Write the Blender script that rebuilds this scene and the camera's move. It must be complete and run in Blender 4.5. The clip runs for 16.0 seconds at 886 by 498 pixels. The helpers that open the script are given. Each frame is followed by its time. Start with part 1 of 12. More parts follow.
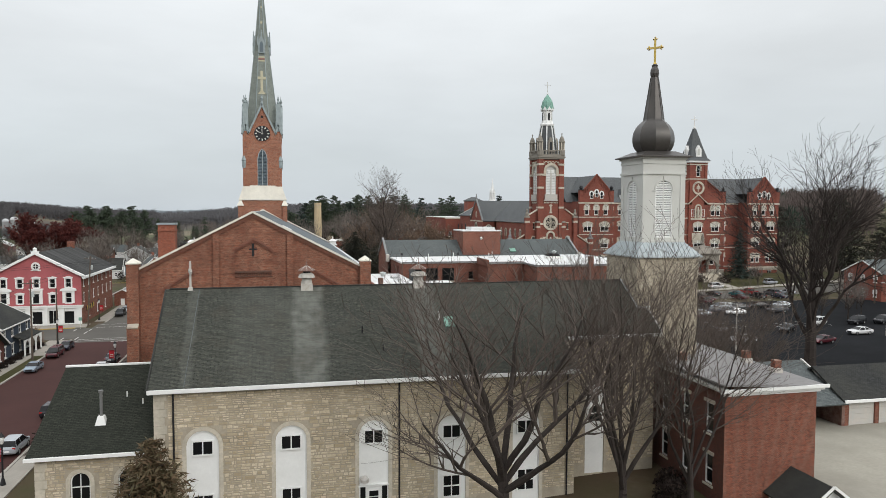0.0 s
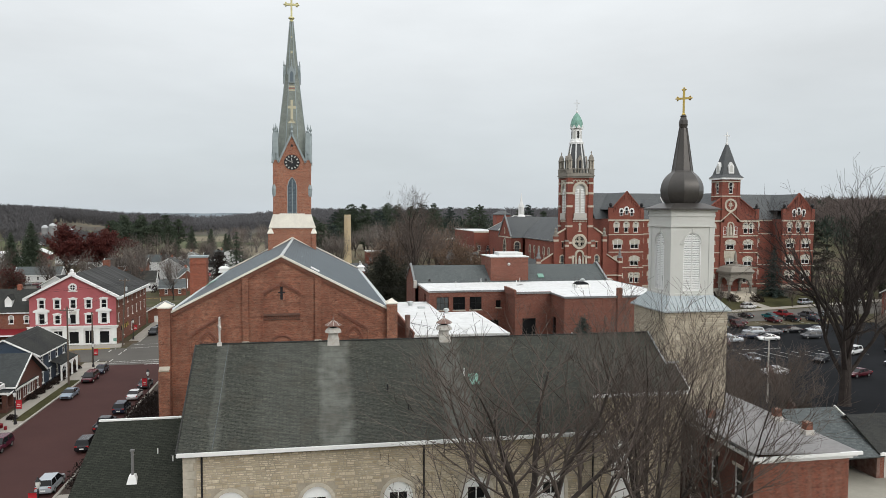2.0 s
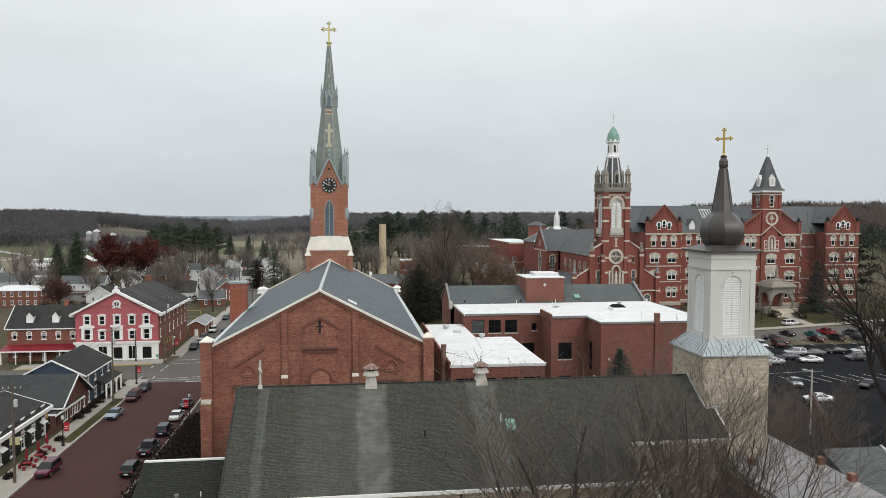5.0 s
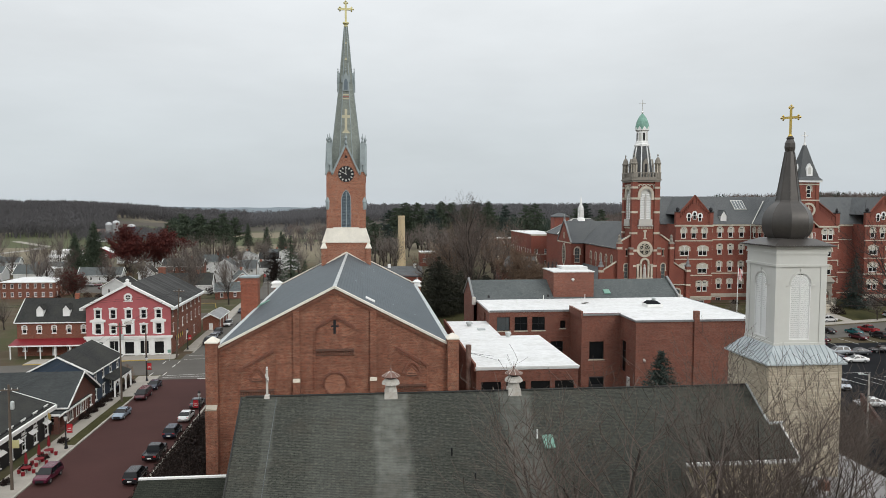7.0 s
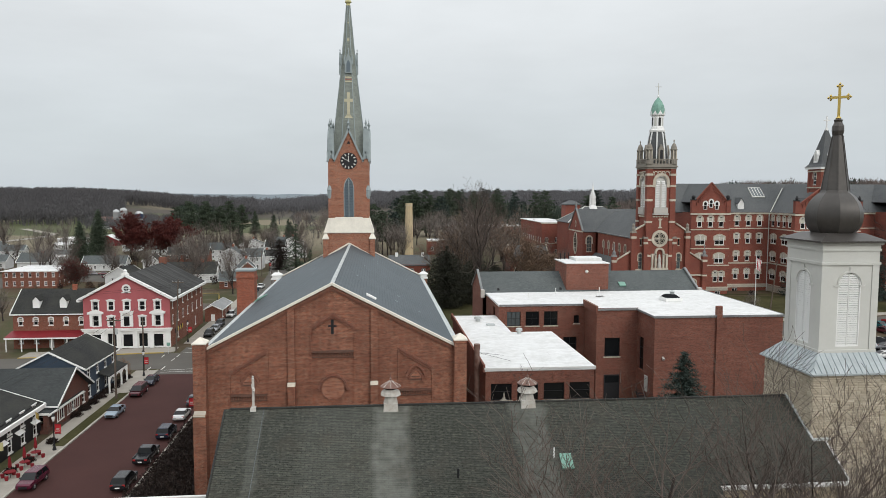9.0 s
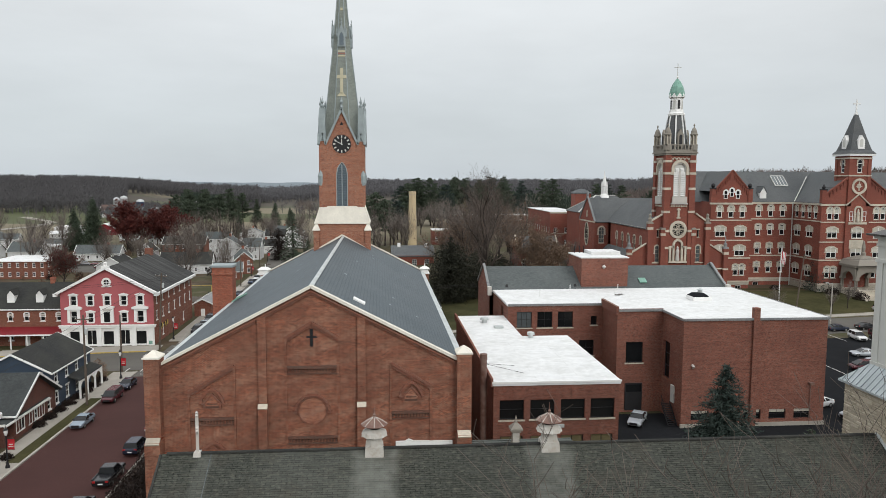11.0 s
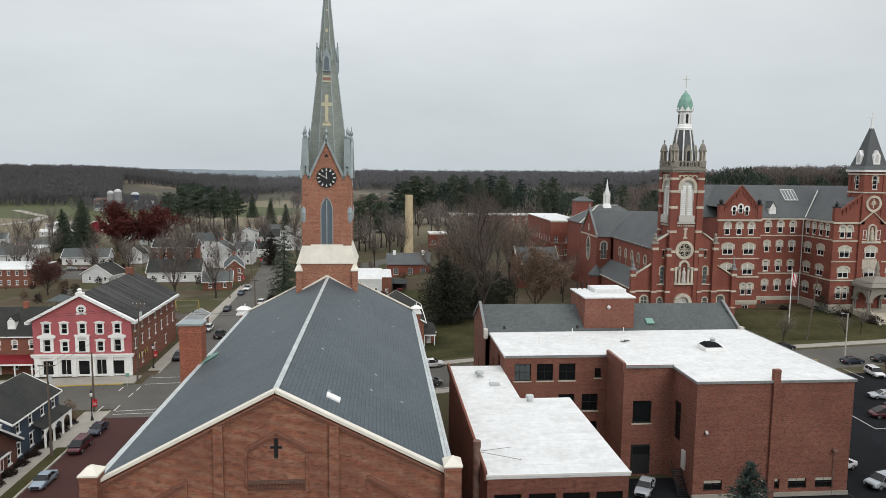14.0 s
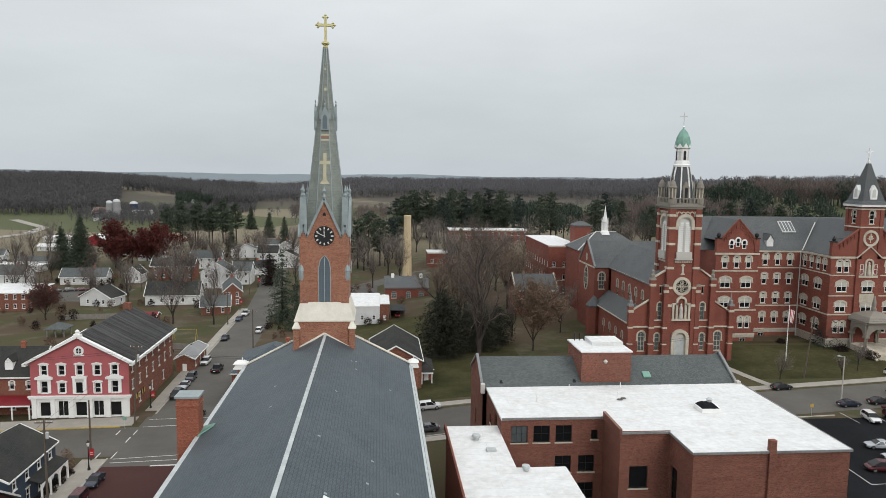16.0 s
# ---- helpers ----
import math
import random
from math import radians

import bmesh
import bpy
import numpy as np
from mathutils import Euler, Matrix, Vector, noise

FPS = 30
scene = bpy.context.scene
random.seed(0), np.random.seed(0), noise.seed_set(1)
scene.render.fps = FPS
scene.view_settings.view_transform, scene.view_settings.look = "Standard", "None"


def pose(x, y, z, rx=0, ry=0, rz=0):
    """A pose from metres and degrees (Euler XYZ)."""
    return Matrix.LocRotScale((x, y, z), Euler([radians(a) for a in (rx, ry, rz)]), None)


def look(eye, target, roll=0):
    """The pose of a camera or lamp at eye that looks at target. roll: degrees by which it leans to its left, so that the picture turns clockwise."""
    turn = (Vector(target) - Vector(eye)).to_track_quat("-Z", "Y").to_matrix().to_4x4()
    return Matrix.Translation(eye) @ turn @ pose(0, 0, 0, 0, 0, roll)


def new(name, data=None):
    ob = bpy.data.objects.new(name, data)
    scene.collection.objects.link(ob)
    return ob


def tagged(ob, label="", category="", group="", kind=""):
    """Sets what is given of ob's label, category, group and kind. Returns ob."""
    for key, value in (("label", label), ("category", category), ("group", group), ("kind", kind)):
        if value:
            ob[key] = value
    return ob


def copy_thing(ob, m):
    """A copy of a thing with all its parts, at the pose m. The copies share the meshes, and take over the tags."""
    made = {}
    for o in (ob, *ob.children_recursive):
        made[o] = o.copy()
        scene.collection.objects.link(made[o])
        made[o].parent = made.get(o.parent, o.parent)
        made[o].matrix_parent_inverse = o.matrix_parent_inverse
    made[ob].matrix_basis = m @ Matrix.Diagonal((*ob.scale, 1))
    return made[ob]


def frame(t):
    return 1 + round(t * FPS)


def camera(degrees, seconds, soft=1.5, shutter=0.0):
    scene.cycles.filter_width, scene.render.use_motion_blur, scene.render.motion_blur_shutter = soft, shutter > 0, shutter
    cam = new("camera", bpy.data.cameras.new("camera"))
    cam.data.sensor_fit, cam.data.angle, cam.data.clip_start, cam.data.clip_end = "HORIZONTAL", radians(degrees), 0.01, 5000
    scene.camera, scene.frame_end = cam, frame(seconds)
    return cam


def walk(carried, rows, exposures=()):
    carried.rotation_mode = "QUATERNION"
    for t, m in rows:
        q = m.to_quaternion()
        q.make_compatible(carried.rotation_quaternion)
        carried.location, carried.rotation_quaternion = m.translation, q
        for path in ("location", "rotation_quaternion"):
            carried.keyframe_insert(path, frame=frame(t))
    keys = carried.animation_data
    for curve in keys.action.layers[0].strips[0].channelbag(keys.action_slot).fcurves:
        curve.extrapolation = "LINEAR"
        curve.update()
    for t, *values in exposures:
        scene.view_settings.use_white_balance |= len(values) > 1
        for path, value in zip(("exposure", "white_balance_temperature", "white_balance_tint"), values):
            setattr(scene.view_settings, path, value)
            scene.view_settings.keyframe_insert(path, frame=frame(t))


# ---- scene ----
cam = camera(63.9, 16.0, soft=0.8)
METRES, EYE, TILT, LEAN, TURN = 55.0, 26.4, 0.0, 0.0, -12.8
ROWS = [
    (0.0, 0.0, 0.0, 0.0, 0.01, -3.21, -0.18),
    (0.5, 0.0009, 0.0052, 0.0226, 0.68, -3.3, -0.27),
    (1.0, 0.002, 0.0063, 0.0454, 1.29, -3.19, -0.28),
    (1.5, 0.0039, 0.0049, 0.0665, 1.85, -3.1, -0.29),
    (2.0, 0.0055, 0.0014, 0.0857, 2.38, -3.03, -0.27),
    (2.5, 0.0064, -0.0031, 0.1036, 2.89, -2.98, -0.27),
    (3.0, 0.0064, -0.0087, 0.1219, 3.36, -2.94, -0.26),
    (3.5, 0.0067, -0.013, 0.14, 3.83, -2.9, -0.27),
    (4.0, 0.0046, -0.0158, 0.1574, 4.24, -2.87, -0.26),
    (6.5, -0.0183, 0.0831, 0.1494, 6.36, -3.11, -0.15),
    (7.0, -0.026, 0.127, 0.1507, 6.61, -3.58, -0.21),
    (7.5, -0.0323, 0.1619, 0.1543, 6.82, -3.89, -0.2),
    (8.0, -0.0344, 0.1871, 0.1578, 6.97, -4.08, -0.2),
    (8.5, -0.0336, 0.2076, 0.159, 7.13, -4.35, -0.2),
    (9.0, -0.0344, 0.2348, 0.1561, 7.32, -4.65, -0.18),
    (11.5, -0.0586, 0.4849, 0.1502, 7.79, -5.69, -0.33),
    (12.0, -0.0605, 0.514, 0.1501, 7.79, -5.83, -0.38),
    (12.5, -0.0601, 0.5387, 0.1713, 7.8, -6.09, -0.46),
    (13.0, -0.0603, 0.5657, 0.2078, 7.81, -6.19, -0.51),
    (13.5, -0.0611, 0.5874, 0.2426, 7.77, -6.36, -0.55),
    (14.0, -0.0606, 0.6029, 0.2765, 7.73, -6.55, -0.64),
    (14.5, -0.0598, 0.6118, 0.3138, 7.69, -6.55, -0.69),
    (15.0, -0.0596, 0.6168, 0.35, 7.65, -6.44, -0.77),
    (15.5, -0.0593, 0.617, 0.3851, 7.65, -6.36, -0.82),
    (16.0, -0.0608, 0.6149, 0.4183, 7.65, -6.32, -0.87),
]
walk(cam, [(t, pose(0, 0, EYE, TILT, LEAN, TURN) @ pose(METRES * x, METRES * y, METRES * z, 90 + pitch, roll, yaw)) for t, x, y, z, yaw, pitch, roll in ROWS],
     exposures=((0.0, 0.05), (4.0, 0.0), (9.0, -0.02), (12.0, 0.0), (16.0, -0.07)))

# ---- sky and sun: a bright overcast noon ----
world = bpy.data.worlds.new("overcast_sky")
scene.world = world
world.use_nodes = True
wt = world.node_tree
bg = wt.nodes["Background"]


def wnode(kind, **sets):
    n = wt.nodes.new(kind)
    for key, value in sets.items():
        n.inputs[key].default_value = value
    return n


sky = wt.nodes.new("ShaderNodeTexSky")
sky.sky_type, sky.sun_disc = "NISHITA", False
sky.sun_elevation, sky.sun_rotation = radians(29), radians(158)
coords = wt.nodes.new("ShaderNodeTexCoord")
height = wt.nodes.new("ShaderNodeSeparateXYZ")
wt.links.new(coords.outputs["Generated"], height.inputs[0])
ramp = wt.nodes.new("ShaderNodeValToRGB")
wt.links.new(height.outputs["Z"], ramp.inputs[0])
ramp.color_ramp.elements[0].position, ramp.color_ramp.elements[0].color = 0.0, (0.60, 0.655, 0.70, 1)
ramp.color_ramp.elements[1].position, ramp.color_ramp.elements[1].color = 1.0, (1.62, 1.66, 1.70, 1)
for at, tone in ((0.07, (0.635, 0.685, 0.715, 1)), (0.2, (0.76, 0.795, 0.815, 1)), (0.4, (1.0, 1.03, 1.05, 1))):
    stop = ramp.color_ramp.elements.new(at)
    stop.color = tone
squash = wt.nodes.new("ShaderNodeMapping")
squash.inputs["Scale"].default_value = (1.0, 1.0, 3.5)
wt.links.new(coords.outputs["Generated"], squash.inputs[0])
cloud = wnode("ShaderNodeTexNoise", Scale=2.3, Detail=6.0, Roughness=0.55)
wt.links.new(squash.outputs[0], cloud.inputs["Vector"])
shade = wnode("ShaderNodeMapRange")
for key, value in (("From Min", 0.25), ("From Max", 0.75), ("To Min", 0.90), ("To Max", 1.08)):
    shade.inputs[key].default_value = value
wt.links.new(cloud.outputs[0], shade.inputs["Value"])
veil = wt.nodes.new("ShaderNodeVectorMath")
veil.operation = "SCALE"
wt.links.new(ramp.outputs[0], veil.inputs[0])
wt.links.new(shade.outputs[0], veil.inputs["Scale"])
clear = wt.nodes.new("ShaderNodeVectorMath")
clear.operation = "SCALE"
clear.inputs["Scale"].default_value = 0.1
wt.links.new(sky.outputs[0], clear.inputs[0])
blend = wt.nodes.new("ShaderNodeMix")
blend.data_type = "RGBA"
blend.inputs["Factor"].default_value = 0.96
wt.links.new(clear.outputs[0], blend.inputs["A"])
wt.links.new(veil.outputs[0], blend.inputs["B"])
wt.links.new(blend.outputs["Result"], bg.inputs["Color"])
bg.inputs["Strength"].default_value = 1.0

lamp = bpy.data.lights.new("sun", "SUN")
lamp.energy, lamp.angle, lamp.color = 1.2, radians(25), (1.0, 0.97, 0.92)
new("sun", lamp).matrix_world = look((45, -110, 65), (0, 0, 0))


# ---- materials ----
def fresh(name, rough=0.8, metal=0.0, spec=0.3):
    m = bpy.data.materials.new(name)
    m.use_nodes = True
    b = m.node_tree.nodes["Principled BSDF"]
    b.inputs["Roughness"].default_value = rough
    b.inputs["Metallic"].default_value = metal
    b.inputs["Specular IOR Level"].default_value = spec
    return m, m.node_tree, b


def nd(nt, kind, **sets):
    n = nt.nodes.new(kind)
    for key, value in sets.items():
        n.inputs[key.replace("_", " ")].default_value = value
    return n


def mathn(nt, op, a, b=None):
    n = nt.nodes.new("ShaderNodeMath")
    n.operation = op
    for i, v in enumerate((a, b)):
        if v is None:
            continue
        if isinstance(v, (int, float)):
            n.inputs[i].default_value = v
        else:
            nt.links.new(v, n.inputs[i])
    return n.outputs[0]


def mixc(nt, fac, a, b, mode="MIX"):
    n = nt.nodes.new("ShaderNodeMix")
    n.data_type, n.blend_type = "RGBA", mode
    for key, v in (("Factor", fac), ("A", a), ("B", b)):
        if isinstance(v, (int, float)):
            n.inputs[key].default_value = v
        elif isinstance(v, tuple):
            n.inputs[key].default_value = (*v, 1)[:4]
        else:
            nt.links.new(v, n.inputs[key])
    return n.outputs["Result"]


def spots(nt, vec, scale, lo, hi, detail=5.0, rough=0.6):
    """Noise stretched between lo and hi to 0..1."""
    n = nd(nt, "ShaderNodeTexNoise", Scale=scale, Detail=detail, Roughness=rough)
    nt.links.new(vec, n.inputs["Vector"])
    r = nd(nt, "ShaderNodeMapRange", From_Min=lo, From_Max=hi)
    nt.links.new(n.outputs[0], r.inputs["Value"])
    return r.outputs[0]


def relief(nt, b, value, strength, distance=0.02):
    n = nd(nt, "ShaderNodeBump", Strength=strength, Distance=distance)
    nt.links.new(value, n.inputs["Height"])
    nt.links.new(n.outputs[0], b.inputs["Normal"])


def dark(c, k):
    return tuple(v * k for v in c)


def plain(name, color, rough=0.75, metal=0.0, var=0.25, big=0.5, fine=9.0, bump=0.15, spec=0.3, other=None):
    """Two scales of variation round one colour."""
    m, nt, b = fresh(name, rough, metal, spec)
    vec = nd(nt, "ShaderNodeTexCoord").outputs["Object"]
    wide = spots(nt, vec, big, 0.3, 0.7)
    small = spots(nt, vec, fine, 0.3, 0.7)
    c = mixc(nt, wide, dark(color, 1 - var), other or dark(color, 1 + var * 0.6))
    c = mixc(nt, mathn(nt, "MULTIPLY", small, 0.45), c, dark(color, 1 - var * 1.3))
    nt.links.new(c, b.inputs["Base Color"])
    if bump:
        relief(nt, b, small, bump)
    return m


def facing(nt, k=1.0):
    """Coordinates along a wall or roof slope and up it, from the object's own axes."""
    tc = nd(nt, "ShaderNodeTexCoord")
    n = nt.nodes.new("ShaderNodeSeparateXYZ")
    o = nt.nodes.new("ShaderNodeSeparateXYZ")
    nt.links.new(tc.outputs["Normal"], n.inputs[0])
    nt.links.new(tc.outputs["Object"], o.inputs[0])
    side = mathn(nt, "GREATER_THAN", mathn(nt, "ABSOLUTE", n.outputs[0]), mathn(nt, "ABSOLUTE", n.outputs[1]))
    u = mathn(nt, "ADD", o.outputs[0], mathn(nt, "MULTIPLY", side, mathn(nt, "SUBTRACT", o.outputs[1], o.outputs[0])))
    c = nt.nodes.new("ShaderNodeCombineXYZ")
    nt.links.new(u, c.inputs[0])
    nt.links.new(mathn(nt, "MULTIPLY", o.outputs[2], k), c.inputs[1])
    return c.outputs[0], tc.outputs["Object"], o


def coursed(name, c1, c2, joint, w=0.23, h=0.08, gap=0.013, k=1.0, rough=0.85, stain=0.35, stain_color=None, bump=0.5, offset=0.5,
            big=0.22, streak=0.0, spec=0.25, fleck=0.0, pale=None, flat=False):
    """Bricks, slates or shingles in courses, with stains over them."""
    m, nt, b = fresh(name, rough, 0.0, spec)
    uv, obj_co, o = facing(nt, k)
    uv = obj_co if flat else uv
    br = nd(nt, "ShaderNodeTexBrick", Scale=1.0, Mortar_Size=gap, Mortar_Smooth=0.2, Bias=0.0, Brick_Width=w, Row_Height=h)
    br.offset = offset
    br.inputs["Color1"].default_value, br.inputs["Color2"].default_value, br.inputs["Mortar"].default_value = (*c1, 1), (*c2, 1), (*joint, 1)
    nt.links.new(uv, br.inputs["Vector"])
    wide = spots(nt, obj_co, big, 0.35, 0.7, 6.0)
    c = mixc(nt, mathn(nt, "MULTIPLY", wide, stain), br.outputs["Color"], stain_color or dark(c1, 0.45))
    mid = spots(nt, obj_co, 1.4, 0.4, 0.75)
    c = mixc(nt, mathn(nt, "MULTIPLY", mid, stain * 0.6), c, dark(c2, 1.35))
    if fleck:
        # pale and sooty pieces, and courses of slightly different firing
        fm = nd(nt, "ShaderNodeMapping", Scale=(4.2, 9.0, 1.0))
        nt.links.new(uv, fm.inputs[0])
        c = mixc(nt, mathn(nt, "MULTIPLY", spots(nt, fm.outputs[0], 1.0, 0.55, 0.78, 3.0, 0.75), fleck), c, pale or dark(c1, 1.7))
        fd = nd(nt, "ShaderNodeMapping", Scale=(2.2, 5.0, 1.0), Location=(7.3, 2.1, 0.0))
        nt.links.new(uv, fd.inputs[0])
        c = mixc(nt, mathn(nt, "MULTIPLY", spots(nt, fd.outputs[0], 1.0, 0.5, 0.75, 3.0, 0.7), fleck), c, dark(c2, 0.45))
        row = nd(nt, "ShaderNodeMapping", Scale=(0.12, 2.6, 1.0))
        nt.links.new(uv, row.inputs[0])
        c = mixc(nt, mathn(nt, "MULTIPLY", spots(nt, row.outputs[0], 1.0, 0.45, 0.7, 3.0), fleck * 0.35), c, dark(c2, 0.6))
    if streak:
        st = nd(nt, "ShaderNodeMapping", Scale=(1.2, 0.10, 1.0))
        nt.links.new(uv, st.inputs[0])
        run = spots(nt, st.outputs[0], 1.0, 0.48, 0.72)
        c = mixc(nt, mathn(nt, "MULTIPLY", run, streak), c, dark(c2, 1.7))
    nt.links.new(c, b.inputs["Base Color"])
    if bump:
        relief(nt, b, br.outputs["Fac"], -bump, 0.01)
    return m


M_BRICK = coursed("church_brick", (0.40, 0.105, 0.050), (0.110, 0.031, 0.020), (0.36, 0.235, 0.165), gap=0.017, stain=0.7, stain_color=(0.100, 0.044, 0.031), streak=0.08, fleck=0.75, pale=(0.45, 0.225, 0.135), big=0.3)
M_BRICK_TOWER = coursed("tower_brick", (0.45, 0.155, 0.078), (0.19, 0.06, 0.037), (0.40, 0.28, 0.21), stain=0.4, stain_color=(0.17, 0.075, 0.05), streak=0.15, fleck=0.7, pale=(0.42, 0.24, 0.16))
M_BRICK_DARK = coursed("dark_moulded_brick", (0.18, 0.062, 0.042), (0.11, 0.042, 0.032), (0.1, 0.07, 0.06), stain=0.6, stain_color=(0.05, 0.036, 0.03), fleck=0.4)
M_BRICK_SCHOOL = coursed("school_brick", (0.30, 0.088, 0.052), (0.115, 0.038, 0.027), (0.27, 0.175, 0.135), stain=0.55, stain_color=(0.11, 0.046, 0.036), streak=0.1, fleck=0.75, pale=(0.30, 0.15, 0.11))
M_BRICK_CONVENT = coursed("convent_brick", (0.34, 0.086, 0.054), (0.145, 0.039, 0.029), (0.25, 0.125, 0.092), stain=0.55, stain_color=(0.12, 0.04, 0.034), fleck=0.4, pale=(0.33, 0.13, 0.09))
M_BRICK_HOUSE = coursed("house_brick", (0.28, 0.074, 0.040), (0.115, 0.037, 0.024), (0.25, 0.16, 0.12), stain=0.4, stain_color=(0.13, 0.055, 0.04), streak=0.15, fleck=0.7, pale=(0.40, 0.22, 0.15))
M_BRICK_CHIMNEY = coursed("chimney_brick", (0.42, 0.115, 0.062), (0.20, 0.06, 0.04), (0.30, 0.18, 0.13), stain=0.4, fleck=0.7)
M_BRICK_YELLOW = coursed("yellow_brick", (0.58, 0.46, 0.27), (0.48, 0.37, 0.22), (0.5, 0.42, 0.3), stain=0.35, stain_color=(0.25, 0.2, 0.14))
M_MORTAR = plain("lime_mortar", (0.44, 0.385, 0.30), 0.95, var=0.3, fine=6)
M_LIMESTONE = plain("cut_limestone", (0.58, 0.525, 0.43), 0.85, var=0.35, big=0.4, fine=5)
M_LIMESTONE_OLD = plain("weathered_limestone", (0.50, 0.46, 0.39), 0.9, var=0.5, big=0.7, fine=3, bump=0.4, other=(0.27, 0.245, 0.21))
M_STONE_BASE = coursed("stone_basement", (0.46, 0.42, 0.35), (0.38, 0.35, 0.29), (0.3, 0.27, 0.23), 0.7, 0.32, 0.02, stain=0.4)
M_SLATE_BLUE = coursed("blue_grey_slate", (0.078, 0.103, 0.118), (0.050, 0.069, 0.081), (0.024, 0.032, 0.038), 0.26, 0.32, 0.03, k=2.1, rough=0.55, stain=0.25, stain_color=(0.13, 0.145, 0.15), streak=0.12, spec=0.3, fleck=0.3)
M_SHINGLE_BLACK = coursed("charcoal_shingles", (0.046, 0.047, 0.046), (0.03, 0.031, 0.031), (0.016, 0.016, 0.016), 0.3, 0.17, 0.015, k=1.8, rough=0.95, stain=0.55, stain_color=(0.075, 0.075, 0.062), streak=0.25, spec=0.1, fleck=0.35)
M_SHINGLE_GREY = coursed("grey_shingles", (0.118, 0.13, 0.13), (0.07, 0.08, 0.08), (0.045, 0.05, 0.05), 0.3, 0.16, 0.012, k=1.8, stain=0.35, stain_color=(0.14, 0.15, 0.148), fleck=0.35, spec=0.15)
M_SHINGLE_SLATY = coursed("dark_slaty_shingles", (0.062, 0.068, 0.068), (0.040, 0.044, 0.045), (0.022, 0.024, 0.024), 0.3, 0.17, 0.014, k=1.8, rough=0.95, stain=0.35, stain_color=(0.085, 0.09, 0.088), fleck=0.3, spec=0.1)
# near-black brick for the back wall of the car shelter
M_BRICK_NEAR_BLACK = coursed("near_black_brick", (0.055, 0.030, 0.025), (0.035, 0.021, 0.018), (0.05, 0.033, 0.028), stain=0.4, stain_color=(0.03, 0.02, 0.017), fleck=0.4)
M_SLATE_CONVENT = coursed("convent_slate", (0.112, 0.118, 0.122), (0.078, 0.083, 0.086), (0.05, 0.053, 0.055), 0.3, 0.25, 0.02, k=1.7, rough=0.7, stain=0.3, stain_color=(0.16, 0.165, 0.16), spec=0.2, fleck=0.2)
M_TIN_GREY = coursed("grey_painted_tin", (0.20, 0.205, 0.205), (0.17, 0.175, 0.178), (0.1, 0.1, 0.1), 0.6, 9.0, 0.03, k=1.0, rough=0.5, stain=0.5, stain_color=(0.32, 0.32, 0.31), offset=0)
M_TIN_GREEN = plain("grey_green_tin", (0.098, 0.108, 0.098), 0.6, 0.1, var=0.25, big=0.6, fine=4, bump=0.05)
M_MEMBRANE = coursed("white_roof_membrane", (0.68, 0.685, 0.68), (0.645, 0.65, 0.645), (0.53, 0.53, 0.52), 9.0, 1.9, 0.03, rough=0.7, stain=0.7, stain_color=(0.50, 0.50, 0.48), bump=0.1, big=0.5, flat=True)
M_WHITE = plain("white_paint", (0.80, 0.80, 0.78), 0.55, var=0.08, big=0.7, fine=6, bump=0.05)
M_WHITE_WORN = plain("weathered_white_paint", (0.68, 0.67, 0.63), 0.7, var=0.3, big=1.2, fine=5, bump=0.2, other=(0.55, 0.50, 0.45))
M_PEELING = plain("peeling_white_paint", (0.74, 0.73, 0.68), 0.75, var=0.3, big=3.0, fine=9, bump=0.4, other=(0.36, 0.31, 0.26))
M_CREAM = plain("cream_coping", (0.74, 0.70, 0.61), 0.7, var=0.15, big=0.6, fine=4)
M_STEEPLE = plain("pale_grey_siding", (0.56, 0.56, 0.525), 0.6, var=0.06, big=0.4, fine=3, bump=0.05)
M_LOUVRE_SHADE = plain("shaded_louvre_backing", (0.16, 0.16, 0.155), 0.8, var=0.1)
M_ONION = plain("bronze_painted_metal", (0.075, 0.068, 0.062), 0.38, 0.35, var=0.3, big=0.5, fine=3, bump=0.05, spec=0.5)
M_SKIRT = plain("pale_zinc_sheet", (0.50, 0.53, 0.525), 0.5, 0.15, var=0.22, big=0.8, fine=4, bump=0.05)
M_ZINC = plain("blue_grey_zinc", (0.42, 0.46, 0.47), 0.45, 0.25, var=0.2, big=0.8, fine=4, bump=0.05)
M_SHINGLE_MOSS = coursed("mossy_black_shingles", (0.042, 0.045, 0.035), (0.025, 0.027, 0.022), (0.012, 0.013, 0.011), 0.34, 0.15, 0.02, k=1.9, rough=0.95, stain=0.6, stain_color=(0.020, 0.023, 0.018), streak=0.1, spec=0.1, fleck=0.5, pale=(0.095, 0.10, 0.08))
M_SPIRE_TIN = plain("blue_grey_tin", (0.30, 0.345, 0.35), 0.5, 0.2, var=0.2, big=0.6, fine=4)
M_SPIRE_SLATE = coursed("green_grey_slate", (0.30, 0.325, 0.285), (0.22, 0.245, 0.22), (0.16, 0.175, 0.165), 0.25, 0.22, 0.02, stain=0.7, stain_color=(0.15, 0.165, 0.15), fleck=0.5, pale=(0.38, 0.40, 0.35), big=0.4)
M_SLATE_BUFF = plain("buff_slate", (0.52, 0.48, 0.34), 0.7, var=0.2)
M_SLATE_RED = plain("red_slate_band", (0.33, 0.16, 0.13), 0.7, var=0.2)
M_COPPER = plain("green_copper", (0.20, 0.37, 0.30), 0.6, var=0.25, big=0.8, fine=4)
M_GOLD = plain("gilded_metal", (0.62, 0.45, 0.13), 0.35, 0.8, var=0.2, bump=0.0)
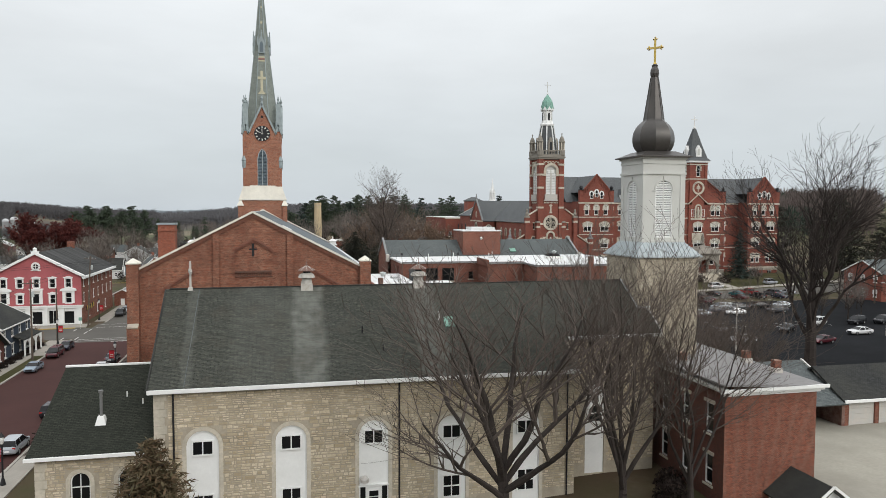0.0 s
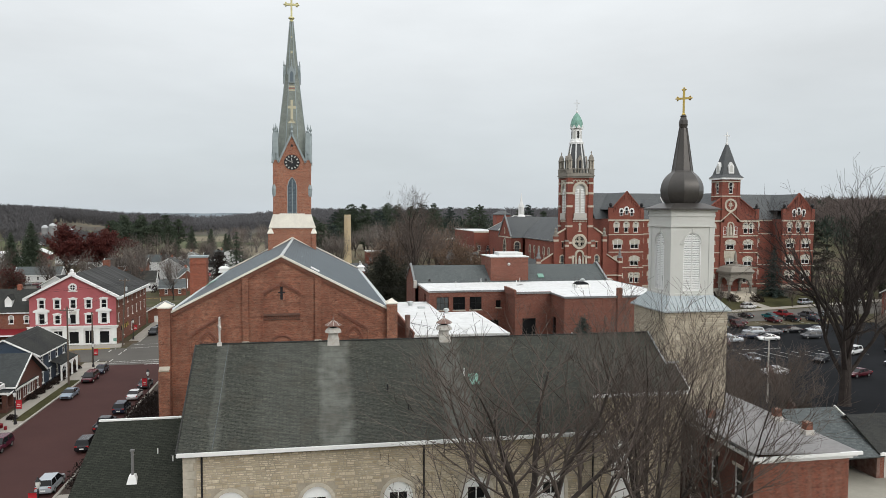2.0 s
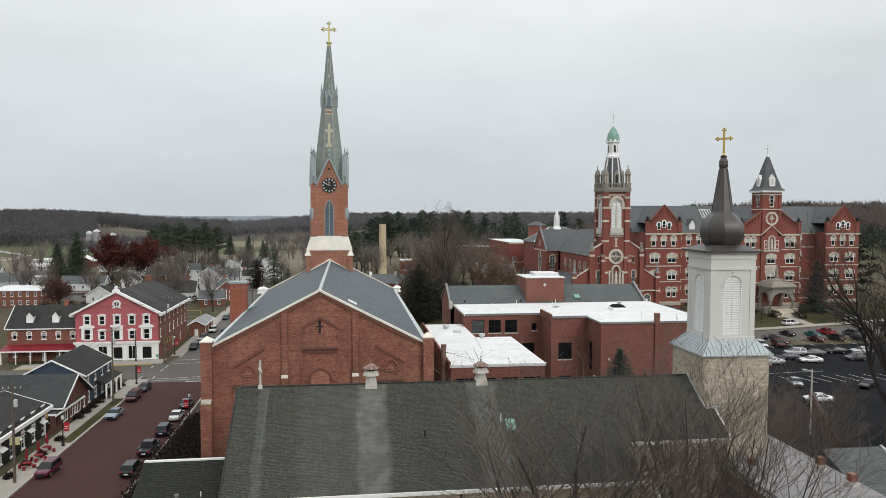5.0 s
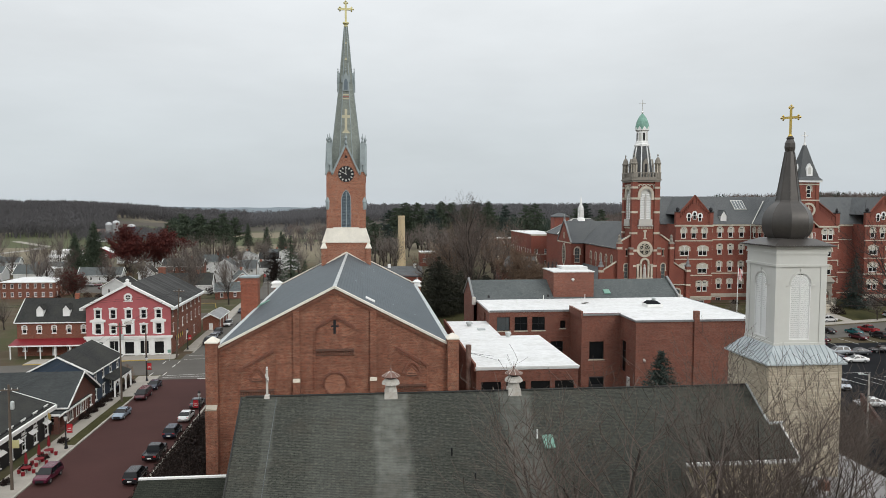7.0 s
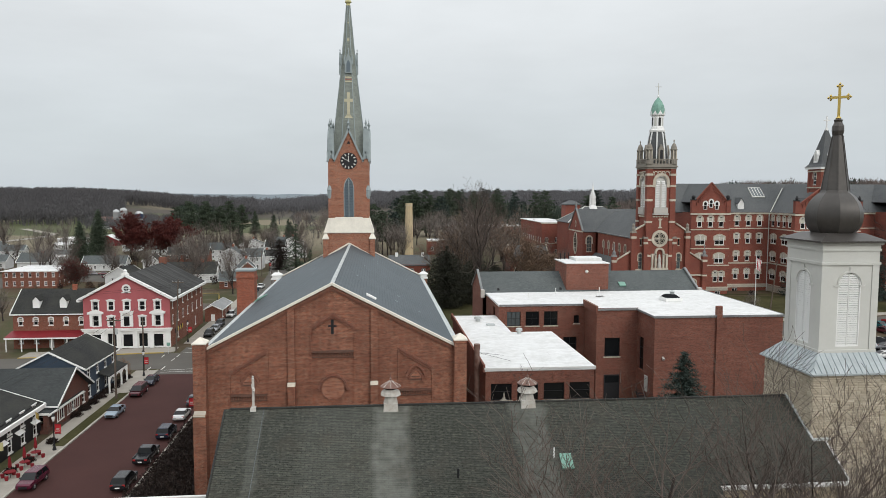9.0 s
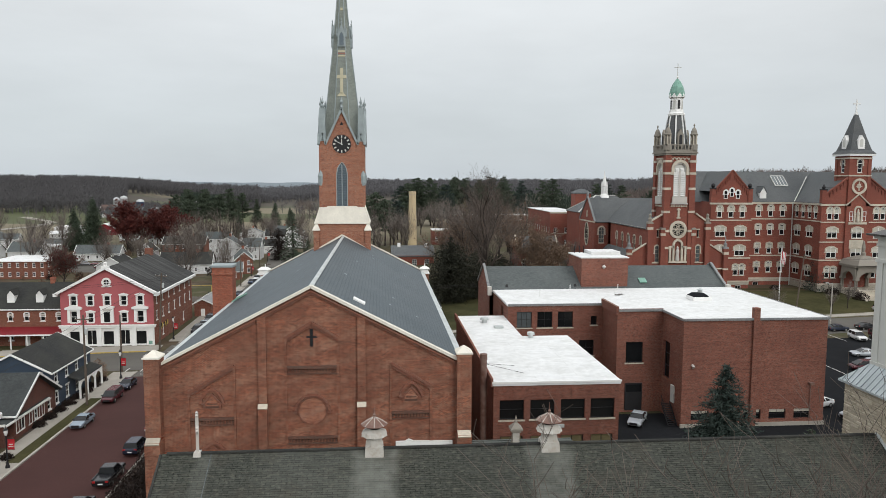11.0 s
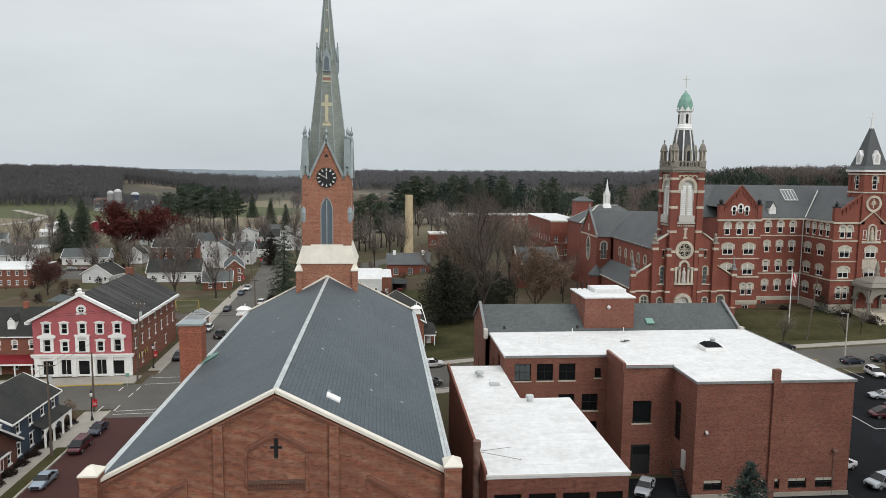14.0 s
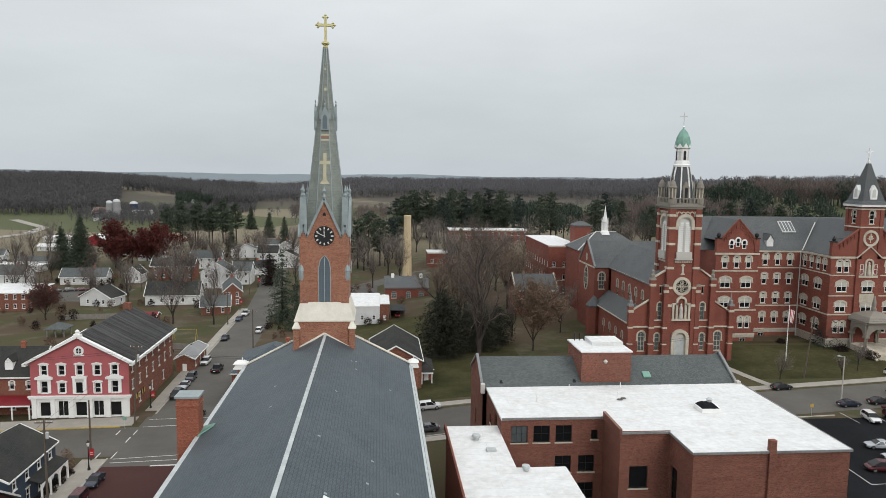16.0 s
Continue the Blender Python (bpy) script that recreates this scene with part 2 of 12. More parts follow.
M_GOLD_PALE = plain("pale_gilding", (0.62, 0.57, 0.30), 0.5, 0.3, var=0.2, bump=0.0)
M_GLASS = plain("dark_window_glass", (0.012, 0.013, 0.014), 0.06, var=0.3, bump=0.0, spec=0.3)
# pale copy of the glass: some reflected sky is put into its colour
M_GLASS_SKY = plain("sky_toned_window_glass", (0.10, 0.12, 0.125), 0.04, var=0.3, bump=0.0, spec=0.9)
M_BLIND_OLIVE = plain("olive_yellow_blind", (0.17, 0.145, 0.075), 0.8, var=0.2, bump=0.0)
M_BLIND = plain("cream_roller_blind", (0.52, 0.50, 0.43), 0.8, var=0.15, bump=0.0)
M_LOUVER_BLUE = plain("blue_grey_louvre", (0.13, 0.165, 0.19), 0.6, var=0.2)
M_BLACK = plain("black_paint", (0.018, 0.018, 0.02), 0.5, var=0.3, bump=0.05)
M_RED = plain("red_banner_cloth", (0.42, 0.02, 0.028), 0.7, var=0.15, bump=0.05)
M_RED_DEEP = plain("faded_dark_red_cloth", (0.20, 0.012, 0.018), 0.8, var=0.25, bump=0.05)
M_RED_TIN = plain("red_tin_roof", (0.20, 0.016, 0.022), 0.5, var=0.2)
M_PINK = plain("rose_painted_brick", (0.40, 0.112, 0.120), 0.8, var=0.14, big=0.5, fine=8)
M_NAVY = plain("navy_siding", (0.045, 0.065, 0.095), 0.6, var=0.15)
M_SIDING = plain("white_siding", (0.62, 0.625, 0.62), 0.6, var=0.14, big=0.4, fine=4)
M_CONCRETE = plain("concrete", (0.335, 0.310, 0.27), 0.9, var=0.18, big=0.35, fine=5)
M_DRIVE = plain("driveway_concrete", (0.32, 0.30, 0.25), 0.9, var=0.2, big=0.2, fine=3)
M_KERB = plain("kerb_concrete", (0.39, 0.365, 0.32), 0.9, var=0.2, big=0.5, fine=5)
M_KERB_YELLOW = plain("yellow_painted_kerb", (0.50, 0.36, 0.10), 0.8, var=0.3, big=1.5, fine=6)
M_ASPHALT = plain("worn_asphalt", (0.120, 0.112, 0.100), 0.92, var=0.22, big=0.10, fine=3, spec=0.15)
M_ASPHALT_NEW = plain("dark_lot_asphalt", (0.017, 0.018, 0.020), 0.98, var=0.3, big=0.10, fine=2.5, spec=0.05)
M_STREET_RED = plain("red_tinted_street", (0.064, 0.029, 0.026), 0.9, var=0.16, big=0.12, fine=3, spec=0.15)
M_LINE = plain("road_paint", (0.62, 0.61, 0.58), 0.8, var=0.25, big=1.5, fine=7)
M_GRASS = plain("winter_lawn", (0.056, 0.060, 0.023), 0.95, var=0.45, big=0.12, fine=1.5, bump=0.4, other=(0.088, 0.078, 0.036), spec=0.1)
M_MULCH = plain("dark_mulch", (0.07, 0.05, 0.04), 0.95, var=0.35, big=0.5, fine=6, bump=0.5)
M_TWIG_GREY = plain("grey_brown_twigs", (0.175, 0.148, 0.130), 0.95, var=0.3, big=0.3, fine=5, bump=0.0)
M_BARK = plain("grey_brown_bark", (0.050, 0.040, 0.035), 0.95, var=0.45, big=1.0, fine=9, bump=0.6)
M_TWIG = plain("brown_twigs", (0.108, 0.086, 0.073), 0.95, var=0.3, big=0.3, fine=5, bump=0.0)
M_WOODPOLE = plain("weathered_pole_wood", (0.12, 0.095, 0.075), 0.9, var=0.3, big=0.6, fine=8)
M_POLE_PALE = plain("pale_concrete_pole", (0.45, 0.42, 0.38), 0.8, var=0.2)
M_FENCE = plain("weathered_board_fence", (0.22, 0.20, 0.18), 0.9, var=0.25, big=0.8, fine=6)
M_CABLE = plain("black_cable", (0.02, 0.02, 0.02), 0.6, bump=0.0)
M_RUBBER = plain("tyre_rubber", (0.02, 0.02, 0.02), 0.8, var=0.2, bump=0.0)
M_CHROME = plain("bright_metal", (0.5, 0.5, 0.5), 0.3, 0.9, var=0.15, bump=0.0)
M_LIGHT = plain("lamp_glass", (0.7, 0.7, 0.68), 0.15, var=0.1, bump=0.0, spec=0.6)
M_TAIL = plain("red_lamp_glass", (0.35, 0.02, 0.02), 0.2, var=0.1, bump=0.0, spec=0.6)
M_SILO = plain("grey_silo_concrete", (0.27, 0.27, 0.27), 0.85, var=0.2, big=0.3)
M_SILO_BLUE = plain("dark_blue_silo", (0.03, 0.045, 0.085), 0.4, var=0.2)
M_SILO_CAP = plain("pale_silo_cap", (0.50, 0.51, 0.52), 0.6, var=0.15)
M_RUST = plain("rusty_metal", (0.20, 0.095, 0.07), 0.75, 0.1, var=0.35, big=1.5, fine=5, other=(0.28, 0.2, 0.17))


def leafy(name, color, other, rough=0.85):
    """Foliage whose small pieces differ from one another."""
    m, nt, b = fresh(name, rough, 0.0, 0.2)
    g = nd(nt, "ShaderNodeNewGeometry")
    vec = nd(nt, "ShaderNodeTexCoord").outputs["Object"]
    c = mixc(nt, g.outputs["Random Per Island"], color, other)
    c = mixc(nt, mathn(nt, "MULTIPLY", spots(nt, vec, 0.35, 0.35, 0.7), 0.5), c, dark(color, 0.6))
    nt.links.new(c, b.inputs["Base Color"])
    return m


# needle colour lightened to take in haze over the distant pines
M_PINE = leafy("pine_needles", (0.048, 0.066, 0.044), (0.080, 0.100, 0.066))
M_SPRUCE = leafy("spruce_needles", (0.026, 0.040, 0.034), (0.056, 0.075, 0.064))
M_CEDAR = leafy("bronzed_cedar_needles", (0.115, 0.072, 0.042), (0.085, 0.080, 0.042))
M_LARCH = leafy("yellow_green_needles", (0.095, 0.088, 0.040), (0.135, 0.125, 0.062))
M_YEW = leafy("dark_shrub_leaves", (0.014, 0.010, 0.009), (0.030, 0.019, 0.015))
M_OAK_RED = leafy("dark_red_oak_leaves", (0.066, 0.018, 0.017), (0.130, 0.034, 0.026))
M_OAK_BROWN = leafy("brown_clinging_leaves", (0.165, 0.108, 0.074), (0.225, 0.155, 0.108))
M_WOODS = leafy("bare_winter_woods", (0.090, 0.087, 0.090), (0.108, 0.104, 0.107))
# paler copy of the woods: distance haze put into the base colour
M_WOODS_HAZED = leafy("haze_paled_woods", (0.118, 0.116, 0.122), (0.142, 0.139, 0.146))
M_WOODS_RED = leafy("russet_oak_woods", (0.128, 0.104, 0.094), (0.160, 0.126, 0.112))
M_WOODS_GREEN = leafy("conifer_woods", (0.030, 0.044, 0.034), (0.050, 0.068, 0.050))


def roof_stained():
    """Dark shingles with pale wash below each metal vent."""
    m, nt, b = fresh("weathered_grey_shingles", 0.95, 0.0, 0.12)
    uv, obj_co, o = facing(nt, 1.75)
    br = nd(nt, "ShaderNodeTexBrick", Scale=1.0, Mortar_Size=0.022, Mortar_Smooth=0.7, Brick_Width=0.55, Row_Height=0.13)
    br.inputs["Color1"].default_value, br.inputs["Color2"].default_value, br.inputs["Mortar"].default_value = (0.066, 0.069, 0.058, 1), (0.044, 0.047, 0.040, 1), (0.006, 0.006, 0.005, 1)
    nt.links.new(uv, br.inputs["Vector"])
    ripple = nd(nt, "ShaderNodeTexNoise", Scale=0.35, Detail=4.0)
    nt.links.new(obj_co, ripple.inputs["Vector"])
    wob = mathn(nt, "MULTIPLY", mathn(nt, "SUBTRACT", ripple.outputs[0], 0.5), 1.6)
    x = mathn(nt, "ADD", o.outputs[0], wob)
    c = mixc(nt, mathn(nt, "MULTIPLY", spots(nt, obj_co, 0.22, 0.4, 0.7, 6.0), 0.6), br.outputs["Color"], (0.030, 0.032, 0.026))
    c = mixc(nt, mathn(nt, "MULTIPLY", spots(nt, obj_co, 7.0, 0.5, 0.8), 0.5), c, (0.11, 0.115, 0.095))
    for at, half, power in ((12.1, 1.25, 0.85), (22.0, 1.3, 0.7), (8.6, 2.6, 0.2), (2.9, 0.45, 0.35)):
        d = mathn(nt, "ABSOLUTE", mathn(nt, "SUBTRACT", x, at))
        r = nd(nt, "ShaderNodeMapRange", From_Min=half * 1.2, From_Max=half * 0.75, To_Min=0.0, To_Max=power)
        nt.links.new(d, r.inputs["Value"])
        worn = mathn(nt, "MULTIPLY", r.outputs[0], mathn(nt, "ADD", 0.45, mathn(nt, "MULTIPLY", spots(nt, obj_co, 1.1, 0.3, 0.65), 0.75)))
        c = mixc(nt, worn, c, mixc(nt, 0.6, br.outputs["Color"], (0.205, 0.21, 0.188)))
    c = mixc(nt, mathn(nt, "MULTIPLY", spots(nt, obj_co, 0.25, 0.4, 0.7), 0.4), c, (0.045, 0.048, 0.045))
    c = mixc(nt, mathn(nt, "MULTIPLY", spots(nt, obj_co, 5.0, 0.5, 0.8), 0.3), c, (0.12, 0.125, 0.115))
    tabs = nd(nt, "ShaderNodeMapping", Scale=(3.0, 7.5, 1.0))
    nt.links.new(uv, tabs.inputs[0])
    c = mixc(nt, mathn(nt, "MULTIPLY", spots(nt, tabs.outputs[0], 1.0, 0.52, 0.72, 2.0), 0.55), c, (0.125, 0.120, 0.098))
    c = mixc(nt, mathn(nt, "MULTIPLY", spots(nt, obj_co, 0.5, 0.5, 0.75), 0.35), c, (0.075, 0.062, 0.046))
    row = nd(nt, "ShaderNodeMapping", Scale=(0.25, 3.8, 1.0))
    nt.links.new(uv, row.inputs[0])
    c = mixc(nt, mathn(nt, "MULTIPLY", spots(nt, row.outputs[0], 1.0, 0.5, 0.66, 2.0), 0.22), c, (0.020, 0.021, 0.018))
    nt.links.new(c, b.inputs["Base Color"])
    relief(nt, b, br.outputs["Fac"], -0.8, 0.02)
    return m


M_ROOF_STAINED = roof_stained()


def stone_faced(name="rubble_limestone", low=(0.40, 0.33, 0.225), high=(0.70, 0.61, 0.465), tint=(0.40, 0.30, 0.18)):
    """Rubble limestone, each piece its own tone."""
    m, nt, b = fresh(name, 0.9, 0.0, 0.2)
    g = nd(nt, "ShaderNodeNewGeometry")
    info = nd(nt, "ShaderNodeObjectInfo")
    vec = nd(nt, "ShaderNodeTexCoord").outputs["Object"]
    pick = mathn(nt, "FRACT", mathn(nt, "ADD", g.outputs["Random Per Island"], info.outputs["Random"]))
    c = mixc(nt, pick, low, high)
    c = mixc(nt, mathn(nt, "MULTIPLY", spots(nt, vec, 6.0, 0.45, 0.72), 0.55), c, (0.34, 0.29, 0.22))
    c = mixc(nt, mathn(nt, "MULTIPLY", spots(nt, vec, 0.3, 0.45, 0.7), 0.45), c, tint)
    nt.links.new(c, b.inputs["Base Color"])
    relief(nt, b, spots(nt, vec, 14.0, 0.3, 0.7), 0.5, 0.03)
    return m


M_RUBBLE = stone_faced()
M_RUBBLE_GREY = stone_faced("grey_rubble_limestone", (0.34, 0.30, 0.235), (0.55, 0.49, 0.39), (0.36, 0.29, 0.20))


def countryside():
    """Town grass, pale stubble fields and woodland floor."""
    m, nt, b = fresh("countryside_ground", 0.95, 0.0, 0.15)
    vec = nd(nt, "ShaderNodeTexCoord").outputs["Object"]
    c = mixc(nt, spots(nt, vec, 0.05, 0.42, 0.6), (0.056, 0.058, 0.024), (0.080, 0.055, 0.036))
    c = mixc(nt, mathn(nt, "MULTIPLY", spots(nt, vec, 0.11, 0.52, 0.66), 0.7), c, (0.125, 0.108, 0.078))
    patch = nd(nt, "ShaderNodeTexVoronoi", Scale=0.0042)
    nt.links.new(vec, patch.inputs["Vector"])
    tone = nt.nodes.new("ShaderNodeSeparateColor")
    nt.links.new(patch.outputs["Color"], tone.inputs[0])
    field = mixc(nt, mathn(nt, "GREATER_THAN", tone.outputs[0], 0.36), (0.085, 0.098, 0.048), (0.205, 0.178, 0.125))
    far = nt.nodes.new("ShaderNodeSeparateXYZ")
    nt.links.new(vec, far.inputs[0])
    r = nd(nt, "ShaderNodeMapRange", From_Min=400.0, From_Max=520.0)
    nt.links.new(far.outputs[1], r.inputs["Value"])
    c = mixc(nt, r.outputs[0], c, field)
    rim = nd(nt, "ShaderNodeMapRange", From_Min=880.0, From_Max=1050.0)
    nt.links.new(far.outputs[1], rim.inputs["Value"])
    c = mixc(nt, mathn(nt, "MULTIPLY", rim.outputs[0], spots(nt, vec, 0.004, 0.36, 0.44)), c, (0.085, 0.075, 0.066))
    small = spots(nt, vec, 0.9, 0.35, 0.7)
    c = mixc(nt, mathn(nt, "MULTIPLY", small, 0.4), c, (0.07, 0.06, 0.035))
    nt.links.new(c, b.inputs["Base Color"])
    relief(nt, b, small, 0.4, 0.05)
    return m


M_GROUND = countryside()


# ---- building blocks ----
def thing(name, m, label, category, group="", kind=""):
    ob = new(name)
    ob.empty_display_size = 0.5
    ob.matrix_basis = m
    return tagged(ob, label, category, group, kind)


def mesh_of(bm, name, material):
    me = bpy.data.meshes.new(name)
    bm.to_mesh(me)
    bm.free()
    me.materials.append(material)
    return me


def part(name, bm, material, parent=None, label="", m=None):
    """One mesh object under a thing or a part."""
    ob = new(name, mesh_of(bm, name, material) if isinstance(bm, bmesh.types.BMesh) else bm)
    ob.parent = parent
    if m is not None:
        ob.matrix_basis = m
    return tagged(ob, label)


def soft(ob):
    """Round forms shade smoothly."""
    for p in ob.data.polygons:
        p.use_smooth = len(p.vertices) < 5
    return ob


def pieces(name, bm, material, parent, label=""):
    """Parts that do not touch one another, each as a mesh of its own."""
    todo = set(bm.verts)
    while todo:
        start = todo.pop()
        group, edge = {start}, [start]
        while edge:
            for e in edge.pop().link_edges:
                for v in e.verts:
                    if v not in group:
                        group.add(v)
                        edge.append(v)
        todo -= group
        small, index = bmesh.new(), {}
        for v in sorted(group, key=lambda v: v.index):
            index[v] = small.verts.new(v.co)
        for f in {f for v in group for f in v.link_faces}:
            small.faces.new([index[v] for v in f.verts])
        part(name, small, material, parent, label)
    bm.free()


def quick(name, verts, faces, material, parent=None, label=""):
    me = bpy.data.meshes.new(name)
    me.from_pydata(verts, [], faces)
    me.materials.append(material)
    return part(name, me, material, parent, label)


def face(bm, pts):
    return bm.faces.new([bm.verts.new(p) for p in pts])


def box(bm, x0, y0, z0, x1, y1, z1):
    v = [bm.verts.new((x, y, z)) for z in (z0, z1) for x, y in ((x0, y0), (x1, y0), (x1, y1), (x0, y1))]
    for f in ((3, 2, 1, 0), (4, 5, 6, 7), (0, 1, 5, 4), (1, 2, 6, 5), (2, 3, 7, 6), (3, 0, 4, 7)):
        bm.faces.new([v[i] for i in f])
    return v


def taper(bm, x0, y0, z0, x1, y1, z1, dx, dy=None):
    """A box whose top is drawn in by dx and dy."""
    dy = dx if dy is None else dy
    v = [bm.verts.new(p) for p in ((x0, y0, z0), (x1, y0, z0), (x1, y1, z0), (x0, y1, z0),
                                   (x0 + dx, y0 + dy, z1), (x1 - dx, y0 + dy, z1), (x1 - dx, y1 - dy, z1), (x0 + dx, y1 - dy, z1))]
    for f in ((3, 2, 1, 0), (4, 5, 6, 7), (0, 1, 5, 4), (1, 2, 6, 5), (2, 3, 7, 6), (3, 0, 4, 7)):
        bm.faces.new([v[i] for i in f])


def frustum(bm, a, b, r0, r1, n=8, caps=True):
    a, b = Vector(a), Vector(b)
    q = (b - a).to_track_quat("Z", "Y")
    rings = []
    for c, r in ((a, r0), (b, r1)):
        rings.append([bm.verts.new(c + q @ Vector((r * math.cos(6.28319 * i / n), r * math.sin(6.28319 * i / n), 0))) for i in range(n)])
    for i in range(n):
        bm.faces.new((rings[0][i], rings[0][(i + 1) % n], rings[1][(i + 1) % n], rings[1][i]))
    if caps:
        bm.faces.new(rings[0][::-1])
        bm.faces.new(rings[1])


def lathe(bm, rings, n=8, cx=0.0, cy=0.0, turn=0.0, square=False):
    """Turn (radius, height) pairs about an upright axis; square: radius is the half width of a four-sided form."""
    if square:
        n, turn = 4, math.pi / 4
    loops = []
    for r, z in rings:
        k = r * (math.sqrt(2) if square else 1)
        loops.append([bm.verts.new((cx + k * math.cos(turn + 6.2831853 * i / n), cy + k * math.sin(turn + 6.2831853 * i / n), z)) for i in range(n)])
    for a, b in zip(loops, loops[1:]):
        for i in range(n):
            bm.faces.new((a[i], a[(i + 1) % n], b[(i + 1) % n], b[i]))
    bm.faces.new(loops[0][::-1])
    bm.faces.new(loops[-1])


def bar(bm, a, b, w, h):
    """A beam of width w and height h from a to b."""
    a, b = Vector(a), Vector(b)
    q = (b - a).to_track_quat("Y", "Z")
    s, u = q @ Vector((w / 2, 0, 0)), q @ Vector((0, 0, h / 2))
    v = [bm.verts.new(c + i * s + j * u) for c in (a, b) for i, j in ((-1, -1), (1, -1), (1, 1), (-1, 1))]
    for f in ((3, 2, 1, 0), (4, 5, 6, 7), (0, 1, 5, 4), (1, 2, 6, 5), (2, 3, 7, 6), (3, 0, 4, 7)):
        bm.faces.new([v[i] for i in f])


def slab(bm, pts, th):
    """A flat panel of thickness th below its outline."""
    pts = [Vector(p) for p in pts]
    n = (pts[1] - pts[0]).cross(pts[-1] - pts[0]).normalized()
    if n.z < 0:
        pts, n = pts[::-1], -n
    top = [bm.verts.new(p) for p in pts]
    low = [bm.verts.new(p - n * th) for p in pts]
    bm.faces.new(top)
    bm.faces.new(low[::-1])
    for i in range(len(pts)):
        j = (i + 1) % len(pts)
        bm.faces.new((top[j], top[i], low[i], low[j]))


def plate(bm, outline, y0, y1):
    """An outline in x and z, drawn out from y0 (front) to y1."""
    f = [bm.verts.new((x, y0, z)) for x, z in outline]
    r = [bm.verts.new((x, y1, z)) for x, z in outline]
    bm.faces.new(f)
    bm.faces.new(r[::-1])
    for i in range(len(outline)):
        j = (i + 1) % len(outline)
        bm.faces.new((f[j], f[i], r[i], r[j]))


def arch_line(w, h, kind, n=10):
    """The outline of an opening from lower left over the top to lower right; kind 0 square, 1 round, 2 pointed, 3 low segment."""
    if kind == 0:
        return [(-w / 2, 0), (-w / 2, h), (w / 2, h), (w / 2, 0)]
    pts = [(-w / 2, 0)]
    for i in range(n + 1):
        a = i / n
        if kind == 1:
            pts.append((-w / 2 * math.cos(math.pi * a), h - w / 2 + w / 2 * math.sin(math.pi * a)))
        elif kind == 3:
            pts.append((-w / 2 + w * a, h - w * 0.18 + w * 0.18 * math.sin(math.pi * a)))
        else:
            rise, s = 0.95 * w, abs(2 * a - 1)
            ang = math.acos((1 + s) / 2)
            pts.append(((-1 if a < 0.5 else 1) * s * w / 2, h - rise + rise * math.sin(ang) / math.sin(math.acos(0.5))))
    return pts + [(w / 2, 0)]


def band(bm, inner, outer, y0, y1, closed=False):
    """A frame between two outlines with the same number of points."""
    n = len(inner)
    A = [[bm.verts.new((x, y, z)) for x, z in o] for y in (y0, y1) for o in (inner, outer)]
    last = n if closed else n - 1
    for i in range(last):
        j = (i + 1) % n
        bm.faces.new((A[0][i], A[0][j], A[1][j], A[1][i]))
        bm.faces.new((A[2][j], A[2][i], A[3][i], A[3][j]))
        bm.faces.new((A[0][j], A[0][i], A[2][i], A[2][j]))
        bm.faces.new((A[1][i], A[1][j], A[3][j], A[3][i]))
    if not closed:
        for i in (0, n - 1):
            bm.faces.new((A[0][i], A[1][i], A[3][i], A[2][i]))


def grown(w, h, kind, g, foot=0.0, n=10):
    """The outline of an opening widened by g."""
    base = arch_line(w, h, kind, n)
    wide = arch_line(w + 2 * g, h + g - foot, kind, n)
    return base, [(x, z + foot) for x, z in wide]


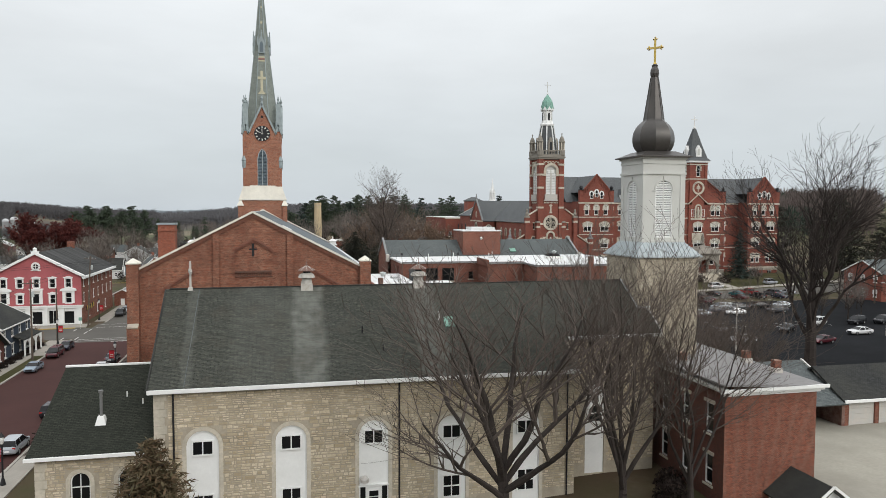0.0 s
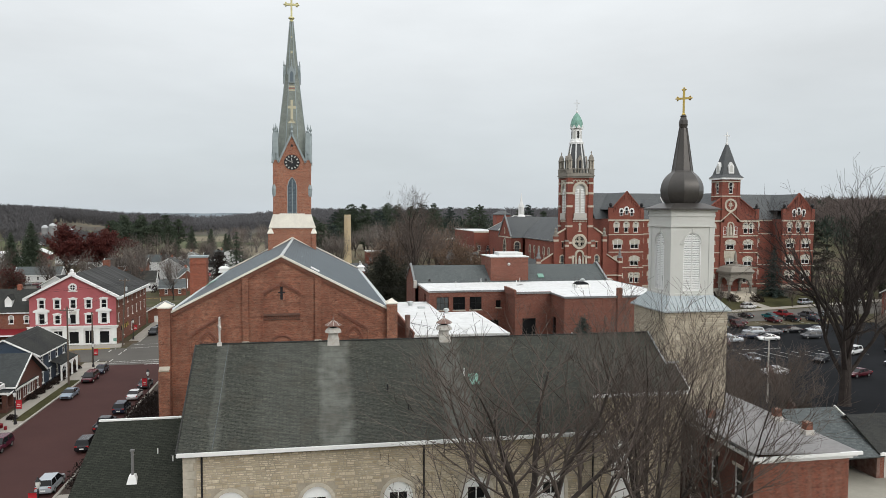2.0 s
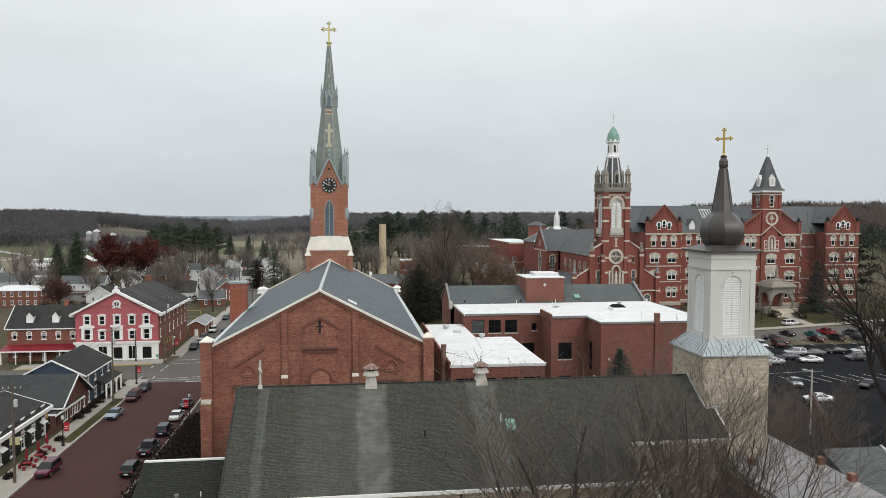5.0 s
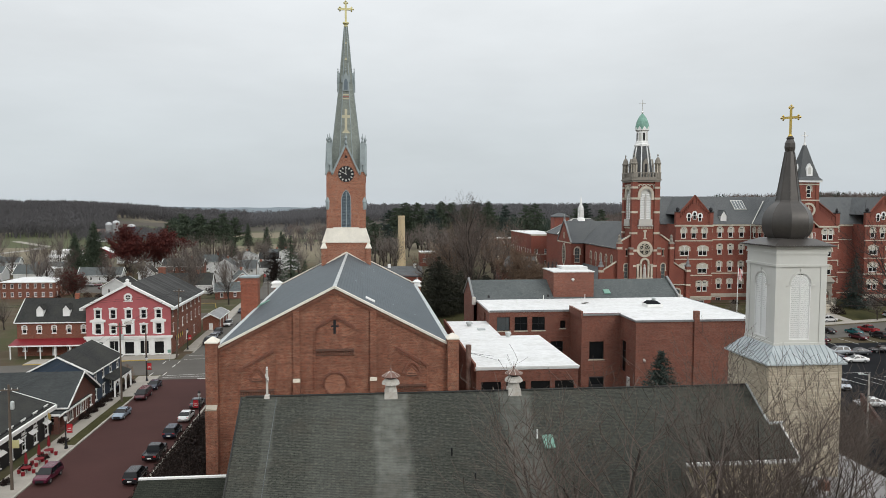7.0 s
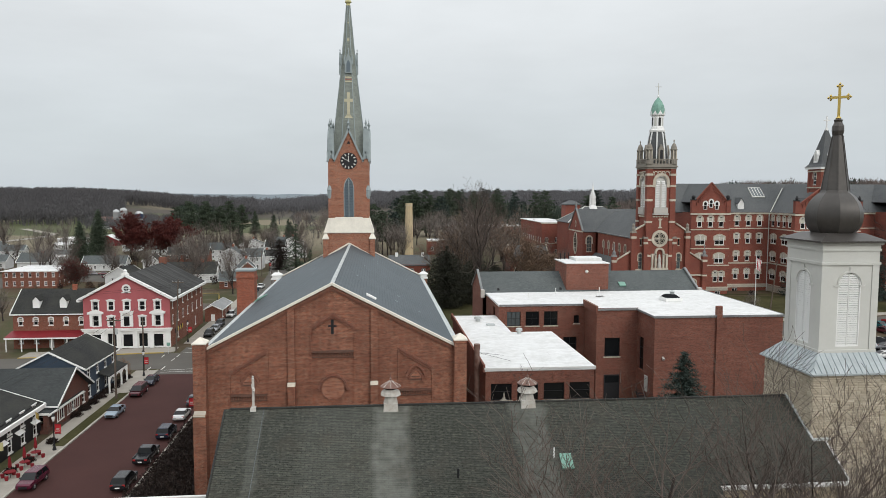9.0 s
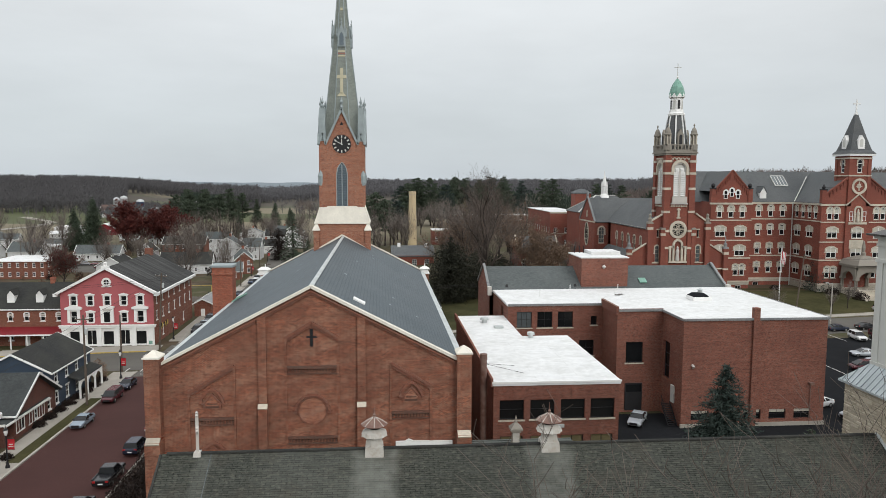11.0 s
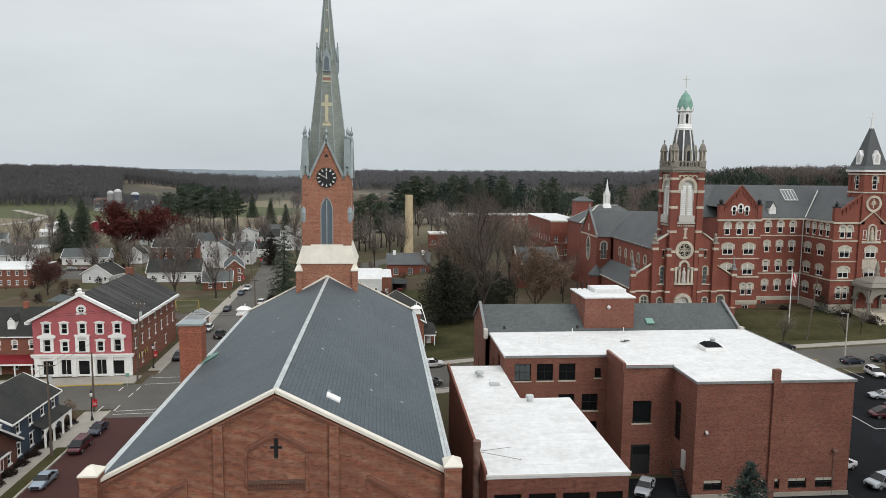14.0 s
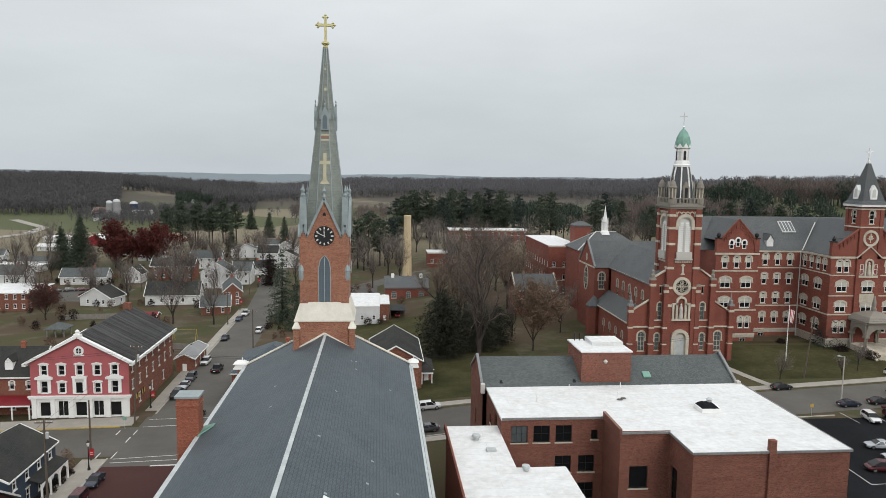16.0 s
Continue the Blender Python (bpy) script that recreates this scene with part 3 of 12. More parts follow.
class Kit:
    """A window or door, built once and set into many walls: origin at the middle of the sill, facing -y."""

    def __init__(self, name, w, h, arch=0, frame=M_WHITE, fw=0.08, bars=(1, 1), depth=0.18, hood=None, hood_mat=None, hood_g=0.18, sill=None, blind=0.0, blind_mat=None, glass=None, panel=None, proud=0.08,
                 label="", foot=None):
        self.name, self.w, self.h, self.arch, self.label = name, w, h, arch, label
        self.parts = []
        bm = bmesh.new()
        inner = arch_line(w - 2 * fw, h - fw * 2, arch)
        band(bm, [(x, z + fw) for x, z in inner], arch_line(w, h, arch), depth - 0.05, depth + 0.03)
        box(bm, -w / 2, depth - 0.05, 0, w / 2, depth + 0.03, fw)
        for i in range(1, bars[0] + 1):
            x = -w / 2 + w * i / (bars[0] + 1)
            box(bm, x - fw * 0.35, depth - 0.03, fw, x + fw * 0.35, depth + 0.02, h - (0.12 * w if arch else 0.02))
        for i in range(1, bars[1] + 1):
            z = h * i / (bars[1] + 1)
            box(bm, -w / 2 + fw * 0.5, depth - 0.03, z - fw * 0.4, w / 2 - fw * 0.5, depth + 0.02, z + fw * 0.4)
        self.frame = mesh_of(bm, name, frame)
        bm = bmesh.new()
        plate(bm, arch_line(w - 0.02, h - 0.02, arch), depth + 0.03, depth + 0.06)
        self.parts.append(("pane", mesh_of(bm, "pane", glass or M_GLASS)))
        if blind:
            bm = bmesh.new()
            box(bm, -w / 2 + fw, depth + 0.01, h * (1 - blind), w / 2 - fw, depth + 0.027, h - (fw if not arch else w * 0.3))
            self.parts.append(("blind", mesh_of(bm, "blind", blind_mat or M_BLIND)))
        if hood is not None:
            bm = bmesh.new()
            if hood == "arch":
                a, b = grown(w, h, arch or 3, hood_g, h * 0.55 if foot is None else foot)
                a = [(x, max(z, h * 0.55 if foot is None else foot)) for x, z in a]
                band(bm, a, b, -proud, 0.01)
                for s in (-1, 1):
                    f0 = h * 0.55 if foot is None else foot
                    box(bm, s * (w / 2 + hood_g * 0.6) - hood_g * 0.75, -proud * 1.3, f0 - 0.18, s * (w / 2 + hood_g * 0.6) + hood_g * 0.75, 0.01, f0)
            elif hood == "surround":
                a, b = grown(w, h, arch, hood_g)
                band(bm, a, b, -proud, 0.01)
            elif hood == "pediment":
                g = hood_g
                band(bm, arch_line(w, h, 0), [(-w / 2 - g, 0), (-w / 2 - g, h + g * 0.6), (w / 2 + g, h + g * 0.6), (w / 2 + g, 0)], -proud, 0.01)
                plate(bm, [(-w / 2 - g * 1.7, h + g * 0.6), (-w / 2 - g * 1.7, h + g * 1.3), (0, h + g * 2.3), (w / 2 + g * 1.7, h + g * 1.3), (w / 2 + g * 1.7, h + g * 0.6)], -proud * 2.2, 0.01)
            elif hood == "lintel":
                box(bm, -w / 2 - hood_g, -proud, h, w / 2 + hood_g, 0.02, h + hood_g * 1.3)
            self.parts.append(("hood", mesh_of(bm, "hood", hood_mat or M_LIMESTONE)))
        if sill is not None:
            bm = bmesh.new()
            box(bm, -w / 2 - 0.12, -0.10, -0.16, w / 2 + 0.12, depth, 0)
            self.parts.append(("sill", mesh_of(bm, "sill", sill)))

    def place(self, parent, m, label=""):
        ob = part(self.name, self.frame, None, parent, label or self.label, m)
        for name, me in self.parts:
            part(name, me, None, ob)
        return ob


def wall(bm, p0, p1, z0, z1, holes=(), depth=0.35):
    """A wall from p0 to p1 (its outside to the right of that way) with openings (u0, u1, z0, z1, arch) cut through, and their reveals."""
    p0, p1 = Vector((*p0, 0)), Vector((*p1, 0))
    d = (p1 - p0).normalized()
    length, inward = (p1 - p0).length, Vector((-d.y, d.x, 0))

    def at(u, z, k=0.0):
        v = p0 + d * u + inward * k
        return (v.x, v.y, z)

    us = sorted({0.0, length, *(u for h in holes for u in h[:2])})
    zs = sorted({z0, z1, *(z for h in holes for z in h[2:4])})
    for i in range(len(us) - 1):
        for j in range(len(zs) - 1):
            u, z = (us[i] + us[i + 1]) / 2, (zs[j] + zs[j + 1]) / 2
            if any(h[0] < u < h[1] and h[2] < z < h[3] for h in holes):
                continue
            face(bm, (at(us[i], zs[j]), at(us[i + 1], zs[j]), at(us[i + 1], zs[j + 1]), at(us[i], zs[j + 1])))
    for u0, u1, a, b, arch in holes:
        w, c = u1 - u0, (u0 + u1) / 2
        line = [(c + x, a + z) for x, z in arch_line(w, b - a, arch)]
        for (ua, za), (ub, zb) in zip(line, line[1:]):
            face(bm, (at(ua, za), at(ub, zb), at(ub, zb, depth), at(ua, za, depth)))
            if arch and ub - ua > 1e-4 and (b - za > 1e-4 or b - zb > 1e-4):
                face(bm, [at(ua, za), at(ub, zb)] + ([at(ub, b)] if b - zb > 1e-4 else []) + ([at(ua, b)] if b - za > 1e-4 else []))
        face(bm, (at(u0, a), at(u1, a), at(u1, a, depth), at(u0, a, depth)))


def on_wall(p0, p1, u, z, k=0.0):
    """The place of a window on such a wall."""
    d = Vector((p1[0] - p0[0], p1[1] - p0[1], 0)).normalized()
    v = Vector((*p0, z)) + d * u + Vector((-d.y, d.x, 0)) * k
    return Matrix.Translation(v) @ Matrix.Rotation(math.atan2(d.y, d.x), 4, "Z")


def windowed(bm, parent, p0, p1, z0, z1, wins):
    """A wall with kits set in: wins are (kit, u of its middle, z of its sill)."""
    wall(bm, p0, p1, z0, z1, [(u - k.w / 2, u + k.w / 2, z, z + k.h, k.arch) for k, u, z in wins])
    for k, u, z in wins:
        k.place(parent, on_wall(p0, p1, u, z))


def gable_roof(bm, x0, x1, y0, y1, ze, zr, along="x", over=0.4, th=0.22):
    """Two slopes over a plan, the ridge along x or y."""
    if along == "x":
        m, k = (y0 + y1) / 2, (zr - ze) / ((y1 - y0) / 2)
        slab(bm, [(x0 - over, y0 - over, ze - k * over), (x1 + over, y0 - over, ze - k * over), (x1 + over, m, zr), (x0 - over, m, zr)], th)
        slab(bm, [(x0 - over, y1 + over, ze - k * over), (x1 + over, y1 + over, ze - k * over), (x1 + over, m, zr), (x0 - over, m, zr)], th)
    else:
        m, k = (x0 + x1) / 2, (zr - ze) / ((x1 - x0) / 2)
        slab(bm, [(x0 - over, y0 - over, ze - k * over), (x0 - over, y1 + over, ze - k * over), (m, y1 + over, zr), (m, y0 - over, zr)], th)
        slab(bm, [(x1 + over, y0 - over, ze - k * over), (x1 + over, y1 + over, ze - k * over), (m, y1 + over, zr), (m, y0 - over, zr)], th)


def gable_wall(bm, p0, p1, ze, zr):
    m = ((p0[0] + p1[0]) / 2, (p0[1] + p1[1]) / 2)
    face(bm, ((*p0, ze), (*p1, ze), (*m, zr)))


def hip_roof(bm, x0, x1, y0, y1, ze, zr, over=0.4, th=0.2):
    x0, x1, y0, y1 = x0 - over, x1 + over, y0 - over, y1 + over
    w, d = x1 - x0, y1 - y0
    if w >= d:
        a, b = (x0 + d / 2, (y0 + y1) / 2, zr), (x1 - d / 2, (y0 + y1) / 2, zr)
        if w == d:
            b = a
        slab(bm, [(x0, y0, ze), (x1, y0, ze), b, a] if a != b else [(x0, y0, ze), (x1, y0, ze), a], th)
        slab(bm, [(x1, y1, ze), (x0, y1, ze), a, b] if a != b else [(x1, y1, ze), (x0, y1, ze), a], th)
        slab(bm, [(x0, y1, ze), (x0, y0, ze), a], th)
        slab(bm, [(x1, y0, ze), (x1, y1, ze), b], th)
    else:
        a, b = ((x0 + x1) / 2, y0 + w / 2, zr), ((x0 + x1) / 2, y1 - w / 2, zr)
        slab(bm, [(x0, y0, ze), (x1, y0, ze), a], th)
        slab(bm, [(x1, y0, ze), (x1, y1, ze), b, a], th)
        slab(bm, [(x1, y1, ze), (x0, y1, ze), b], th)
        slab(bm, [(x0, y1, ze), (x0, y0, ze), a, b], th)


def latin_cross(bm, h, w, t, arm=0.68, budded=False):
    """A cross standing on z 0, thickness t, facing -y."""
    box(bm, -t / 2, -t / 2, 0, t / 2, t / 2, h)
    box(bm, -w / 2, -t / 2, h * arm - t / 2, -t / 2, t / 2, h * arm + t / 2)
    box(bm, t / 2, -t / 2, h * arm - t / 2, w / 2, t / 2, h * arm + t / 2)
    if budded:
        for x, z in ((-w / 2, h * arm), (w / 2, h * arm), (0, h)):
            for dx, dz in ((0, 0), (t * 0.8, 0), (-t * 0.8, 0), (0, t * 0.8), (0, -t * 0.8)):
                lathe(bm, [(0.05 * t, z + dz - t * 0.6), (t * 0.6, z + dz), (0.05 * t, z + dz + t * 0.6)], 6, x + dx, 0)


def smooth(v):
    v = max(0.0, min(1.0, v))
    return v * v * (3 - 2 * v)


def ground(x, y):
    """The lie of the land: the town on a gentle slope, hills a mile off."""
    z = 3.0 * smooth((x + 14) / 46) - 0.5 * smooth((-x - 40) / 40) - 1.2 * smooth((y - 190) / 120) * smooth((-x - 10) / 40)
    z += 1.8 * smooth((x - 50) / 35) * smooth((y - 178) / 34)
    z -= 1.6 * smooth((y - 200) / 120) * smooth((40 - x) / 60) * smooth((x + 30) / 40)
    r = math.hypot(x, y)
    if r > 500:
        a = math.degrees(math.atan2(x, y))
        high = float(np.interp(a, (-180, -60, -30, -21.5, -18, -15, -12, -9, -5, -1, 17, 22, 27, 33, 45, 90, 180), (20, 24, 26, 25, 19, 10, 4, 3, 8, 20, 22, 18, 16, 18, 18, 14, 20)))
        k = smooth((r - 800) / 650)
        z = z * (1 - smooth((r - 500) / 300)) - 2.0 * smooth((r - 500) / 300)
        z += high * k + 9.0 * k * noise.noise((x / 240, y / 240, 0.3)) + 1.5 * smooth((r - 450) / 200) * noise.noise((x / 110, y / 110, 2.0))
        z += 25 * smooth((a - 17) / 12) * smooth((100 - a) / 30) * smooth((r - 520) / 240)
        z -= 34 * smooth((r - 1540) / 420)
    return z


def strip(bm, pts, w0, w1, lift, th=0.0, step=4.0):
    """A ribbon over the land along pts, from w0 to w1 sideways (to the right); with a thickness it stands up as a kerb or pavement."""
    way = []
    for (xa, ya), (xb, yb) in zip(pts, pts[1:]):
        n = max(1, int(math.hypot(xb - xa, yb - ya) / step))
        way += [(xa + (xb - xa) * i / n, ya + (yb - ya) * i / n) for i in range(n)]
    way.append(pts[-1])
    rows = []
    for i, (x, y) in enumerate(way):
        a, b = way[max(0, i - 1)], way[min(len(way) - 1, i + 1)]
        d = Vector((b[0] - a[0], b[1] - a[1])).normalized()
        row = []
        for w in (w0, w1):
            px, py = x + d.y * w, y - d.x * w
            row.append((px, py, ground(px, py) + lift))
        rows.append(row)
    for r, s in zip(rows, rows[1:]):
        face(bm, (r[0], r[1], s[1], s[0]))
        if th:
            low = [[(p[0], p[1], p[2] - th) for p in q] for q in (r, s)]
            face(bm, (r[0], s[0], low[1][0], low[0][0]))
            face(bm, (r[1], low[0][1], low[1][1], s[1]))
    if th:
        for r in (rows[0], rows[-1]):
            face(bm, (r[0], r[1], (r[1][0], r[1][1], r[1][2] - th), (r[0][0], r[0][1], r[0][2] - th)))


def patch(bm, x0, y0, x1, y1, lift, step=5.0):
    """A sheet over the land."""
    nx, ny = max(1, int((x1 - x0) / step)), max(1, int((y1 - y0) / step))
    g = [[bm.verts.new((x0 + (x1 - x0) * i / nx, y0 + (y1 - y0) * j / ny, ground(x0 + (x1 - x0) * i / nx, y0 + (y1 - y0) * j / ny) + lift)) for i in range(nx + 1)] for j in range(ny + 1)]
    for j in range(ny):
        for i in range(nx):
            bm.faces.new((g[j][i], g[j][i + 1], g[j + 1][i + 1], g[j + 1][i]))


# ---- land, streets, pavements ----
def land():
    xs = sorted({*np.arange(-260, 260, 6.0), *np.arange(-1000, 1001, 40.0), *np.arange(-4200, 4201, 150.0)})
    ys = sorted({*np.arange(-60, 420, 6.0), *np.arange(-400, 1900, 40.0), *np.arange(-2200, 4700, 150.0)})
    verts = [(x, y, ground(x, y)) for y in ys for x in xs]
    n = len(xs)
    faces = [(j * n + i, j * n + i + 1, j * n + n + i + 1, j * n + n + i) for j in range(len(ys) - 1) for i in range(n - 1)]
    tagged(quick("ground", verts, faces, M_GROUND), "brown winter grass and fields rising to wooded hills", "ground", kind="structure")


land()


def sheet(name, material, label, category, fill):
    bm = bmesh.new()
    fill(bm)
    return tagged(part(name, bm, material), label, category, kind="structure")


sheet("road", M_STREET_RED, "dark red tinted street with parked cars along it", "road", lambda bm: strip(bm, [(-34.2, -40), (-34.2, 150.5)], -6.8, 6.8, 0.035))
NORTH = [(-34.6, 173.4), (-35.5, 230), (-37.0, 290), (-40, 330), (-48, 400), (-62, 480)]
sheet("road", M_ASPHALT, "worn grey asphalt street leading out of town", "road", lambda bm: strip(bm, NORTH, -5.6, 5.6, 0.035))
CROSS = [(-200, 159.0), (-50, 161.5), (-34, 162.0), (-18, 162.3), (60, 164.5), (120, 173.5), (200, 189)]
sheet("road", M_ASPHALT, "grey asphalt cross street with worn paint lines", "road", lambda bm: (strip(bm, CROSS, -7.0, 7.0, 0.04), patch(bm, -41, 150.5, -27.4, 156.5, 0.041), patch(bm, -41, 168.5, -28.8, 174.5, 0.037)))


def pavements():
    for pts, w0, w1, label in (([(-34.2, -40), (-34.2, 153.5)], -11.0, -8.9, "pale concrete pavement beside the street"),
                               ([(-34.2, -40), (-34.2, 112)], -8.9, -7.15, "concrete kerbside paving before the restaurant"),
                               ([(-34.2, 138), (-34.2, 153.5)], -8.9, -7.15, "concrete kerbside paving near the corner"),
                               ([(-34.2, -40), (-34.2, 82)], 7.2, 9.4, "pale concrete pavement along the church side"),
                               ([(-40.2, 178), (-41.2, 230), (-42.8, 290)], -2.4, 0.0, "narrow concrete pavement past the shop fronts"),
                               ([(-74, 168.2), (-42.5, 169.2)], -5.2, -0.3, "wide concrete pavement at the shop corner"),
                               ([(-27, 154.6), (60, 156.2)], -0.6, 1.6, "concrete pavement in front of the church"),
                               ([(-28.0, 170.2), (60, 173.0), (118, 181.6), (200, 197)], -2.2, -0.2, "concrete pavement below the convent lawn")):
        bm = bmesh.new()
        strip(bm, pts, w0, w1, 0.15, 0.16)
        tagged(part("pavement", bm, M_CONCRETE), label, "pavement", kind="structure")
    for pts, w, mat_, label in (([(-34.2, -40), (-34.2, 153.8)], -7.0, M_KERB, "concrete kerb of the red street"), ([(-34.2, -40), (-34.2, 153.8)], 7.0, M_KERB, "concrete kerb on the church side"),
                                
                                ([(-40.0, 176), (-41.0, 230), (-42.6, 290)], 0.1, M_KERB, "concrete kerb of the side street"), ([(-74, 168.2), (-44.5, 169.1)], 0.0, M_KERB_YELLOW, "yellow painted kerb at the corner"),
                                ([(-28.0, 170.2), (60, 173.0), (118, 181.6), (200, 197)], 0.0, M_KERB, "kerb below the convent lawn"), ([(-27, 155.2), (60, 157.6), (93, 160.4)], 0.0, M_KERB, "kerb between street and car park")):
        bm = bmesh.new()
        strip(bm, pts, w - 0.15, w + 0.15, 0.17, 0.2)
        tagged(part("kerb", bm, mat_), label, "kerb", kind="structure")
    bm = bmesh.new()
    strip(bm, [(-34.2, 112), (-34.2, 138)], -8.9, -7.15, 0.10)
    tagged(part("verge", bm, M_GRASS), "narrow strip of winter grass beside the kerb", "verge", kind="structure")
    bm = bmesh.new()
    patch(bm, 60.6, 70, 150, 159, 0.02)
    patch(bm, 27, 74.5, 60.5, 116, 0.02)
    tagged(part("car_park", bm, M_ASPHALT_NEW), "dark asphalt car park with white bay lines", "car park", kind="structure")
    bm = bmesh.new()
    patch(bm, 34, 20, 110, 69.9, 0.02)
    tagged(part("driveway", bm, M_DRIVE), "pale concrete yard in front of the garages", "driveway", kind="structure")
    bm = bmesh.new()
    patch(bm, -27.0, 82, -15.5, 150, 0.05)
    patch(bm, -46.5, 122, -45.2, 150, 0.05)
    tagged(part("planting_bed", bm, M_MULCH), "dark mulched planting bed along the church wall", "planting bed", kind="structure")
    bm = bmesh.new()
    patch(bm, 88, 184, 175, 213, 0.02)
    patch(bm, 12.5, 176, 40, 215, 0.02)
    patch(bm, -12, 215, 30, 262, 0.02)
    tagged(part("lawn", bm, M_GRASS), "green and brown winter lawn in front of the convent", "lawn", kind="structure")
    bm = bmesh.new()
    strip(bm, [(80, 197), (86, 195), (92, 178)], -1.0, 1.0, 0.05)
    strip(bm, [(131.6, 202), (131.6, 185)], -1.6, 1.6, 0.05)
    tagged(part("path", bm, M_CONCRETE), "concrete path across the lawn", "path", kind="structure")
    bm = bmesh.new()
    patch(bm, -55, 228, -14, 228.5, 0.03)
    strip(bm, [(-14, 320), (2, 340), (14, 352), (30, 360)], -6, 6, 0.03)
    tagged(part("path", bm, M_ASPHALT), "grey asphalt lane by the boiler house", "path", kind="structure")
    bm = bmesh.new()
    strip(bm, [(-258, 520), (-250, 575), (-268, 640), (-330, 720)], -4, 4, 0.4)
    tagged(part("path", bm, M_CONCRETE), "pale country lane winding past the fields", "path", kind="structure")
    bm = bmesh.new()
    patch(bm, -240, 384, -172, 416, 0.06)
    patch(bm, -160, 278, -137, 322, 0.06)
    patch(bm, -136, 308, -96, 336, 0.05)
    patch(bm, -250, 430, -205, 452, 0.06)
    patch(bm, -20, 285, 4, 335, 0.05)
    tagged(part("gravel_lot", bm, M_ASPHALT), "worn grey gravel lots among the houses", "gravel lot", kind="structure")
    # painted lines
    bm = bmesh.new()
    strip(bm, [(-33.2, 150.5), (-28, 150.7)], -0.22, 0.22, 0.06)
    for y0, y1 in ((152.0, 152.9), (153.6, 155.0), (168.7, 169.8), (172.8, 173.6)):
        strip(bm, [(-40.2, y0), (-28.6, y1)], -0.09, 0.09, 0.065)
    for x, y0, y1 in ((-40.65, 153.8, 156.7), (-40.7, 161.0, 163.6), (-40.6, 164.8, 167.2), (-43.3, 153.9, 156.4), (-43.7, 164.8, 167.1), (-28.4, 155.2, 158.0), (-28.4, 162.0, 168.0)):
        strip(bm, [(x, y0), (x, y1)], -0.1, 0.1, 0.066)
    for k in range(7):
        strip(bm, [(95.2 + 5.8 * k, 162 + 0.9 * k), (95.2 + 5.8 * k, 156 + 0.4 * k)], -0.07, 0.07, 0.05)
    strip(bm, [(79.3, 140.2), (78.9, 130.5)], -0.07, 0.07, 0.05)
    strip(bm, [(78.9, 130.5), (96, 131.5)], -0.07, 0.07, 0.05)
    for k in range(9):
        strip(bm, [(84 + 3.0 * k, 128), (85.2 + 3.0 * k, 122.5)], -0.07, 0.07, 0.05)
    tagged(part("road_marking", bm, M_LINE), "worn white paint lines on the asphalt", "road marking", kind="structure")


pavements()


# ---- stone monastery in the foreground ----
def rubble(bm_rest, parent, p0, p1, z0, z1, holes, pick=0, seed=3, size=(0.22, 0.58), rows=(0.13, 0.33)):
    """Proud stones in rough courses over a wall; the first `pick` of them are pieces of their own."""
    rnd = random.Random(seed)
    d = Vector((p1[0] - p0[0], p1[1] - p0[1], 0))
    length, d = d.length, d.normalized()
    inward = Vector((-d.y, d.x, 0))
    made = 0
    z = z0
    while z < z1 - 0.08:
        row_h = min(rnd.uniform(*rows), z1 - z)
        u = 0.0
        while u < length - 0.1:
            w = min(rnd.uniform(*size) * rnd.choice((0.6, 1.0, 1.0, 1.4)), length - u)
            cut = rnd.uniform(0.35, 0.65) if row_h > 0.27 and rnd.random() < 0.55 else 1.0
            for za, h in ((z, row_h * cut), (z + row_h * cut, row_h * (1 - cut))):
                mid_u, mid_z = u + w / 2, za + h / 2
                if h < 0.05 or any(a - 0.22 - w * 0.3 < mid_u < b + 0.22 + w * 0.3 and c - 0.2 < mid_z < e + 0.25 for a, b, c, e, _ in holes):
                    continue
                g, out = 0.014, rnd.uniform(0.01, 0.075)
                o = Vector((*p0, 0)) + d * u
                jig = [rnd.uniform(0, 0.05) for _ in range(8)]
                pts = [(g + jig[4] * 0.6, g + jig[0]), (w - g - jig[5] * 0.6, g + jig[1] * 0.8), (w - g - jig[6] * 0.6, h - g - jig[2] * 0.8), (g + jig[7] * 0.6, h - g - jig[3])]
                low = [o + d * a + Vector((0, 0, za + b)) + inward * 0.02 for a, b in pts]
                top = [o + d * (a + (0.02 if i in (0, 3) else -0.02)) + Vector((0, 0, za + b + (0.012 if i < 2 else -0.012))) - inward * out for i, (a, b) in enumerate(pts)]
                bm = bm_rest
                single = made < pick and rnd.random() < 0.4
                if single:
                    bm, made = bmesh.new(), made + 1
                lo, hi = [bm.verts.new(p) for p in low], [bm.verts.new(p) for p in top]
                bm.faces.new(hi)
                for i in range(4):
                    bm.faces.new((lo[i], lo[(i + 1) % 4], hi[(i + 1) % 4], hi[i]))
                if single:
                    part("stone", bm, M_RUBBLE, parent)
            u += w
        z += row_h


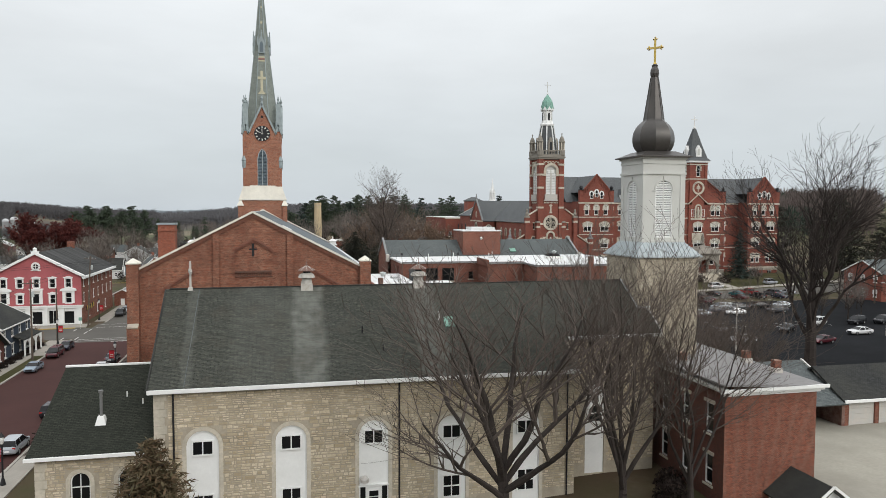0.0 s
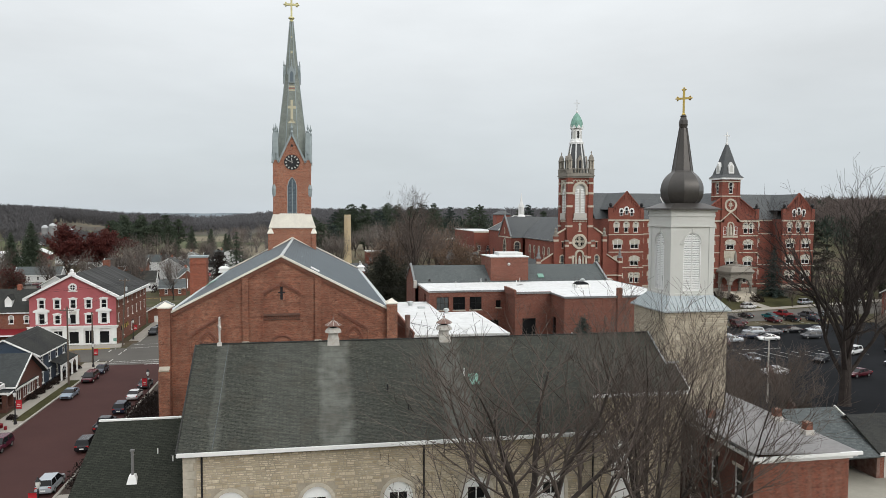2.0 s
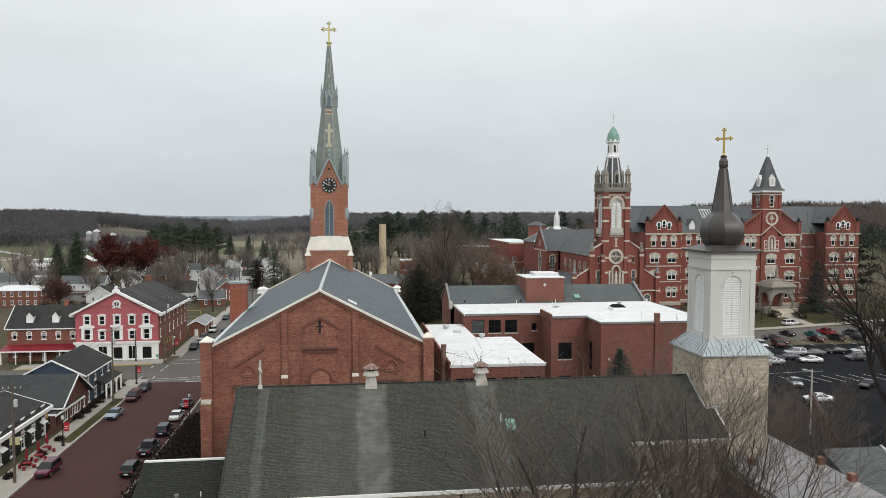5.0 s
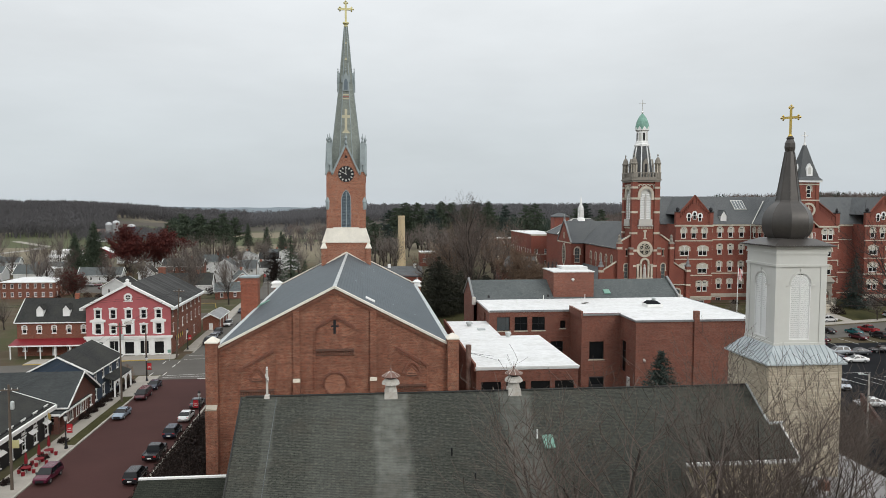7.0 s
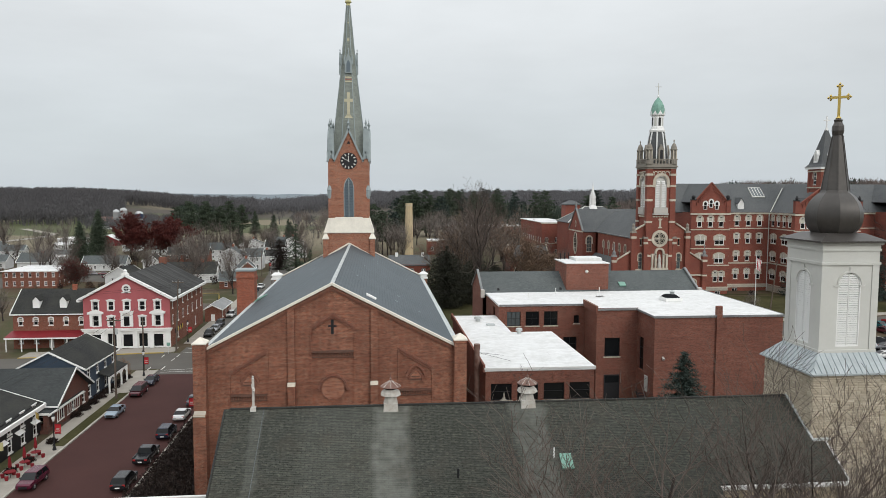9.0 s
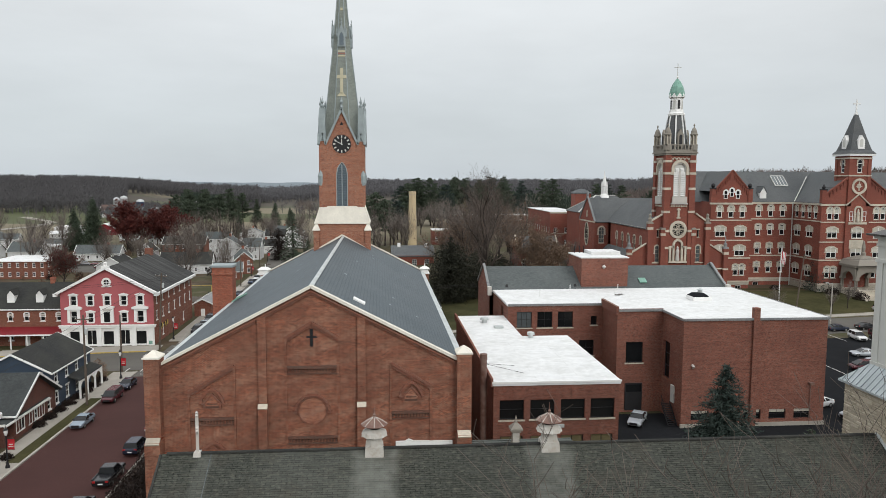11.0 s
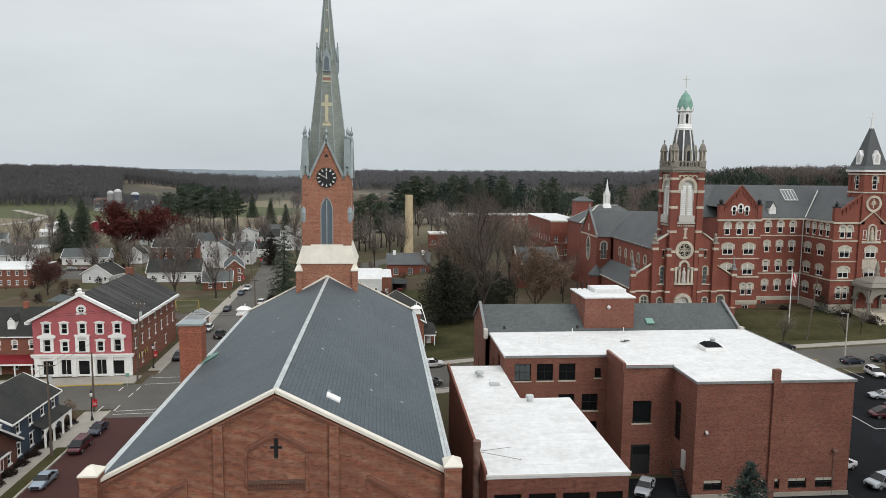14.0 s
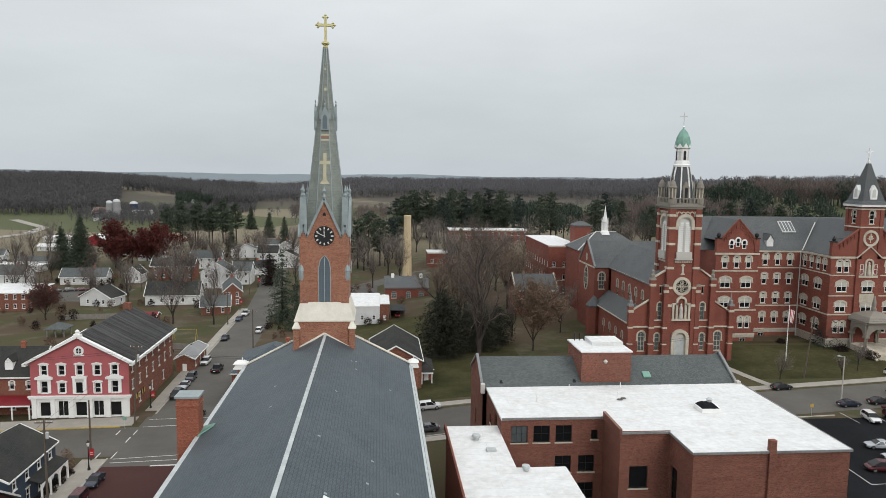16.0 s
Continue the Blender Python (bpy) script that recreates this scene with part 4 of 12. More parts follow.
def monastery():
    """Origin at the near left corner; x along the front."""
    b = thing("monastery", pose(-10, 54.3, 0), "long pale rubble-stone monastery with a stained grey shingle roof", "building")
    zt, x0 = 13.15, 0.85
    panel = Kit("window", 1.6, 1.2, 0, bars=(1, 0), fw=0.12, depth=0.02, label="two-light window in a white infill panel")
    low = Kit("window", 1.55, 1.9, 0, bars=(1, 1), fw=0.12, depth=0.02, label="lower window in a white infill panel")
    bays = [4.15, 10.55, 16.85, 23.1, 29.35]
    holes = [(u - 1.15, u + 1.15, 2.2, 10.0, 1) for u in bays]
    bm = bmesh.new()
    wall(bm, (x0, 0), (33.6, 0), 0, zt, [(a - x0, c - x0, d, e, f) for a, c, d, e, f in holes], 0.35)
    wall(bm, (33.6, 0), (33.6, 3.2), 0, 15.2)
    wall(bm, (33.6, 3.2), (42.6, 3.2), 0, 15.0, [(36.0 - 33.6, 37.8 - 33.6, 3.0, 11.2, 1)])
    wall(bm, (x0, 18), (x0, 0), 0, zt)
    gable_wall(bm, (x0, 18), (x0, 0), zt, 19.2)
    wall(bm, (42.2, 18), (x0, 18), 0, zt)
    wall(bm, (42.6, 3.2), (42.6, 18), 0, zt)
    gable_wall(bm, (42.6, 0.2), (42.6, 18), 12.9, 19.2)
    part("wall", bm, M_MORTAR, b, "rubble limestone wall")
    rest = bmesh.new()
    rubble(rest, b, (1.75, 0), (33.6, 0), 3.4, zt, [(a - 1.75, c - 1.75, d, e, f) for a, c, d, e, f in holes], pick=300)
    rubble(rest, b, (33.6, 3.2), (42.6, 3.2), 4.0, 15.0, [(2.4, 4.2, 3.0, 11.2, 1)], seed=5)
    rubble(rest, b, (x0, 18), (x0, 0.9), 9, zt, [], seed=8)
    tagged(part("stonework", rest, M_RUBBLE, b), kind="stuff")
    # corner blocks
    z = 0.0
    while z < zt - 0.05:
        bm = bmesh.new()
        h = min(0.62, zt - z)
        box(bm, x0 - 0.06, -0.08, z + 0.01, x0 + (0.85 if int(z / 0.62) % 2 else 0.7), 0.6, z + h - 0.01)
        part("quoin", bm, M_LIMESTONE, b)
        z += 0.62
    # arched bays: stone surround, white panel, windows
    for i, u in enumerate(bays):
        bm = bmesh.new()
        band(bm, *grown(2.3, 7.8, 1, 0.3), -0.055, 0.02)
        part("surround", bm, M_LIMESTONE, b, "dressed stone arch", pose(u, 0, 2.2))
        bm = bmesh.new()
        plate(bm, arch_line(2.28, 7.78, 1), 0.10, 0.16)
        p = part("infill_panel", bm, M_WHITE, b, "white painted panel filling the old arch", pose(u, 0, 2.2))
        bm = bmesh.new()
        band(bm, [(x * 0.93, z * 0.985) for x, z in arch_line(2.3, 7.8, 1)], arch_line(2.3, 7.8, 1), 0.04, 0.11)
        part("casing", bm, M_WHITE, p)
        panel.place(p, pose(0, 0.005, 5.88))
        if i == 2:
            bm = bmesh.new()
            box(bm, -0.52, 0.02, 0, 0.52, 0.09, 2.35)
            door = part("door", bm, M_WHITE, p, "white panelled door with a glazed upper half")
            for z in (1.25, 1.75):
                bm = bmesh.new()
                box(bm, -0.36, 0.005, z, 0.36, 0.03, z + 0.42)
                part("pane", bm, M_GLASS, door)
            for s in (-0.85, 0.85):
                bm = bmesh.new()
                box(bm, s - 0.2, 0.05, 0.1, s + 0.2, 0.09, 2.5)
                part("sidelight", bm, M_GLASS, p)
            bm = bmesh.new()
            box(bm, -1.2, -0.06, 2.55, 1.2, 0.1, 2.7)
            part("lintel", bm, M_WHITE, p)
            bm = bmesh.new()
            lathe(bm, [(0.05, 3.0), (0.32, 3.05), (0.34, 3.3), (0.2, 3.5), (0.02, 3.55)], 12, -0.75, -0.35)
            box(bm, -0.8, -0.3, 3.2, -0.7, 0.1, 3.3)
            part("wall_lantern", bm, M_WHITE_WORN, p)
        else:
            low.place(p, pose(0, 0.005, 1.1))
    k = Kit("window", 1.5, 1.6, 1, bars=(0, 1), fw=0.12, depth=0.1)
    bm = bmesh.new()
    plate(bm, arch_line(1.78, 8.18, 1), 0.1, 0.15)
    p = part("infill_panel", bm, M_WHITE, b, "tall white arched panel", pose(36.9, 3.2, 3.0))
    k.place(p, pose(0, -0.09, 4.6))
    # roof
    ry, rz, ez, k = 9.0, 19.6, 13.35, (19.6 - 13.35) / 9.6
    bm = bmesh.new()
    slab(bm, [(x0 - 0.35, -0.6, ez), (33.9, -0.6, ez), (33.9, ry, rz), (x0 - 0.35, ry, rz)], 0.18)
    slab(bm, [(33.9, 2.75, ez + k * 3.35), (43.0, 2.75, ez + k * 3.35), (43.0, 5.4, ez + k * 6.0), (42.1, 5.4, ez + k * 6.0), (42.1, ry, rz), (33.9, ry, rz)], 0.18)
    slab(bm, [(x0 - 0.35, 18.6, ez), (42.0, 18.6, ez), (42.0, ry, rz), (x0 - 0.35, ry, rz)], 0.18)
    part("roof", bm, M_ROOF_STAINED, b, "dark grey shingle roof with pale washed streaks")
    bm = bmesh.new()
    box(bm, x0 - 0.1, ry - 0.12, rz - 0.03, 42.0, ry + 0.12, rz + 0.05)
    part("ridge_cap", bm, M_SHINGLE_BLACK, b)
    bm = bmesh.new()
    box(bm, x0 - 0.4, -0.72, ez - 0.30, 33.9, -0.58, ez - 0.02)
    box(bm, x0 - 0.4, -0.6, ez - 0.36, 33.9, 0.0, ez - 0.26)
    box(bm, 33.9, 2.55, ez + k * 3.2 - 0.26, 43.0, 2.72, ez + k * 3.2)
    part("gutter", bm, M_WHITE, b, "white box gutter")
    bm = bmesh.new()
    bar(bm, (x0 - 0.42, -0.65, ez - 0.08), (x0 - 0.42, ry, rz - 0.08), 0.12, 0.22)
    part("bargeboard", bm, M_SHINGLE_BLACK, b)
    bm = bmesh.new()
    bar(bm, (43.05, 2.7, ez + k * 3.3 - 0.06), (43.05, 5.4, ez + k * 6 - 0.06), 0.12, 0.26)
    part("bargeboard", bm, M_WHITE, b)
    bm = bmesh.new()
    bar(bm, (42.12, 5.45, ez + k * 6.05 + 0.06), (42.12, ry, rz + 0.08), 0.16, 0.1)
    bar(bm, (42.1, 5.5, ez + k * 6.05 + 0.06), (43.4, 5.5, ez + k * 6.05 + 0.1), 0.3, 0.12)
    part("flashing", bm, M_SKIRT, b)
    bm = bmesh.new()
    bar(bm, (2.95, -0.45, ez + 0.10), (3.15, ry, rz + 0.0), 0.05, 0.03)
    part("flashing", bm, M_SHINGLE_GREY, b, "grey strip running down the roof")
    for u, m_ in ((2.15, M_BLACK), (17.95 + 0.9, M_BLACK), (32.9, M_BLACK)):
        bm = bmesh.new()
        frustum(bm, (u, -0.12, 0), (u, -0.12, ez - 0.3), 0.07, 0.07, 8)
        part("downpipe", bm, m_, b, "dark iron downpipe")
    # roof furniture
    for u, dz in ((12.1, 0.0), (22.1, 0.0)):
        bm = bmesh.new()
        taper(bm, u - 0.55, ry - 0.55, rz - 0.5, u + 0.55, ry + 0.55, rz + 0.22, 0.06)
        v = part("roof_vent", bm, M_PEELING, b, "peeling white metal roof ventilator")
        bm = bmesh.new()
        lathe(bm, [(0.52, rz + 0.2), (0.46, rz + 0.5), (0.40, rz + 0.86)], 8, u, ry, math.pi / 8)
        part("throat", bm, M_PEELING, v)
        bm = bmesh.new()
        n = 20
        rings = [(0.40, rz + 1.2), (0.62, rz + 1.0), (0.70, rz + 0.78), (0.62, rz + 0.74), (0.42, rz + 0.84)]
        pts = [[bm.verts.new((u + q * (1 + (0.09 if (i % 2 and j in (1, 2, 3)) else 0)) * math.cos(6.28319 * i / n), ry + q * (1 + (0.09 if (i % 2 and j in (1, 2, 3)) else 0)) * math.sin(6.28319 * i / n), z)) for i in range(n)] for j, (q, z) in enumerate(rings)]
        for lo, hi in zip(pts, pts[1:]):
            for i in range(n):
                bm.faces.new((lo[i], hi[i], hi[(i + 1) % n], lo[(i + 1) % n]))
        part("scalloped_collar", bm, M_PEELING, v)
        bm = bmesh.new()
        lathe(bm, [(0.3, rz + 1.15), (0.3, rz + 1.42)], 12, u, ry)
        part("neck", bm, M_BLACK, v)
        bm = bmesh.new()
        lathe(bm, [(0.2, rz + 1.38), (0.72, rz + 1.36), (0.74, rz + 1.40), (0.42, rz + 1.62), (0.1, rz + 1.78), (0.05, rz + 1.86), (0.09, rz + 1.94), (0.03, rz + 2.02), (0.02, rz + 2.4)], 16, u, ry)
        part("cap", bm, M_RUST, v, "rusty conical cap with a rod")
        bm = bmesh.new()
        for i in range(8):
            an = i * math.pi / 4
            bar(bm, (u + 0.73 * math.cos(an), ry + 0.73 * math.sin(an), rz + 1.42), (u + 0.1 * math.cos(an), ry + 0.1 * math.sin(an), rz + 1.8), 0.03, 0.03)
        part("cap_ribs", bm, M_WHITE_WORN, v)
    bm = bmesh.new()
    taper(bm, 2.15, ry - 0.28, rz - 0.35, 2.65, ry + 0.28, rz + 0.1, 0.08)
    c = part("finial_base", bm, M_WHITE_WORN, b)
    bm = bmesh.new()
    latin_cross(bm, 2.1, 1.15, 0.16, 0.68, True)
    part("cross", bm, M_WHITE_WORN, c, "weathered metal cross on the ridge", pose(2.4, ry, rz + 0.05, 0, 0, 104))
    bm = bmesh.new()
    s = (rz - ez) / (ry + 0.6)
    slab(bm, [(23.5, 4.0, ez + 4.6 * s + 0.16), (24.3, 4.0, ez + 4.6 * s + 0.16), (24.3, 5.0, ez + 5.6 * s + 0.16), (23.5, 5.0, ez + 5.6 * s + 0.16)], 0.14)
    part("skylight", bm, M_COPPER, b, "small green-framed roof hatch")
    for u, v, h in ((16.4, 3.8, 0.6), (17.9, 2.0, 0.5), (23.1, 4.9, 0.7)):
        bm = bmesh.new()
        frustum(bm, (u, v, ez + (v + 0.6) * s - 0.1), (u, v, ez + (v + 0.6) * s + h), 0.06, 0.06, 8)
        part("vent_pipe", bm, M_BLACK if h < 0.65 else M_WHITE, b)


monastery()


def link_block():
    """Low range between monastery and school, with a ribbed roof and a stone pinnacle."""
    b = thing("link_building", pose(9.9, 74.5, 0), "low brick link building with a ribbed grey-green metal roof", "building")
    bm = bmesh.new()
    wall(bm, (0, 0), (9, 0), 0, 11.6)
    wall(bm, (9, 0), (9, 9.2), 0, 11.6)
    wall(bm, (9, 9.2), (0, 9.2), 0, 11.6)
    wall(bm, (0, 9.2), (0, 0), 0, 11.6)
    part("wall", bm, M_BRICK_SCHOOL, b)
    bm = bmesh.new()
    slab(bm, [(-0.1, -0.2, 11.75), (9.2, -0.2, 11.75), (9.2, 9.4, 12.1), (-0.1, 9.4, 12.1)], 0.16)
    part("roof", bm, M_TIN_GREEN, b, "grey-green metal roof")
    rib = bmesh.new()
    bar(rib, (0, 0, 0), (9.2, 0, 0), 0.06, 0.07)
    me = mesh_of(rib, "roof_rib", M_TIN_GREEN)
    for i in range(21):
        y = 0.1 + i * 0.45
        part("roof_rib", me, None, b, m=pose(0, y, 11.77 + 0.35 * y / 9.4))
    p = thing("stone_pinnacle", pose(13.85, 82.0, 11.98), "weathered pale stone pinnacle on the link roof", "pinnacle")
    bm = bmesh.new()
    taper(bm, -0.5, -0.5, 0, 0.5, 0.5, 0.28, 0.05)
    taper(bm, -0.45, -0.45, 0.28, 0.45, 0.45, 0.62, 0.16)
    part("foot", bm, M_LIMESTONE_OLD, p)
    bm = bmesh.new()
    box(bm, -0.28, -0.28, 0.6, 0.28, 0.28, 1.6)
    part("shaft", bm, M_PEELING, p)
    bm = bmesh.new()
    box(bm, -0.4, -0.4, 1.5, 0.4, 0.4, 1.68)
    box(bm, -0.52, -0.52, 1.68, 0.52, 0.52, 1.86)
    taper(bm, -0.48, -0.48, 1.86, 0.48, 0.48, 2.3, 0.38)
    part("cap", bm, M_LIMESTONE_OLD, p)
    bm = bmesh.new()
    lathe(bm, [(0.1, 2.28), (0.14, 2.4), (0.06, 2.5), (0.1, 2.6), (0.01, 2.95)], 8)
    part("finial", bm, M_LIMESTONE_OLD, p)


link_block()


def annex():
    b = thing("stone_annex", pose(-17.2, 54.6, 0), "low rubble-stone annex with a dark shingle roof beside the monastery", "building")
    k = Kit("window", 1.35, 2.2, 1, M_WHITE, 0.09, (1, 1), hood="surround", hood_g=0.28, hood_mat=M_LIMESTONE, proud=0.05, label="arched white window in a stone surround")
    bm = bmesh.new()
    wins = [(k, 2.9, 5.2), (k, 6.1, 5.2)]
    windowed(bm, b, (0, 0), (8.0, 0), 0, 8.9, wins)
    wall(bm, (0, 16.8), (0, 0), 0, 8.9)
    wall(bm, (8, 16.8), (0, 16.8), 0, 8.9)
    gable_wall(bm, (0, 16.8), (0, 0), 8.9, 13.1)
    part("wall", bm, M_MORTAR, b, "rubble limestone wall")
    rest = bmesh.new()
    rubble(rest, b, (0.6, 0), (8.0, 0), 3, 8.9, [(1.6, 3.0, 5.2, 7.4, 1), (4.8, 6.2, 5.2, 7.4, 1)], seed=11)
    tagged(part("stonework", rest, M_RUBBLE, b), kind="stuff")
    for i in range(13):
        bm = bmesh.new()
        box(bm, -0.06, -0.07, i * 0.64 + 0.01, 0.6 if i % 2 else 0.75, 0.5, i * 0.64 + 0.62)
        part("quoin", bm, M_LIMESTONE, b)
    bm = bmesh.new()
    slab(bm, [(-0.5, -0.6, 8.85), (7.75, -0.6, 8.85), (7.75, 8.4, 13.4), (-0.1, 8.4, 13.4)], 0.16)
    slab(bm, [(-0.5, 17.4, 8.85), (7.75, 17.4, 8.85), (7.75, 8.4, 13.4), (-0.1, 8.4, 13.4)], 0.16)
    part("roof", bm, M_SHINGLE_MOSS, b, "near-black mossy shingle roof")
    bm = bmesh.new()
    box(bm, -0.15, 8.3, 13.36, 7.75, 8.55, 13.5)
    part("ridge_cap", bm, M_WHITE, b, "white metal ridge cap")
    bm = bmesh.new()
    box(bm, -0.55, -0.74, 8.62, 7.7, -0.58, 8.86)
    part("gutter", bm, M_WHITE, b)
    s, e = 4.55 / 9.0, 8.85
    bm = bmesh.new()
    taper(bm, 3.45, 2.0, e + 2.6 * s - 0.05, 4.25, 2.8, e + 3.4 * s + 0.25, 0.18)
    v = part("flue_base", bm, M_WHITE, b)
    bm = bmesh.new()
    frustum(bm, (3.85, 2.4, 9.8), (3.85, 2.4, 12.6), 0.11, 0.11, 10)
    frustum(bm, (3.85, 2.4, 12.6), (3.85, 2.4, 12.75), 0.18, 0.18, 10)
    part("flue_pipe", bm, M_LOUVRE_SHADE, v, "tall dark metal flue pipe")
    for u, y in ((3.4, 4.6), (5.2, 4.8), (6.5, 4.0)):
        bm = bmesh.new()
        frustum(bm, (u, y, e + (y + 0.6) * s - 0.1), (u, y, e + (y + 0.6) * s + 0.4), 0.05, 0.05, 8)
        part("vent_pipe", bm, M_WHITE, b)


annex()


def steeple():
    """Square belfry with an onion dome on a stone base; origin at the tower's middle."""
    b = thing("steeple", pose(35.35, 63.35, 0), "pale grey square belfry with a bronze onion dome and gilded cross", "steeple")
    h = 3.15
    bm = bmesh.new()
    wall(bm, (-h, -h), (h, -h), 0, 22.1)
    wall(bm, (-h, h), (-h, -h), 0, 22.1)
    wall(bm, (h, -h), (h, h), 0, 22.1)
    wall(bm, (h, h), (-h, h), 0, 22.1)
    part("base_wall", bm, M_MORTAR, b, "rubble limestone tower base")
    rest = bmesh.new()
    for i, (p, q) in enumerate((((-h, -h), (h, -h)), ((-h, h), (-h, -h)), ((h, -h), (h, h)))):
        rubble(rest, b, p, q, 8, 22.1, [], seed=20 + i, size=(0.35, 0.9), rows=(0.2, 0.38))
    tagged(part("stonework", rest, M_RUBBLE_GREY, b), kind="stuff")
    # standing-seam skirt
    w, t = 2.2, 3.42
    bm = bmesh.new()
    taper(bm, -t, -t, 22.05, t, t, 23.35, t - w - 0.02)
    box(bm, -t - 0.03, -t - 0.03, 21.93, t + 0.03, t + 0.03, 22.06)
    sk = part("skirt_roof", bm, M_ZINC, b, "blue-grey standing-seam metal skirt")
    seam = bmesh.new()
    bar(seam, (0, 0, 0), (0, 1, 0), 0.035, 0.07)
    seam_me = mesh_of(seam, "seam", M_SPIRE_TIN)
    for r in range(4):
        turn = Matrix.Rotation(r * math.pi / 2, 4, "Z")
        for i in range(-7, 8):
            x = i * 0.44
            foot, head = Vector((x, -t, 22.07)), Vector((x, -w, 23.36))
            if abs(x) > w:
                k = (abs(x) - w) / (t - w)
                head = foot.lerp(Vector((x, -w, 23.36)), 1 - k)
            d = head - foot
            if d.length < 0.15:
                continue
            m = Matrix.Translation(foot) @ d.to_track_quat("Y", "Z").to_matrix().to_4x4() @ Matrix.Diagonal((1, d.length, 1, 1))
            part("seam", seam_me, None, sk, m=turn @ m)
    # belfry
    w = 2.15
    bm = bmesh.new()
    for r in range(4):
        c, s = math.cos(r * math.pi / 2), math.sin(r * math.pi / 2)
        p, q = (-w * c + w * s, -w * s - w * c), (w * c + w * s, w * s - w * c)
        wall(bm, p, q, 23.2, 31.2, [(w - 0.88, w + 0.88, 23.75, 29.2, 1)], 0.2)
    part("belfry_wall", bm, M_STEEPLE, b)
    for sx in (-1, 1):
        for sy in (-1, 1):
            bm = bmesh.new()
            x, y = sx * (w - 0.2), sy * (w - 0.2)
            box(bm, x - 0.26, y - 0.26, 23.2, x + 0.26, y + 0.26, 29.75)
            part("corner_board", bm, M_STEEPLE, b)
    bm = bmesh.new()
    box(bm, -w - 0.1, -w - 0.1, 23.28, w + 0.1, w + 0.1, 23.52)
    part("plinth", bm, M_STEEPLE, b)
    bm = bmesh.new()
    box(bm, -w - 0.13, -w - 0.13, 29.75, w + 0.13, w + 0.13, 29.95)
    box(bm, -w - 0.05, -w - 0.05, 29.95, w + 0.05, w + 0.05, 30.75)
    box(bm, -w - 0.12, -w - 0.12, 30.75, w + 0.12, w + 0.12, 30.9)
    box(bm, -w - 0.22, -w - 0.22, 31.2, w + 0.22, w + 0.22, 31.45)
    box(bm, -w - 0.08, -w - 0.08, 30.9, w + 0.08, w + 0.08, 31.2)
    part("cornice", bm, M_STEEPLE, b)
    slat = bmesh.new()
    bar(slat, (-0.4, 0, 0), (0.4, 0, 0), 0.115, 0.03)
    for v in slat.verts:
        v.co.z += v.co.y * 0.9
    slat_me = mesh_of(slat, "slat", M_WHITE)
    for r in range(4):
        turn = Matrix.Rotation(r * math.pi / 2, 4, "Z") @ Matrix.Translation((0, -w, 0))
        bm = bmesh.new()
        band(bm, [(x * 0.93, z * 0.985 + 0.04) for x, z in arch_line(1.76, 5.45, 1)], arch_line(1.76, 5.45, 1), 0.0, 0.14)
        box(bm, -0.035, 0.03, 0, 0.035, 0.14, 5.35)
        box(bm, -0.82, 0.0, 0, 0.82, 0.14, 0.08)
        lv = part("louvre", bm, M_WHITE, b, "white arched louvred opening", turn @ pose(0, 0, 23.75))
        bm = bmesh.new()
        plate(bm, arch_line(1.74, 5.43, 1), 0.17, 0.19)
        part("backing", bm, M_LOUVRE_SHADE, lv)
        if r in (0, 3):
            for i in range(32):
                z = 0.12 + i * 0.165
                half = 0.81 if z < 4.6 else math.sqrt(max(0.0, 0.83 ** 2 - (z - 4.58) ** 2))
                if half < 0.15:
                    continue
                for s in (-1, 1):
                    part("slat", slat_me, None, lv, m=Matrix.Translation((s * (half + 0.05) / 2, 0.08, z)) @ Matrix.Diagonal(((half - 0.05) / 0.8, 1, 1, 1)))
        bm = bmesh.new()
        a, o = grown(1.76, 5.45, 1, 0.12, 4.5)
        band(bm, [(x, max(z, 4.5)) for x, z in a], o, -0.07, 0.01)
        for s in (-1, 1):
            box(bm, s * 1.0 - 0.22, -0.08, 4.4, s * 1.0 + 0.22, 0.01, 4.52)
        box(bm, -0.06, -0.09, 5.5, 0.06, 0.01, 5.85)
        part("hood_mould", bm, M_STEEPLE, lv)
    # dome
    bm = bmesh.new()
    taper(bm, -w - 0.52, -w - 0.52, 31.45, w + 0.52, w + 0.52, 32.0, 1.15)
    box(bm, -w - 0.54, -w - 0.54, 31.38, w + 0.54, w + 0.54, 31.5)
    part("dome_roof", bm, M_ONION, b)
    bm = bmesh.new()
    lathe(bm, [(1.38, 31.85), (1.52, 32.0), (1.74, 32.25), (1.89, 32.55), (1.98, 32.9), (2.0, 33.25), (1.97, 33.6), (1.88, 33.95), (1.72, 34.28), (1.5, 34.58), (1.26, 34.82), (1.03, 35.0), (0.97, 35.1)], 8, turn=math.pi / 8)
    dome = soft(part("onion_dome", bm, M_ONION, b, "eight-sided bronze-painted onion dome"))
    for e in dome.data.edges:
        p, q = (dome.data.vertices[i].co.z for i in e.vertices)
        e.use_edge_sharp = abs(p - q) > 0.01
    bm = bmesh.new()
    lathe(bm, [(1.06, 34.98), (0.97, 35.15), (0.36, 39.2)], 8, turn=math.pi / 8)
    part("spike", bm, M_ONION, b, "eight-sided tapering metal spike")
    for i in range(8):
        a = math.pi / 8 + i * math.pi / 4
        bm = bmesh.new()
        bar(bm, (0.98 * math.cos(a), 0.98 * math.sin(a), 35.1), (0.37 * math.cos(a), 0.37 * math.sin(a), 39.2), 0.06, 0.05)
        part("seam", bm, M_ONION, b)
    bm = bmesh.new()
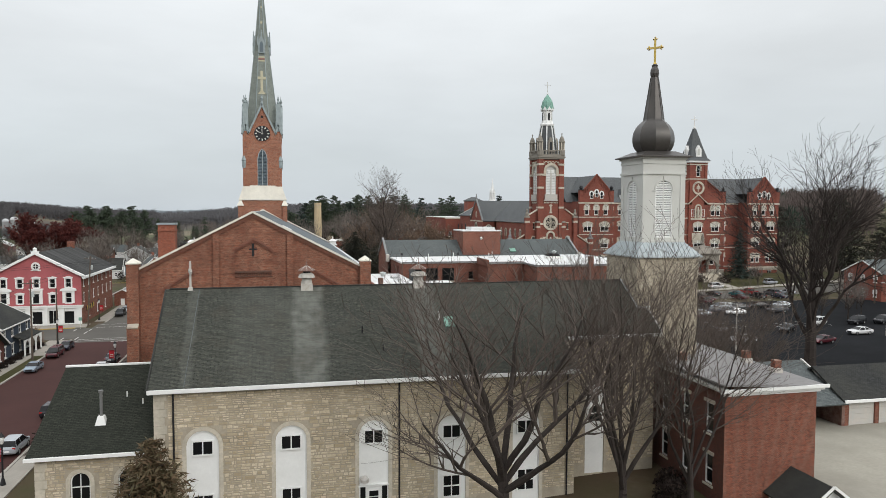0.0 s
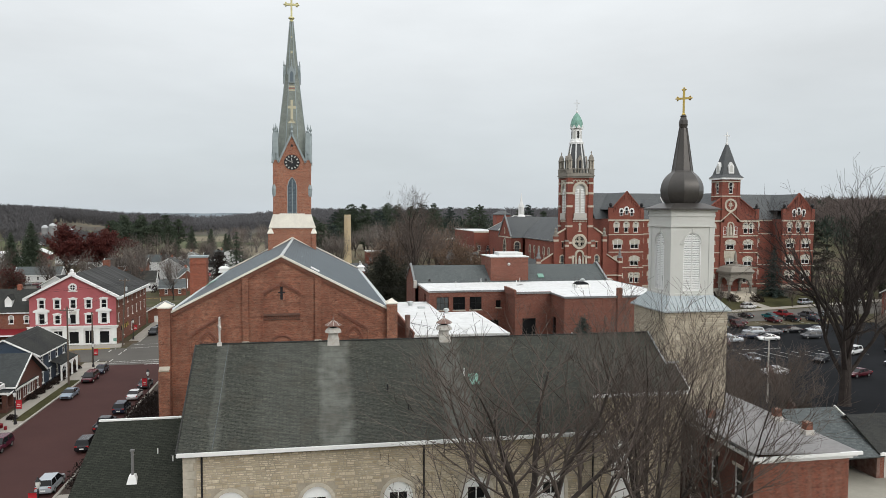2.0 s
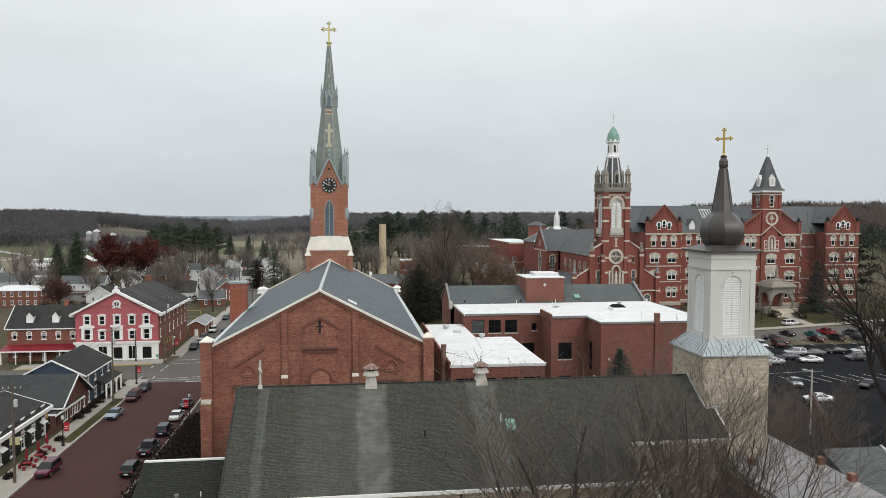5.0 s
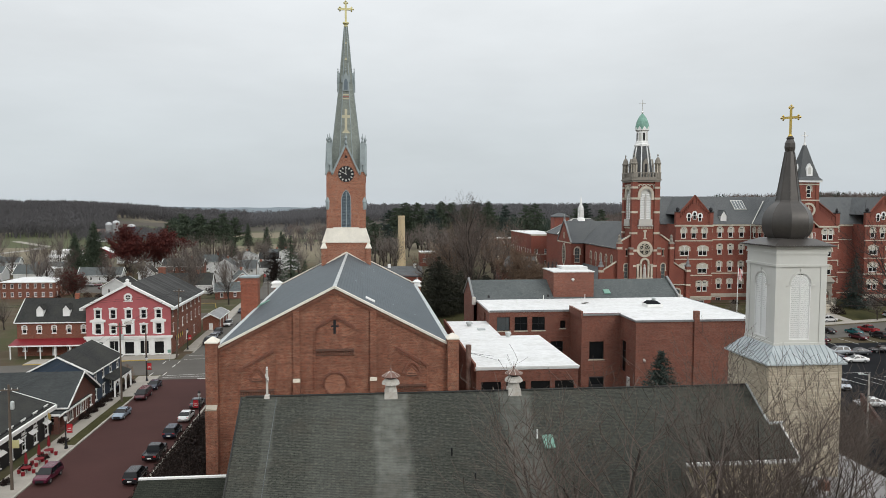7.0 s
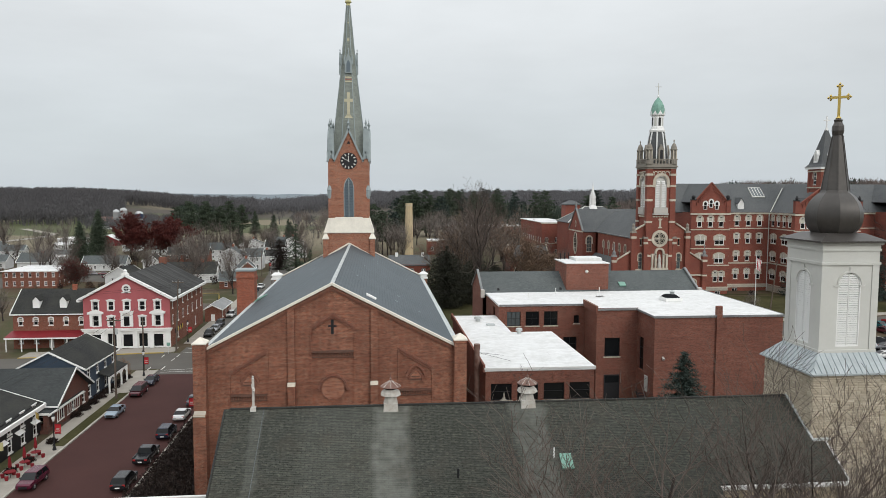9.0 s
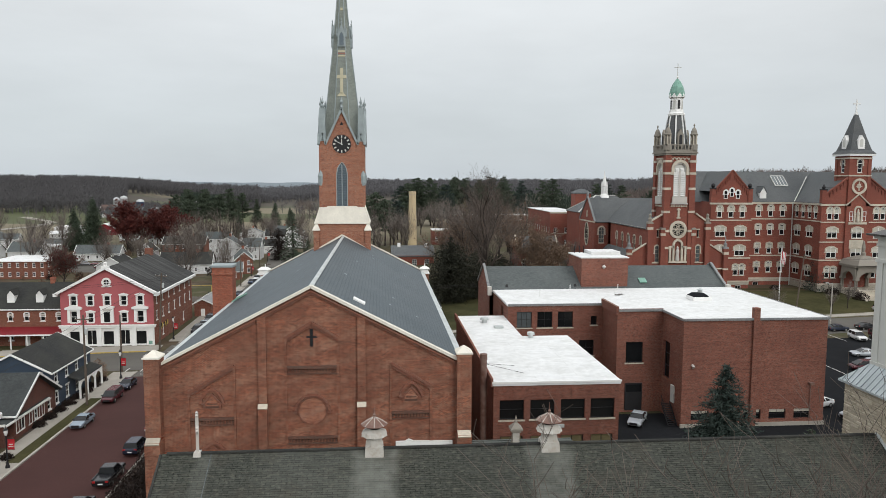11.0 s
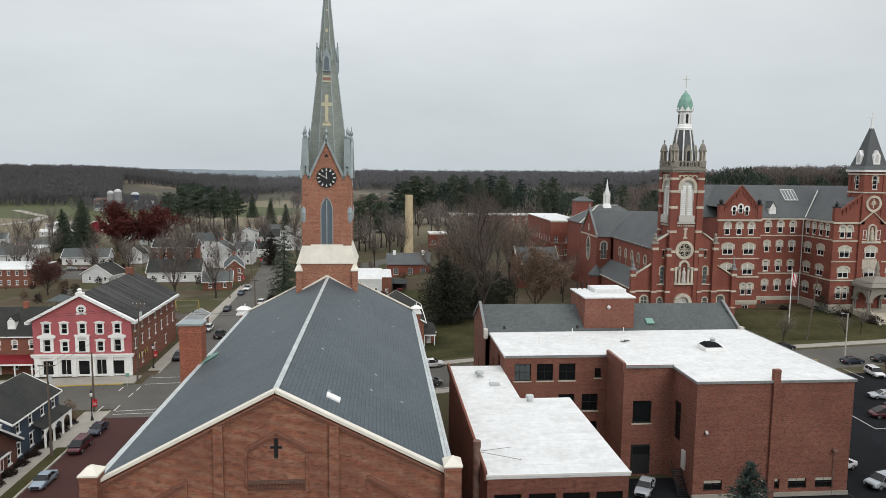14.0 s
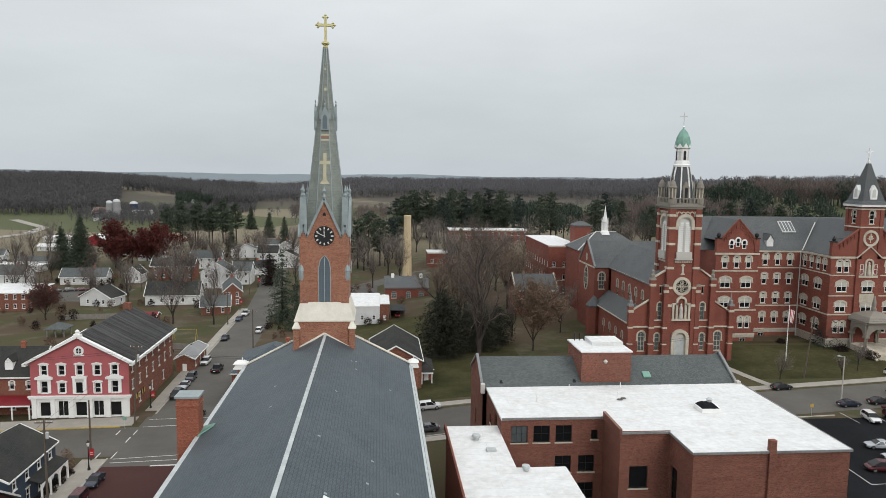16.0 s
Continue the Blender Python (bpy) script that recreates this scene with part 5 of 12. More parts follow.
    lathe(bm, [(0.28, 39.1), (0.36, 39.25), (0.42, 39.55), (0.40, 39.9), (0.26, 40.2), (0.3, 40.35), (0.12, 40.5)], 12)
    part("ball", bm, M_ONION, b)
    bm = bmesh.new()
    latin_cross(bm, 2.45, 1.15, 0.18, 0.66, True)
    lathe(bm, [(0.05, -0.1), (0.2, 0.08), (0.05, 0.3)], 10)
    part("cross", bm, M_GOLD, b, "gilded cross with budded arms", pose(0, 0, 40.4, 0, 0, -40))


steeple()


# ---- brick church with the clock tower ----
def ring(bm, cx, cz, r0, r1, y0, y1, n=24, a0=0.0, a1=360.0):
    """A flat ring or part of one, facing -y."""
    steps = [radians(a0 + (a1 - a0) * i / n) for i in range(n + 1)]
    band(bm, [(cx + r0 * math.cos(a), cz + r0 * math.sin(a)) for a in steps], [(cx + r1 * math.cos(a), cz + r1 * math.sin(a)) for a in steps], y0, y1)


def disc(bm, cx, cz, r, y0, y1, n=24):
    plate(bm, [(cx + r * math.cos(6.28319 * i / n), cz + r * math.sin(6.28319 * i / n)) for i in range(n)], y0, y1)


# darker copies of the church brick: shade of the relief put into the colour
M_BRICK_SHADED = coursed("moulded_brick", (0.30, 0.10, 0.056), (0.18, 0.06, 0.04), (0.2, 0.14, 0.11), stain=0.5, stain_color=(0.10, 0.06, 0.045), fleck=0.5)
M_BRICK_RECESS_SHADE = coursed("recess_shade_brick", (0.20, 0.085, 0.055), (0.12, 0.055, 0.04), (0.12, 0.09, 0.075), stain=0.7, stain_color=(0.06, 0.046, 0.036), fleck=0.6, big=0.8)


def church():
    """Origin on the ground below the middle of the back gable; y runs towards the tower."""
    b = thing("church", pose(-3.15, 82.1, 0), "large red brick church with a blue-grey slate roof and clock tower", "church")
    hw, ze, zr, far = 12.15, 19.75, 26.0, 58.5
    bm = bmesh.new()
    wall(bm, (-hw, 0), (hw, 0), 0, 19.3, [(-8.5 + hw, -7.4 + hw, 9.6, 11.6, 0)])
    face(bm, ((-hw, 0, 19.3), (hw, 0, 19.3), (hw, 0, ze - 0.1), (0, 0, zr - 0.1), (-hw, 0, ze - 0.1)))
    wall(bm, (-hw, far), (-hw, 0), 0, 19.4, [(far - u - 1.0, far - u + 1.0, 5, 15, 2) for u in (8, 17, 26, 35, 44)])
    wall(bm, (hw, 0), (hw, far), 0, 19.4, [(u - 1.0, u + 1.0, 5, 15, 2) for u in (8, 17, 26, 35, 44)])
    part("wall", bm, M_BRICK, b, "weathered red brick wall")
    side = Kit("window", 2.0, 10.0, 2, M_WHITE, 0.1, (1, 3), hood="surround", hood_mat=M_LIMESTONE, label="tall pointed church window")
    for u in (8, 17, 26, 35, 44):
        side.place(b, on_wall((-hw, far), (-hw, 0), far - u, 5))
        side.place(b, on_wall((hw, 0), (hw, far), u, 5))
    Kit("window", 1.1, 2.0, 0, M_WHITE, 0.1, (0, 1), label="white-framed window in the gable").place(b, pose(-7.95, 0, 9.6))
    # gable relief: pilasters, stepped panels, corbels
    for x in (-3.95, 4.05):
        top = zr - abs(x) * (zr - ze) / hw - 0.45
        bm = bmesh.new()
        box(bm, x - 0.33, -0.32, 16.45, x + 0.33, 0, top)
        p = part("pilaster", bm, M_BRICK, b)
        bm = bmesh.new()
        box(bm, x - 0.36, -0.62, 0, x + 0.36, 0, 16.1)
        part("buttress", bm, M_BRICK, p)
        bm = bmesh.new()
        slab(bm, [(x - 0.38, -0.66, 16.1), (x + 0.38, -0.66, 16.1), (x + 0.38, -0.3, 16.42), (x - 0.38, -0.3, 16.42)], 0.12)
        part("cap", bm, M_LIMESTONE, p, "pale stone cap")
    for s, x in ((-1, -hw - 0.35), (1, hw + 0.35)):
        bm = bmesh.new()
        box(bm, x - 0.6, -0.9, 14.0, x + 0.6, 0.5, 20.4)
        p = part("buttress", bm, M_BRICK, b, "corner buttress")
        bm = bmesh.new()
        box(bm, x - 0.6, -1.3, 0, x + 0.6, 1.6, 13.7)
        part("buttress_foot", bm, M_BRICK, p)
        bm = bmesh.new()
        slab(bm, [(x - 0.55, -1.4, 13.6), (x + 0.55, -1.4, 13.6), (x + 0.55, -0.85, 14.05), (x - 0.55, -0.85, 14.05)], 0.14)
        part("offset_stone", bm, M_LIMESTONE, p, "sloping limestone offset")
        bm = bmesh.new()
        box(bm, x - 0.68, -0.98, 20.4, x + 0.68, 0.6, 20.52)
        taper(bm, x - 0.68, -0.98, 20.52, x + 0.68, 0.6, 21.0, 0.62, 0.72)
        part("cap", bm, M_CREAM, p, "cream pyramid cap")

    def panel(name, x0, x1, top, z_low, apex=None):
        """A sunk panel: proud border of brick, corbelled head with shade in its colour."""
        bm = bmesh.new()
        for x in (x0, x1):
            t = top[0] if x == x0 else top[1]
            box(bm, x - 0.09, -0.11, z_low, x + 0.09, 0, t)
        p = part(name, bm, M_BRICK, b)
        bm = bmesh.new()
        line = [(x0, top[0])] + ([((x0 + x1) / 2, apex)] if apex else []) + [(x1, top[1])]
        for (xa, za), (xb, zb) in zip(line, line[1:]):
            bar(bm, (xa, -0.10, za), (xb, -0.10, zb), 0.2, 0.2)
            bar(bm, (xa, -0.05, za - 0.22), (xb, -0.05, zb - 0.22), 0.1, 0.16)
            n = int(math.hypot(xb - xa, zb - za) / 0.24)
            for i in range(n):
                x, z = xa + (xb - xa) * (i + 0.5) / n, za + (zb - za) * (i + 0.5) / n
                box(bm, x - 0.06, -0.14, z - 0.38, x + 0.06, 0, z - 0.2)
        part("corbel_table", bm, M_BRICK_SHADED, p, "corbelled brick with its shade in the colour")
        return p

    panel("panel", -2.1, 2.15, (21.8, 21.8), 13.0, 23.05)
    panel("panel", -9.9, -6.25, (17.4, 19.6), 9.0)
    panel("panel", 6.45, 9.8, (19.6, 17.6), 9.0)
    for x0, x1, z in ((-2.0, 2.05, 19.25), (-2.0, 2.05, 13.35), (-9.8, -6.3, 15.1), (6.5, 9.7, 15.3)):
        bm = bmesh.new()
        box(bm, x0, -0.2, z - 0.02, x1, 0, z + 0.1)
        box(bm, x0, -0.14, z + 0.1, x1, 0, z + 0.2)
        box(bm, x0, -0.1, z - 0.5, x1, 0, z - 0.4)
        n = int((x1 - x0) / 0.24)
        for i in range(n):
            x = x0 + (x1 - x0) * (i + 0.5) / n
            box(bm, x - 0.06, -0.11, z - 0.32, x + 0.06, 0, z - 0.1)
        part("corbel_course", bm, M_BRICK_RECESS_SHADE, b, "corbelled brick course darkened for its shade")
    for cx, cz, r in ((-8.05, 16.35, 0.72), (8.15, 16.6, 0.72), (-7.95, 11.9, 0.8)):
        bm = bmesh.new()
        band(bm, [(-r * 0.8, -0.35), (-r * 0.8, 0.15), (0, 0.8), (r * 0.8, 0.15), (r * 0.8, -0.35)], [(-r * 0.8 - 0.16, -0.35), (-r * 0.8 - 0.16, 0.2), (0, 0.99), (r * 0.8 + 0.16, 0.2), (r * 0.8 + 0.16, -0.35)], -0.14, 0)
        for s in (-1, 1):
            box(bm, s * (r + 0.12) - 0.2, -0.16, 0.02, s * (r + 0.12) + 0.2, 0, 0.16)
        am = part("arch_mould", bm, M_BRICK_SHADED, b, "pointed arch of moulded brick, shade in its colour", pose(cx, 0, cz))
        bm = bmesh.new()
        band(bm, [(-r * 1.12, 0.12), (-r * 1.02, 0.5), (-r * 0.6, 0.95), (0, 1.22), (r * 0.6, 0.95), (r * 1.02, 0.5), (r * 1.12, 0.12)], [(-r * 1.12 - 0.2, 0.12), (-r * 1.02 - 0.18, 0.56), (-r * 0.6 - 0.1, 1.12), (0, 1.46), (r * 0.6 + 0.1, 1.12), (r * 1.02 + 0.18, 0.56), (r * 1.12 + 0.2, 0.12)], -0.2, 0)
        part("hood_mould", bm, M_BRICK_SHADED, am)
        bm = bmesh.new()
        box(bm, -r * 0.72, -0.07, -0.28, r * 0.72, 0, -0.12)
        box(bm, -r * 0.6, -0.07, 0.02, r * 0.6, 0, 0.12)
        part("arch_course", bm, M_BRICK_RECESS_SHADE, am)
        bm = bmesh.new()
        plate(bm, [(-r * 0.75, -0.35), (-r * 0.75, 0.12), (0, 0.74), (r * 0.75, 0.12), (r * 0.75, -0.35)], -0.03, 0.0)
        part("arch_field", bm, M_BRICK_TOWER, b, m=pose(cx, 0, cz))
    bm = bmesh.new()
    ring(bm, 0.02, 15.65, 1.12, 1.24, -0.1, 0, 24, 0, 180)
    ring(bm, 0.02, 15.65, 1.28, 1.46, -0.2, 0, 24, 0, 180)
    ring(bm, 0.02, 15.65, 1.12, 1.2, -0.06, 0, 24, 180, 360)
    for s in (-1, 1):
        box(bm, 0.02 + s * 1.42 - 0.2, -0.2, 15.5, 0.02 + s * 1.42 + 0.2, 0, 15.7)
    part("roundel_mould", bm, M_BRICK_SHADED, b, "brick ring with a hood mould")
    bm = bmesh.new()
    disc(bm, 0.02, 15.65, 1.1, -0.04, 0.0)
    part("roundel", bm, M_BRICK_TOWER, b)
    bm = bmesh.new()
    box(bm, -0.14, -0.02, 21.05, 0.14, 0.02, 22.5)
    box(bm, -0.42, -0.02, 21.75, -0.14, 0.02, 21.95)
    box(bm, 0.14, -0.02, 21.75, 0.42, 0.02, 21.95)
    part("cross_slit", bm, M_BLACK, b, "dark cross-shaped opening")
    # corbels and coping up the rakes
    for s in (-1, 1):
        bm = bmesh.new()
        k = (zr - ze) / hw
        for i in range(70):
            x = s * hw * (i + 0.5) / 71
            z = zr - abs(x) * k - 0.42
            box(bm, x - 0.07, -0.14, z - 0.2, x + 0.07, 0, z + 0.02)
        bar(bm, (0, -0.1, zr - 0.34), (s * hw, -0.1, ze - 0.34), 0.24, 0.14)
        part("rake_moulding", bm, M_BRICK_SHADED, b, "corbelled brick under the coping, darkened for shade")
        bm = bmesh.new()
        bar(bm, (0, 0.02, zr + 0.02), (s * (hw + 0.25), 0.02, ze - 0.12), 0.62, 0.22)
        part("coping", bm, M_CREAM, b, "cream stone coping")
    # roof
    for s in (-1, 1):
        bm = bmesh.new()
        slab(bm, [(0, 0.2, zr + 0.02), (0, far, zr + 0.02), (s * (hw + 0.35), far, ze - 0.16), (s * (hw + 0.35), 0.2, ze - 0.16)], 0.2)
        part("roof", bm, M_SLATE_BLUE, b, "blue-grey slate roof slope")
        bm = bmesh.new()
        box(bm, s * (hw + 0.45) - 0.14, 0.3, ze - 0.42, s * (hw + 0.45) + 0.14, far, ze - 0.14)
        part("gutter", bm, M_SKIRT, b, "pale metal gutter")
        bm = bmesh.new()
        bar(bm, (s * (hw + 0.1), 0.5, ze + 0.0), (s * (hw + 0.1), far, ze + 0.0), 0.3, 0.03)
        part("eaves_flashing", bm, M_SKIRT, b)
    bm = bmesh.new()
    bar(bm, (0.08, 0.2, zr + 0.02), (0.08, 52.2, zr + 0.02), 0.22, 0.06)
    bar(bm, (-0.08, 0.2, zr + 0.03), (-0.08, 52.2, zr + 0.03), 0.22, 0.06)
    part("ridge_cap", bm, M_SKIRT, b, "pale metal ridge cap")
    bm = bmesh.new()
    k = (zr - ze) / hw
    slab(bm, [(3.3, 3.4, zr - 3.3 * k + 0.16), (4.3, 3.4, zr - 4.3 * k + 0.16), (4.3, 4.4, zr - 4.3 * k + 0.16), (3.3, 4.4, zr - 3.3 * k + 0.16)], 0.15)
    part("roof_hatch", bm, M_WHITE, b, "small white roof hatch")
    rnd = random.Random(4)
    for i in range(12):
        x, y = rnd.choice((-1, 1)) * rnd.uniform(2, 11), rnd.uniform(2, 48)
        bm = bmesh.new()
        z = zr - abs(x) * k + 0.03
        slab(bm, [(x - 0.12, y - 0.15, z + 0.12 * k * (1 if x > 0 else -1)), (x + 0.12, y - 0.15, z - 0.12 * k * (1 if x > 0 else -1)), (x + 0.12, y + 0.15, z - 0.12 * k * (1 if x > 0 else -1)), (x - 0.12, y + 0.15, z + 0.12 * k * (1 if x > 0 else -1))], 0.02)
        part("patched_slate", bm, M_SPIRE_TIN, b)
    # chimney at the left eave
    bm = bmesh.new()
    box(bm, -14.75, 29.9, 0, -12.35, 32.0, 23.95)
    box(bm, -14.85, 29.8, 23.0, -12.25, 32.1, 23.2)
    ch = part("chimney", bm, M_BRICK_CHIMNEY, b, "tall orange-red brick chimney")
    bm = bmesh.new()
    box(bm, -14.9, 29.75, 23.95, -12.2, 32.15, 24.2)
    part("chimney_cap", bm, M_SPIRE_TIN, ch, "blue-grey metal cap")
    bm = bmesh.new()
    slab(bm, [(-12.4, 29.3, 19.85), (-10.9, 30.5, 20.6), (-10.9, 31.4, 20.6), (-12.4, 32.6, 19.85)], 0.1)
    part("flashing", bm, M_COPPER, ch, "green copper flashing")
    # street front seen from behind
    bm = bmesh.new()
    wall(bm, (hw, far), (-hw, far), 0, 20)
    face(bm, ((hw, far, 20), (-hw, far, 20), (0, far, 26.4)))
    part("front_wall", bm, M_BRICK, b)
    for s in (-1, 1):
        bm = bmesh.new()
        bar(bm, (s * 3.6, far + 0.1, zr - 3.6 * k + 0.2), (s * (hw + 0.1), far + 0.1, ze + 0.15), 0.5, 0.2)
        part("front_coping", bm, M_CREAM, b, "cream coping of the street front")
        bm = bmesh.new()
        e = s * (hw + 0.75)
        box(bm, e - 0.6, far - 0.9, 15, e + 0.6, far + 0.6, 19.3)
        p = part("front_pier", bm, M_BRICK, b)
        bm = bmesh.new()
        w = 1.2 if s < 0 else 0.75
        box(bm, e - w, far - 1.0, 19.3, e + 0.75, far + 0.7, 19.5)
        box(bm, e - w + 0.2, far - 0.8, 19.5, e + 0.55, far + 0.5, 20.1)
        taper(bm, e - w - 0.05, far - 1.05, 20.1, e + 0.8, far + 0.75, 20.5, 0.55)
        lathe(bm, [(0.08, 20.45), (0.06, 20.9), (0.01, 21.0)], 8, e, far - 0.15)
        part("pier_cap", bm, M_WHITE, p, "white pinnacle cap")
    # small lead-grey roof of the sacristy at the back
    bm = bmesh.new()
    slab(bm, [(6.95, -3.2, 11.5), (11.5, -3.2, 11.5), (11.5, -0.05, 12.35), (6.95, -0.05, 12.35)], 0.15)
    p = part("porch_roof", bm, M_TIN_GREY, b, "grey metal roof of a small back porch")
    bm = bmesh.new()
    plate(bm, [(6.85, 12.3), (6.85, 12.9), (7.6, 12.92), (7.95, 13.1), (8.35, 12.92), (11.6, 12.85), (11.6, 12.3)], -0.25, -0.02)
    part("parapet_flashing", bm, M_WHITE, p)
    bm = bmesh.new()
    for x in (6.9, 11.45):
        bar(bm, (x, -3.2, 11.62), (x, -0.05, 12.48), 0.14, 0.1)
    part("porch_edge", bm, M_TIN_GREY, p)
    bm = bmesh.new()
    box(bm, 7.1, -3.0, 0, 11.4, 0, 11.35)
    part("porch_wall", bm, M_BRICK, p)
    tower(b)


def tower(b):
    """The clock tower and spire, in the church's frame."""
    t = part("tower", bmesh.new(), M_BRICK_TOWER, b, "tall orange-red brick clock tower with a slate spire", pose(-0.15, 55.3, 0) @ Matrix.Diagonal((0.93, 0.93, 1, 1)))
    h = 3.62
    bm = bmesh.new()
    box(bm, -4.35, -4.1, 15, 4.35, 4.1, 28.0)
    for s in (-1, 1):
        box(bm, s * 4.2 - 0.45, -4.5, 15, s * 4.2 + 0.45, -3.4, 26.9)
    part("tower_base", bm, M_BRICK_TOWER, t)
    bm = bmesh.new()
    for s in (-1, 1):
        cap = bmesh.new()
        box(cap, s * 4.2 - 0.62, -4.7, 26.9, s * 4.2 + 0.62, -3.2, 27.05)
        taper(cap, s * 4.2 - 0.6, -4.68, 27.05, s * 4.2 + 0.6, -3.2, 28.1, 0.5, 0.65)
        part("pinnacle_cap", cap, M_CREAM, t, "cream pinnacle cap of the tower shoulder")
    box(bm, -4.55, -4.3, 27.9, 4.55, 4.3, 28.12)
    taper(bm, -4.5, -4.25, 28.12, 4.5, 4.25, 30.6, 0.85, 0.6)
    part("skirt", bm, M_CREAM, t, "cream painted sloping skirt")
    bm = bmesh.new()
    bar(bm, (0, -4.14, 26.2), (-4.3, -4.14, 23.9), 0.2, 0.26)
    bar(bm, (0, -4.14, 26.2), (4.3, -4.14, 23.9), 0.2, 0.26)
    part("roof_flashing", bm, M_CREAM, t)
    bm = bmesh.new()
    for r in range(4):
        c, s = math.cos(r * math.pi / 2), math.sin(r * math.pi / 2)
        p, q = (-h * c + h * s, -h * s - h * c), (h * c + h * s, h * s - h * c)
        wall(bm, p, q, 30.4, 40.2, [(h - 0.95, h + 0.95, 30.6, 37.3, 2)], 0.35)
        m3 = Matrix.Rotation(r * math.pi / 2, 3, "Z")
        face(bm, [m3 @ Vector(v) for v in ((-2.5, -h, 40.2), (2.5, -h, 40.2), (0, -h, 45.0))])
    for sx in (-1, 1):
        for sy in (-1, 1):
            x, y = sx * (h - 0.55), sy * (h - 0.55)
            pier = bmesh.new()
            box(pier, x - 0.62, y - 0.62, 30.4, x + 0.62, y + 0.62, 40.4)
            part("corner_pier", pier, M_BRICK_TOWER, t)
    part("shaft", bm, M_BRICK_TOWER, t)
    slat = bmesh.new()
    bar(slat, (-0.42, 0, 0), (0.42, 0, 0), 0.2, 0.05)
    for v in slat.verts:
        v.co.z += v.co.y
    slat_me = mesh_of(slat, "slat", M_LOUVER_BLUE)
    for r in range(4):
        turn = Matrix.Rotation(r * math.pi / 2, 4, "Z") @ Matrix.Translation((0, -h, 0))
        bm = bmesh.new()
        band(bm, [(x * 0.86, z * 0.97 + 0.05) for x, z in arch_line(1.9, 6.7, 2)], arch_line(1.9, 6.7, 2), 0.02, 0.22)
        box(bm, -0.07, 0.02, 0, 0.07, 0.22, 6.4)
        lv = part("belfry_louvre", bm, M_SPIRE_TIN, t, "pointed blue-grey louvred opening", turn @ pose(0, 0, 30.6))
        bm = bmesh.new()
        plate(bm, arch_line(1.88, 6.68, 2), 0.26, 0.3)
        part("backing", bm, M_BLACK, lv)
        if r == 0:
            for i in range(24):
                z = 0.2 + i * 0.26
                half = 0.9 if z < 4.9 else 0.9 * max(0.0, 1 - ((z - 4.9) / 1.75) ** 1.6)
                if half < 0.2:
                    continue
                for s in (-1, 1):
                    part("slat", slat_me, None, lv, m=Matrix.Translation((s * (half + 0.07) / 2, 0.14, z)) @ Matrix.Diagonal(((half - 0.07) / 0.84, 1, 1, 1)))
        # clock
        bm = bmesh.new()
        disc(bm, 0, 0, 1.32, -0.12, 0.02, 32)
        ck = part("clock", bm, M_BLACK, t, "black clock face with pale numerals and pointers", turn @ pose(0, 0, 40.0) @ Matrix.Diagonal((1.15, 1, 1.07, 1)))
        bm = bmesh.new()
        ring(bm, 0, 0, 1.3, 1.5, -0.1, 0.0, 32)
        part("clock_surround", bm, M_BRICK_TOWER, ck)
        for i in range(12):
            bm = bmesh.new()
            box(bm, -0.09, -0.15, 0.88, 0.09, -0.11, 1.2)
            part("numeral", bm, M_STEEPLE, ck, m=pose(0, 0, 0, 0, 30 * i, 0))
        for length, w, ang in ((0.75, 0.11, -2), (1.05, 0.09, -65)):
            bm = bmesh.new()
            box(bm, -w / 2, -0.19, -0.15, w / 2, -0.15, length)
            part("clock_pointer", bm, M_STEEPLE, ck, m=pose(0, 0, 0, 0, ang, 0))
        bm = bmesh.new()
        for s in (-1, 1):
            bar(bm, (0, -0.12, 45.25), (s * 2.65, -0.12, 39.9), 0.4, 0.34)
            bar(bm, (s * 2.6, -0.12, 40.0), (s * 3.1, -0.12, 41.6), 0.4, 0.3)
            bar(bm, (s * 3.05, -0.12, 41.6), (s * 3.75, -0.12, 39.9), 0.4, 0.3)
        part("gable_coping", bm, M_SPIRE_TIN, t, "blue-grey metal gable coping", turn)
        bm = bmesh.new()
        for cx, cz in ((0, 43.15), (-0.12, 42.95), (0.12, 42.95)):
            disc(bm, cx, cz, 0.14, -0.03, 0.02, 10)
        part("trefoil", bm, M_BLACK, t, m=turn)
        for s in (-1, 1):
            bm = bmesh.new()
            plate(bm, arch_line(0.35, 1.5, 2), -0.03, 0.01)
            part("slit", bm, M_BRICK_DARK, t, m=turn @ pose(s * 3.0, 0, 36.9))
        # cross-gable roof behind each gable
        bm = bmesh.new()
        for s in (-1, 1):
            slab(bm, [(0, -0.05, 45.1), (0, 3.3, 45.1), (s * 2.45, 3.3, 40.4), (s * 2.45, -0.05, 40.4)], 0.15)
        part("gable_roof", bm, M_SPIRE_SLATE, t, m=turn)
        bm = bmesh.new()
        lathe(bm, [(0.16, 45.1), (0.28, 45.5), (0.14, 45.9), (0.3, 46.3), (0.08, 46.7), (0.02, 47.3)], 8, 0, 0.0)
        part("finial", bm, M_SPIRE_TIN, t, m=turn)
    for sx in (-1, 1):
        for sy in (-1, 1):
            bm = bmesh.new()
            x, y = sx * 3.1, sy * 3.1
            taper(bm, x - 0.55, y - 0.55, 40.3, x + 0.55, y + 0.55, 45.4, 0.12)
            lathe(bm, [(0.2, 45.3), (0.32, 45.7), (0.12, 46.0), (0.22, 46.3), (0.05, 46.9), (0.01, 47.2)], 8, x, y)
            part("pinnacle", bm, M_SPIRE_TIN, t, "blue-grey metal corner pinnacle")
            bm = bmesh.new()
            x, y = sx * 3.45, sy * 3.45
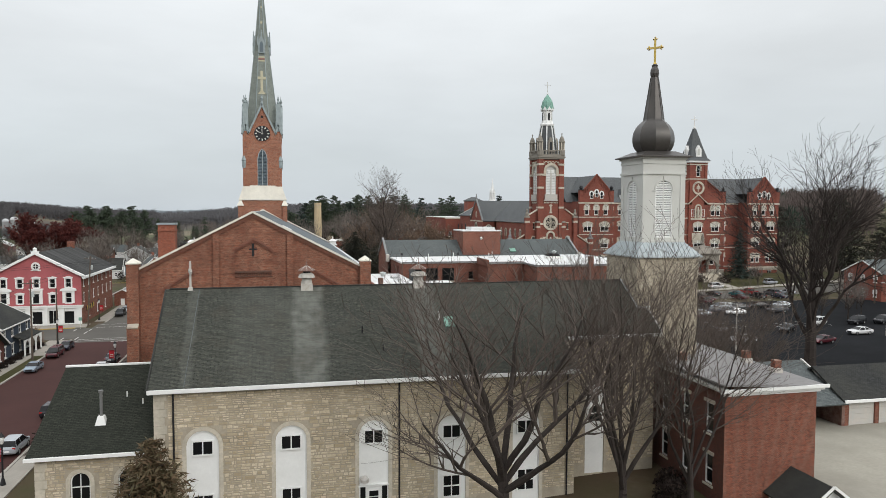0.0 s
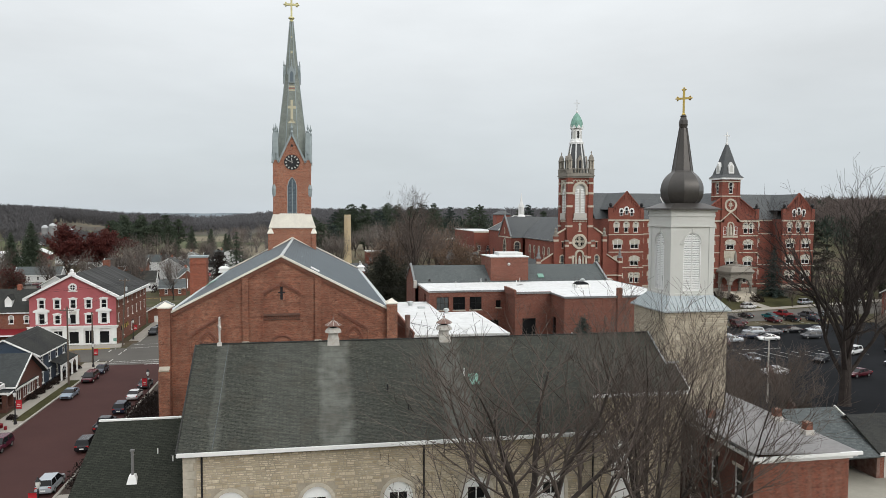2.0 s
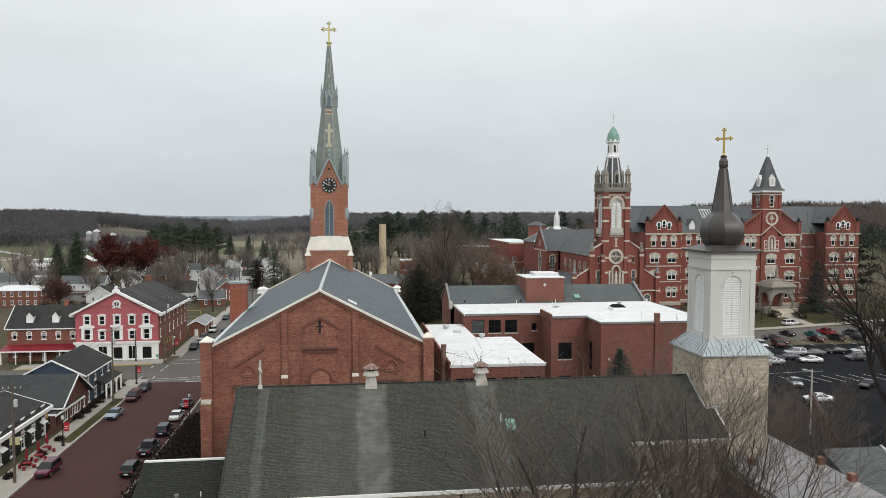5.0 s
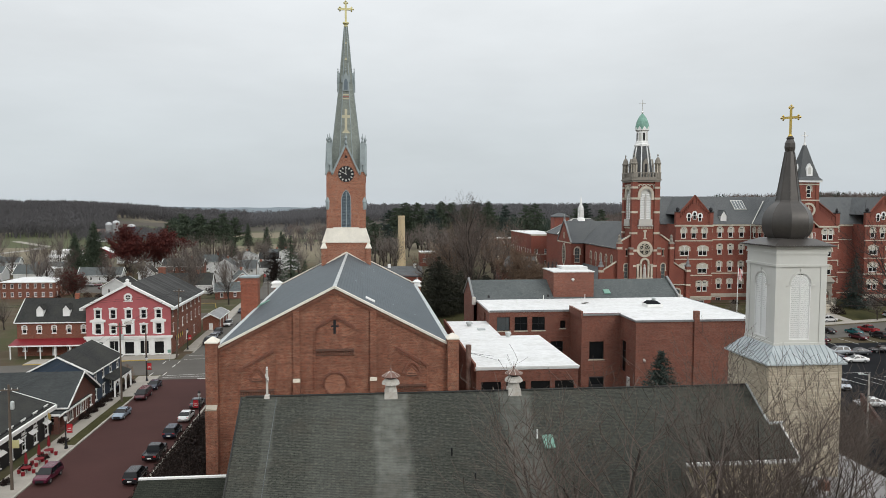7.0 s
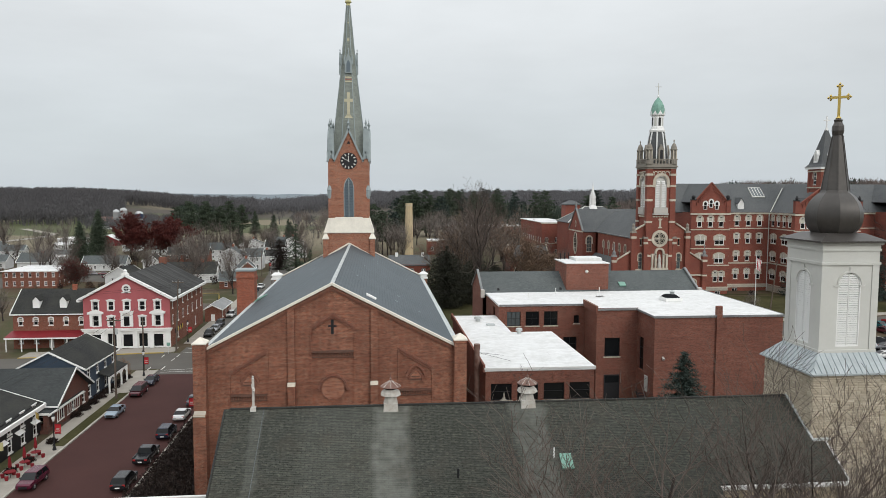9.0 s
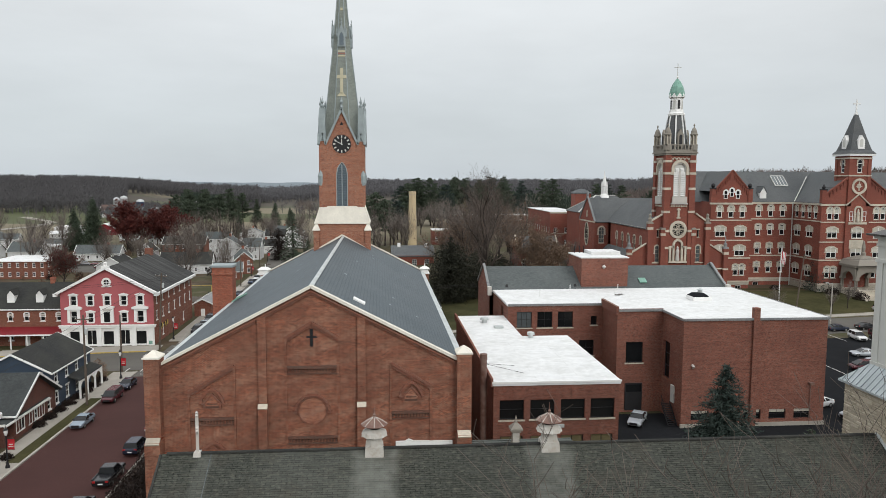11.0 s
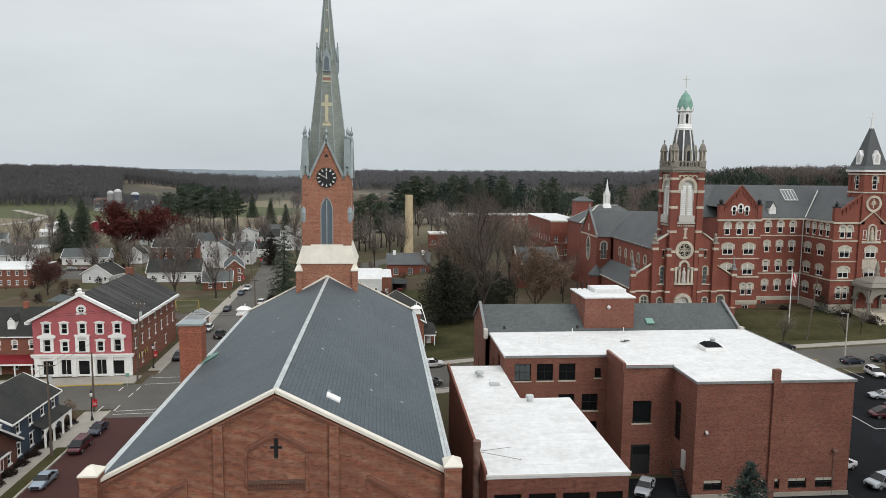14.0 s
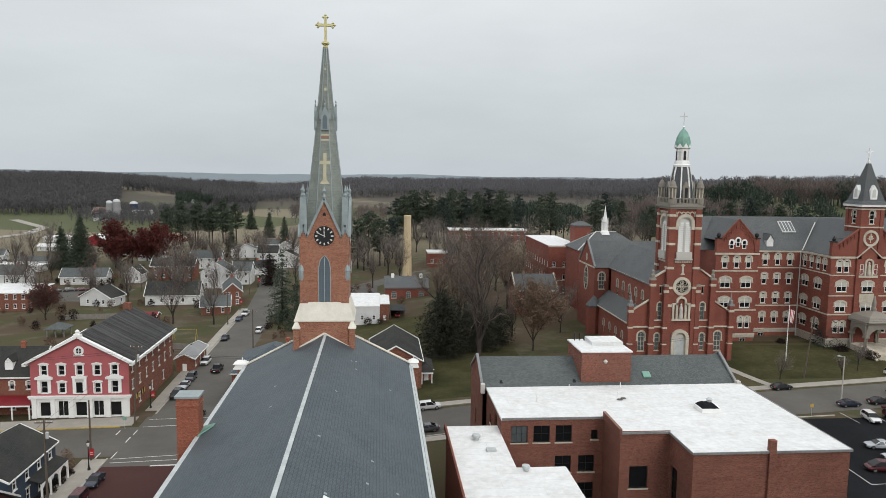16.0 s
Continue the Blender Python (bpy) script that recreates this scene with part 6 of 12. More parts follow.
            lathe(bm, [(0.3, 33.7), (0.42, 34.2), (0.42, 35.0), (0.5, 35.1), (0.03, 36.8)], 8, x, y)
            part("turret", bm, M_SPIRE_TIN, t, "small pale blue-grey tin turret")
    # spire: eight sides from a square foot
    bm = bmesh.new()
    a = math.pi / 8
    lathe(bm, [(3.55, 40.5), (2.52, 47.6), (1.62, 54.4), (0.33, 66.3)], 8, turn=a)
    sp = part("spire", bm, M_SPIRE_SLATE, t, "green-grey slate spire with tin ribs")
    for i in range(8):
        an = a + i * math.pi / 4
        bm = bmesh.new()
        for (r0, z0), (r1, z1) in (((3.57, 40.5), (2.54, 47.6)), ((2.54, 47.6), (1.64, 54.4)), ((1.64, 54.4), (0.36, 66.3))):
            bar(bm, (r0 * math.cos(an), r0 * math.sin(an), z0), (r1 * math.cos(an), r1 * math.sin(an), z1), 0.13, 0.1)
        part("hip_rib", bm, M_SPIRE_TIN, sp)
    c8 = math.cos(a)
    for r in range(4):
        turn = Matrix.Rotation(r * math.pi / 2, 4, "Z")
        tilt = math.degrees(math.atan2((2.52 - 1.62) * c8, 6.8))
        bm = bmesh.new()
        box(bm, -0.24, -0.05, 0, 0.24, 0.02, 4.1)
        box(bm, -0.82, -0.05, 2.5, -0.24, 0.02, 3.0)
        box(bm, 0.24, -0.05, 2.5, 0.82, 0.02, 3.0)
        plate(bm, [(-0.75, -0.25), (-0.22, 0.45), (0.22, 0.45), (0.75, -0.25)], -0.05, 0.02)
        part("slate_cross", bm, M_SLATE_BUFF, sp, "cross laid in buff slate", turn @ pose(0, -2.52 * c8 - 0.02, 47.5, -tilt))
        for z, m_ in ((53.3, M_SLATE_BUFF), (53.65, M_SLATE_RED), (54.0, M_SLATE_BUFF)):
            rr = (2.52 + (1.62 - 2.52) * (z - 47.6) / 6.8) * c8
            bm = bmesh.new()
            box(bm, -0.62, -0.04, 0, 0.62, 0.02, 0.24)
            part("slate_band", bm, m_, sp, m=turn @ pose(0, -rr - 0.02, z, -tilt))
        for z, w in ((60.3, 0.4), (63.2, 0.28)):
            rr = (1.62 + (0.33 - 1.62) * (z - 54.4) / 11.9) * c8
            bm = bmesh.new()
            box(bm, -w / 2, -0.04, 0, w / 2, 0.02, w)
            part("slate_star", bm, M_SLATE_BUFF, sp, m=turn @ pose(0, -rr - 0.02, z, -5.5))
        bm = bmesh.new()
        plate(bm, [(-0.62, 0), (-0.62, 2.0), (0, 3.4), (0.62, 2.0), (0.62, 0)], -0.15, 0.9)
        lu = part("lucarne", bm, M_SPIRE_TIN, sp, "little gabled tin spire window", turn @ pose(0, -1.55, 54.8))
        bm = bmesh.new()
        plate(bm, arch_line(0.7, 2.0, 2), -0.19, -0.14)
        part("lucarne_opening", bm, M_LOUVER_BLUE, lu, m=pose(0, 0, 0.15))
        bm = bmesh.new()
        lathe(bm, [(0.1, 3.3), (0.16, 3.6), (0.05, 3.8), (0.12, 4.0), (0.01, 4.3)], 6, 0, 0)
        for s in (-1, 1):
            lathe(bm, [(0.14, 1.5), (0.14, 2.3), (0.02, 3.1)], 6, s * 0.72, 0)
        part("lucarne_finials", bm, M_SPIRE_TIN, lu)
    bm = bmesh.new()
    lathe(bm, [(0.34, 66.2), (0.4, 66.4), (0.28, 66.6), (0.62, 66.85), (0.55, 67.1), (0.2, 67.2)], 10)
    part("spire_collar", bm, M_GOLD_PALE, sp)
    bm = bmesh.new()
    latin_cross(bm, 3.4, 2.2, 0.36, 0.68, True)
    part("spire_cross", bm, M_GOLD_PALE, sp, "pale gilded cross with budded arms", pose(0, 0, 67.1))


church()


# ---- flat-roofed school between church and convent ----
def school():
    b = thing("school", pose(13.6, 92.3, 0), "red brick school with white flat roofs and dark windows", "school")
    g = 1.5
    big = Kit("window", 2.45, 2.0, 0, M_BLACK, 0.06, (0, 1), 0.22, sill=M_LIMESTONE, label="wide dark steel window")
    bright = Kit("window", 2.3, 2.1, 0, M_BLACK, 0.09, (1, 0), 0.22, sill=M_CONCRETE, blind=0.72, blind_mat=M_BLIND_OLIVE, label="window with olive blinds half down")
    tall = Kit("window", 2.2, 2.3, 0, M_BLACK, 0.06, (2, 1), 0.22, sill=M_LIMESTONE, glass=M_GLASS_SKY, label="dark steel window, reflected sky also in its pane colour")
    dark_ = Kit("window", 2.2, 2.3, 0, M_BLACK, 0.06, (1, 1), 0.22, sill=M_LIMESTONE, label="dark steel window")
    slot = Kit("window", 2.0, 5.0, 0, M_BLACK, 0.07, (0, 2), 0.3, label="tall dark stair window")
    small = Kit("window", 0.9, 1.3, 0, M_BLACK, 0.06, (0, 0), 0.22, sill=M_LIMESTONE, label="small dark window")
    base = Kit("window", 2.3, 1.3, 0, M_BLACK, 0.06, (1, 1), 0.25, label="basement window with cream blinds", blind=0.35)
    # low wing
    bm = bmesh.new()
    cols = (1.85, 4.95, 8.05, 11.1)
    windowed(bm, b, (0, 0), (12.8, 0), 0, 14.4, [(k, u, z) for z, k in ((3.6, dark_), (7.1, bright), (10.9, big)) for u in cols])
    windowed(bm, b, (12.8, 0), (12.8, 20.5), 0, 14.4, [(big, u, z) for u in (4, 9, 14) for z in (7.1, 10.9)])
    wall(bm, (12.8, 20.5), (6.9, 20.5), 0, 14.4)
    wall(bm, (6.9, 20.5), (6.9, 34.5), 0, 14.4)
    wall(bm, (6.9, 34.5), (0, 34.5), 0, 14.4)
    wall(bm, (0, 34.5), (0, 0), 0, 14.4)
    low = part("low_wing", bm, M_BRICK_SCHOOL, b)
    bm = bmesh.new()
    slab(bm, [(-0.12, -0.12, 14.75), (12.92, -0.12, 14.75), (12.92, 20.6, 14.75), (7.0, 20.6, 14.75), (7.0, 34.5, 14.75), (-0.12, 34.5, 14.75)], 0.36)
    part("roof", bm, M_MEMBRANE, low, "bright white membrane roof")
    bm = bmesh.new()
    box(bm, -0.3, -0.1, 14.3, -0.05, 34.5, 15.15)
    part("parapet", bm, M_BRICK_SCHOOL, low)
    bm = bmesh.new()
    box(bm, -0.16, -0.17, 14.62, 12.97, -0.06, 14.8)
    part("fascia", bm, M_WHITE, low)
    bm = bmesh.new()
    box(bm, 5.6, -0.12, 10.0, 7.2, 0.0, 10.35)
    part("vent_grille", bm, M_SKIRT, low)
    for x, y, r in ((3.4, 29.5, 0.6), (7.9, 19.6, 0.5)):
        bm = bmesh.new()
        lathe(bm, [(r * 0.6, 14.7), (r * 0.6, 15.1), (r, 15.15), (r * 0.9, 15.45), (0.1, 15.55)], 14, x, y)
        part("roof_fan", bm, M_SKIRT, low, "low grey mushroom roof fan")
    bm = bmesh.new()
    box(bm, 4.2, 25.3, 14.7, 5.4, 26.3, 15.0)
    part("roof_hatch", bm, M_SKIRT, low)
    bm = bmesh.new()
    frustum(bm, (-0.75, 1.8, 2), (-0.75, 1.8, 17.0), 0.34, 0.32, 14)
    frustum(bm, (-0.75, 1.8, 16.6), (-0.75, 1.8, 17.2), 0.37, 0.37, 14)
    st = part("smoke_pipe", bm, M_RUST, b, "rusty steel smoke pipe on the wall")
    for e in ((3.2, 6.0), (3.6, 3.0)):
        bm = bmesh.new()
        frustum(bm, (-0.7, 1.8, 16.2), (e[0], e[1], 14.8), 0.02, 0.02, 5)
        part("stay_wire", bm, M_CABLE, st)
    # high block: main, stair tower and hall
    x0, y0 = 7.0, 31.0
    bm = bmesh.new()
    windowed(bm, b, (x0, 44.2), (x0, y0), 0, 17.0, [(small, 4, 13.0), (slot, 8.4, 11.0)])
    cols = (2.4, 5.4, 8.4)
    windowed(bm, b, (x0, y0), (20.9, y0), 0, 17.0, [(tall, 2.4, 13.6), (dark_, 5.4, 13.6), (dark_, 8.4, 13.6), (small, 12.6, 13.9)] + [(dark_, 11.6, 9.4), (dark_, 8.4, 9.4), (dark_, 11.6, 5.6)])
    wall(bm, (20.9, y0), (20.9, 24.6), 0, 17.4)
    windowed(bm, b, (20.9, 24.6), (27.3, 24.6), 0, 17.4, [(Kit("window", 2.4, 2.9, 0, M_BLACK, 0.08, (0, 0), 0.25, sill=M_LIMESTONE, label="square dark stair window"), 2.5, 9.9)])
    windowed(bm, b, (27.3, 24.6), (27.3, 17.9), 0, 17.2, [(slot, 1.6, 8.2)])
    windowed(bm, b, (27.3, 17.9), (46.6, 17.9), 0, 17.2, [(base, 2.5, 3.9), (base, 9.6, 3.9), (base, 13.0, 3.9), (base, 16.4, 3.9)])
    windowed(bm, b, (46.6, 17.9), (46.6, 44.2), 0, 17.2, [(dark_, u, z) for u in (5, 10, 15, 20) for z in (6, 11.5)])
    part("hall_wall", bm, M_BRICK_SCHOOL, b)
    bm = bmesh.new()
    slab(bm, [(x0 - 0.1, y0 - 0.15, 17.05), (20.8, y0 - 0.15, 17.05), (20.8, 24.5, 17.3), (27.2, 24.5, 17.3), (27.2, 17.8, 17.25), (46.75, 17.8, 17.25), (46.75, 44.3, 17.2), (x0 - 0.1, 44.3, 17.05)], 0.3)
    part("hall_roof", bm, M_MEMBRANE, b, "broad white membrane roof with faint seams")
    bm = bmesh.new()
    box(bm, 20.65, 24.35, 16.6, 21.0, 31.0, 17.75)
    part("parapet", bm, M_BRICK_SCHOOL, b)
    bm = bmesh.new()
    for a, c in (((x0, y0 - 0.18, 16.95), (20.7, y0 - 0.18, 16.95)), ((21.0, 24.42, 17.2), (27.2, 24.42, 17.2)), ((27.12, 24.5, 17.15), (27.12, 17.8, 17.15)), ((27.2, 17.72, 17.15), (46.8, 17.72, 17.15)), ((46.82, 17.8, 17.15), (46.82, 44.2, 17.15))):
        bar(bm, a, c, 0.12, 0.28)
    part("roof_edge", bm, M_TIN_GREY, b, "grey metal roof edge")
    bm = bmesh.new()
    box(bm, 36.4, 17.55, 3, 37.2, 18.2, 18.6)
    part("flue", bm, M_BRICK_SCHOOL, b, "brick flue rising through the parapet")
    bm = bmesh.new()
    box(bm, 27.2, 17.72, 2.6, 46.7, 17.92, 3.5)
    part("plinth", bm, M_CONCRETE, b)
    bm = bmesh.new()
    box(bm, 22.2, 24.45, 3.3, 24.6, 24.62, 7.1)
    d = part("door", bm, M_BLACK, b, "dark double entrance door")
    bm = bmesh.new()
    box(bm, 22.35, 24.4, 5.9, 24.45, 24.46, 6.9)
    part("transom_pane", bm, M_GLASS, d)
    bm = bmesh.new()
    box(bm, 27.12, 20.0, 5.6, 27.29, 21.0, 7.9)
    part("side_door", bm, M_STEEPLE, b, "pale grey side door at the stair head")
    # outside stair
    bm = bmesh.new()
    for x in (25.92, 27.06):
        bar(bm, (x, 18.4, 3.15), (x, 21.0, 5.5), 0.06, 0.25)
    sc = part("outside_stair", bm, M_BLACK, b, "dark iron stair to the side door")
    for i in range(13):
        bm = bmesh.new()
        box(bm, 25.9, 18.4 + i * 0.2, 3.14 + i * 0.18, 27.1, 18.62 + i * 0.2, 3.2 + i * 0.18)
        part("tread", bm, M_BLACK, sc)
    for x in (25.85,):
        bm = bmesh.new()
        bar(bm, (x, 18.3, 4.1), (x, 21.0, 6.6), 0.05, 0.05)
        part("handrail", bm, M_BLACK, sc)
        for i in range(7):
            bm = bmesh.new()
            frustum(bm, (x, 18.4 + i * 0.4, 3.1 + i * 0.3), (x, 18.4 + i * 0.4, 4.2 + i * 0.38), 0.025, 0.025, 6)
            part("baluster", bm, M_BLACK, sc)
    bm = bmesh.new()
    frustum(bm, (28.6, 17.7, 11.2), (28.6, 17.85, 11.2), 0.18, 0.18, 10)
    frustum(bm, (28.6, 17.5, 11.0), (28.6, 17.7, 11.2), 0.22, 0.12, 10)
    part("wall_light", bm, M_WHITE_WORN, b)
    bm = bmesh.new()
    bar(bm, (44.6, 17.75, 3.2), (44.6, 17.75, 8.6), 0.08, 0.08)
    box(bm, 44.3, 17.4, 8.5, 44.9, 17.8, 8.75)
    part("conduit", bm, M_RUST, b)
    # roof furniture of the hall
    bm = bmesh.new()
    box(bm, 34.5, 31.2, 17.2, 37.3, 33.8, 17.75)
    v = part("roof_monitor", bm, M_WHITE, b, "low roof monitor with a black cover")
    bm = bmesh.new()
    taper(bm, 34.6, 31.3, 17.75, 37.0, 33.7, 18.2, 0.5)
    part("monitor_cover", bm, M_ASPHALT_NEW, v)
    bm = bmesh.new()
    lathe(bm, [(0.35, 18.0), (0.35, 18.5), (0.5, 18.55), (0.1, 18.8)], 10, 36.3, 33.0)
    part("monitor_fan", bm, M_SKIRT, v)
    for x, y in ((25, 38), (13, 37), (19, 42), (27, 42.5)):
        bm = bmesh.new()
        frustum(bm, (x, y, 17.1), (x, y, 18.1), 0.06, 0.06, 8)
        part("vent_pipe", bm, M_WHITE, b)
    bm = bmesh.new()
    for x, y in ((25.2, 37.4), (25.9, 37.9)):
        disc_pts = [(x + 0.5 * math.cos(i), y + 0.4 * math.sin(i), 17.23) for i in range(6)]
        face(bm, disc_pts)
    part("roof_drain", bm, M_ASPHALT, b)
    # old gabled school behind
    ridge_y, e0, e1 = 50.8, 44.3, 57.3
    bm = bmesh.new()
    wall(bm, (6.4, e1), (6.4, e0), 0, 16.7, [(5.6, 6.8, 9, 11.5, 0)])
    gable_wall(bm, (6.4, e1), (6.4, e0), 16.7, 20.4)
    wall(bm, (46.4, e0), (46.4, e1), 0, 16.7)
    gable_wall(bm, (46.4, e0), (46.4, e1), 16.7, 20.4)
    wall(bm, (46.4, e1), (6.4, e1), 0, 16.7)
    part("old_wall", bm, M_BRICK_SCHOOL, b)
    bm = bmesh.new()
    gable_roof(bm, 6.6, 46.2, e0, e1, 16.7, 20.1, "x", 0.1)
    part("old_roof", bm, M_SHINGLE_GREY, b, "grey-green shingle roof of the older block")
    for x in (6.4, 46.4):
        bm = bmesh.new()
        bar(bm, (x, e0 - 0.3, 16.75), (x, ridge_y, 20.5), 0.4, 0.3)
        bar(bm, (x, e1 + 0.3, 16.75), (x, ridge_y, 20.5), 0.4, 0.3)
        part("gable_coping", bm, M_TIN_GREY, b)
        bm = bmesh.new()
        box(bm, x - 0.3, e0 - 0.4, 16.2, x + 0.3, e0 + 0.5, 17.6)
        part("kneeler", bm, M_WHITE_WORN, b)
    bm = bmesh.new()
    box(bm, 21.8, 45.4, 17, 29.6, 53.4, 22.0)
    hd = part("stair_head", bm, M_BRICK_SCHOOL, b, "brick stair head rising through the roof")
    bm = bmesh.new()
    slab(bm, [(21.65, 45.25, 22.15), (29.75, 45.25, 22.15), (29.75, 53.5, 22.15), (21.65, 53.5, 22.15)], 0.18)
    box(bm, 24.5, 49.0, 22.1, 29.5, 53.3, 22.7)
    part("stair_head_roof", bm, M_MEMBRANE, hd)
    for x in (22.6, 23.4, 24.2):
        bm = bmesh.new()
        frustum(bm, (x, 52.6, 22.1), (x, 52.6, 23.4), 0.1, 0.1, 8)
        part("vent_pipe", bm, M_BLACK, hd)
    bm = bmesh.new()
    lathe(bm, [(0.1, 20.3), (0.35, 20.6), (0.1, 20.9)], 10, 25.5, 45.2)
    part("floodlight", bm, M_STEEPLE, hd)
    bm = bmesh.new()
    s = 3.4 / 6.5
    slab(bm, [(32.0, 46.0, 16.7 + 1.7 * s + 0.3), (33.2, 46.0, 16.7 + 1.7 * s + 0.3), (33.2, 47.1, 16.7 + 2.8 * s + 0.3), (32.0, 47.1, 16.7 + 2.8 * s + 0.3)], 0.2)
    part("skylight", bm, M_COPPER, b, "small green skylight")
    for x in (9.2, 20.6):
        bm = bmesh.new()
        taper(bm, x, 45.4, 17.3, x + 0.45, 45.9, 17.75, 0.1)
        part("roof_vent", bm, M_BLACK, b)


school()


# ---- convent chapel ----
def quoins(bm, x, z0, z1, y, s=0.45, step=2.6):
    z = z0
    while z < z1:
        box(bm, x - s, y - 0.1, z, x + s, y + 0.3, z + 0.5)
        z += step


def chapel():
    """Origin on the ground under the tower's front; y runs back along the nave."""
    b = thing("chapel", pose(77.8, 197.4, 3.0), "red brick convent chapel with a tall domed bell tower", "chapel")
    brick = M_BRICK_CONVENT
    lancet = Kit("window", 1.1, 4.2, 1, M_LIMESTONE, 0.09, (0, 3), hood="arch", hood_g=0.3, sill=M_LIMESTONE, label="narrow round-headed window with a limestone hood", glass=M_GLASS_SKY)
    wide = Kit("window", 1.7, 4.8, 1, M_LIMESTONE, 0.12, (1, 3), hood="arch", hood_g=0.35, sill=M_LIMESTONE, label="round-headed window with a limestone hood", glass=M_GLASS_SKY)
    cler = Kit("window", 1.3, 4.4, 1, M_LIMESTONE, 0.12, (1, 3), hood="arch", hood_g=0.35, sill=M_LIMESTONE, label="clerestory window with a limestone hood")
    slit = Kit("window", 0.5, 1.8, 0, M_LIMESTONE, 0.06, (0, 0), hood="lintel", hood_g=0.2, sill=M_LIMESTONE, label="narrow slit window")
    # front: aisles, nave shoulders
    bm = bmesh.new()
    windowed(bm, b, (-12.8, 0.6), (-7.7, 0.6), 0, 13.0, [(wide, 3.0, 3.4)])
    windowed(bm, b, (7.1, 0.6), (12.2, 0.6), 0, 13.0, [(wide, 2.4, 3.4)])
    face(bm, ((-12.8, 0.6, 13), (-7.7, 0.6, 13), (-7.7, 0.6, 16.2)))
    face(bm, ((12.2, 0.6, 13), (7.1, 0.6, 13), (7.1, 0.6, 16.2)))
    windowed(bm, b, (-7.7, 0.3), (-4.1, 0.3), 0, 20.3, [(lancet, 1.7, 3.6), (lancet, 2.1, 11.2), (slit, 2.2, 17.6)])
    windowed(bm, b, (2.8, 0.3), (7.1, 0.3), 0, 20.3, [(lancet, 2.6, 3.6), (lancet, 2.3, 11.2), (slit, 2.2, 17.6)])
    face(bm, ((-7.7, 0.3, 20.3), (-4.1, 0.3, 20.3), (-4.1, 0.3, 23.4), (-7.7, 0.3, 21.4)))
    face(bm, ((7.1, 0.3, 20.3), (2.8, 0.3, 20.3), (2.8, 0.3, 24.1), (7.1, 0.3, 21.4)))
    # nave, aisles and transept
    nl = 31.0
    windowed(bm, b, (-7.6, nl), (-7.6, 0.3), 8, 19.4, [(cler, nl - u, 12.8) for u in (6.5, 11.2, 15.9, 20.6, 25.3)])
    wall(bm, (7.1, 0.3), (7.1, nl), 8, 19.4)
    windowed(bm, b, (-11.2, nl), (-11.2, 0.6), 0, 9.4, [(Kit("window", 1.1, 3.6, 1, M_LIMESTONE, 0.09, (0, 2), hood="arch", hood_g=0.3, label="aisle window"), nl - u, 2.6) for u in (5, 10, 15, 20, 25)])
    tx = -11.8
    windowed(bm, b, (tx, 33.0), (-7.6, 33.0), 0, 19.4, [(wide, 2.1, 13.2)])
    wall(bm, (tx, 49), (tx, 33.0), 0, 19.4, [])
    gable_wall(bm, (tx, 49), (tx, 33.0), 19.4, 26.6)
    wall(bm, (11.5, 49), (tx, 49), 0, 19.4)
    part("wall", bm, brick, b)
    # buttresses with stone steps
    for x, y, z1, w in ((-12.9, 0.2, 14.6, 0.55), (-7.8, 0.0, 21.0, 0.6), (-4.6, -0.35, 19.5, 0.5), (3.3, -0.35, 19.5, 0.5), (7.2, 0.0, 21.0, 0.6), (12.3, 0.2, 14.6, 0.55)):
        bm = bmesh.new()
        box(bm, x - w, y - 0.6, 0, x + w, y + 0.7, z1)
        p = part("buttress", bm, brick, b)
        bm = bmesh.new()
        taper(bm, x - w - 0.12, y - 0.72, z1, x + w + 0.12, y + 0.8, z1 + 0.5, 0.1)
        if abs(x) > 10:
            lathe(bm, [(0.45, z1 + 0.4), (0.5, z1 + 1.2), (0.25, z1 + 1.5), (0.05, z1 + 3.4)], 6, x, y)
        elif abs(x) > 7:
            lathe(bm, [(0.4, z1 + 0.4), (0.55, z1 + 1.2), (0.3, z1 + 1.6), (0.38, z1 + 2.2), (0.05, z1 + 2.6)], 8, x, y)
        part("buttress_cap", bm, M_LIMESTONE_OLD if abs(x) < 10 else M_TIN_GREY, p)
        for za, zb in ((z1 - 1.5, z1 - 0.9), (9.2, 9.6), (5.2, 5.5)):
            bm = bmesh.new()
            box(bm, x - w - 0.08, y - 0.68, za, x + w + 0.08, y + 0.1, zb)
            part("buttress_band", bm, M_LIMESTONE, p)
    bm = bmesh.new()
    for x0, x1, z in ((-12.8, -4.2, 9.3), (4.2, 12.2, 9.3), (-7.7, -4.2, 10.9), (4.2, 7.1, 10.9)):
        box(bm, x0, 0.1, z, x1, 0.7, z + 0.3)
    bar(bm, (-12.9, 0.5, 13.2), (-7.7, 0.5, 16.4), 0.6, 0.3)
    bar(bm, (12.3, 0.5, 13.2), (7.1, 0.5, 16.4), 0.6, 0.3)
    bar(bm, (-7.8, 0.2, 21.5), (-4.1, 0.2, 23.6), 0.6, 0.35)
    bar(bm, (7.2, 0.2, 21.5), (4.1, 0.2, 23.6), 0.6, 0.35)
    box(bm, -7.8, 0.3, 19.3, -7.5, nl, 19.7)
    box(bm, tx - 0.15, 33, 19.2, tx + 0.15, 49, 19.6)
    pieces("string_course", bm, M_LIMESTONE, b, "limestone string course")
    # oval transept window
    bm = bmesh.new()
    n = 28
    ov = [(1.65 * math.cos(6.28319 * i / n), 3.2 * math.sin(6.28319 * i / n)) for i in range(n)]
    band(bm, ov, [(x * 1.28, z * 1.14) for x, z in ov], -0.15, 0.05, True)
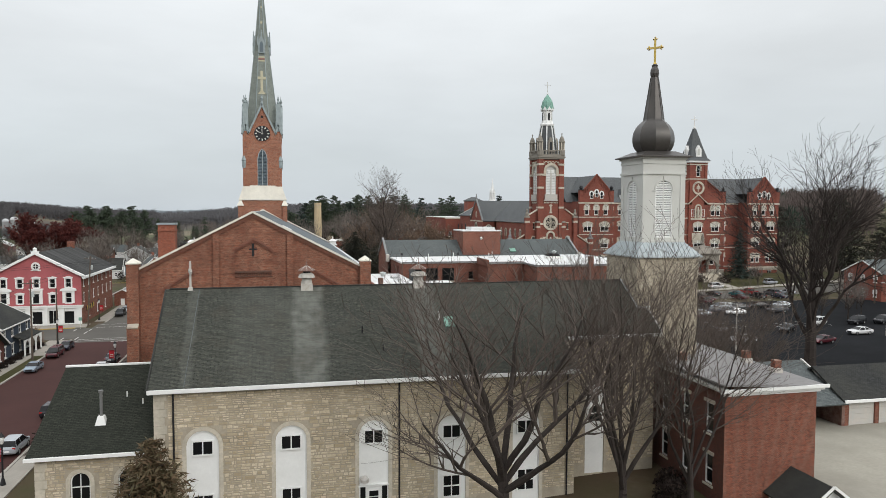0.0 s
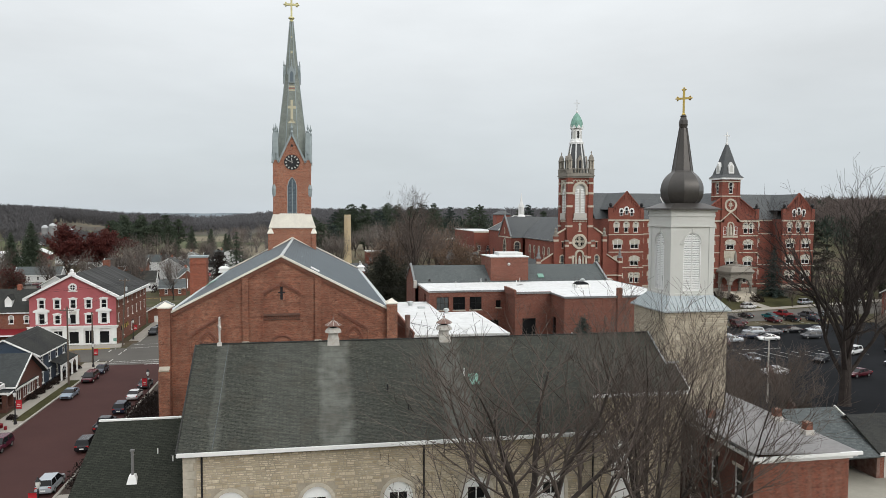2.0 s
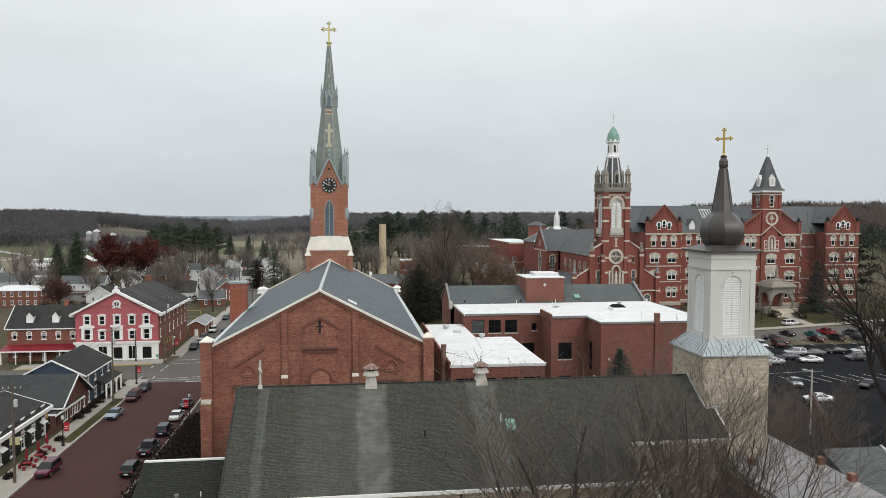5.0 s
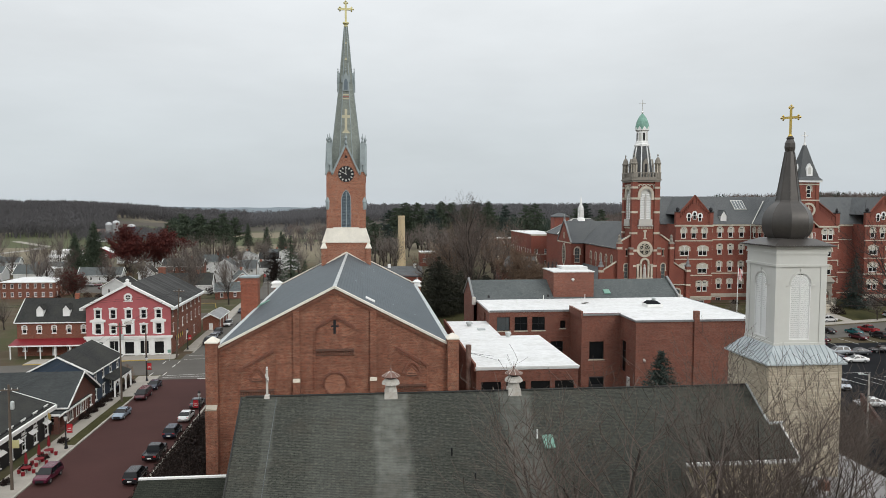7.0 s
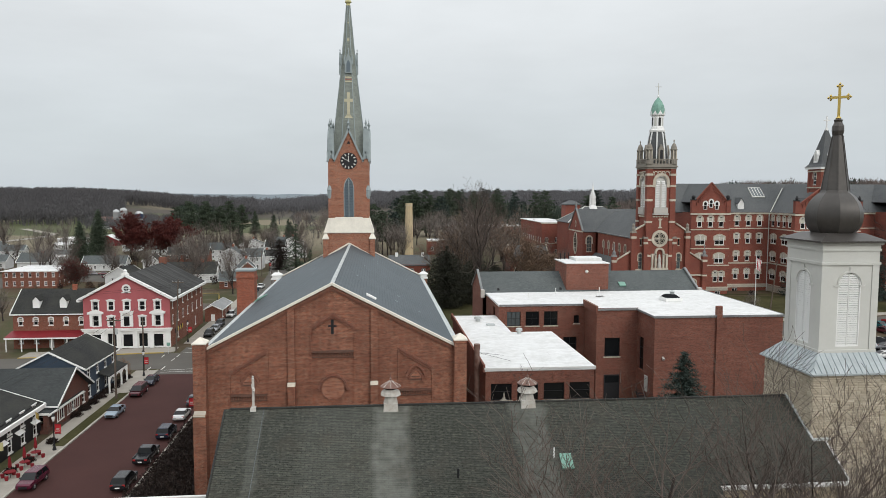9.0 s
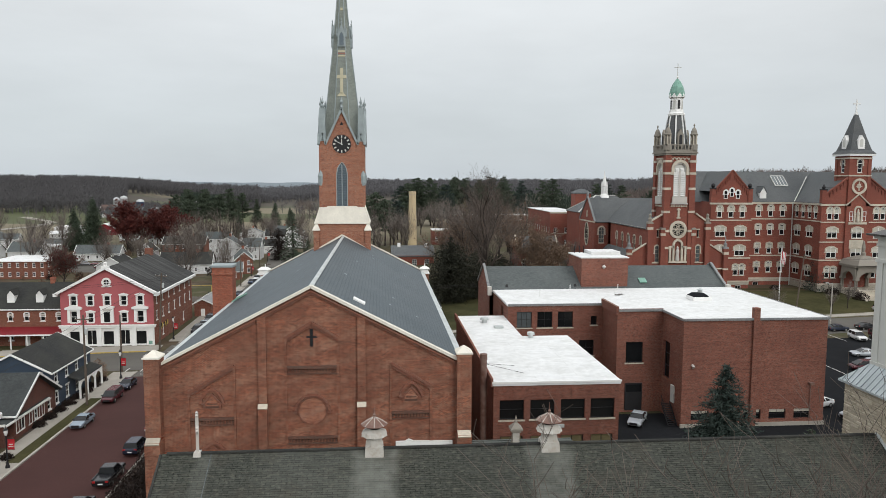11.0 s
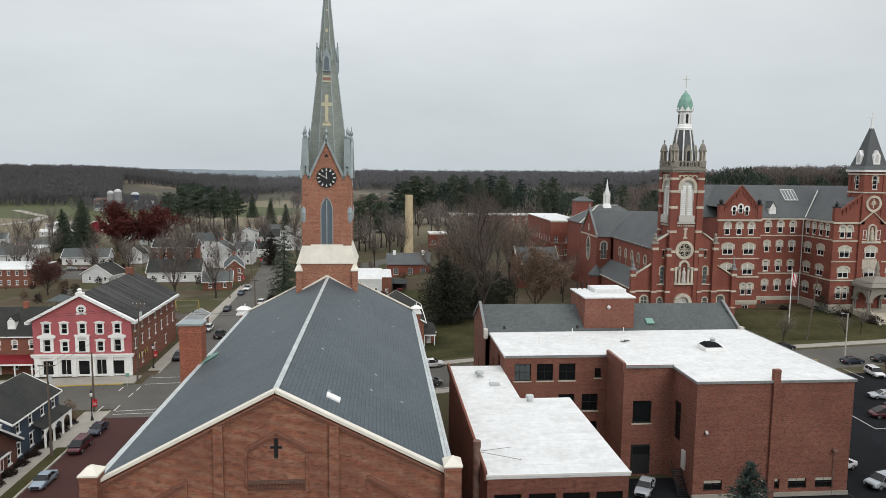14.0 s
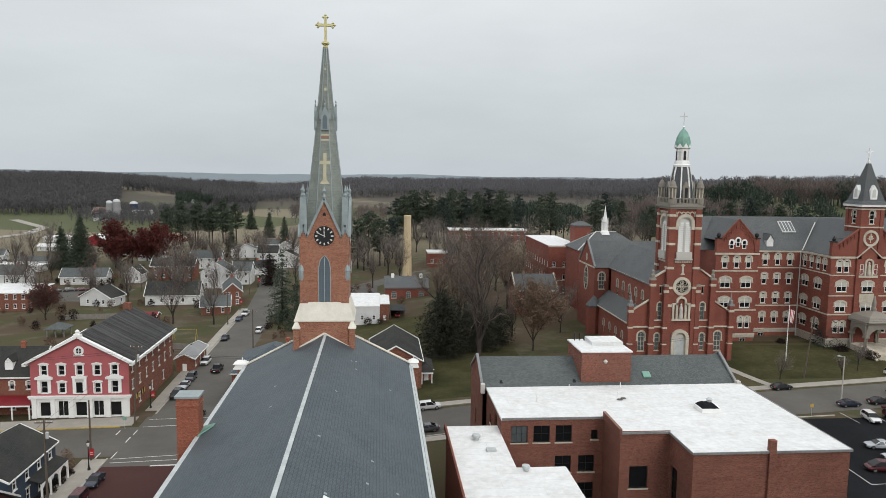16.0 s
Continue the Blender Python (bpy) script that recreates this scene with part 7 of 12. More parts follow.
    turn = pose(tx, 41, 15.4, 0, 0, -90)
    ow = part("rose_window", bm, M_LIMESTONE, b, "large oval window in a limestone ring", turn)
    bm = bmesh.new()
    plate(bm, ov, -0.04, 0.02)
    part("pane", bm, M_GLASS, ow)
    bm = bmesh.new()
    for s in (-0.55, 0.55):
        box(bm, s - 0.06, -0.08, -2.9, s + 0.06, -0.03, 2.9)
    for z in (-1.6, 0, 1.6):
        box(bm, -1.4, -0.08, z - 0.06, 1.4, -0.03, z + 0.06)
    part("tracery", bm, M_LIMESTONE, ow)
    bm = bmesh.new()
    band(bm, [(0.4 * math.cos(6.28319 * i / 16), 0.8 * math.sin(6.28319 * i / 16)) for i in range(16)], [(0.65 * math.cos(6.28319 * i / 16), 1.1 * math.sin(6.28319 * i / 16)) for i in range(16)], -0.12, 0.05, True)
    part("oculus", bm, M_LIMESTONE, b, m=pose(tx, 41, 21.6, 0, 0, -90))
    bm = bmesh.new()
    for y0, y1 in ((33.0, 41), (49, 41)):
        bar(bm, (tx, y0, 19.7), (tx, y1, 26.9), 0.5, 0.4)
    lathe(bm, [(0.3, 26.8), (0.35, 27.4), (0.05, 28.8)], 6, tx, 41)
    part("gable_coping", bm, M_TIN_GREY, b)
    # roofs
    bm = bmesh.new()
    slab(bm, [(-8.0, 0.4, 19.5), (-8.0, 36, 19.5), (-0.3, 36, 26.0), (-0.3, 0.4, 26.0)], 0.2)
    slab(bm, [(7.4, 0.4, 19.5), (7.4, 36, 19.5), (-0.3, 36, 26.0), (-0.3, 0.4, 26.0)], 0.2)
    part("nave_roof", bm, M_SLATE_CONVENT, b, "grey slate nave roof")
    bm = bmesh.new()
    slab(bm, [(tx + 0.2, 32.7, 19.4), (11.5, 32.7, 19.4), (11.5, 41, 26.4), (tx + 0.2, 41, 26.4)], 0.2)
    slab(bm, [(tx + 0.2, 49.3, 19.4), (11.5, 49.3, 19.4), (11.5, 41, 26.4), (tx + 0.2, 41, 26.4)], 0.2)
    part("transept_roof", bm, M_SLATE_CONVENT, b)
    bm = bmesh.new()
    slab(bm, [(-11.6, 0.8, 9.3), (-11.6, 32.9, 9.3), (-7.6, 32.9, 13.0), (-7.6, 0.8, 13.0)], 0.2)
    part("aisle_roof", bm, M_SLATE_CONVENT, b, "lean-to slate aisle roof")
    bm = bmesh.new()
    slab(bm, [(11.2, 0.8, 9.3), (11.2, 32.9, 9.3), (7.1, 32.9, 13.0), (7.1, 0.8, 13.0)], 0.2)
    part("aisle_roof", bm, M_SLATE_CONVENT, b)
    bm = bmesh.new()
    box(bm, -11.75, 0.8, 9.0, -11.55, 32.8, 9.3)
    part("aisle_gutter", bm, M_LIMESTONE, b)
    # octagonal sacristy stub
    bm = bmesh.new()
    lathe(bm, [(2.1, 0), (2.1, 8.6)], 8, -12.2, 31.5)
    sx = part("sacristy", bm, brick, b)
    bm = bmesh.new()
    lathe(bm, [(2.35, 8.5), (2.35, 8.9), (0.1, 11.6)], 8, -12.2, 31.5)
    part("sacristy_roof", bm, M_SLATE_CONVENT, sx)
    chapel_tower(b, brick)


def chapel_tower(b, brick):
    t = part("tower", bmesh.new(), brick, b, "square brick bell tower with a domed lantern", pose(-0.65, 0, 0))
    h, cy = 3.55, 3.15
    bm = bmesh.new()
    for r in range(4):
        m3 = Matrix.Rotation(r * math.pi / 2, 3, "Z")
        p, q = m3 @ Vector((-h, -h, 0)), m3 @ Vector((h, -h, 0))
        p, q = (p.x, p.y + cy), (q.x, q.y + cy)
        wall(bm, p, q, 0, 38.0, [(h - 1.6, h + 1.6, 26.6, 36.3, 1)] if r != 2 else [], 0.5)
    part("shaft", bm, brick, t)
    for s in (-1, 1):
        for f in (-1, 1):
            bm = bmesh.new()
            box(bm, s * (h - 0.35) - 0.75, cy + f * (h - 0.35) - 0.75, 0, s * (h - 0.35) + 0.75, cy + f * (h - 0.35) + 0.75, 38.2)
            part("corner_pier", bm, brick, t)
    bm = bmesh.new()
    for z in (14.6, 18.9, 23.7, 29.5, 33.3, 36.3):
        for s in (-1, 1):
            for f in (-1, 1):
                x, y = s * (h - 0.35), cy + f * (h - 0.35)
                box(bm, x - 0.83, y - 0.83, z, x + 0.83, y + 0.83, z + 0.55)
    pieces("corner_stone", bm, M_LIMESTONE, t, "limestone corner block")
    for r in (0, 3, 1):
        turn = Matrix.Translation((0, cy, 0)) @ Matrix.Rotation(r * math.pi / 2, 4, "Z") @ Matrix.Translation((0, -h, 0))
        bm = bmesh.new()
        a, o = grown(3.2, 9.7, 1, 0.7, 6.6)
        band(bm, [(x, max(z, 6.6)) for x, z in a], o, -0.3, 0.02)
        lv = part("belfry_opening", bm, M_LIMESTONE, t, "tall louvred belfry arch in limestone", turn @ pose(0, 0, 26.6))
        bm = bmesh.new()
        band(bm, [(x * 0.92, z * 0.97) for x, z in arch_line(3.2, 9.7, 1)], arch_line(3.2, 9.7, 1), -0.05, 0.3)
        box(bm, -0.22, -0.05, 0, 0.22, 0.3, 7.6)
        box(bm, -1.9, -0.5, -0.4, 1.9, 0.3, 1.2)
        box(bm, -2.2, -0.4, -0.75, 2.2, 0.3, -0.35)
        part("louvre_frame", bm, M_WHITE_WORN, lv)
        bm = bmesh.new()
        plate(bm, arch_line(3.1, 9.6, 1), 0.32, 0.36)
        part("backing", bm, M_STEEPLE, lv)
        if r != 1:
            bm = bmesh.new()
            bar(bm, (-0.62, 0, 0), (0.62, 0, 0), 0.34, 0.08)
            for v in bm.verts:
                v.co.z += v.co.y
            me = mesh_of(bm, "slat", M_WHITE)
            for i in range(15):
                for s in (-1, 1):
                    half = 1.0 if i < 13 else 0.7
                    part("slat", me, None, lv, m=Matrix.Translation((s * (0.22 + 0.62 * half), 0.16, 1.5 + i * 0.47)) @ Matrix.Diagonal((half, 1, 1, 1)))
        for i in range(6):
            bm = bmesh.new()
            x = -2.6 + i * 1.04
            ring(bm, x, 38.0 - 1.0, 0.32, 0.52, -0.25, 0.0, 10, 0, 180)
            box(bm, x - 0.52, -0.25, 36.3, x - 0.4, 0, 37.0)
            part("frieze_arch", bm, M_LIMESTONE, t, "limestone frieze arch", turn)
        bm = bmesh.new()
        for i in range(10):
            box(bm, -2.1 + i * 0.44, -0.25, 25.2, -1.86 + i * 0.44, 0, 25.6)
        part("dentil_course", bm, M_LIMESTONE, t, m=turn)
    # rose, niche and portal on the front
    y = cy - h
    bm = bmesh.new()
    ring(bm, 0, 19.5, 1.55, 2.25, y - 0.25, y, 28)
    rz = part("rose_window", bm, M_LIMESTONE, t, "round traceried window in limestone")
    bm = bmesh.new()
    disc(bm, 0, 19.5, 1.6, y - 0.06, y - 0.01)
    part("pane", bm, M_GLASS, rz)
    bm = bmesh.new()
    ring(bm, 0, 19.5, 0.35, 0.5, y - 0.16, y - 0.05, 14)
    for i in range(8):
        a = i * math.pi / 4
        ring(bm, 1.02 * math.cos(a), 19.5 + 1.02 * math.sin(a), 0.33, 0.43, y - 0.16, y - 0.05, 12)
    box(bm, -0.08, y - 0.16, 18.1, 0.08, y - 0.05, 20.9)
    box(bm, -1.4, y - 0.16, 19.42, 1.4, y - 0.05, 19.58)
    part("tracery", bm, M_LIMESTONE, rz)
    bm = bmesh.new()
    box(bm, -0.25, y - 0.15, 22.6, 0.25, y, 24.9)
    box(bm, -0.5, y - 0.2, 22.3, 0.5, y, 22.6)
    box(bm, -0.5, y - 0.2, 24.4, 0.5, y, 24.75)
    part("slit_window", bm, M_LIMESTONE, t)
    bm = bmesh.new()
    a, o = grown(1.7, 5.0, 1, 0.5)
    band(bm, a, o, y - 0.5, y)
    box(bm, -2.4, y - 0.6, -0.5, 2.4, y, 0.0)
    for s in (-1, 1):
        box(bm, s * 2.0 - 0.25, y - 0.5, 0, s * 2.0 + 0.25, y, 3.4)
        box(bm, s * 1.6 - 0.7, y - 0.5, 3.4, s * 1.6 + 0.7, y, 3.8)
    ni = part("niche", bm, M_LIMESTONE, t, "limestone niche with columns", pose(0, 0, 11.6))
    bm = bmesh.new()
    lathe(bm, [(0.5, 0.0), (0.55, 0.4), (0.42, 1.6), (0.5, 2.4), (0.3, 2.95), (0.24, 3.1), (0.3, 3.4), (0.05, 3.75)], 10, 0, y - 0.25)
    part("statue", bm, M_WHITE_WORN, ni, "pale stone standing statue")
    bm = bmesh.new()
    a, o = grown(2.8, 7.0, 1, 0.8)
    band(bm, a, o, y - 0.7, y)
    pt = part("portal", bm, M_LIMESTONE, t, "round limestone portal", pose(0, 0, 1.2))
    bm = bmesh.new()
    plate(bm, arch_line(2.8, 7.0, 1), y - 0.1, y)
    part("door", bm, M_SKIRT, pt, "grey double doors with a tympanum")
    bm = bmesh.new()
    disc(bm, 0, 5.9, 0.85, y - 0.18, y - 0.1, 18)
    part("tympanum", bm, M_WHITE_WORN, pt)
    # cornice, corner tabernacles, spirelet, lantern
    bm = bmesh.new()
    for z, e, th in ((38.1, 0.45, 0.45), (38.55, 0.7, 0.35), (38.9, 0.5, 0.6)):
        box(bm, -h - e, cy - h - e, z, h + e, cy + h + e, z + th)
    for i in range(9):
        x = -h + i * h / 4
        box(bm, x - 0.18, cy - h - 0.55, 39.5, x + 0.18, cy - h - 0.2, 40.6)
        box(bm, -h - 0.55, cy + x - 0.18, 39.5, -h - 0.2, cy + x + 0.18, 40.6)
    box(bm, -h - 0.6, cy - h - 0.6, 40.5, h + 0.6, cy - h - 0.15, 40.75)
    box(bm, -h - 0.6, cy - h - 0.6, 40.5, -h - 0.15, cy + h + 0.6, 40.75)
    part("cornice", bm, M_LIMESTONE_OLD, t, "weathered limestone cornice and balustrade")
    for sx in (-1, 1):
        for sy in (-1, 1):
            x, y2 = sx * (h - 0.2), cy + sy * (h - 0.2)
            bm = bmesh.new()
            lathe(bm, [(0.98, 39.3), (0.98, 40.6), (0.62, 40.8), (0.6, 42.8), (0.9, 43.0), (1.0, 43.3), (0.82, 43.45), (0.7, 44.1), (0.42, 44.7), (0.14, 44.95), (0.1, 45.3), (0.24, 45.5), (0.06, 45.9)], 10, x, y2)
            ct = part("corner_turret", bm, M_LIMESTONE_OLD, t, "weathered limestone corner turret")
            for i in range(6):
                an = i * math.pi / 3
                bm = bmesh.new()
                frustum(bm, (x + 0.76 * math.cos(an), y2 + 0.76 * math.sin(an), 40.6), (x + 0.76 * math.cos(an), y2 + 0.76 * math.sin(an), 43.1), 0.13, 0.13, 6)
                part("colonnette", bm, M_LIMESTONE, ct)
    bm = bmesh.new()
    rings = [(3.0, 39.4), (2.9, 41.5), (2.6, 44.0), (2.1, 47.0), (1.8, 48.2)]
    lathe(bm, rings, 8, 0, cy, math.pi / 8)
    sp = part("spirelet", bm, M_SLATE_CONVENT, t, "slate spirelet with white ribs")
    for i in range(8):
        a = math.pi / 8 + i * math.pi / 4
        bm = bmesh.new()
        for (r0, z0), (r1, z1) in zip(rings, rings[1:]):
            bar(bm, (r0 * math.cos(a), cy + r0 * math.sin(a), z0), (r1 * math.cos(a), cy + r1 * math.sin(a), z1), 0.32, 0.2)
        part("rib", bm, M_WHITE, sp)
    for r in (0, 3, 1):
        turn = Matrix.Translation((0, cy, 0)) @ Matrix.Rotation(r * math.pi / 2, 4, "Z")
        bm = bmesh.new()
        plate(bm, [(-0.75, 0), (-0.75, 3.0), (0, 4.4), (0.75, 3.0), (0.75, 0)], -3.3, -2.1)
        dm = part("spire_dormer", bm, M_LIMESTONE_OLD, sp, m=turn @ pose(0, 0, 40.2))
        bm = bmesh.new()
        plate(bm, arch_line(0.75, 2.6, 1), -3.34, -3.28)
        part("dormer_opening", bm, M_BLACK, dm, m=pose(0, 0, 0.4))
    bm = bmesh.new()
    lathe(bm, [(2.05, 48.1), (2.1, 48.6), (1.8, 48.8), (1.7, 49.4), (1.55, 49.5), (1.5, 52.3), (1.8, 52.5), (1.8, 52.9)], 8, 0, cy, math.pi / 8)
    ln = part("lantern", bm, M_WHITE, t, "white eight-sided lantern")
    for i in range(8):
        a = i * math.pi / 4
        bm = bmesh.new()
        plate(bm, arch_line(0.62, 2.2, 1), -0.06, 0.04)
        part("lantern_opening", bm, M_BLACK if i % 2 == 0 else M_STEEPLE, ln, m=Matrix.Translation((0, cy, 49.7)) @ Matrix.Rotation(a, 4, "Z") @ Matrix.Translation((0, -1.42, 0)))
        bm = bmesh.new()
        plate(bm, [(-0.75, 0), (0, 1.1), (0.75, 0)], -0.12, 0.2)
        part("lantern_gable", bm, M_WHITE, ln, m=Matrix.Translation((0, cy, 52.6)) @ Matrix.Rotation(a, 4, "Z") @ Matrix.Translation((0, -1.68, 0)))
    bm = bmesh.new()
    lathe(bm, [(1.95, 52.8), (1.85, 53.8), (1.5, 55.2), (0.9, 56.4), (0.35, 57.1), (0.12, 57.3)], 8, 0, cy, math.pi / 8)
    part("copper_dome", bm, M_COPPER, t, "green copper dome")
    bm = bmesh.new()
    lathe(bm, [(0.05, 57.2), (0.32, 57.6), (0.05, 58.0)], 10, 0, cy)
    part("ball", bm, M_WHITE, t)
    bm = bmesh.new()
    latin_cross(bm, 3.2, 1.9, 0.14, 0.7)
    part("cross", bm, M_STEEPLE, t, "slender pale metal cross", pose(0, cy, 57.9))


chapel()


# ---- convent ----
def convent():
    b = thing("convent", pose(99.4, 213.5, 3.6), "large four-storey red brick convent with slate roofs and limestone window heads", "convent")
    brick = M_BRICK_CONVENT
    one = Kit("window", 1.4, 3.0, 3, M_WHITE, 0.16, (0, 1), 0.12, hood="arch", hood_g=0.4, hood_mat=M_LIMESTONE, sill=M_LIMESTONE, blind=0.45, label="white sash window with a limestone head")
    two = Kit("window", 2.9, 2.9, 0, M_WHITE, 0.17, (1, 1), 0.12, hood="arch", hood_g=0.4, hood_mat=M_LIMESTONE, sill=M_LIMESTONE, blind=0.45, label="paired white sash window with a limestone lintel")
    arch1 = Kit("window", 1.45, 3.2, 1, M_WHITE, 0.16, (0, 1), 0.12, hood="arch", hood_g=0.4, hood_mat=M_LIMESTONE, sill=M_LIMESTONE, blind=0.5, label="round-headed white sash window")
    low = Kit("window", 1.7, 1.2, 0, M_WHITE, 0.12, (1, 0), 0.18, label="basement window")
    gz, top = 2.9, 25.4
    rows = (4.9, 10.4, 15.8, 21.1)

    def bay(bm, p0, p1, singles=(), pairs=(), z0=0.0, first=0):
        wins = []
        for u in pairs:
            wins += [(two, u, rows[1]), (two, u, rows[2])]
            wins += [(one, u - 0.9, rows[0]), (one, u + 0.9, rows[0])]
            wins += [(low, u, 0.9)]
        for u in singles:
            wins += [(arch1, u, rows[3])]
        windowed(bm, b, p0, p1, z0, top, wins)

    def blk(x0, x1, y, name):
        """A projecting gabled block."""
        w = x1 - x0
        bm = bmesh.new()
        bay(bm, (x0, y), (x1, y), (w / 2 - 3.3, w / 2, w / 2 + 3.3), (w / 2 - 2.9, w / 2 + 2.9))
        wall(bm, (x0, y + 14), (x0, y), 0, top)
        wall(bm, (x1, y), (x1, y + 14), 0, top)
        m = (x0 + x1) / 2
        face(bm, ((x0, y, top), (x1, y, top), (x1, y, top + 3.2), (x1 - 0.9, y, top + 3.2), (m, y, 34.0), (x0 + 0.9, y, top + 3.2), (x0, y, top + 3.2)))
        p = part(name, bm, brick, b)
        tri = Kit("window", 1.1, 2.3, 1, M_WHITE, 0.13, (0, 1), 0.0, hood="arch", hood_g=0.28, hood_mat=M_WHITE, label="arched gable window")
        for dx, h in ((-1.75, 0), (0, 0.55), (1.75, 0)):
            tri.place(p, pose(m + dx, y - 0.06, top + 0.9 + h))
        bm = bmesh.new()
        for s in (-1, 1):
            bar(bm, (m, y, 34.15), (m + s * (w / 2 - 0.9), y, top + 3.3), 0.5, 0.3)
        part("gable_coping", bm, brick, p)
        for s in (-1, 1):
            bm = bmesh.new()
            for i in range(7):
                k = (i + 1) / 8
                x, z = m + s * (w / 2 - 0.9) * k, 34.0 - (34.0 - top - 3.2) * k
                box(bm, x - 0.14, y - 0.22, z - 1.7, x + 0.14, y, z - 0.5)
                box(bm, x - 0.3, y - 0.22, z - 0.7, x + 0.3, y, z - 0.35)
            pieces("stepped_corbel", bm, brick, p)
            bm = bmesh.new()
            x = x0 + 0.55 if s < 0 else x1 - 0.55
            box(bm, x - 0.65, y - 0.25, top, x + 0.65, y + 0.9, top + 3.6)
            pr = part("gable_pier", bm, brick, p)
            bm = bmesh.new()
            box(bm, x - 0.75, y - 0.35, top + 3.6, x + 0.75, y + 1.0, top + 3.85)
            lathe(bm, [(0.3, top + 3.8), (0.6, top + 4.4), (0.5, top + 4.9), (0.1, top + 5.2)], 10, x, y + 0.3)
            part("pier_ball", bm, M_BLACK, pr)
        bm = bmesh.new()
        for z, e, th in ((24.7, 0.3, 0.5), (20.2, 0.12, 0.3), (14.6, 0.12, 0.3), (9.6, 0.2, 0.35), (3.0, 0.2, 0.4)):
            box(bm, x0 - e, y - e, z, x1 + e, y + 0.2, z + th)
        pieces("string_course", bm, M_LIMESTONE, p)
        bm = bmesh.new()
        box(bm, x0 - 0.15, y - 0.16, -1, x1 + 0.15, y + 0.1, 0.75)
        box(bm, x0 - 0.12, y - 0.12, 2.25, x1 + 0.12, y + 0.1, 3.0)
        part("basement", bm, M_STONE_BASE, p, "rough stone basement course")
        bm = bmesh.new()
        gable_roof(bm, x0 + 0.8, x1 - 0.8, y + 0.3, y + 16, top + 3.0, 33.9, "y", 0.0)
        part("gable_roof", bm, M_SLATE_CONVENT, p)
        return p

    blk(-5.9, 5.8, 0.0, "left_block")
    blk(56.3, 68.0, 0.5, "right_block")
    # recessed ranges
    bm = bmesh.new()
    y = 6.5
    bay_rows = [(k, u, z) for u in (2.2, 5.8, 9.4, 13.0) for k, z in ((one, rows[0]), (one, rows[1]), (one, rows[2]), (arch1, rows[3] + 0.0))]
    windowed(bm, b, (5.8, y), (22.1, y), 0, top, bay_rows + [(low, u, 0.9) for u in (2.2, 5.8)])
    windowed(bm, b, (22.1, y), (22.1, -6.5), 0, top, [(k, u, z) for u, ks in ((2.2, (two, two, two)), (8.0, (two, two, two))) for k, z in zip(ks, rows[:3])] + [(arch1, u, rows[3]) for u in (1.6, 4.6, 7.6, 10.4)])
    windowed(bm, b, (42.3, -6.5), (42.3, y), 0, top, [])
    windowed(bm, b, (42.3, y), (56.3, y), 0, top, [(k, u, z) for u in (3.4, 8.4) for k, z in ((one, rows[0]), (one, rows[1]), (one, rows[2]), (arch1, rows[3]))])
    wall(bm, (68, 0.5), (68, 26), 0, top)
    part("range_wall", bm, brick, b)
    bm = bmesh.new()
    for z, e, th in ((24.7, 0.3, 0.5), (20.2, 0.1, 0.3), (9.6, 0.15, 0.35), (3.0, 0.15, 0.35)):
        box(bm, 5.8, y - e, z, 22.1, y + 0.2, z + th)
        box(bm, 42.3, y - e, z, 56.3, y + 0.2, z + th)
        box(bm, 22.1 - e, -6.5, z, 22.3, y, z + th)
    pieces("range_course", bm, M_LIMESTONE, b)
    bm = bmesh.new()
    box(bm, 5.8, y - 0.12, -1, 22.0, y + 0.1, 0.75)
    box(bm, 5.8, y - 0.12, 2.25, 22.0, y + 0.1, 3.0)
    box(bm, 21.98, -6.5, -1, 22.2, y, 2.9)
    pieces("basement", bm, M_STONE_BASE, b)
    bm = bmesh.new()
    frustum(bm, (21.6, y - 0.3, 0), (21.6, y - 0.3, 25.2), 0.14, 0.14, 8)
    part("downpipe", bm, M_STEEPLE, b, "pale downpipe")
    bm = bmesh.new()
    slab(bm, [(-8, y - 0.4, 25.3), (68, y - 0.4, 25.3), (68, y + 9, 34.0), (-8, y + 9, 34.0)], 0.25)
    slab(bm, [(-8, y + 18.4, 25.3), (68, y + 18.4, 25.3), (68, y + 9, 34.0), (-8, y + 9, 34.0)], 0.25)
    part("main_roof", bm, M_SLATE_CONVENT, b, "long grey slate roof")
    bm = bmesh.new()
    slab(bm, [(22.0, -6.2, 25.3), (22.0, y + 6, 25.3), (32.2, y + 9, 34.0), (32.2, -6.2, 34.0)], 0.25)
    slab(bm, [(42.4, -6.2, 25.3), (42.4, y + 6, 25.3), (32.2, y + 9, 34.0), (32.2, -6.2, 34.0)], 0.25)
    part("centre_roof", bm, M_SLATE_CONVENT, b)
    bm = bmesh.new()
    bar(bm, (21.9, y - 0.5, 25.45), (29.5, y + 6.5, 32.6), 0.25, 0.1)
    part("valley_flashing", bm, M_STEEPLE, b)
    bm = bmesh.new()
    s = 8.7 / 9.4
    slab(bm, [(18.6, y + 4.2, 25.3 + 4.6 * s + 0.35), (22.6, y + 4.2, 25.3 + 4.6 * s + 0.35), (22.6, y + 7.4, 25.3 + 7.8 * s + 0.35), (18.6, y + 7.4, 25.3 + 7.8 * s + 0.35)], 0.4)
    sk = part("skylight", bm, M_STEEPLE, b, "long roof skylight with pale frame")
    for i in range(4):
        bm = bmesh.new()
        x = 18.8 + i * 0.95
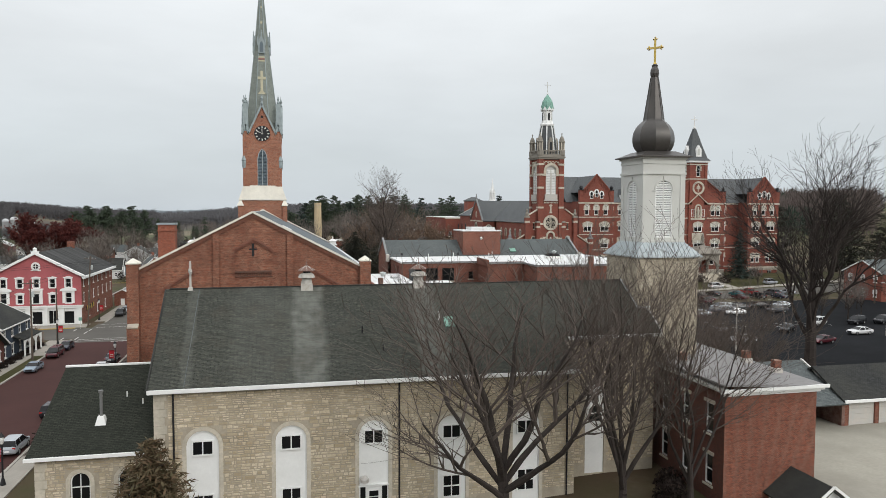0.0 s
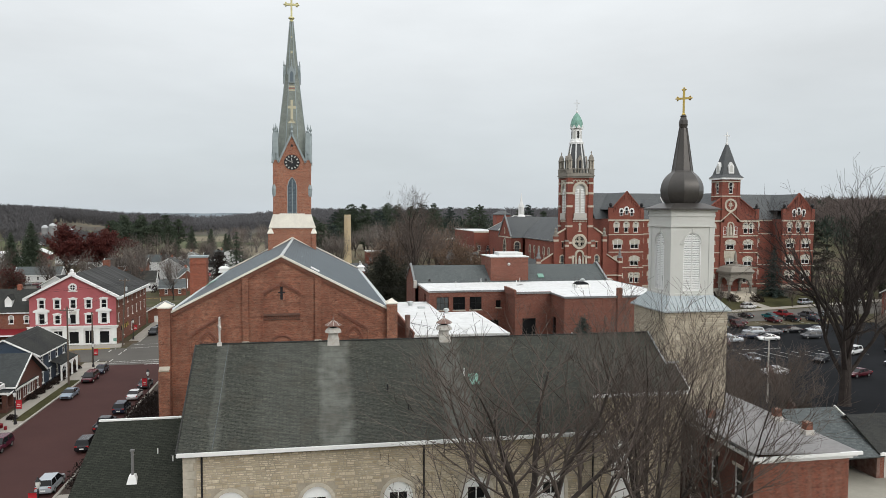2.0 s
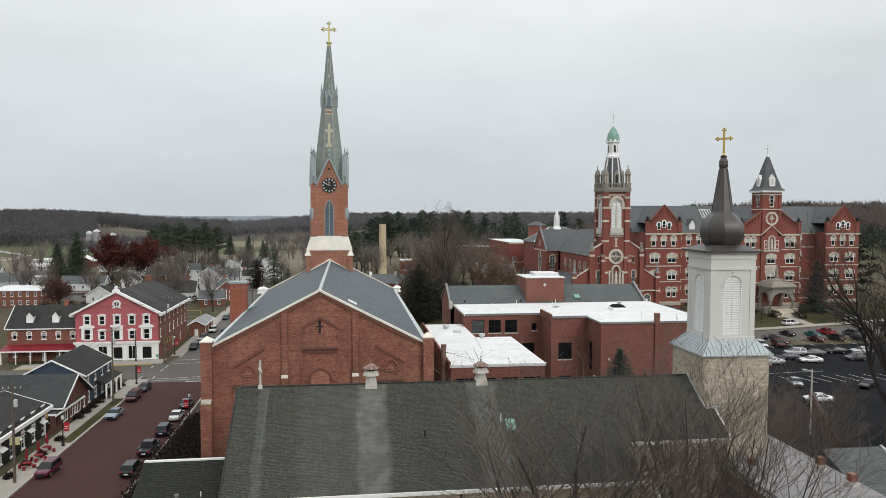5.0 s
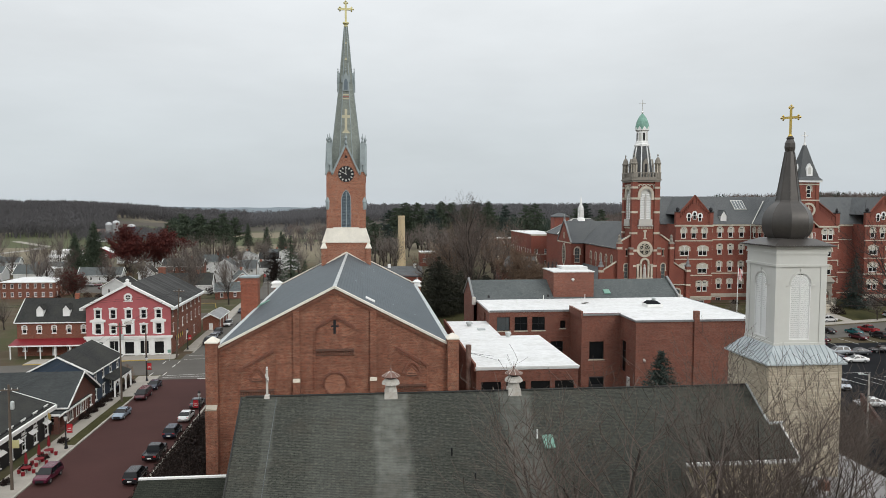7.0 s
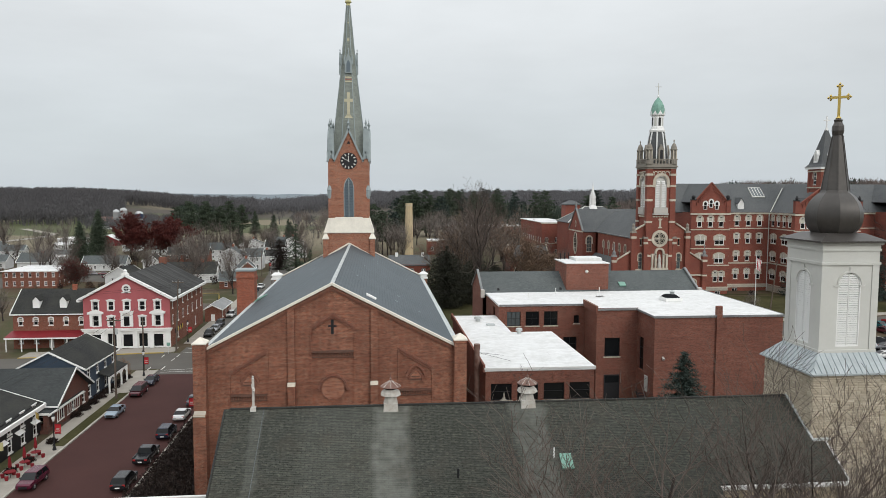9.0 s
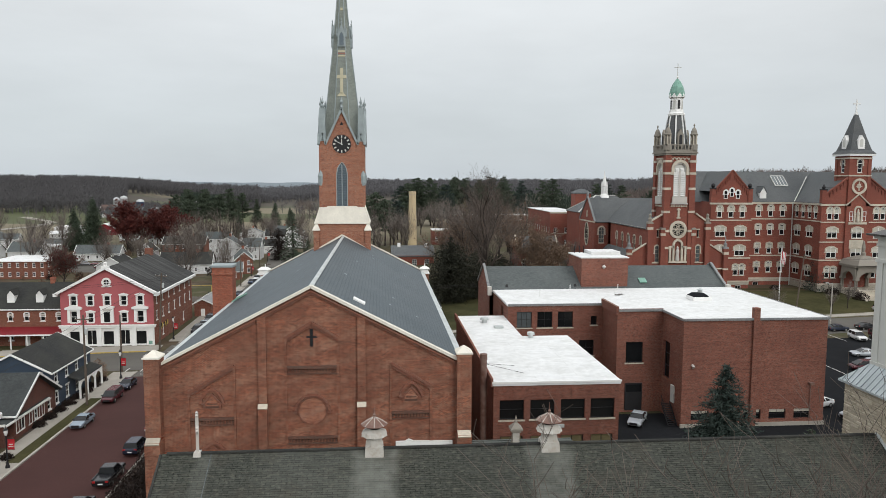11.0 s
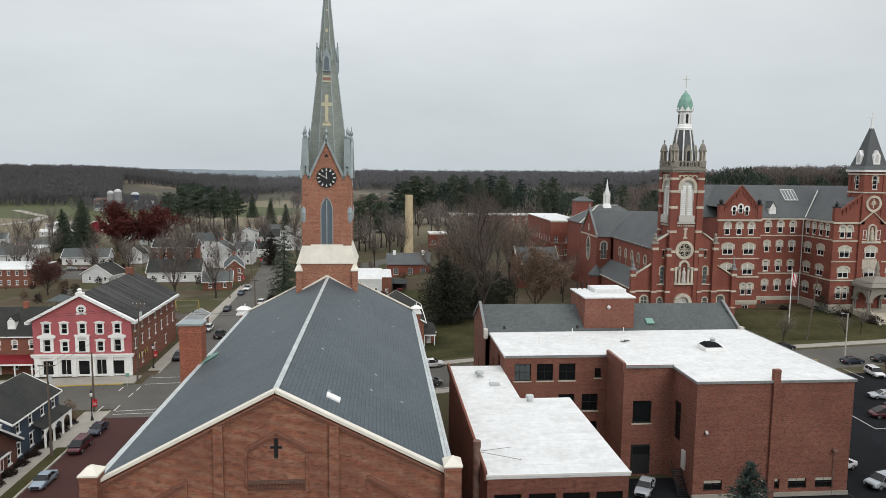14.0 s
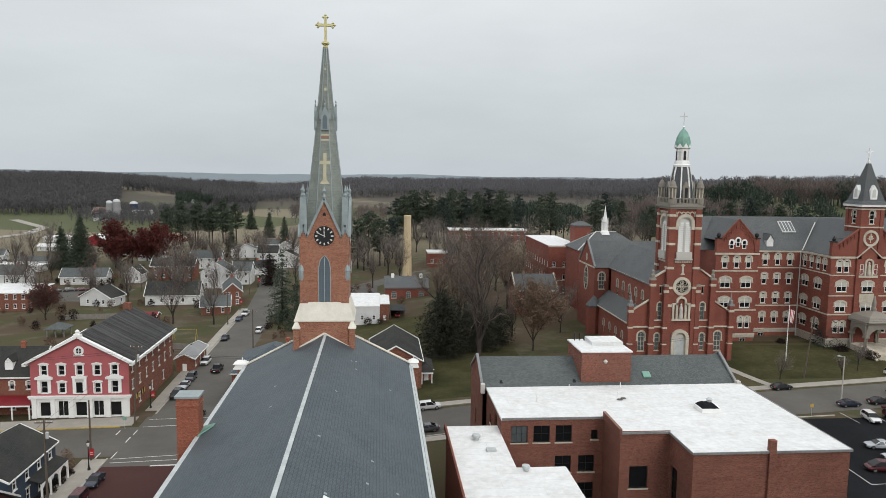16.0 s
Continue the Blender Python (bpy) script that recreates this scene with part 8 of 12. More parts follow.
        slab(bm, [(x, y + 4.4, 25.3 + 4.8 * s + 0.38), (x + 0.75, y + 4.4, 25.3 + 4.8 * s + 0.38), (x + 0.75, y + 7.2, 25.3 + 7.6 * s + 0.38), (x, y + 7.2, 25.3 + 7.6 * s + 0.38)], 0.04)
        part("pane", bm, M_GLASS_SKY, sk)
    dk = Kit("window", 0.9, 2.0, 1, M_WHITE, 0.16, (0, 1), 0.0, label="arched dormer window")
    for x, yy in ((13.0, y + 0.6), (26.0, -6.0 + 0.2), (46.0, y + 0.6)):
        bm = bmesh.new()
        plate(bm, [(-0.95, 0), (-0.95, 2.4), (0, 4.0), (0.95, 2.4), (0.95, 0)], -0.4, 3.4)
        d = part("dormer", bm, M_WHITE, b, "white gabled dormer", pose(x, yy + 0.4, 25.6))
        dk.place(d, pose(0, -0.42, 0.7))
        bm = bmesh.new()
        for q in (-1, 1):
            slab(bm, [(0, -0.6, 4.15), (0, 3.4, 4.15), (q * 1.15, 3.4, 2.3), (q * 1.15, -0.6, 2.3)], 0.15)
        part("dormer_roof", bm, M_SLATE_CONVENT, d)
    # centre with the entrance tower
    cx, yf = 32.2, -6.5
    bm = bmesh.new()
    w = 20.2
    wins = []
    for u in (3.4, w - 3.4):
        wins += [(one, u - 0.9, rows[0]), (one, u + 0.9, rows[0]), (two, u, rows[1]), (two, u, rows[2]), (arch1, u - 0.95, rows[3] - 0.2), (arch1, u + 0.95, rows[3] - 0.2)]
    wins += [(two, w / 2, rows[1]), (two, w / 2, rows[2])]
    windowed(bm, b, (22.1, yf), (42.3, yf), 0, top, wins)
    face(bm, ((22.1, yf, top), (42.3, yf, top), (42.3, yf, top + 2.2), (41.4, yf, top + 2.2), (cx, yf, 34.5), (23.0, yf, top + 2.2), (22.1, yf, top + 2.2)))
    cb = part("centre_block", bm, brick, b)
    for s in (-1, 1):
        bm = bmesh.new()
        for i in range(7):
            k = (i + 2.2) / 9.5
            x, z = cx + s * 9.2 * k, 34.5 - 6.9 * k
            box(bm, x - 0.14, yf - 0.22, z - 1.6, x + 0.14, yf, z - 0.5)
            box(bm, x - 0.32, yf - 0.22, z - 0.7, x + 0.32, yf, z - 0.35)
        bar(bm, (cx + s * 2.8, yf - 0.05, 32.5), (cx + s * 9.2, yf - 0.05, top + 2.4), 0.6, 0.3)
        pieces("stepped_corbel", bm, brick, cb)
        bm = bmesh.new()
        x = cx + s * 9.6
        box(bm, x - 0.65, yf - 0.25, top, x + 0.65, yf + 0.9, top + 3.4)
        pr = part("gable_pier", bm, brick, cb)
        bm = bmesh.new()
        box(bm, x - 0.75, yf - 0.35, top + 3.4, x + 0.75, yf + 1.0, top + 3.7)
        lathe(bm, [(0.3, top + 3.6), (0.5, top + 4.2), (0.1, top + 5.0)], 10, x, yf + 0.3)
        part("pier_ball", bm, M_BLACK, pr)
    bm = bmesh.new()
    for z, e, th in ((24.6, 0.3, 0.5), (20.0, 0.12, 0.3), (14.6, 0.12, 0.3), (9.6, 0.2, 0.35), (3.0, 0.2, 0.4)):
        box(bm, 22.1 - e, yf - e, z, 42.3 + e, yf + 0.2, z + th)
    pieces("string_course", bm, M_LIMESTONE, cb)
    bm = bmesh.new()
    box(bm, 22.0, yf - 0.16, -1, 42.4, yf + 0.1, 3.0)
    part("basement", bm, M_STONE_BASE, cb)
    # niche window under a small gable
    bm = bmesh.new()
    box(bm, cx - 3.3, yf - 0.5, 0, cx + 3.3, yf, 24.6)
    face(bm, ((cx - 3.3, yf - 0.5, 24.6), (cx + 3.3, yf - 0.5, 24.6), (cx, yf - 0.5, 27.6)))
    part("centre_bay", bm, brick, cb)
    bm = bmesh.new()
    for s in (-1, 1):
        bar(bm, (cx, yf - 0.55, 27.8), (cx + s * 3.6, yf - 0.55, 24.7), 0.4, 0.25)
    a, o = grown(1.5, 4.0, 1, 0.45)
    band(bm, [(cx + x, 20.2 + z) for x, z in a], [(cx + x, 20.2 + z) for x, z in o], yf - 0.8, yf - 0.5)
    box(bm, cx - 2.6, yf - 0.7, 19.6, cx + 2.6, yf - 0.5, 20.2)
    pieces("bay_stone", bm, M_LIMESTONE, cb)
    bm = bmesh.new()
    lathe(bm, [(0.45, 20.3), (0.5, 20.8), (0.4, 22.0), (0.45, 22.7), (0.25, 23.2), (0.28, 23.5), (0.05, 23.8)], 10, cx, yf - 0.6)
    part("statue", bm, M_LIMESTONE, cb, "stone statue in the niche")
    sidelite = Kit("window", 1.0, 2.6, 0, M_WHITE, 0.12, (0, 1), 0.0, label="narrow white sash window")
    for s in (-1, 1):
        sidelite.place(cb, pose(cx + s * 1.9, yf - 0.52, 20.5))
    for z, k in ((rows[2], two), (rows[1], two)):
        k.place(cb, pose(cx, yf - 0.66, z))
    bm = bmesh.new()
    box(bm, cx - 2.0, yf - 0.6, 13.0, cx + 2.0, yf - 0.5, 15.4)
    part("stone_panel", bm, M_LIMESTONE, cb)
    # tower
    h = 2.95
    ty = yf + h - 0.3
    bm = bmesh.new()
    for r in range(4):
        m3 = Matrix.Rotation(r * math.pi / 2, 3, "Z")
        p, q = m3 @ Vector((-h, -h, 0)), m3 @ Vector((h, -h, 0))
        wall(bm, (p.x + cx, p.y + ty), (q.x + cx, q.y + ty), 24.5, 38.2, [(h - 0.7, h + 0.7, 33.6, 37.2, 1)], 0.3)
    for sx in (-1, 1):
        for sy in (-1, 1):
            x, y2 = cx + sx * (h - 0.3), ty + sy * (h - 0.3)
            box(bm, x - 0.5, y2 - 0.5, 24.5, x + 0.5, y2 + 0.5, 38.2)
    tw = part("entrance_tower", bm, brick, b, "square brick tower with a steep slate roof")
    tk = Kit("window", 1.4, 3.6, 1, M_WHITE, 0.16, (0, 2), 0.18, hood="arch", hood_g=0.3, hood_mat=M_LIMESTONE, sill=M_LIMESTONE, label="arched tower window")
    for r in range(4):
        tk.place(tw, Matrix.Translation((cx, ty, 0)) @ Matrix.Rotation(r * math.pi / 2, 4, "Z") @ pose(0, -h, 33.6))
    bm = bmesh.new()
    ring(bm, cx, 29.9, 1.55, 2.15, ty - h - 0.25, ty - h, 24)
    box(bm, cx - 0.12, ty - h - 0.15, 28.7, cx + 0.12, ty - h, 31.2)
    box(bm, cx - 0.9, ty - h - 0.15, 29.8, cx + 0.9, ty - h, 30.0)
    box(bm, cx - 0.5, ty - h - 0.12, 29.5, cx + 0.5, ty - h, 30.6)
    for z in (32.6, 37.3):
        box(bm, cx - h - 0.3, ty - h - 0.3, z, cx + h + 0.3, ty + h + 0.3, z + 0.35)
    pieces("tower_stone", bm, M_LIMESTONE, tw)
    bm = bmesh.new()
    box(bm, cx - h - 0.75, ty - h - 0.75, 38.1, cx + h + 0.75, ty + h + 0.75, 38.75)
    part("tower_cornice", bm, M_WHITE, tw)
    bm = bmesh.new()
    lathe(bm, [(h + 0.9, 38.7), (h + 0.1, 39.6), (1.9, 43.5), (0.35, 49.4)], 4, cx, ty, square=True)
    part("tower_roof", bm, M_SLATE_CONVENT, tw, "steep grey slate tower roof")
    for r in range(4):
        turn = Matrix.Translation((cx, ty, 40.0)) @ Matrix.Rotation(r * math.pi / 2, 4, "Z")
        bm = bmesh.new()
        plate(bm, [(-0.95, 0), (-0.95, 2.3), (0, 3.7), (0.95, 2.3), (0.95, 0)], -2.95, -1.2)
        d = part("dormer", bm, M_WHITE, tw, "white gabled tower dormer", turn)
        bm = bmesh.new()
        plate(bm, arch_line(0.9, 2.1, 1), -2.99, -2.93)
        part("dormer_louvre", bm, M_STEEPLE, d, m=pose(0, 0, 0.5))
    bm = bmesh.new()
    lathe(bm, [(0.45, 49.2), (0.4, 49.9), (0.12, 50.0)], 8, cx, ty)
    latin = bmesh.new()
    latin_cross(latin, 3.4, 2.0, 0.28, 0.68)
    fp = part("finial", bm, M_WHITE, tw)
    part("cross", latin, M_WHITE, fp, "white cross", pose(cx, ty, 49.9))
    # stone porch and steps
    py = yf - 6.5
    bm = bmesh.new()
    for x in (cx - 3.6, cx + 3.6):
        for y2 in (py, py + 5.6):
            box(bm, x - 0.55, y2 - 0.55, 0, x + 0.55, y2 + 0.55, 2.6)
            for dx in (-0.25, 0.25):
                frustum(bm, (x + dx, y2, 2.6), (x + dx, y2, 5.0), 0.22, 0.2, 8)
            box(bm, x - 0.6, y2 - 0.6, 5.0, x + 0.6, y2 + 0.6, 5.5)
    ph = part("porch", bm, M_LIMESTONE_OLD, b, "pale limestone entrance porch with arches")
    for turn, half in ((pose(cx, py, 5.2), 3.6), (pose(cx - 3.6, py + 2.8, 5.2, 0, 0, -90), 2.8), (pose(cx + 3.6, py + 2.8, 5.2, 0, 0, 90), 2.8)):
        bm = bmesh.new()
        n = 14
        r = half - 0.55
        inner = [(-r * math.cos(math.pi * i / n), 2.6 / r * 0.8 * r * math.sin(math.pi * i / n)) for i in range(n + 1)]
        outer = [(-half * 1.12, 0)] + [(-half * 1.12 + 2 * half * 1.12 * i / n, 3.4) for i in range(1, n)] + [(half * 1.12, 0)]
        band(bm, inner, outer, -0.45, 0.45)
        part("porch_arch", bm, M_LIMESTONE_OLD, ph, m=turn)
    bm = bmesh.new()
    box(bm, cx - 4.3, py - 0.7, 8.5, cx + 4.3, yf, 9.1)
    lathe(bm, [(4.3, 9.1), (3.4, 10.3), (1.6, 11.2), (0.5, 11.5)], 4, cx, py + 2.8, square=True)
    part("porch_roof", bm, M_LIMESTONE_OLD, ph)
    bm = bmesh.new()
    lathe(bm, [(0.6, 11.4), (0.65, 12.2), (0.4, 12.4), (0.5, 13.5), (0.3, 14.6), (0.25, 15.0), (0.05, 15.5)], 10, cx, py + 2.8)
    part("porch_statue", bm, M_LIMESTONE_OLD, ph, "weathered statue on the porch roof")
    bm = bmesh.new()
    for i in range(12):
        box(bm, cx - 3.0 - i * 0.05, py - 0.6 - (i + 1) * 0.36, -1.5, cx + 3.0 + i * 0.05, py - 0.6 - i * 0.36, 2.3 - i * 0.19)
    box(bm, cx - 4.1, py - 0.6, -1, cx + 4.1, yf, 2.4)
    part("steps", bm, M_LIMESTONE, ph, "flight of stone entrance steps")
    for s in (-1, 1):
        bm = bmesh.new()
        bar(bm, (cx + s * 3.5, py - 0.7, 2.6), (cx + s * 3.9, py - 5.0, 0.2), 0.6, 0.9)
        part("cheek_wall", bm, M_LIMESTONE, ph)


convent()


def north_buildings():
    k = Kit("window", 1.3, 1.9, 0, M_WHITE, 0.12, (1, 1), 0.15, sill=M_LIMESTONE, label="white sash window")
    a = Kit("window", 1.5, 2.8, 1, M_LIMESTONE, 0.12, (1, 1), 0.15, hood="arch", hood_g=0.3, label="arched window with a pale surround")

    def flat(x, y, w, d, h, label, rows=(), n=6, kit=k, mat_=M_BRICK_CONVENT, side=True):
        b = thing("convent_wing", pose(x, y, ground(x, y) - 0.3), label, "building")
        bm = bmesh.new()
        windowed(bm, b, (0, 0), (w, 0), 0, h, [(kit, w * (i + 0.5) / n, z) for i in range(n) for z in rows])
        m = max(2, int(d / (w / n)))
        windowed(bm, b, (0, d), (0, 0), 0, h, [(kit, d * (i + 0.5) / m, z) for i in range(m) for z in rows] if side else [])
        wall(bm, (w, 0), (w, d), 0, h)
        wall(bm, (w, d), (0, d), 0, h)
        part("wall", bm, mat_, b)
        bm = bmesh.new()
        slab(bm, [(-0.2, -0.2, h + 0.15), (w + 0.2, -0.2, h + 0.15), (w + 0.2, d + 0.2, h + 0.15), (-0.2, d + 0.2, h + 0.15)], 0.2)
        part("roof", bm, M_MEMBRANE, b, "white flat roof")
        bm = bmesh.new()
        for z in rows:
            box(bm, -0.08, -0.08, z - 0.45, w + 0.08, 0.02, z - 0.25)
        box(bm, -0.25, -0.25, h - 0.5, w + 0.25, 0.05, h)
        part("band", bm, M_LIMESTONE, b)
        return b

    flat(65.6, 284, 12, 40, 19.5, "long red brick convent wing with a white flat roof", (2.5, 7.2, 11.8), 3)
    flat(49, 476, 50, 18, 9.5, "low brick building with a white flat roof among trees", (3, 6.5), 12)
    flat(28, 372, 26, 12, 7.5, "low brick range behind the trees", (2.5,), 6, side=False)
    # brick tower with a pyramid cap and small white fleche beyond the chapel
    b = thing("stair_tower", pose(79.0, 291, 4), "square brick stair tower with a low pyramid roof", "tower")
    bm = bmesh.new()
    box(bm, -3, -3, 0, 3, 3, 26.0)
    part("wall", bm, M_BRICK_CONVENT, b)
    bm = bmesh.new()
    box(bm, -3.3, -3.3, 25.7, 3.3, 3.3, 26.1)
    taper(bm, -3.3, -3.3, 26.1, 3.3, 3.3, 27.5, 2.6)
    part("roof", bm, M_SLATE_CONVENT, b)
    b = thing("fleche", pose(80.7, 268, 3), "slate-roofed wing with a slender white fleche", "building")
    bm = bmesh.new()
    box(bm, -11, -8, 0, 12, 8, 21)
    part("wall", bm, M_BRICK_CONVENT, b)
    bm = bmesh.new()
    hip_roof(bm, -11, 12, -8, 8, 21, 26.5, 0.4)
    part("roof", bm, M_SLATE_CONVENT, b)
    bm = bmesh.new()
    for s in ((-11.4, -8.4), (-11.4, 8.4)):
        bar(bm, (s[0], s[1], 21.1), (-3, 0, 26.6), 0.3, 0.2)
    bar(bm, (-3, 0, 26.6), (4, 0, 26.6), 0.3, 0.2)
    pieces("hip_flashing", bm, M_STEEPLE, b)
    bm = bmesh.new()
    lathe(bm, [(1.9, 25.6), (1.5, 26.6), (0.8, 27.2), (0.72, 29.6), (0.95, 29.8), (0.8, 30.6), (0.45, 32.4), (0.05, 35.4)], 8)
    for i in range(8):
        an = (i + 0.5) * math.pi / 4
        lathe(bm, [(0.12, 27.0), (0.1, 30.2), (0.02, 31.4)], 6, 1.05 * math.cos(an), 1.05 * math.sin(an))
    part("spike", bm, M_WHITE, b, "white timber spike")
    # hall with a gabled slate roof
    b = thing("parish_hall", pose(48.5, 258, 2.2), "brick hall with a dark slate gabled roof and arched windows", "building")
    bm = bmesh.new()
    windowed(bm, b, (0, 0), (14, 0), 0, 9, [(a, u, 3.2) for u in (2.2, 5.2, 8.4, 11.6)])
    wall(bm, (0, 12), (0, 0), 0, 9)
    wall(bm, (14, 0), (14, 12), 0, 9)
    gable_wall(bm, (0, 12), (0, 0), 9, 13.5)
    gable_wall(bm, (14, 0), (14, 12), 9, 13.5)
    part("wall", bm, M_BRICK_CONVENT, b)
    bm = bmesh.new()
    gable_roof(bm, 0, 14, 0, 12, 9, 13.5, "x", 0.2)
    part("roof", bm, M_SLATE_CONVENT, b)
    bm = bmesh.new()
    for x in (0, 14):
        bar(bm, (x, -0.3, 9.1), (x, 6, 13.8), 0.4, 0.3)
        bar(bm, (x, 12.3, 9.1), (x, 6, 13.8), 0.4, 0.3)
    box(bm, -0.2, -0.3, 8.4, 14.2, 0.05, 9.0)
    pieces("coping", bm, M_LIMESTONE, b)
    # boiler house and yellow stack
    b = thing("boiler_house", pose(7, 296.5, 0.2), "low red brick boiler house with a grey roof", "building")
    w2 = Kit("window", 1.8, 2.6, 3, M_STEEPLE, 0.1, (1, 2), 0.15, sill=M_LIMESTONE, glass=M_GLASS_SKY, label="grey multi-pane window")
    bm = bmesh.new()
    windowed(bm, b, (0, 0), (16, 0), 0, 5.4, [(w2, u, 1.4) for u in (3.2, 8.6, 13.4)])
    wall(bm, (0, 16), (0, 0), 0, 5.4)
    wall(bm, (16, 0), (16, 16), 0, 5.4)
    part("wall", bm, M_BRICK_CONVENT, b)
    bm = bmesh.new()
    gable_roof(bm, 0, 16, 0, 16, 5.3, 8.6, "x", 0.4)
    part("roof", bm, M_SLATE_CONVENT, b)
    for x in (2.8, 13.6):
        bm = bmesh.new()
        box(bm, x - 0.6, 6.5, 7.5, x + 0.6, 7.7, 9.6)
        part("roof_vent", bm, M_WHITE, b)
    b = thing("smokestack", pose(17.2, 350, 0), "tall pale yellow brick smokestack", "chimney")
    bm = bmesh.new()
    lathe(bm, [(2.15, 0), (1.95, 10), (1.6, 27.8), (1.66, 28.0), (1.66, 29.3)], 14)
    part("shaft", bm, M_BRICK_YELLOW, b)
    bm = bmesh.new()
    lathe(bm, [(1.68, 28.0), (1.68, 28.2)], 14)
    part("band", bm, M_LIMESTONE, b)


north_buildings()


# ---- the street: shops and houses ----
def pink_shop():
    b = thing("shop_building", pose(-63.2, 175.2, ground(-53, 175)), "three-storey rose-painted shop building with white window hoods", "shop building")
    w, d, ze, zr = 18.6, 30.0, 11.3, 16.3
    up = Kit("window", 1.15, 2.0, 0, M_WHITE, 0.1, (0, 1), 0.15, hood="pediment", hood_g=0.26, hood_mat=M_WHITE, sill=M_WHITE, label="sash window with a white hood")
    big = Kit("window", 1.3, 2.4, 0, M_WHITE, 0.1, (0, 1), 0.15, hood="pediment", hood_g=0.6, hood_mat=M_WHITE, sill=M_WHITE, proud=0.2, label="sash window with a heavy white surround")
    sash = Kit("window", 0.95, 1.9, 0, M_WHITE, 0.12, (0, 1), 0.12, hood="lintel", hood_g=0.1, hood_mat=M_WHITE, sill=M_WHITE, label="white side sash window")
    shop = Kit("shop_window", 2.2, 2.9, 0, M_WHITE, 0.1, (0, 0), 0.25, label="dark plate-glass shop window")
    door = Kit("shop_door", 2.0, 3.1, 0, M_WHITE, 0.1, (1, 0), 0.3, label="white glazed shop door")
    cols = (2.6, 5.9, 9.3, 12.6, 15.9)
    bm = bmesh.new()
    windowed(bm, b, (0, 0), (w, 0), 4.4, ze, [(big if i in (0, 4) else up, u, 5.0) for i, u in enumerate(cols)] + [(up, u, 8.55) for u in cols])
    face(bm, ((0, 0, ze), (w, 0, ze), (w / 2, 0, zr - 0.1)))
    part("front_wall", bm, M_PINK, b, "rose-painted brick front")
    bm = bmesh.new()
    windowed(bm, b, (0, 0), (w, 0), 0, 4.4, [(shop if i != 2 and i != 1 and i != 3 else door if i != 2 else shop, u, 0.25) for i, u in enumerate(cols)])
    part("shop_front", bm, M_WHITE, b, "white painted shop front")
    for i in range(6):
        u = 0.55 + i * 3.5
        bm = bmesh.new()
        box(bm, u - 0.4, -0.25, 0, u + 0.4, 0.0, 3.9)
        box(bm, u - 0.5, -0.32, 0, u + 0.5, 0.0, 0.5)
        box(bm, u - 0.5, -0.32, 3.5, u + 0.5, 0.0, 3.9)
        part("pilaster", bm, M_WHITE, b)
    bm = bmesh.new()
    box(bm, -0.3, -0.45, 3.9, w + 0.3, 0.0, 4.45)
    box(bm, -0.45, -0.6, 4.3, w + 0.45, 0.0, 4.5)
    part("shop_cornice", bm, M_WHITE, b)
    bm = bmesh.new()
    box(bm, 8.0, -0.35, 4.9, 10.6, -0.0, 8.3)
    box(bm, 7.85, -0.45, 8.1, 10.75, 0.0, 8.4)
    bay = part("white_bay", bm, M_WHITE, b, "white ornamental centre panel")
    bm = bmesh.new()
    box(bm, 8.7, -0.38, 5.1, 9.9, -0.33, 7.2)
    part("pane", bm, M_GLASS, bay)
    bm = bmesh.new()
    box(bm, 8.5, -0.42, 7.35, 10.1, -0.34, 7.9)
    part("name_panel", bm, M_WHITE_WORN, bay)
    bm = bmesh.new()
    ring(bm, w / 2, 13.4, 0.55, 0.95, -0.15, 0, 20)
    box(bm, w / 2 - 1.0, -0.15, 12.4, w / 2 + 1.0, 0, 12.65)
    box(bm, w / 2 - 0.06, -0.12, 12.9, w / 2 + 0.06, 0, 13.9)
    box(bm, w / 2 - 0.5, -0.12, 13.34, w / 2 + 0.5, 0, 13.46)
    oc = part("round_window", bm, M_WHITE, b, "round attic window in a white ring")
    bm = bmesh.new()
    disc(bm, w / 2, 13.4, 0.56, -0.04, -0.01)
    part("pane", bm, M_GLASS, oc)
    bm = bmesh.new()
    wins = [(sash, 2 + i * 4.3, z) for i in range(7) for z in (5.1, 8.6)] + [(sash, 6 + i * 8, 1.2) for i in range(3)]
    windowed(bm, b, (w, 0), (w, d), 0, ze, wins)
    wall(bm, (w, d), (0, d), 0, ze)
    gable_wall(bm, (w, d), (0, d), ze, zr)
    wall(bm, (0, d), (0, 0), 0, ze)
    part("side_wall", bm, M_BRICK_HOUSE, b, "red brick side wall")
    for s in (0, 1):
        bm = bmesh.new()
        x = -0.7 if s == 0 else w + 0.7
        k = (zr - ze) / (w / 2)
        bar(bm, (w / 2, -0.35, zr + 0.1), (x, -0.35, ze - 0.25), 0.9, 0.5)
        part("raking_cornice", bm, M_WHITE, b, "white raking cornice")
        bm = bmesh.new()
        box(bm, x - 0.4 if s == 0 else x - 0.35, -0.8, ze - 0.75, x + 0.35 if s == 0 else x + 0.4, d, ze - 0.2)
        part("eaves_cornice", bm, M_WHITE, b)
        bm = bmesh.new()
        slab(bm, [(w / 2, -0.1, zr + 0.2), (w / 2, d + 0.4, zr + 0.2), (x, d + 0.4, ze - 0.15), (x, -0.1, ze - 0.15)], 0.2)
        part("roof", bm, M_TIN_DARK, b, "streaked dark metal roof")
    bm = bmesh.new()
    box(bm, w / 2 - 0.7, -0.7, zr, w / 2 + 0.7, 0.2, zr + 0.5)
    lathe(bm, [(0.5, zr + 0.4), (0.35, zr + 0.8), (0.45, zr + 1.1), (0.1, zr + 1.4)], 10, w / 2, -0.3)
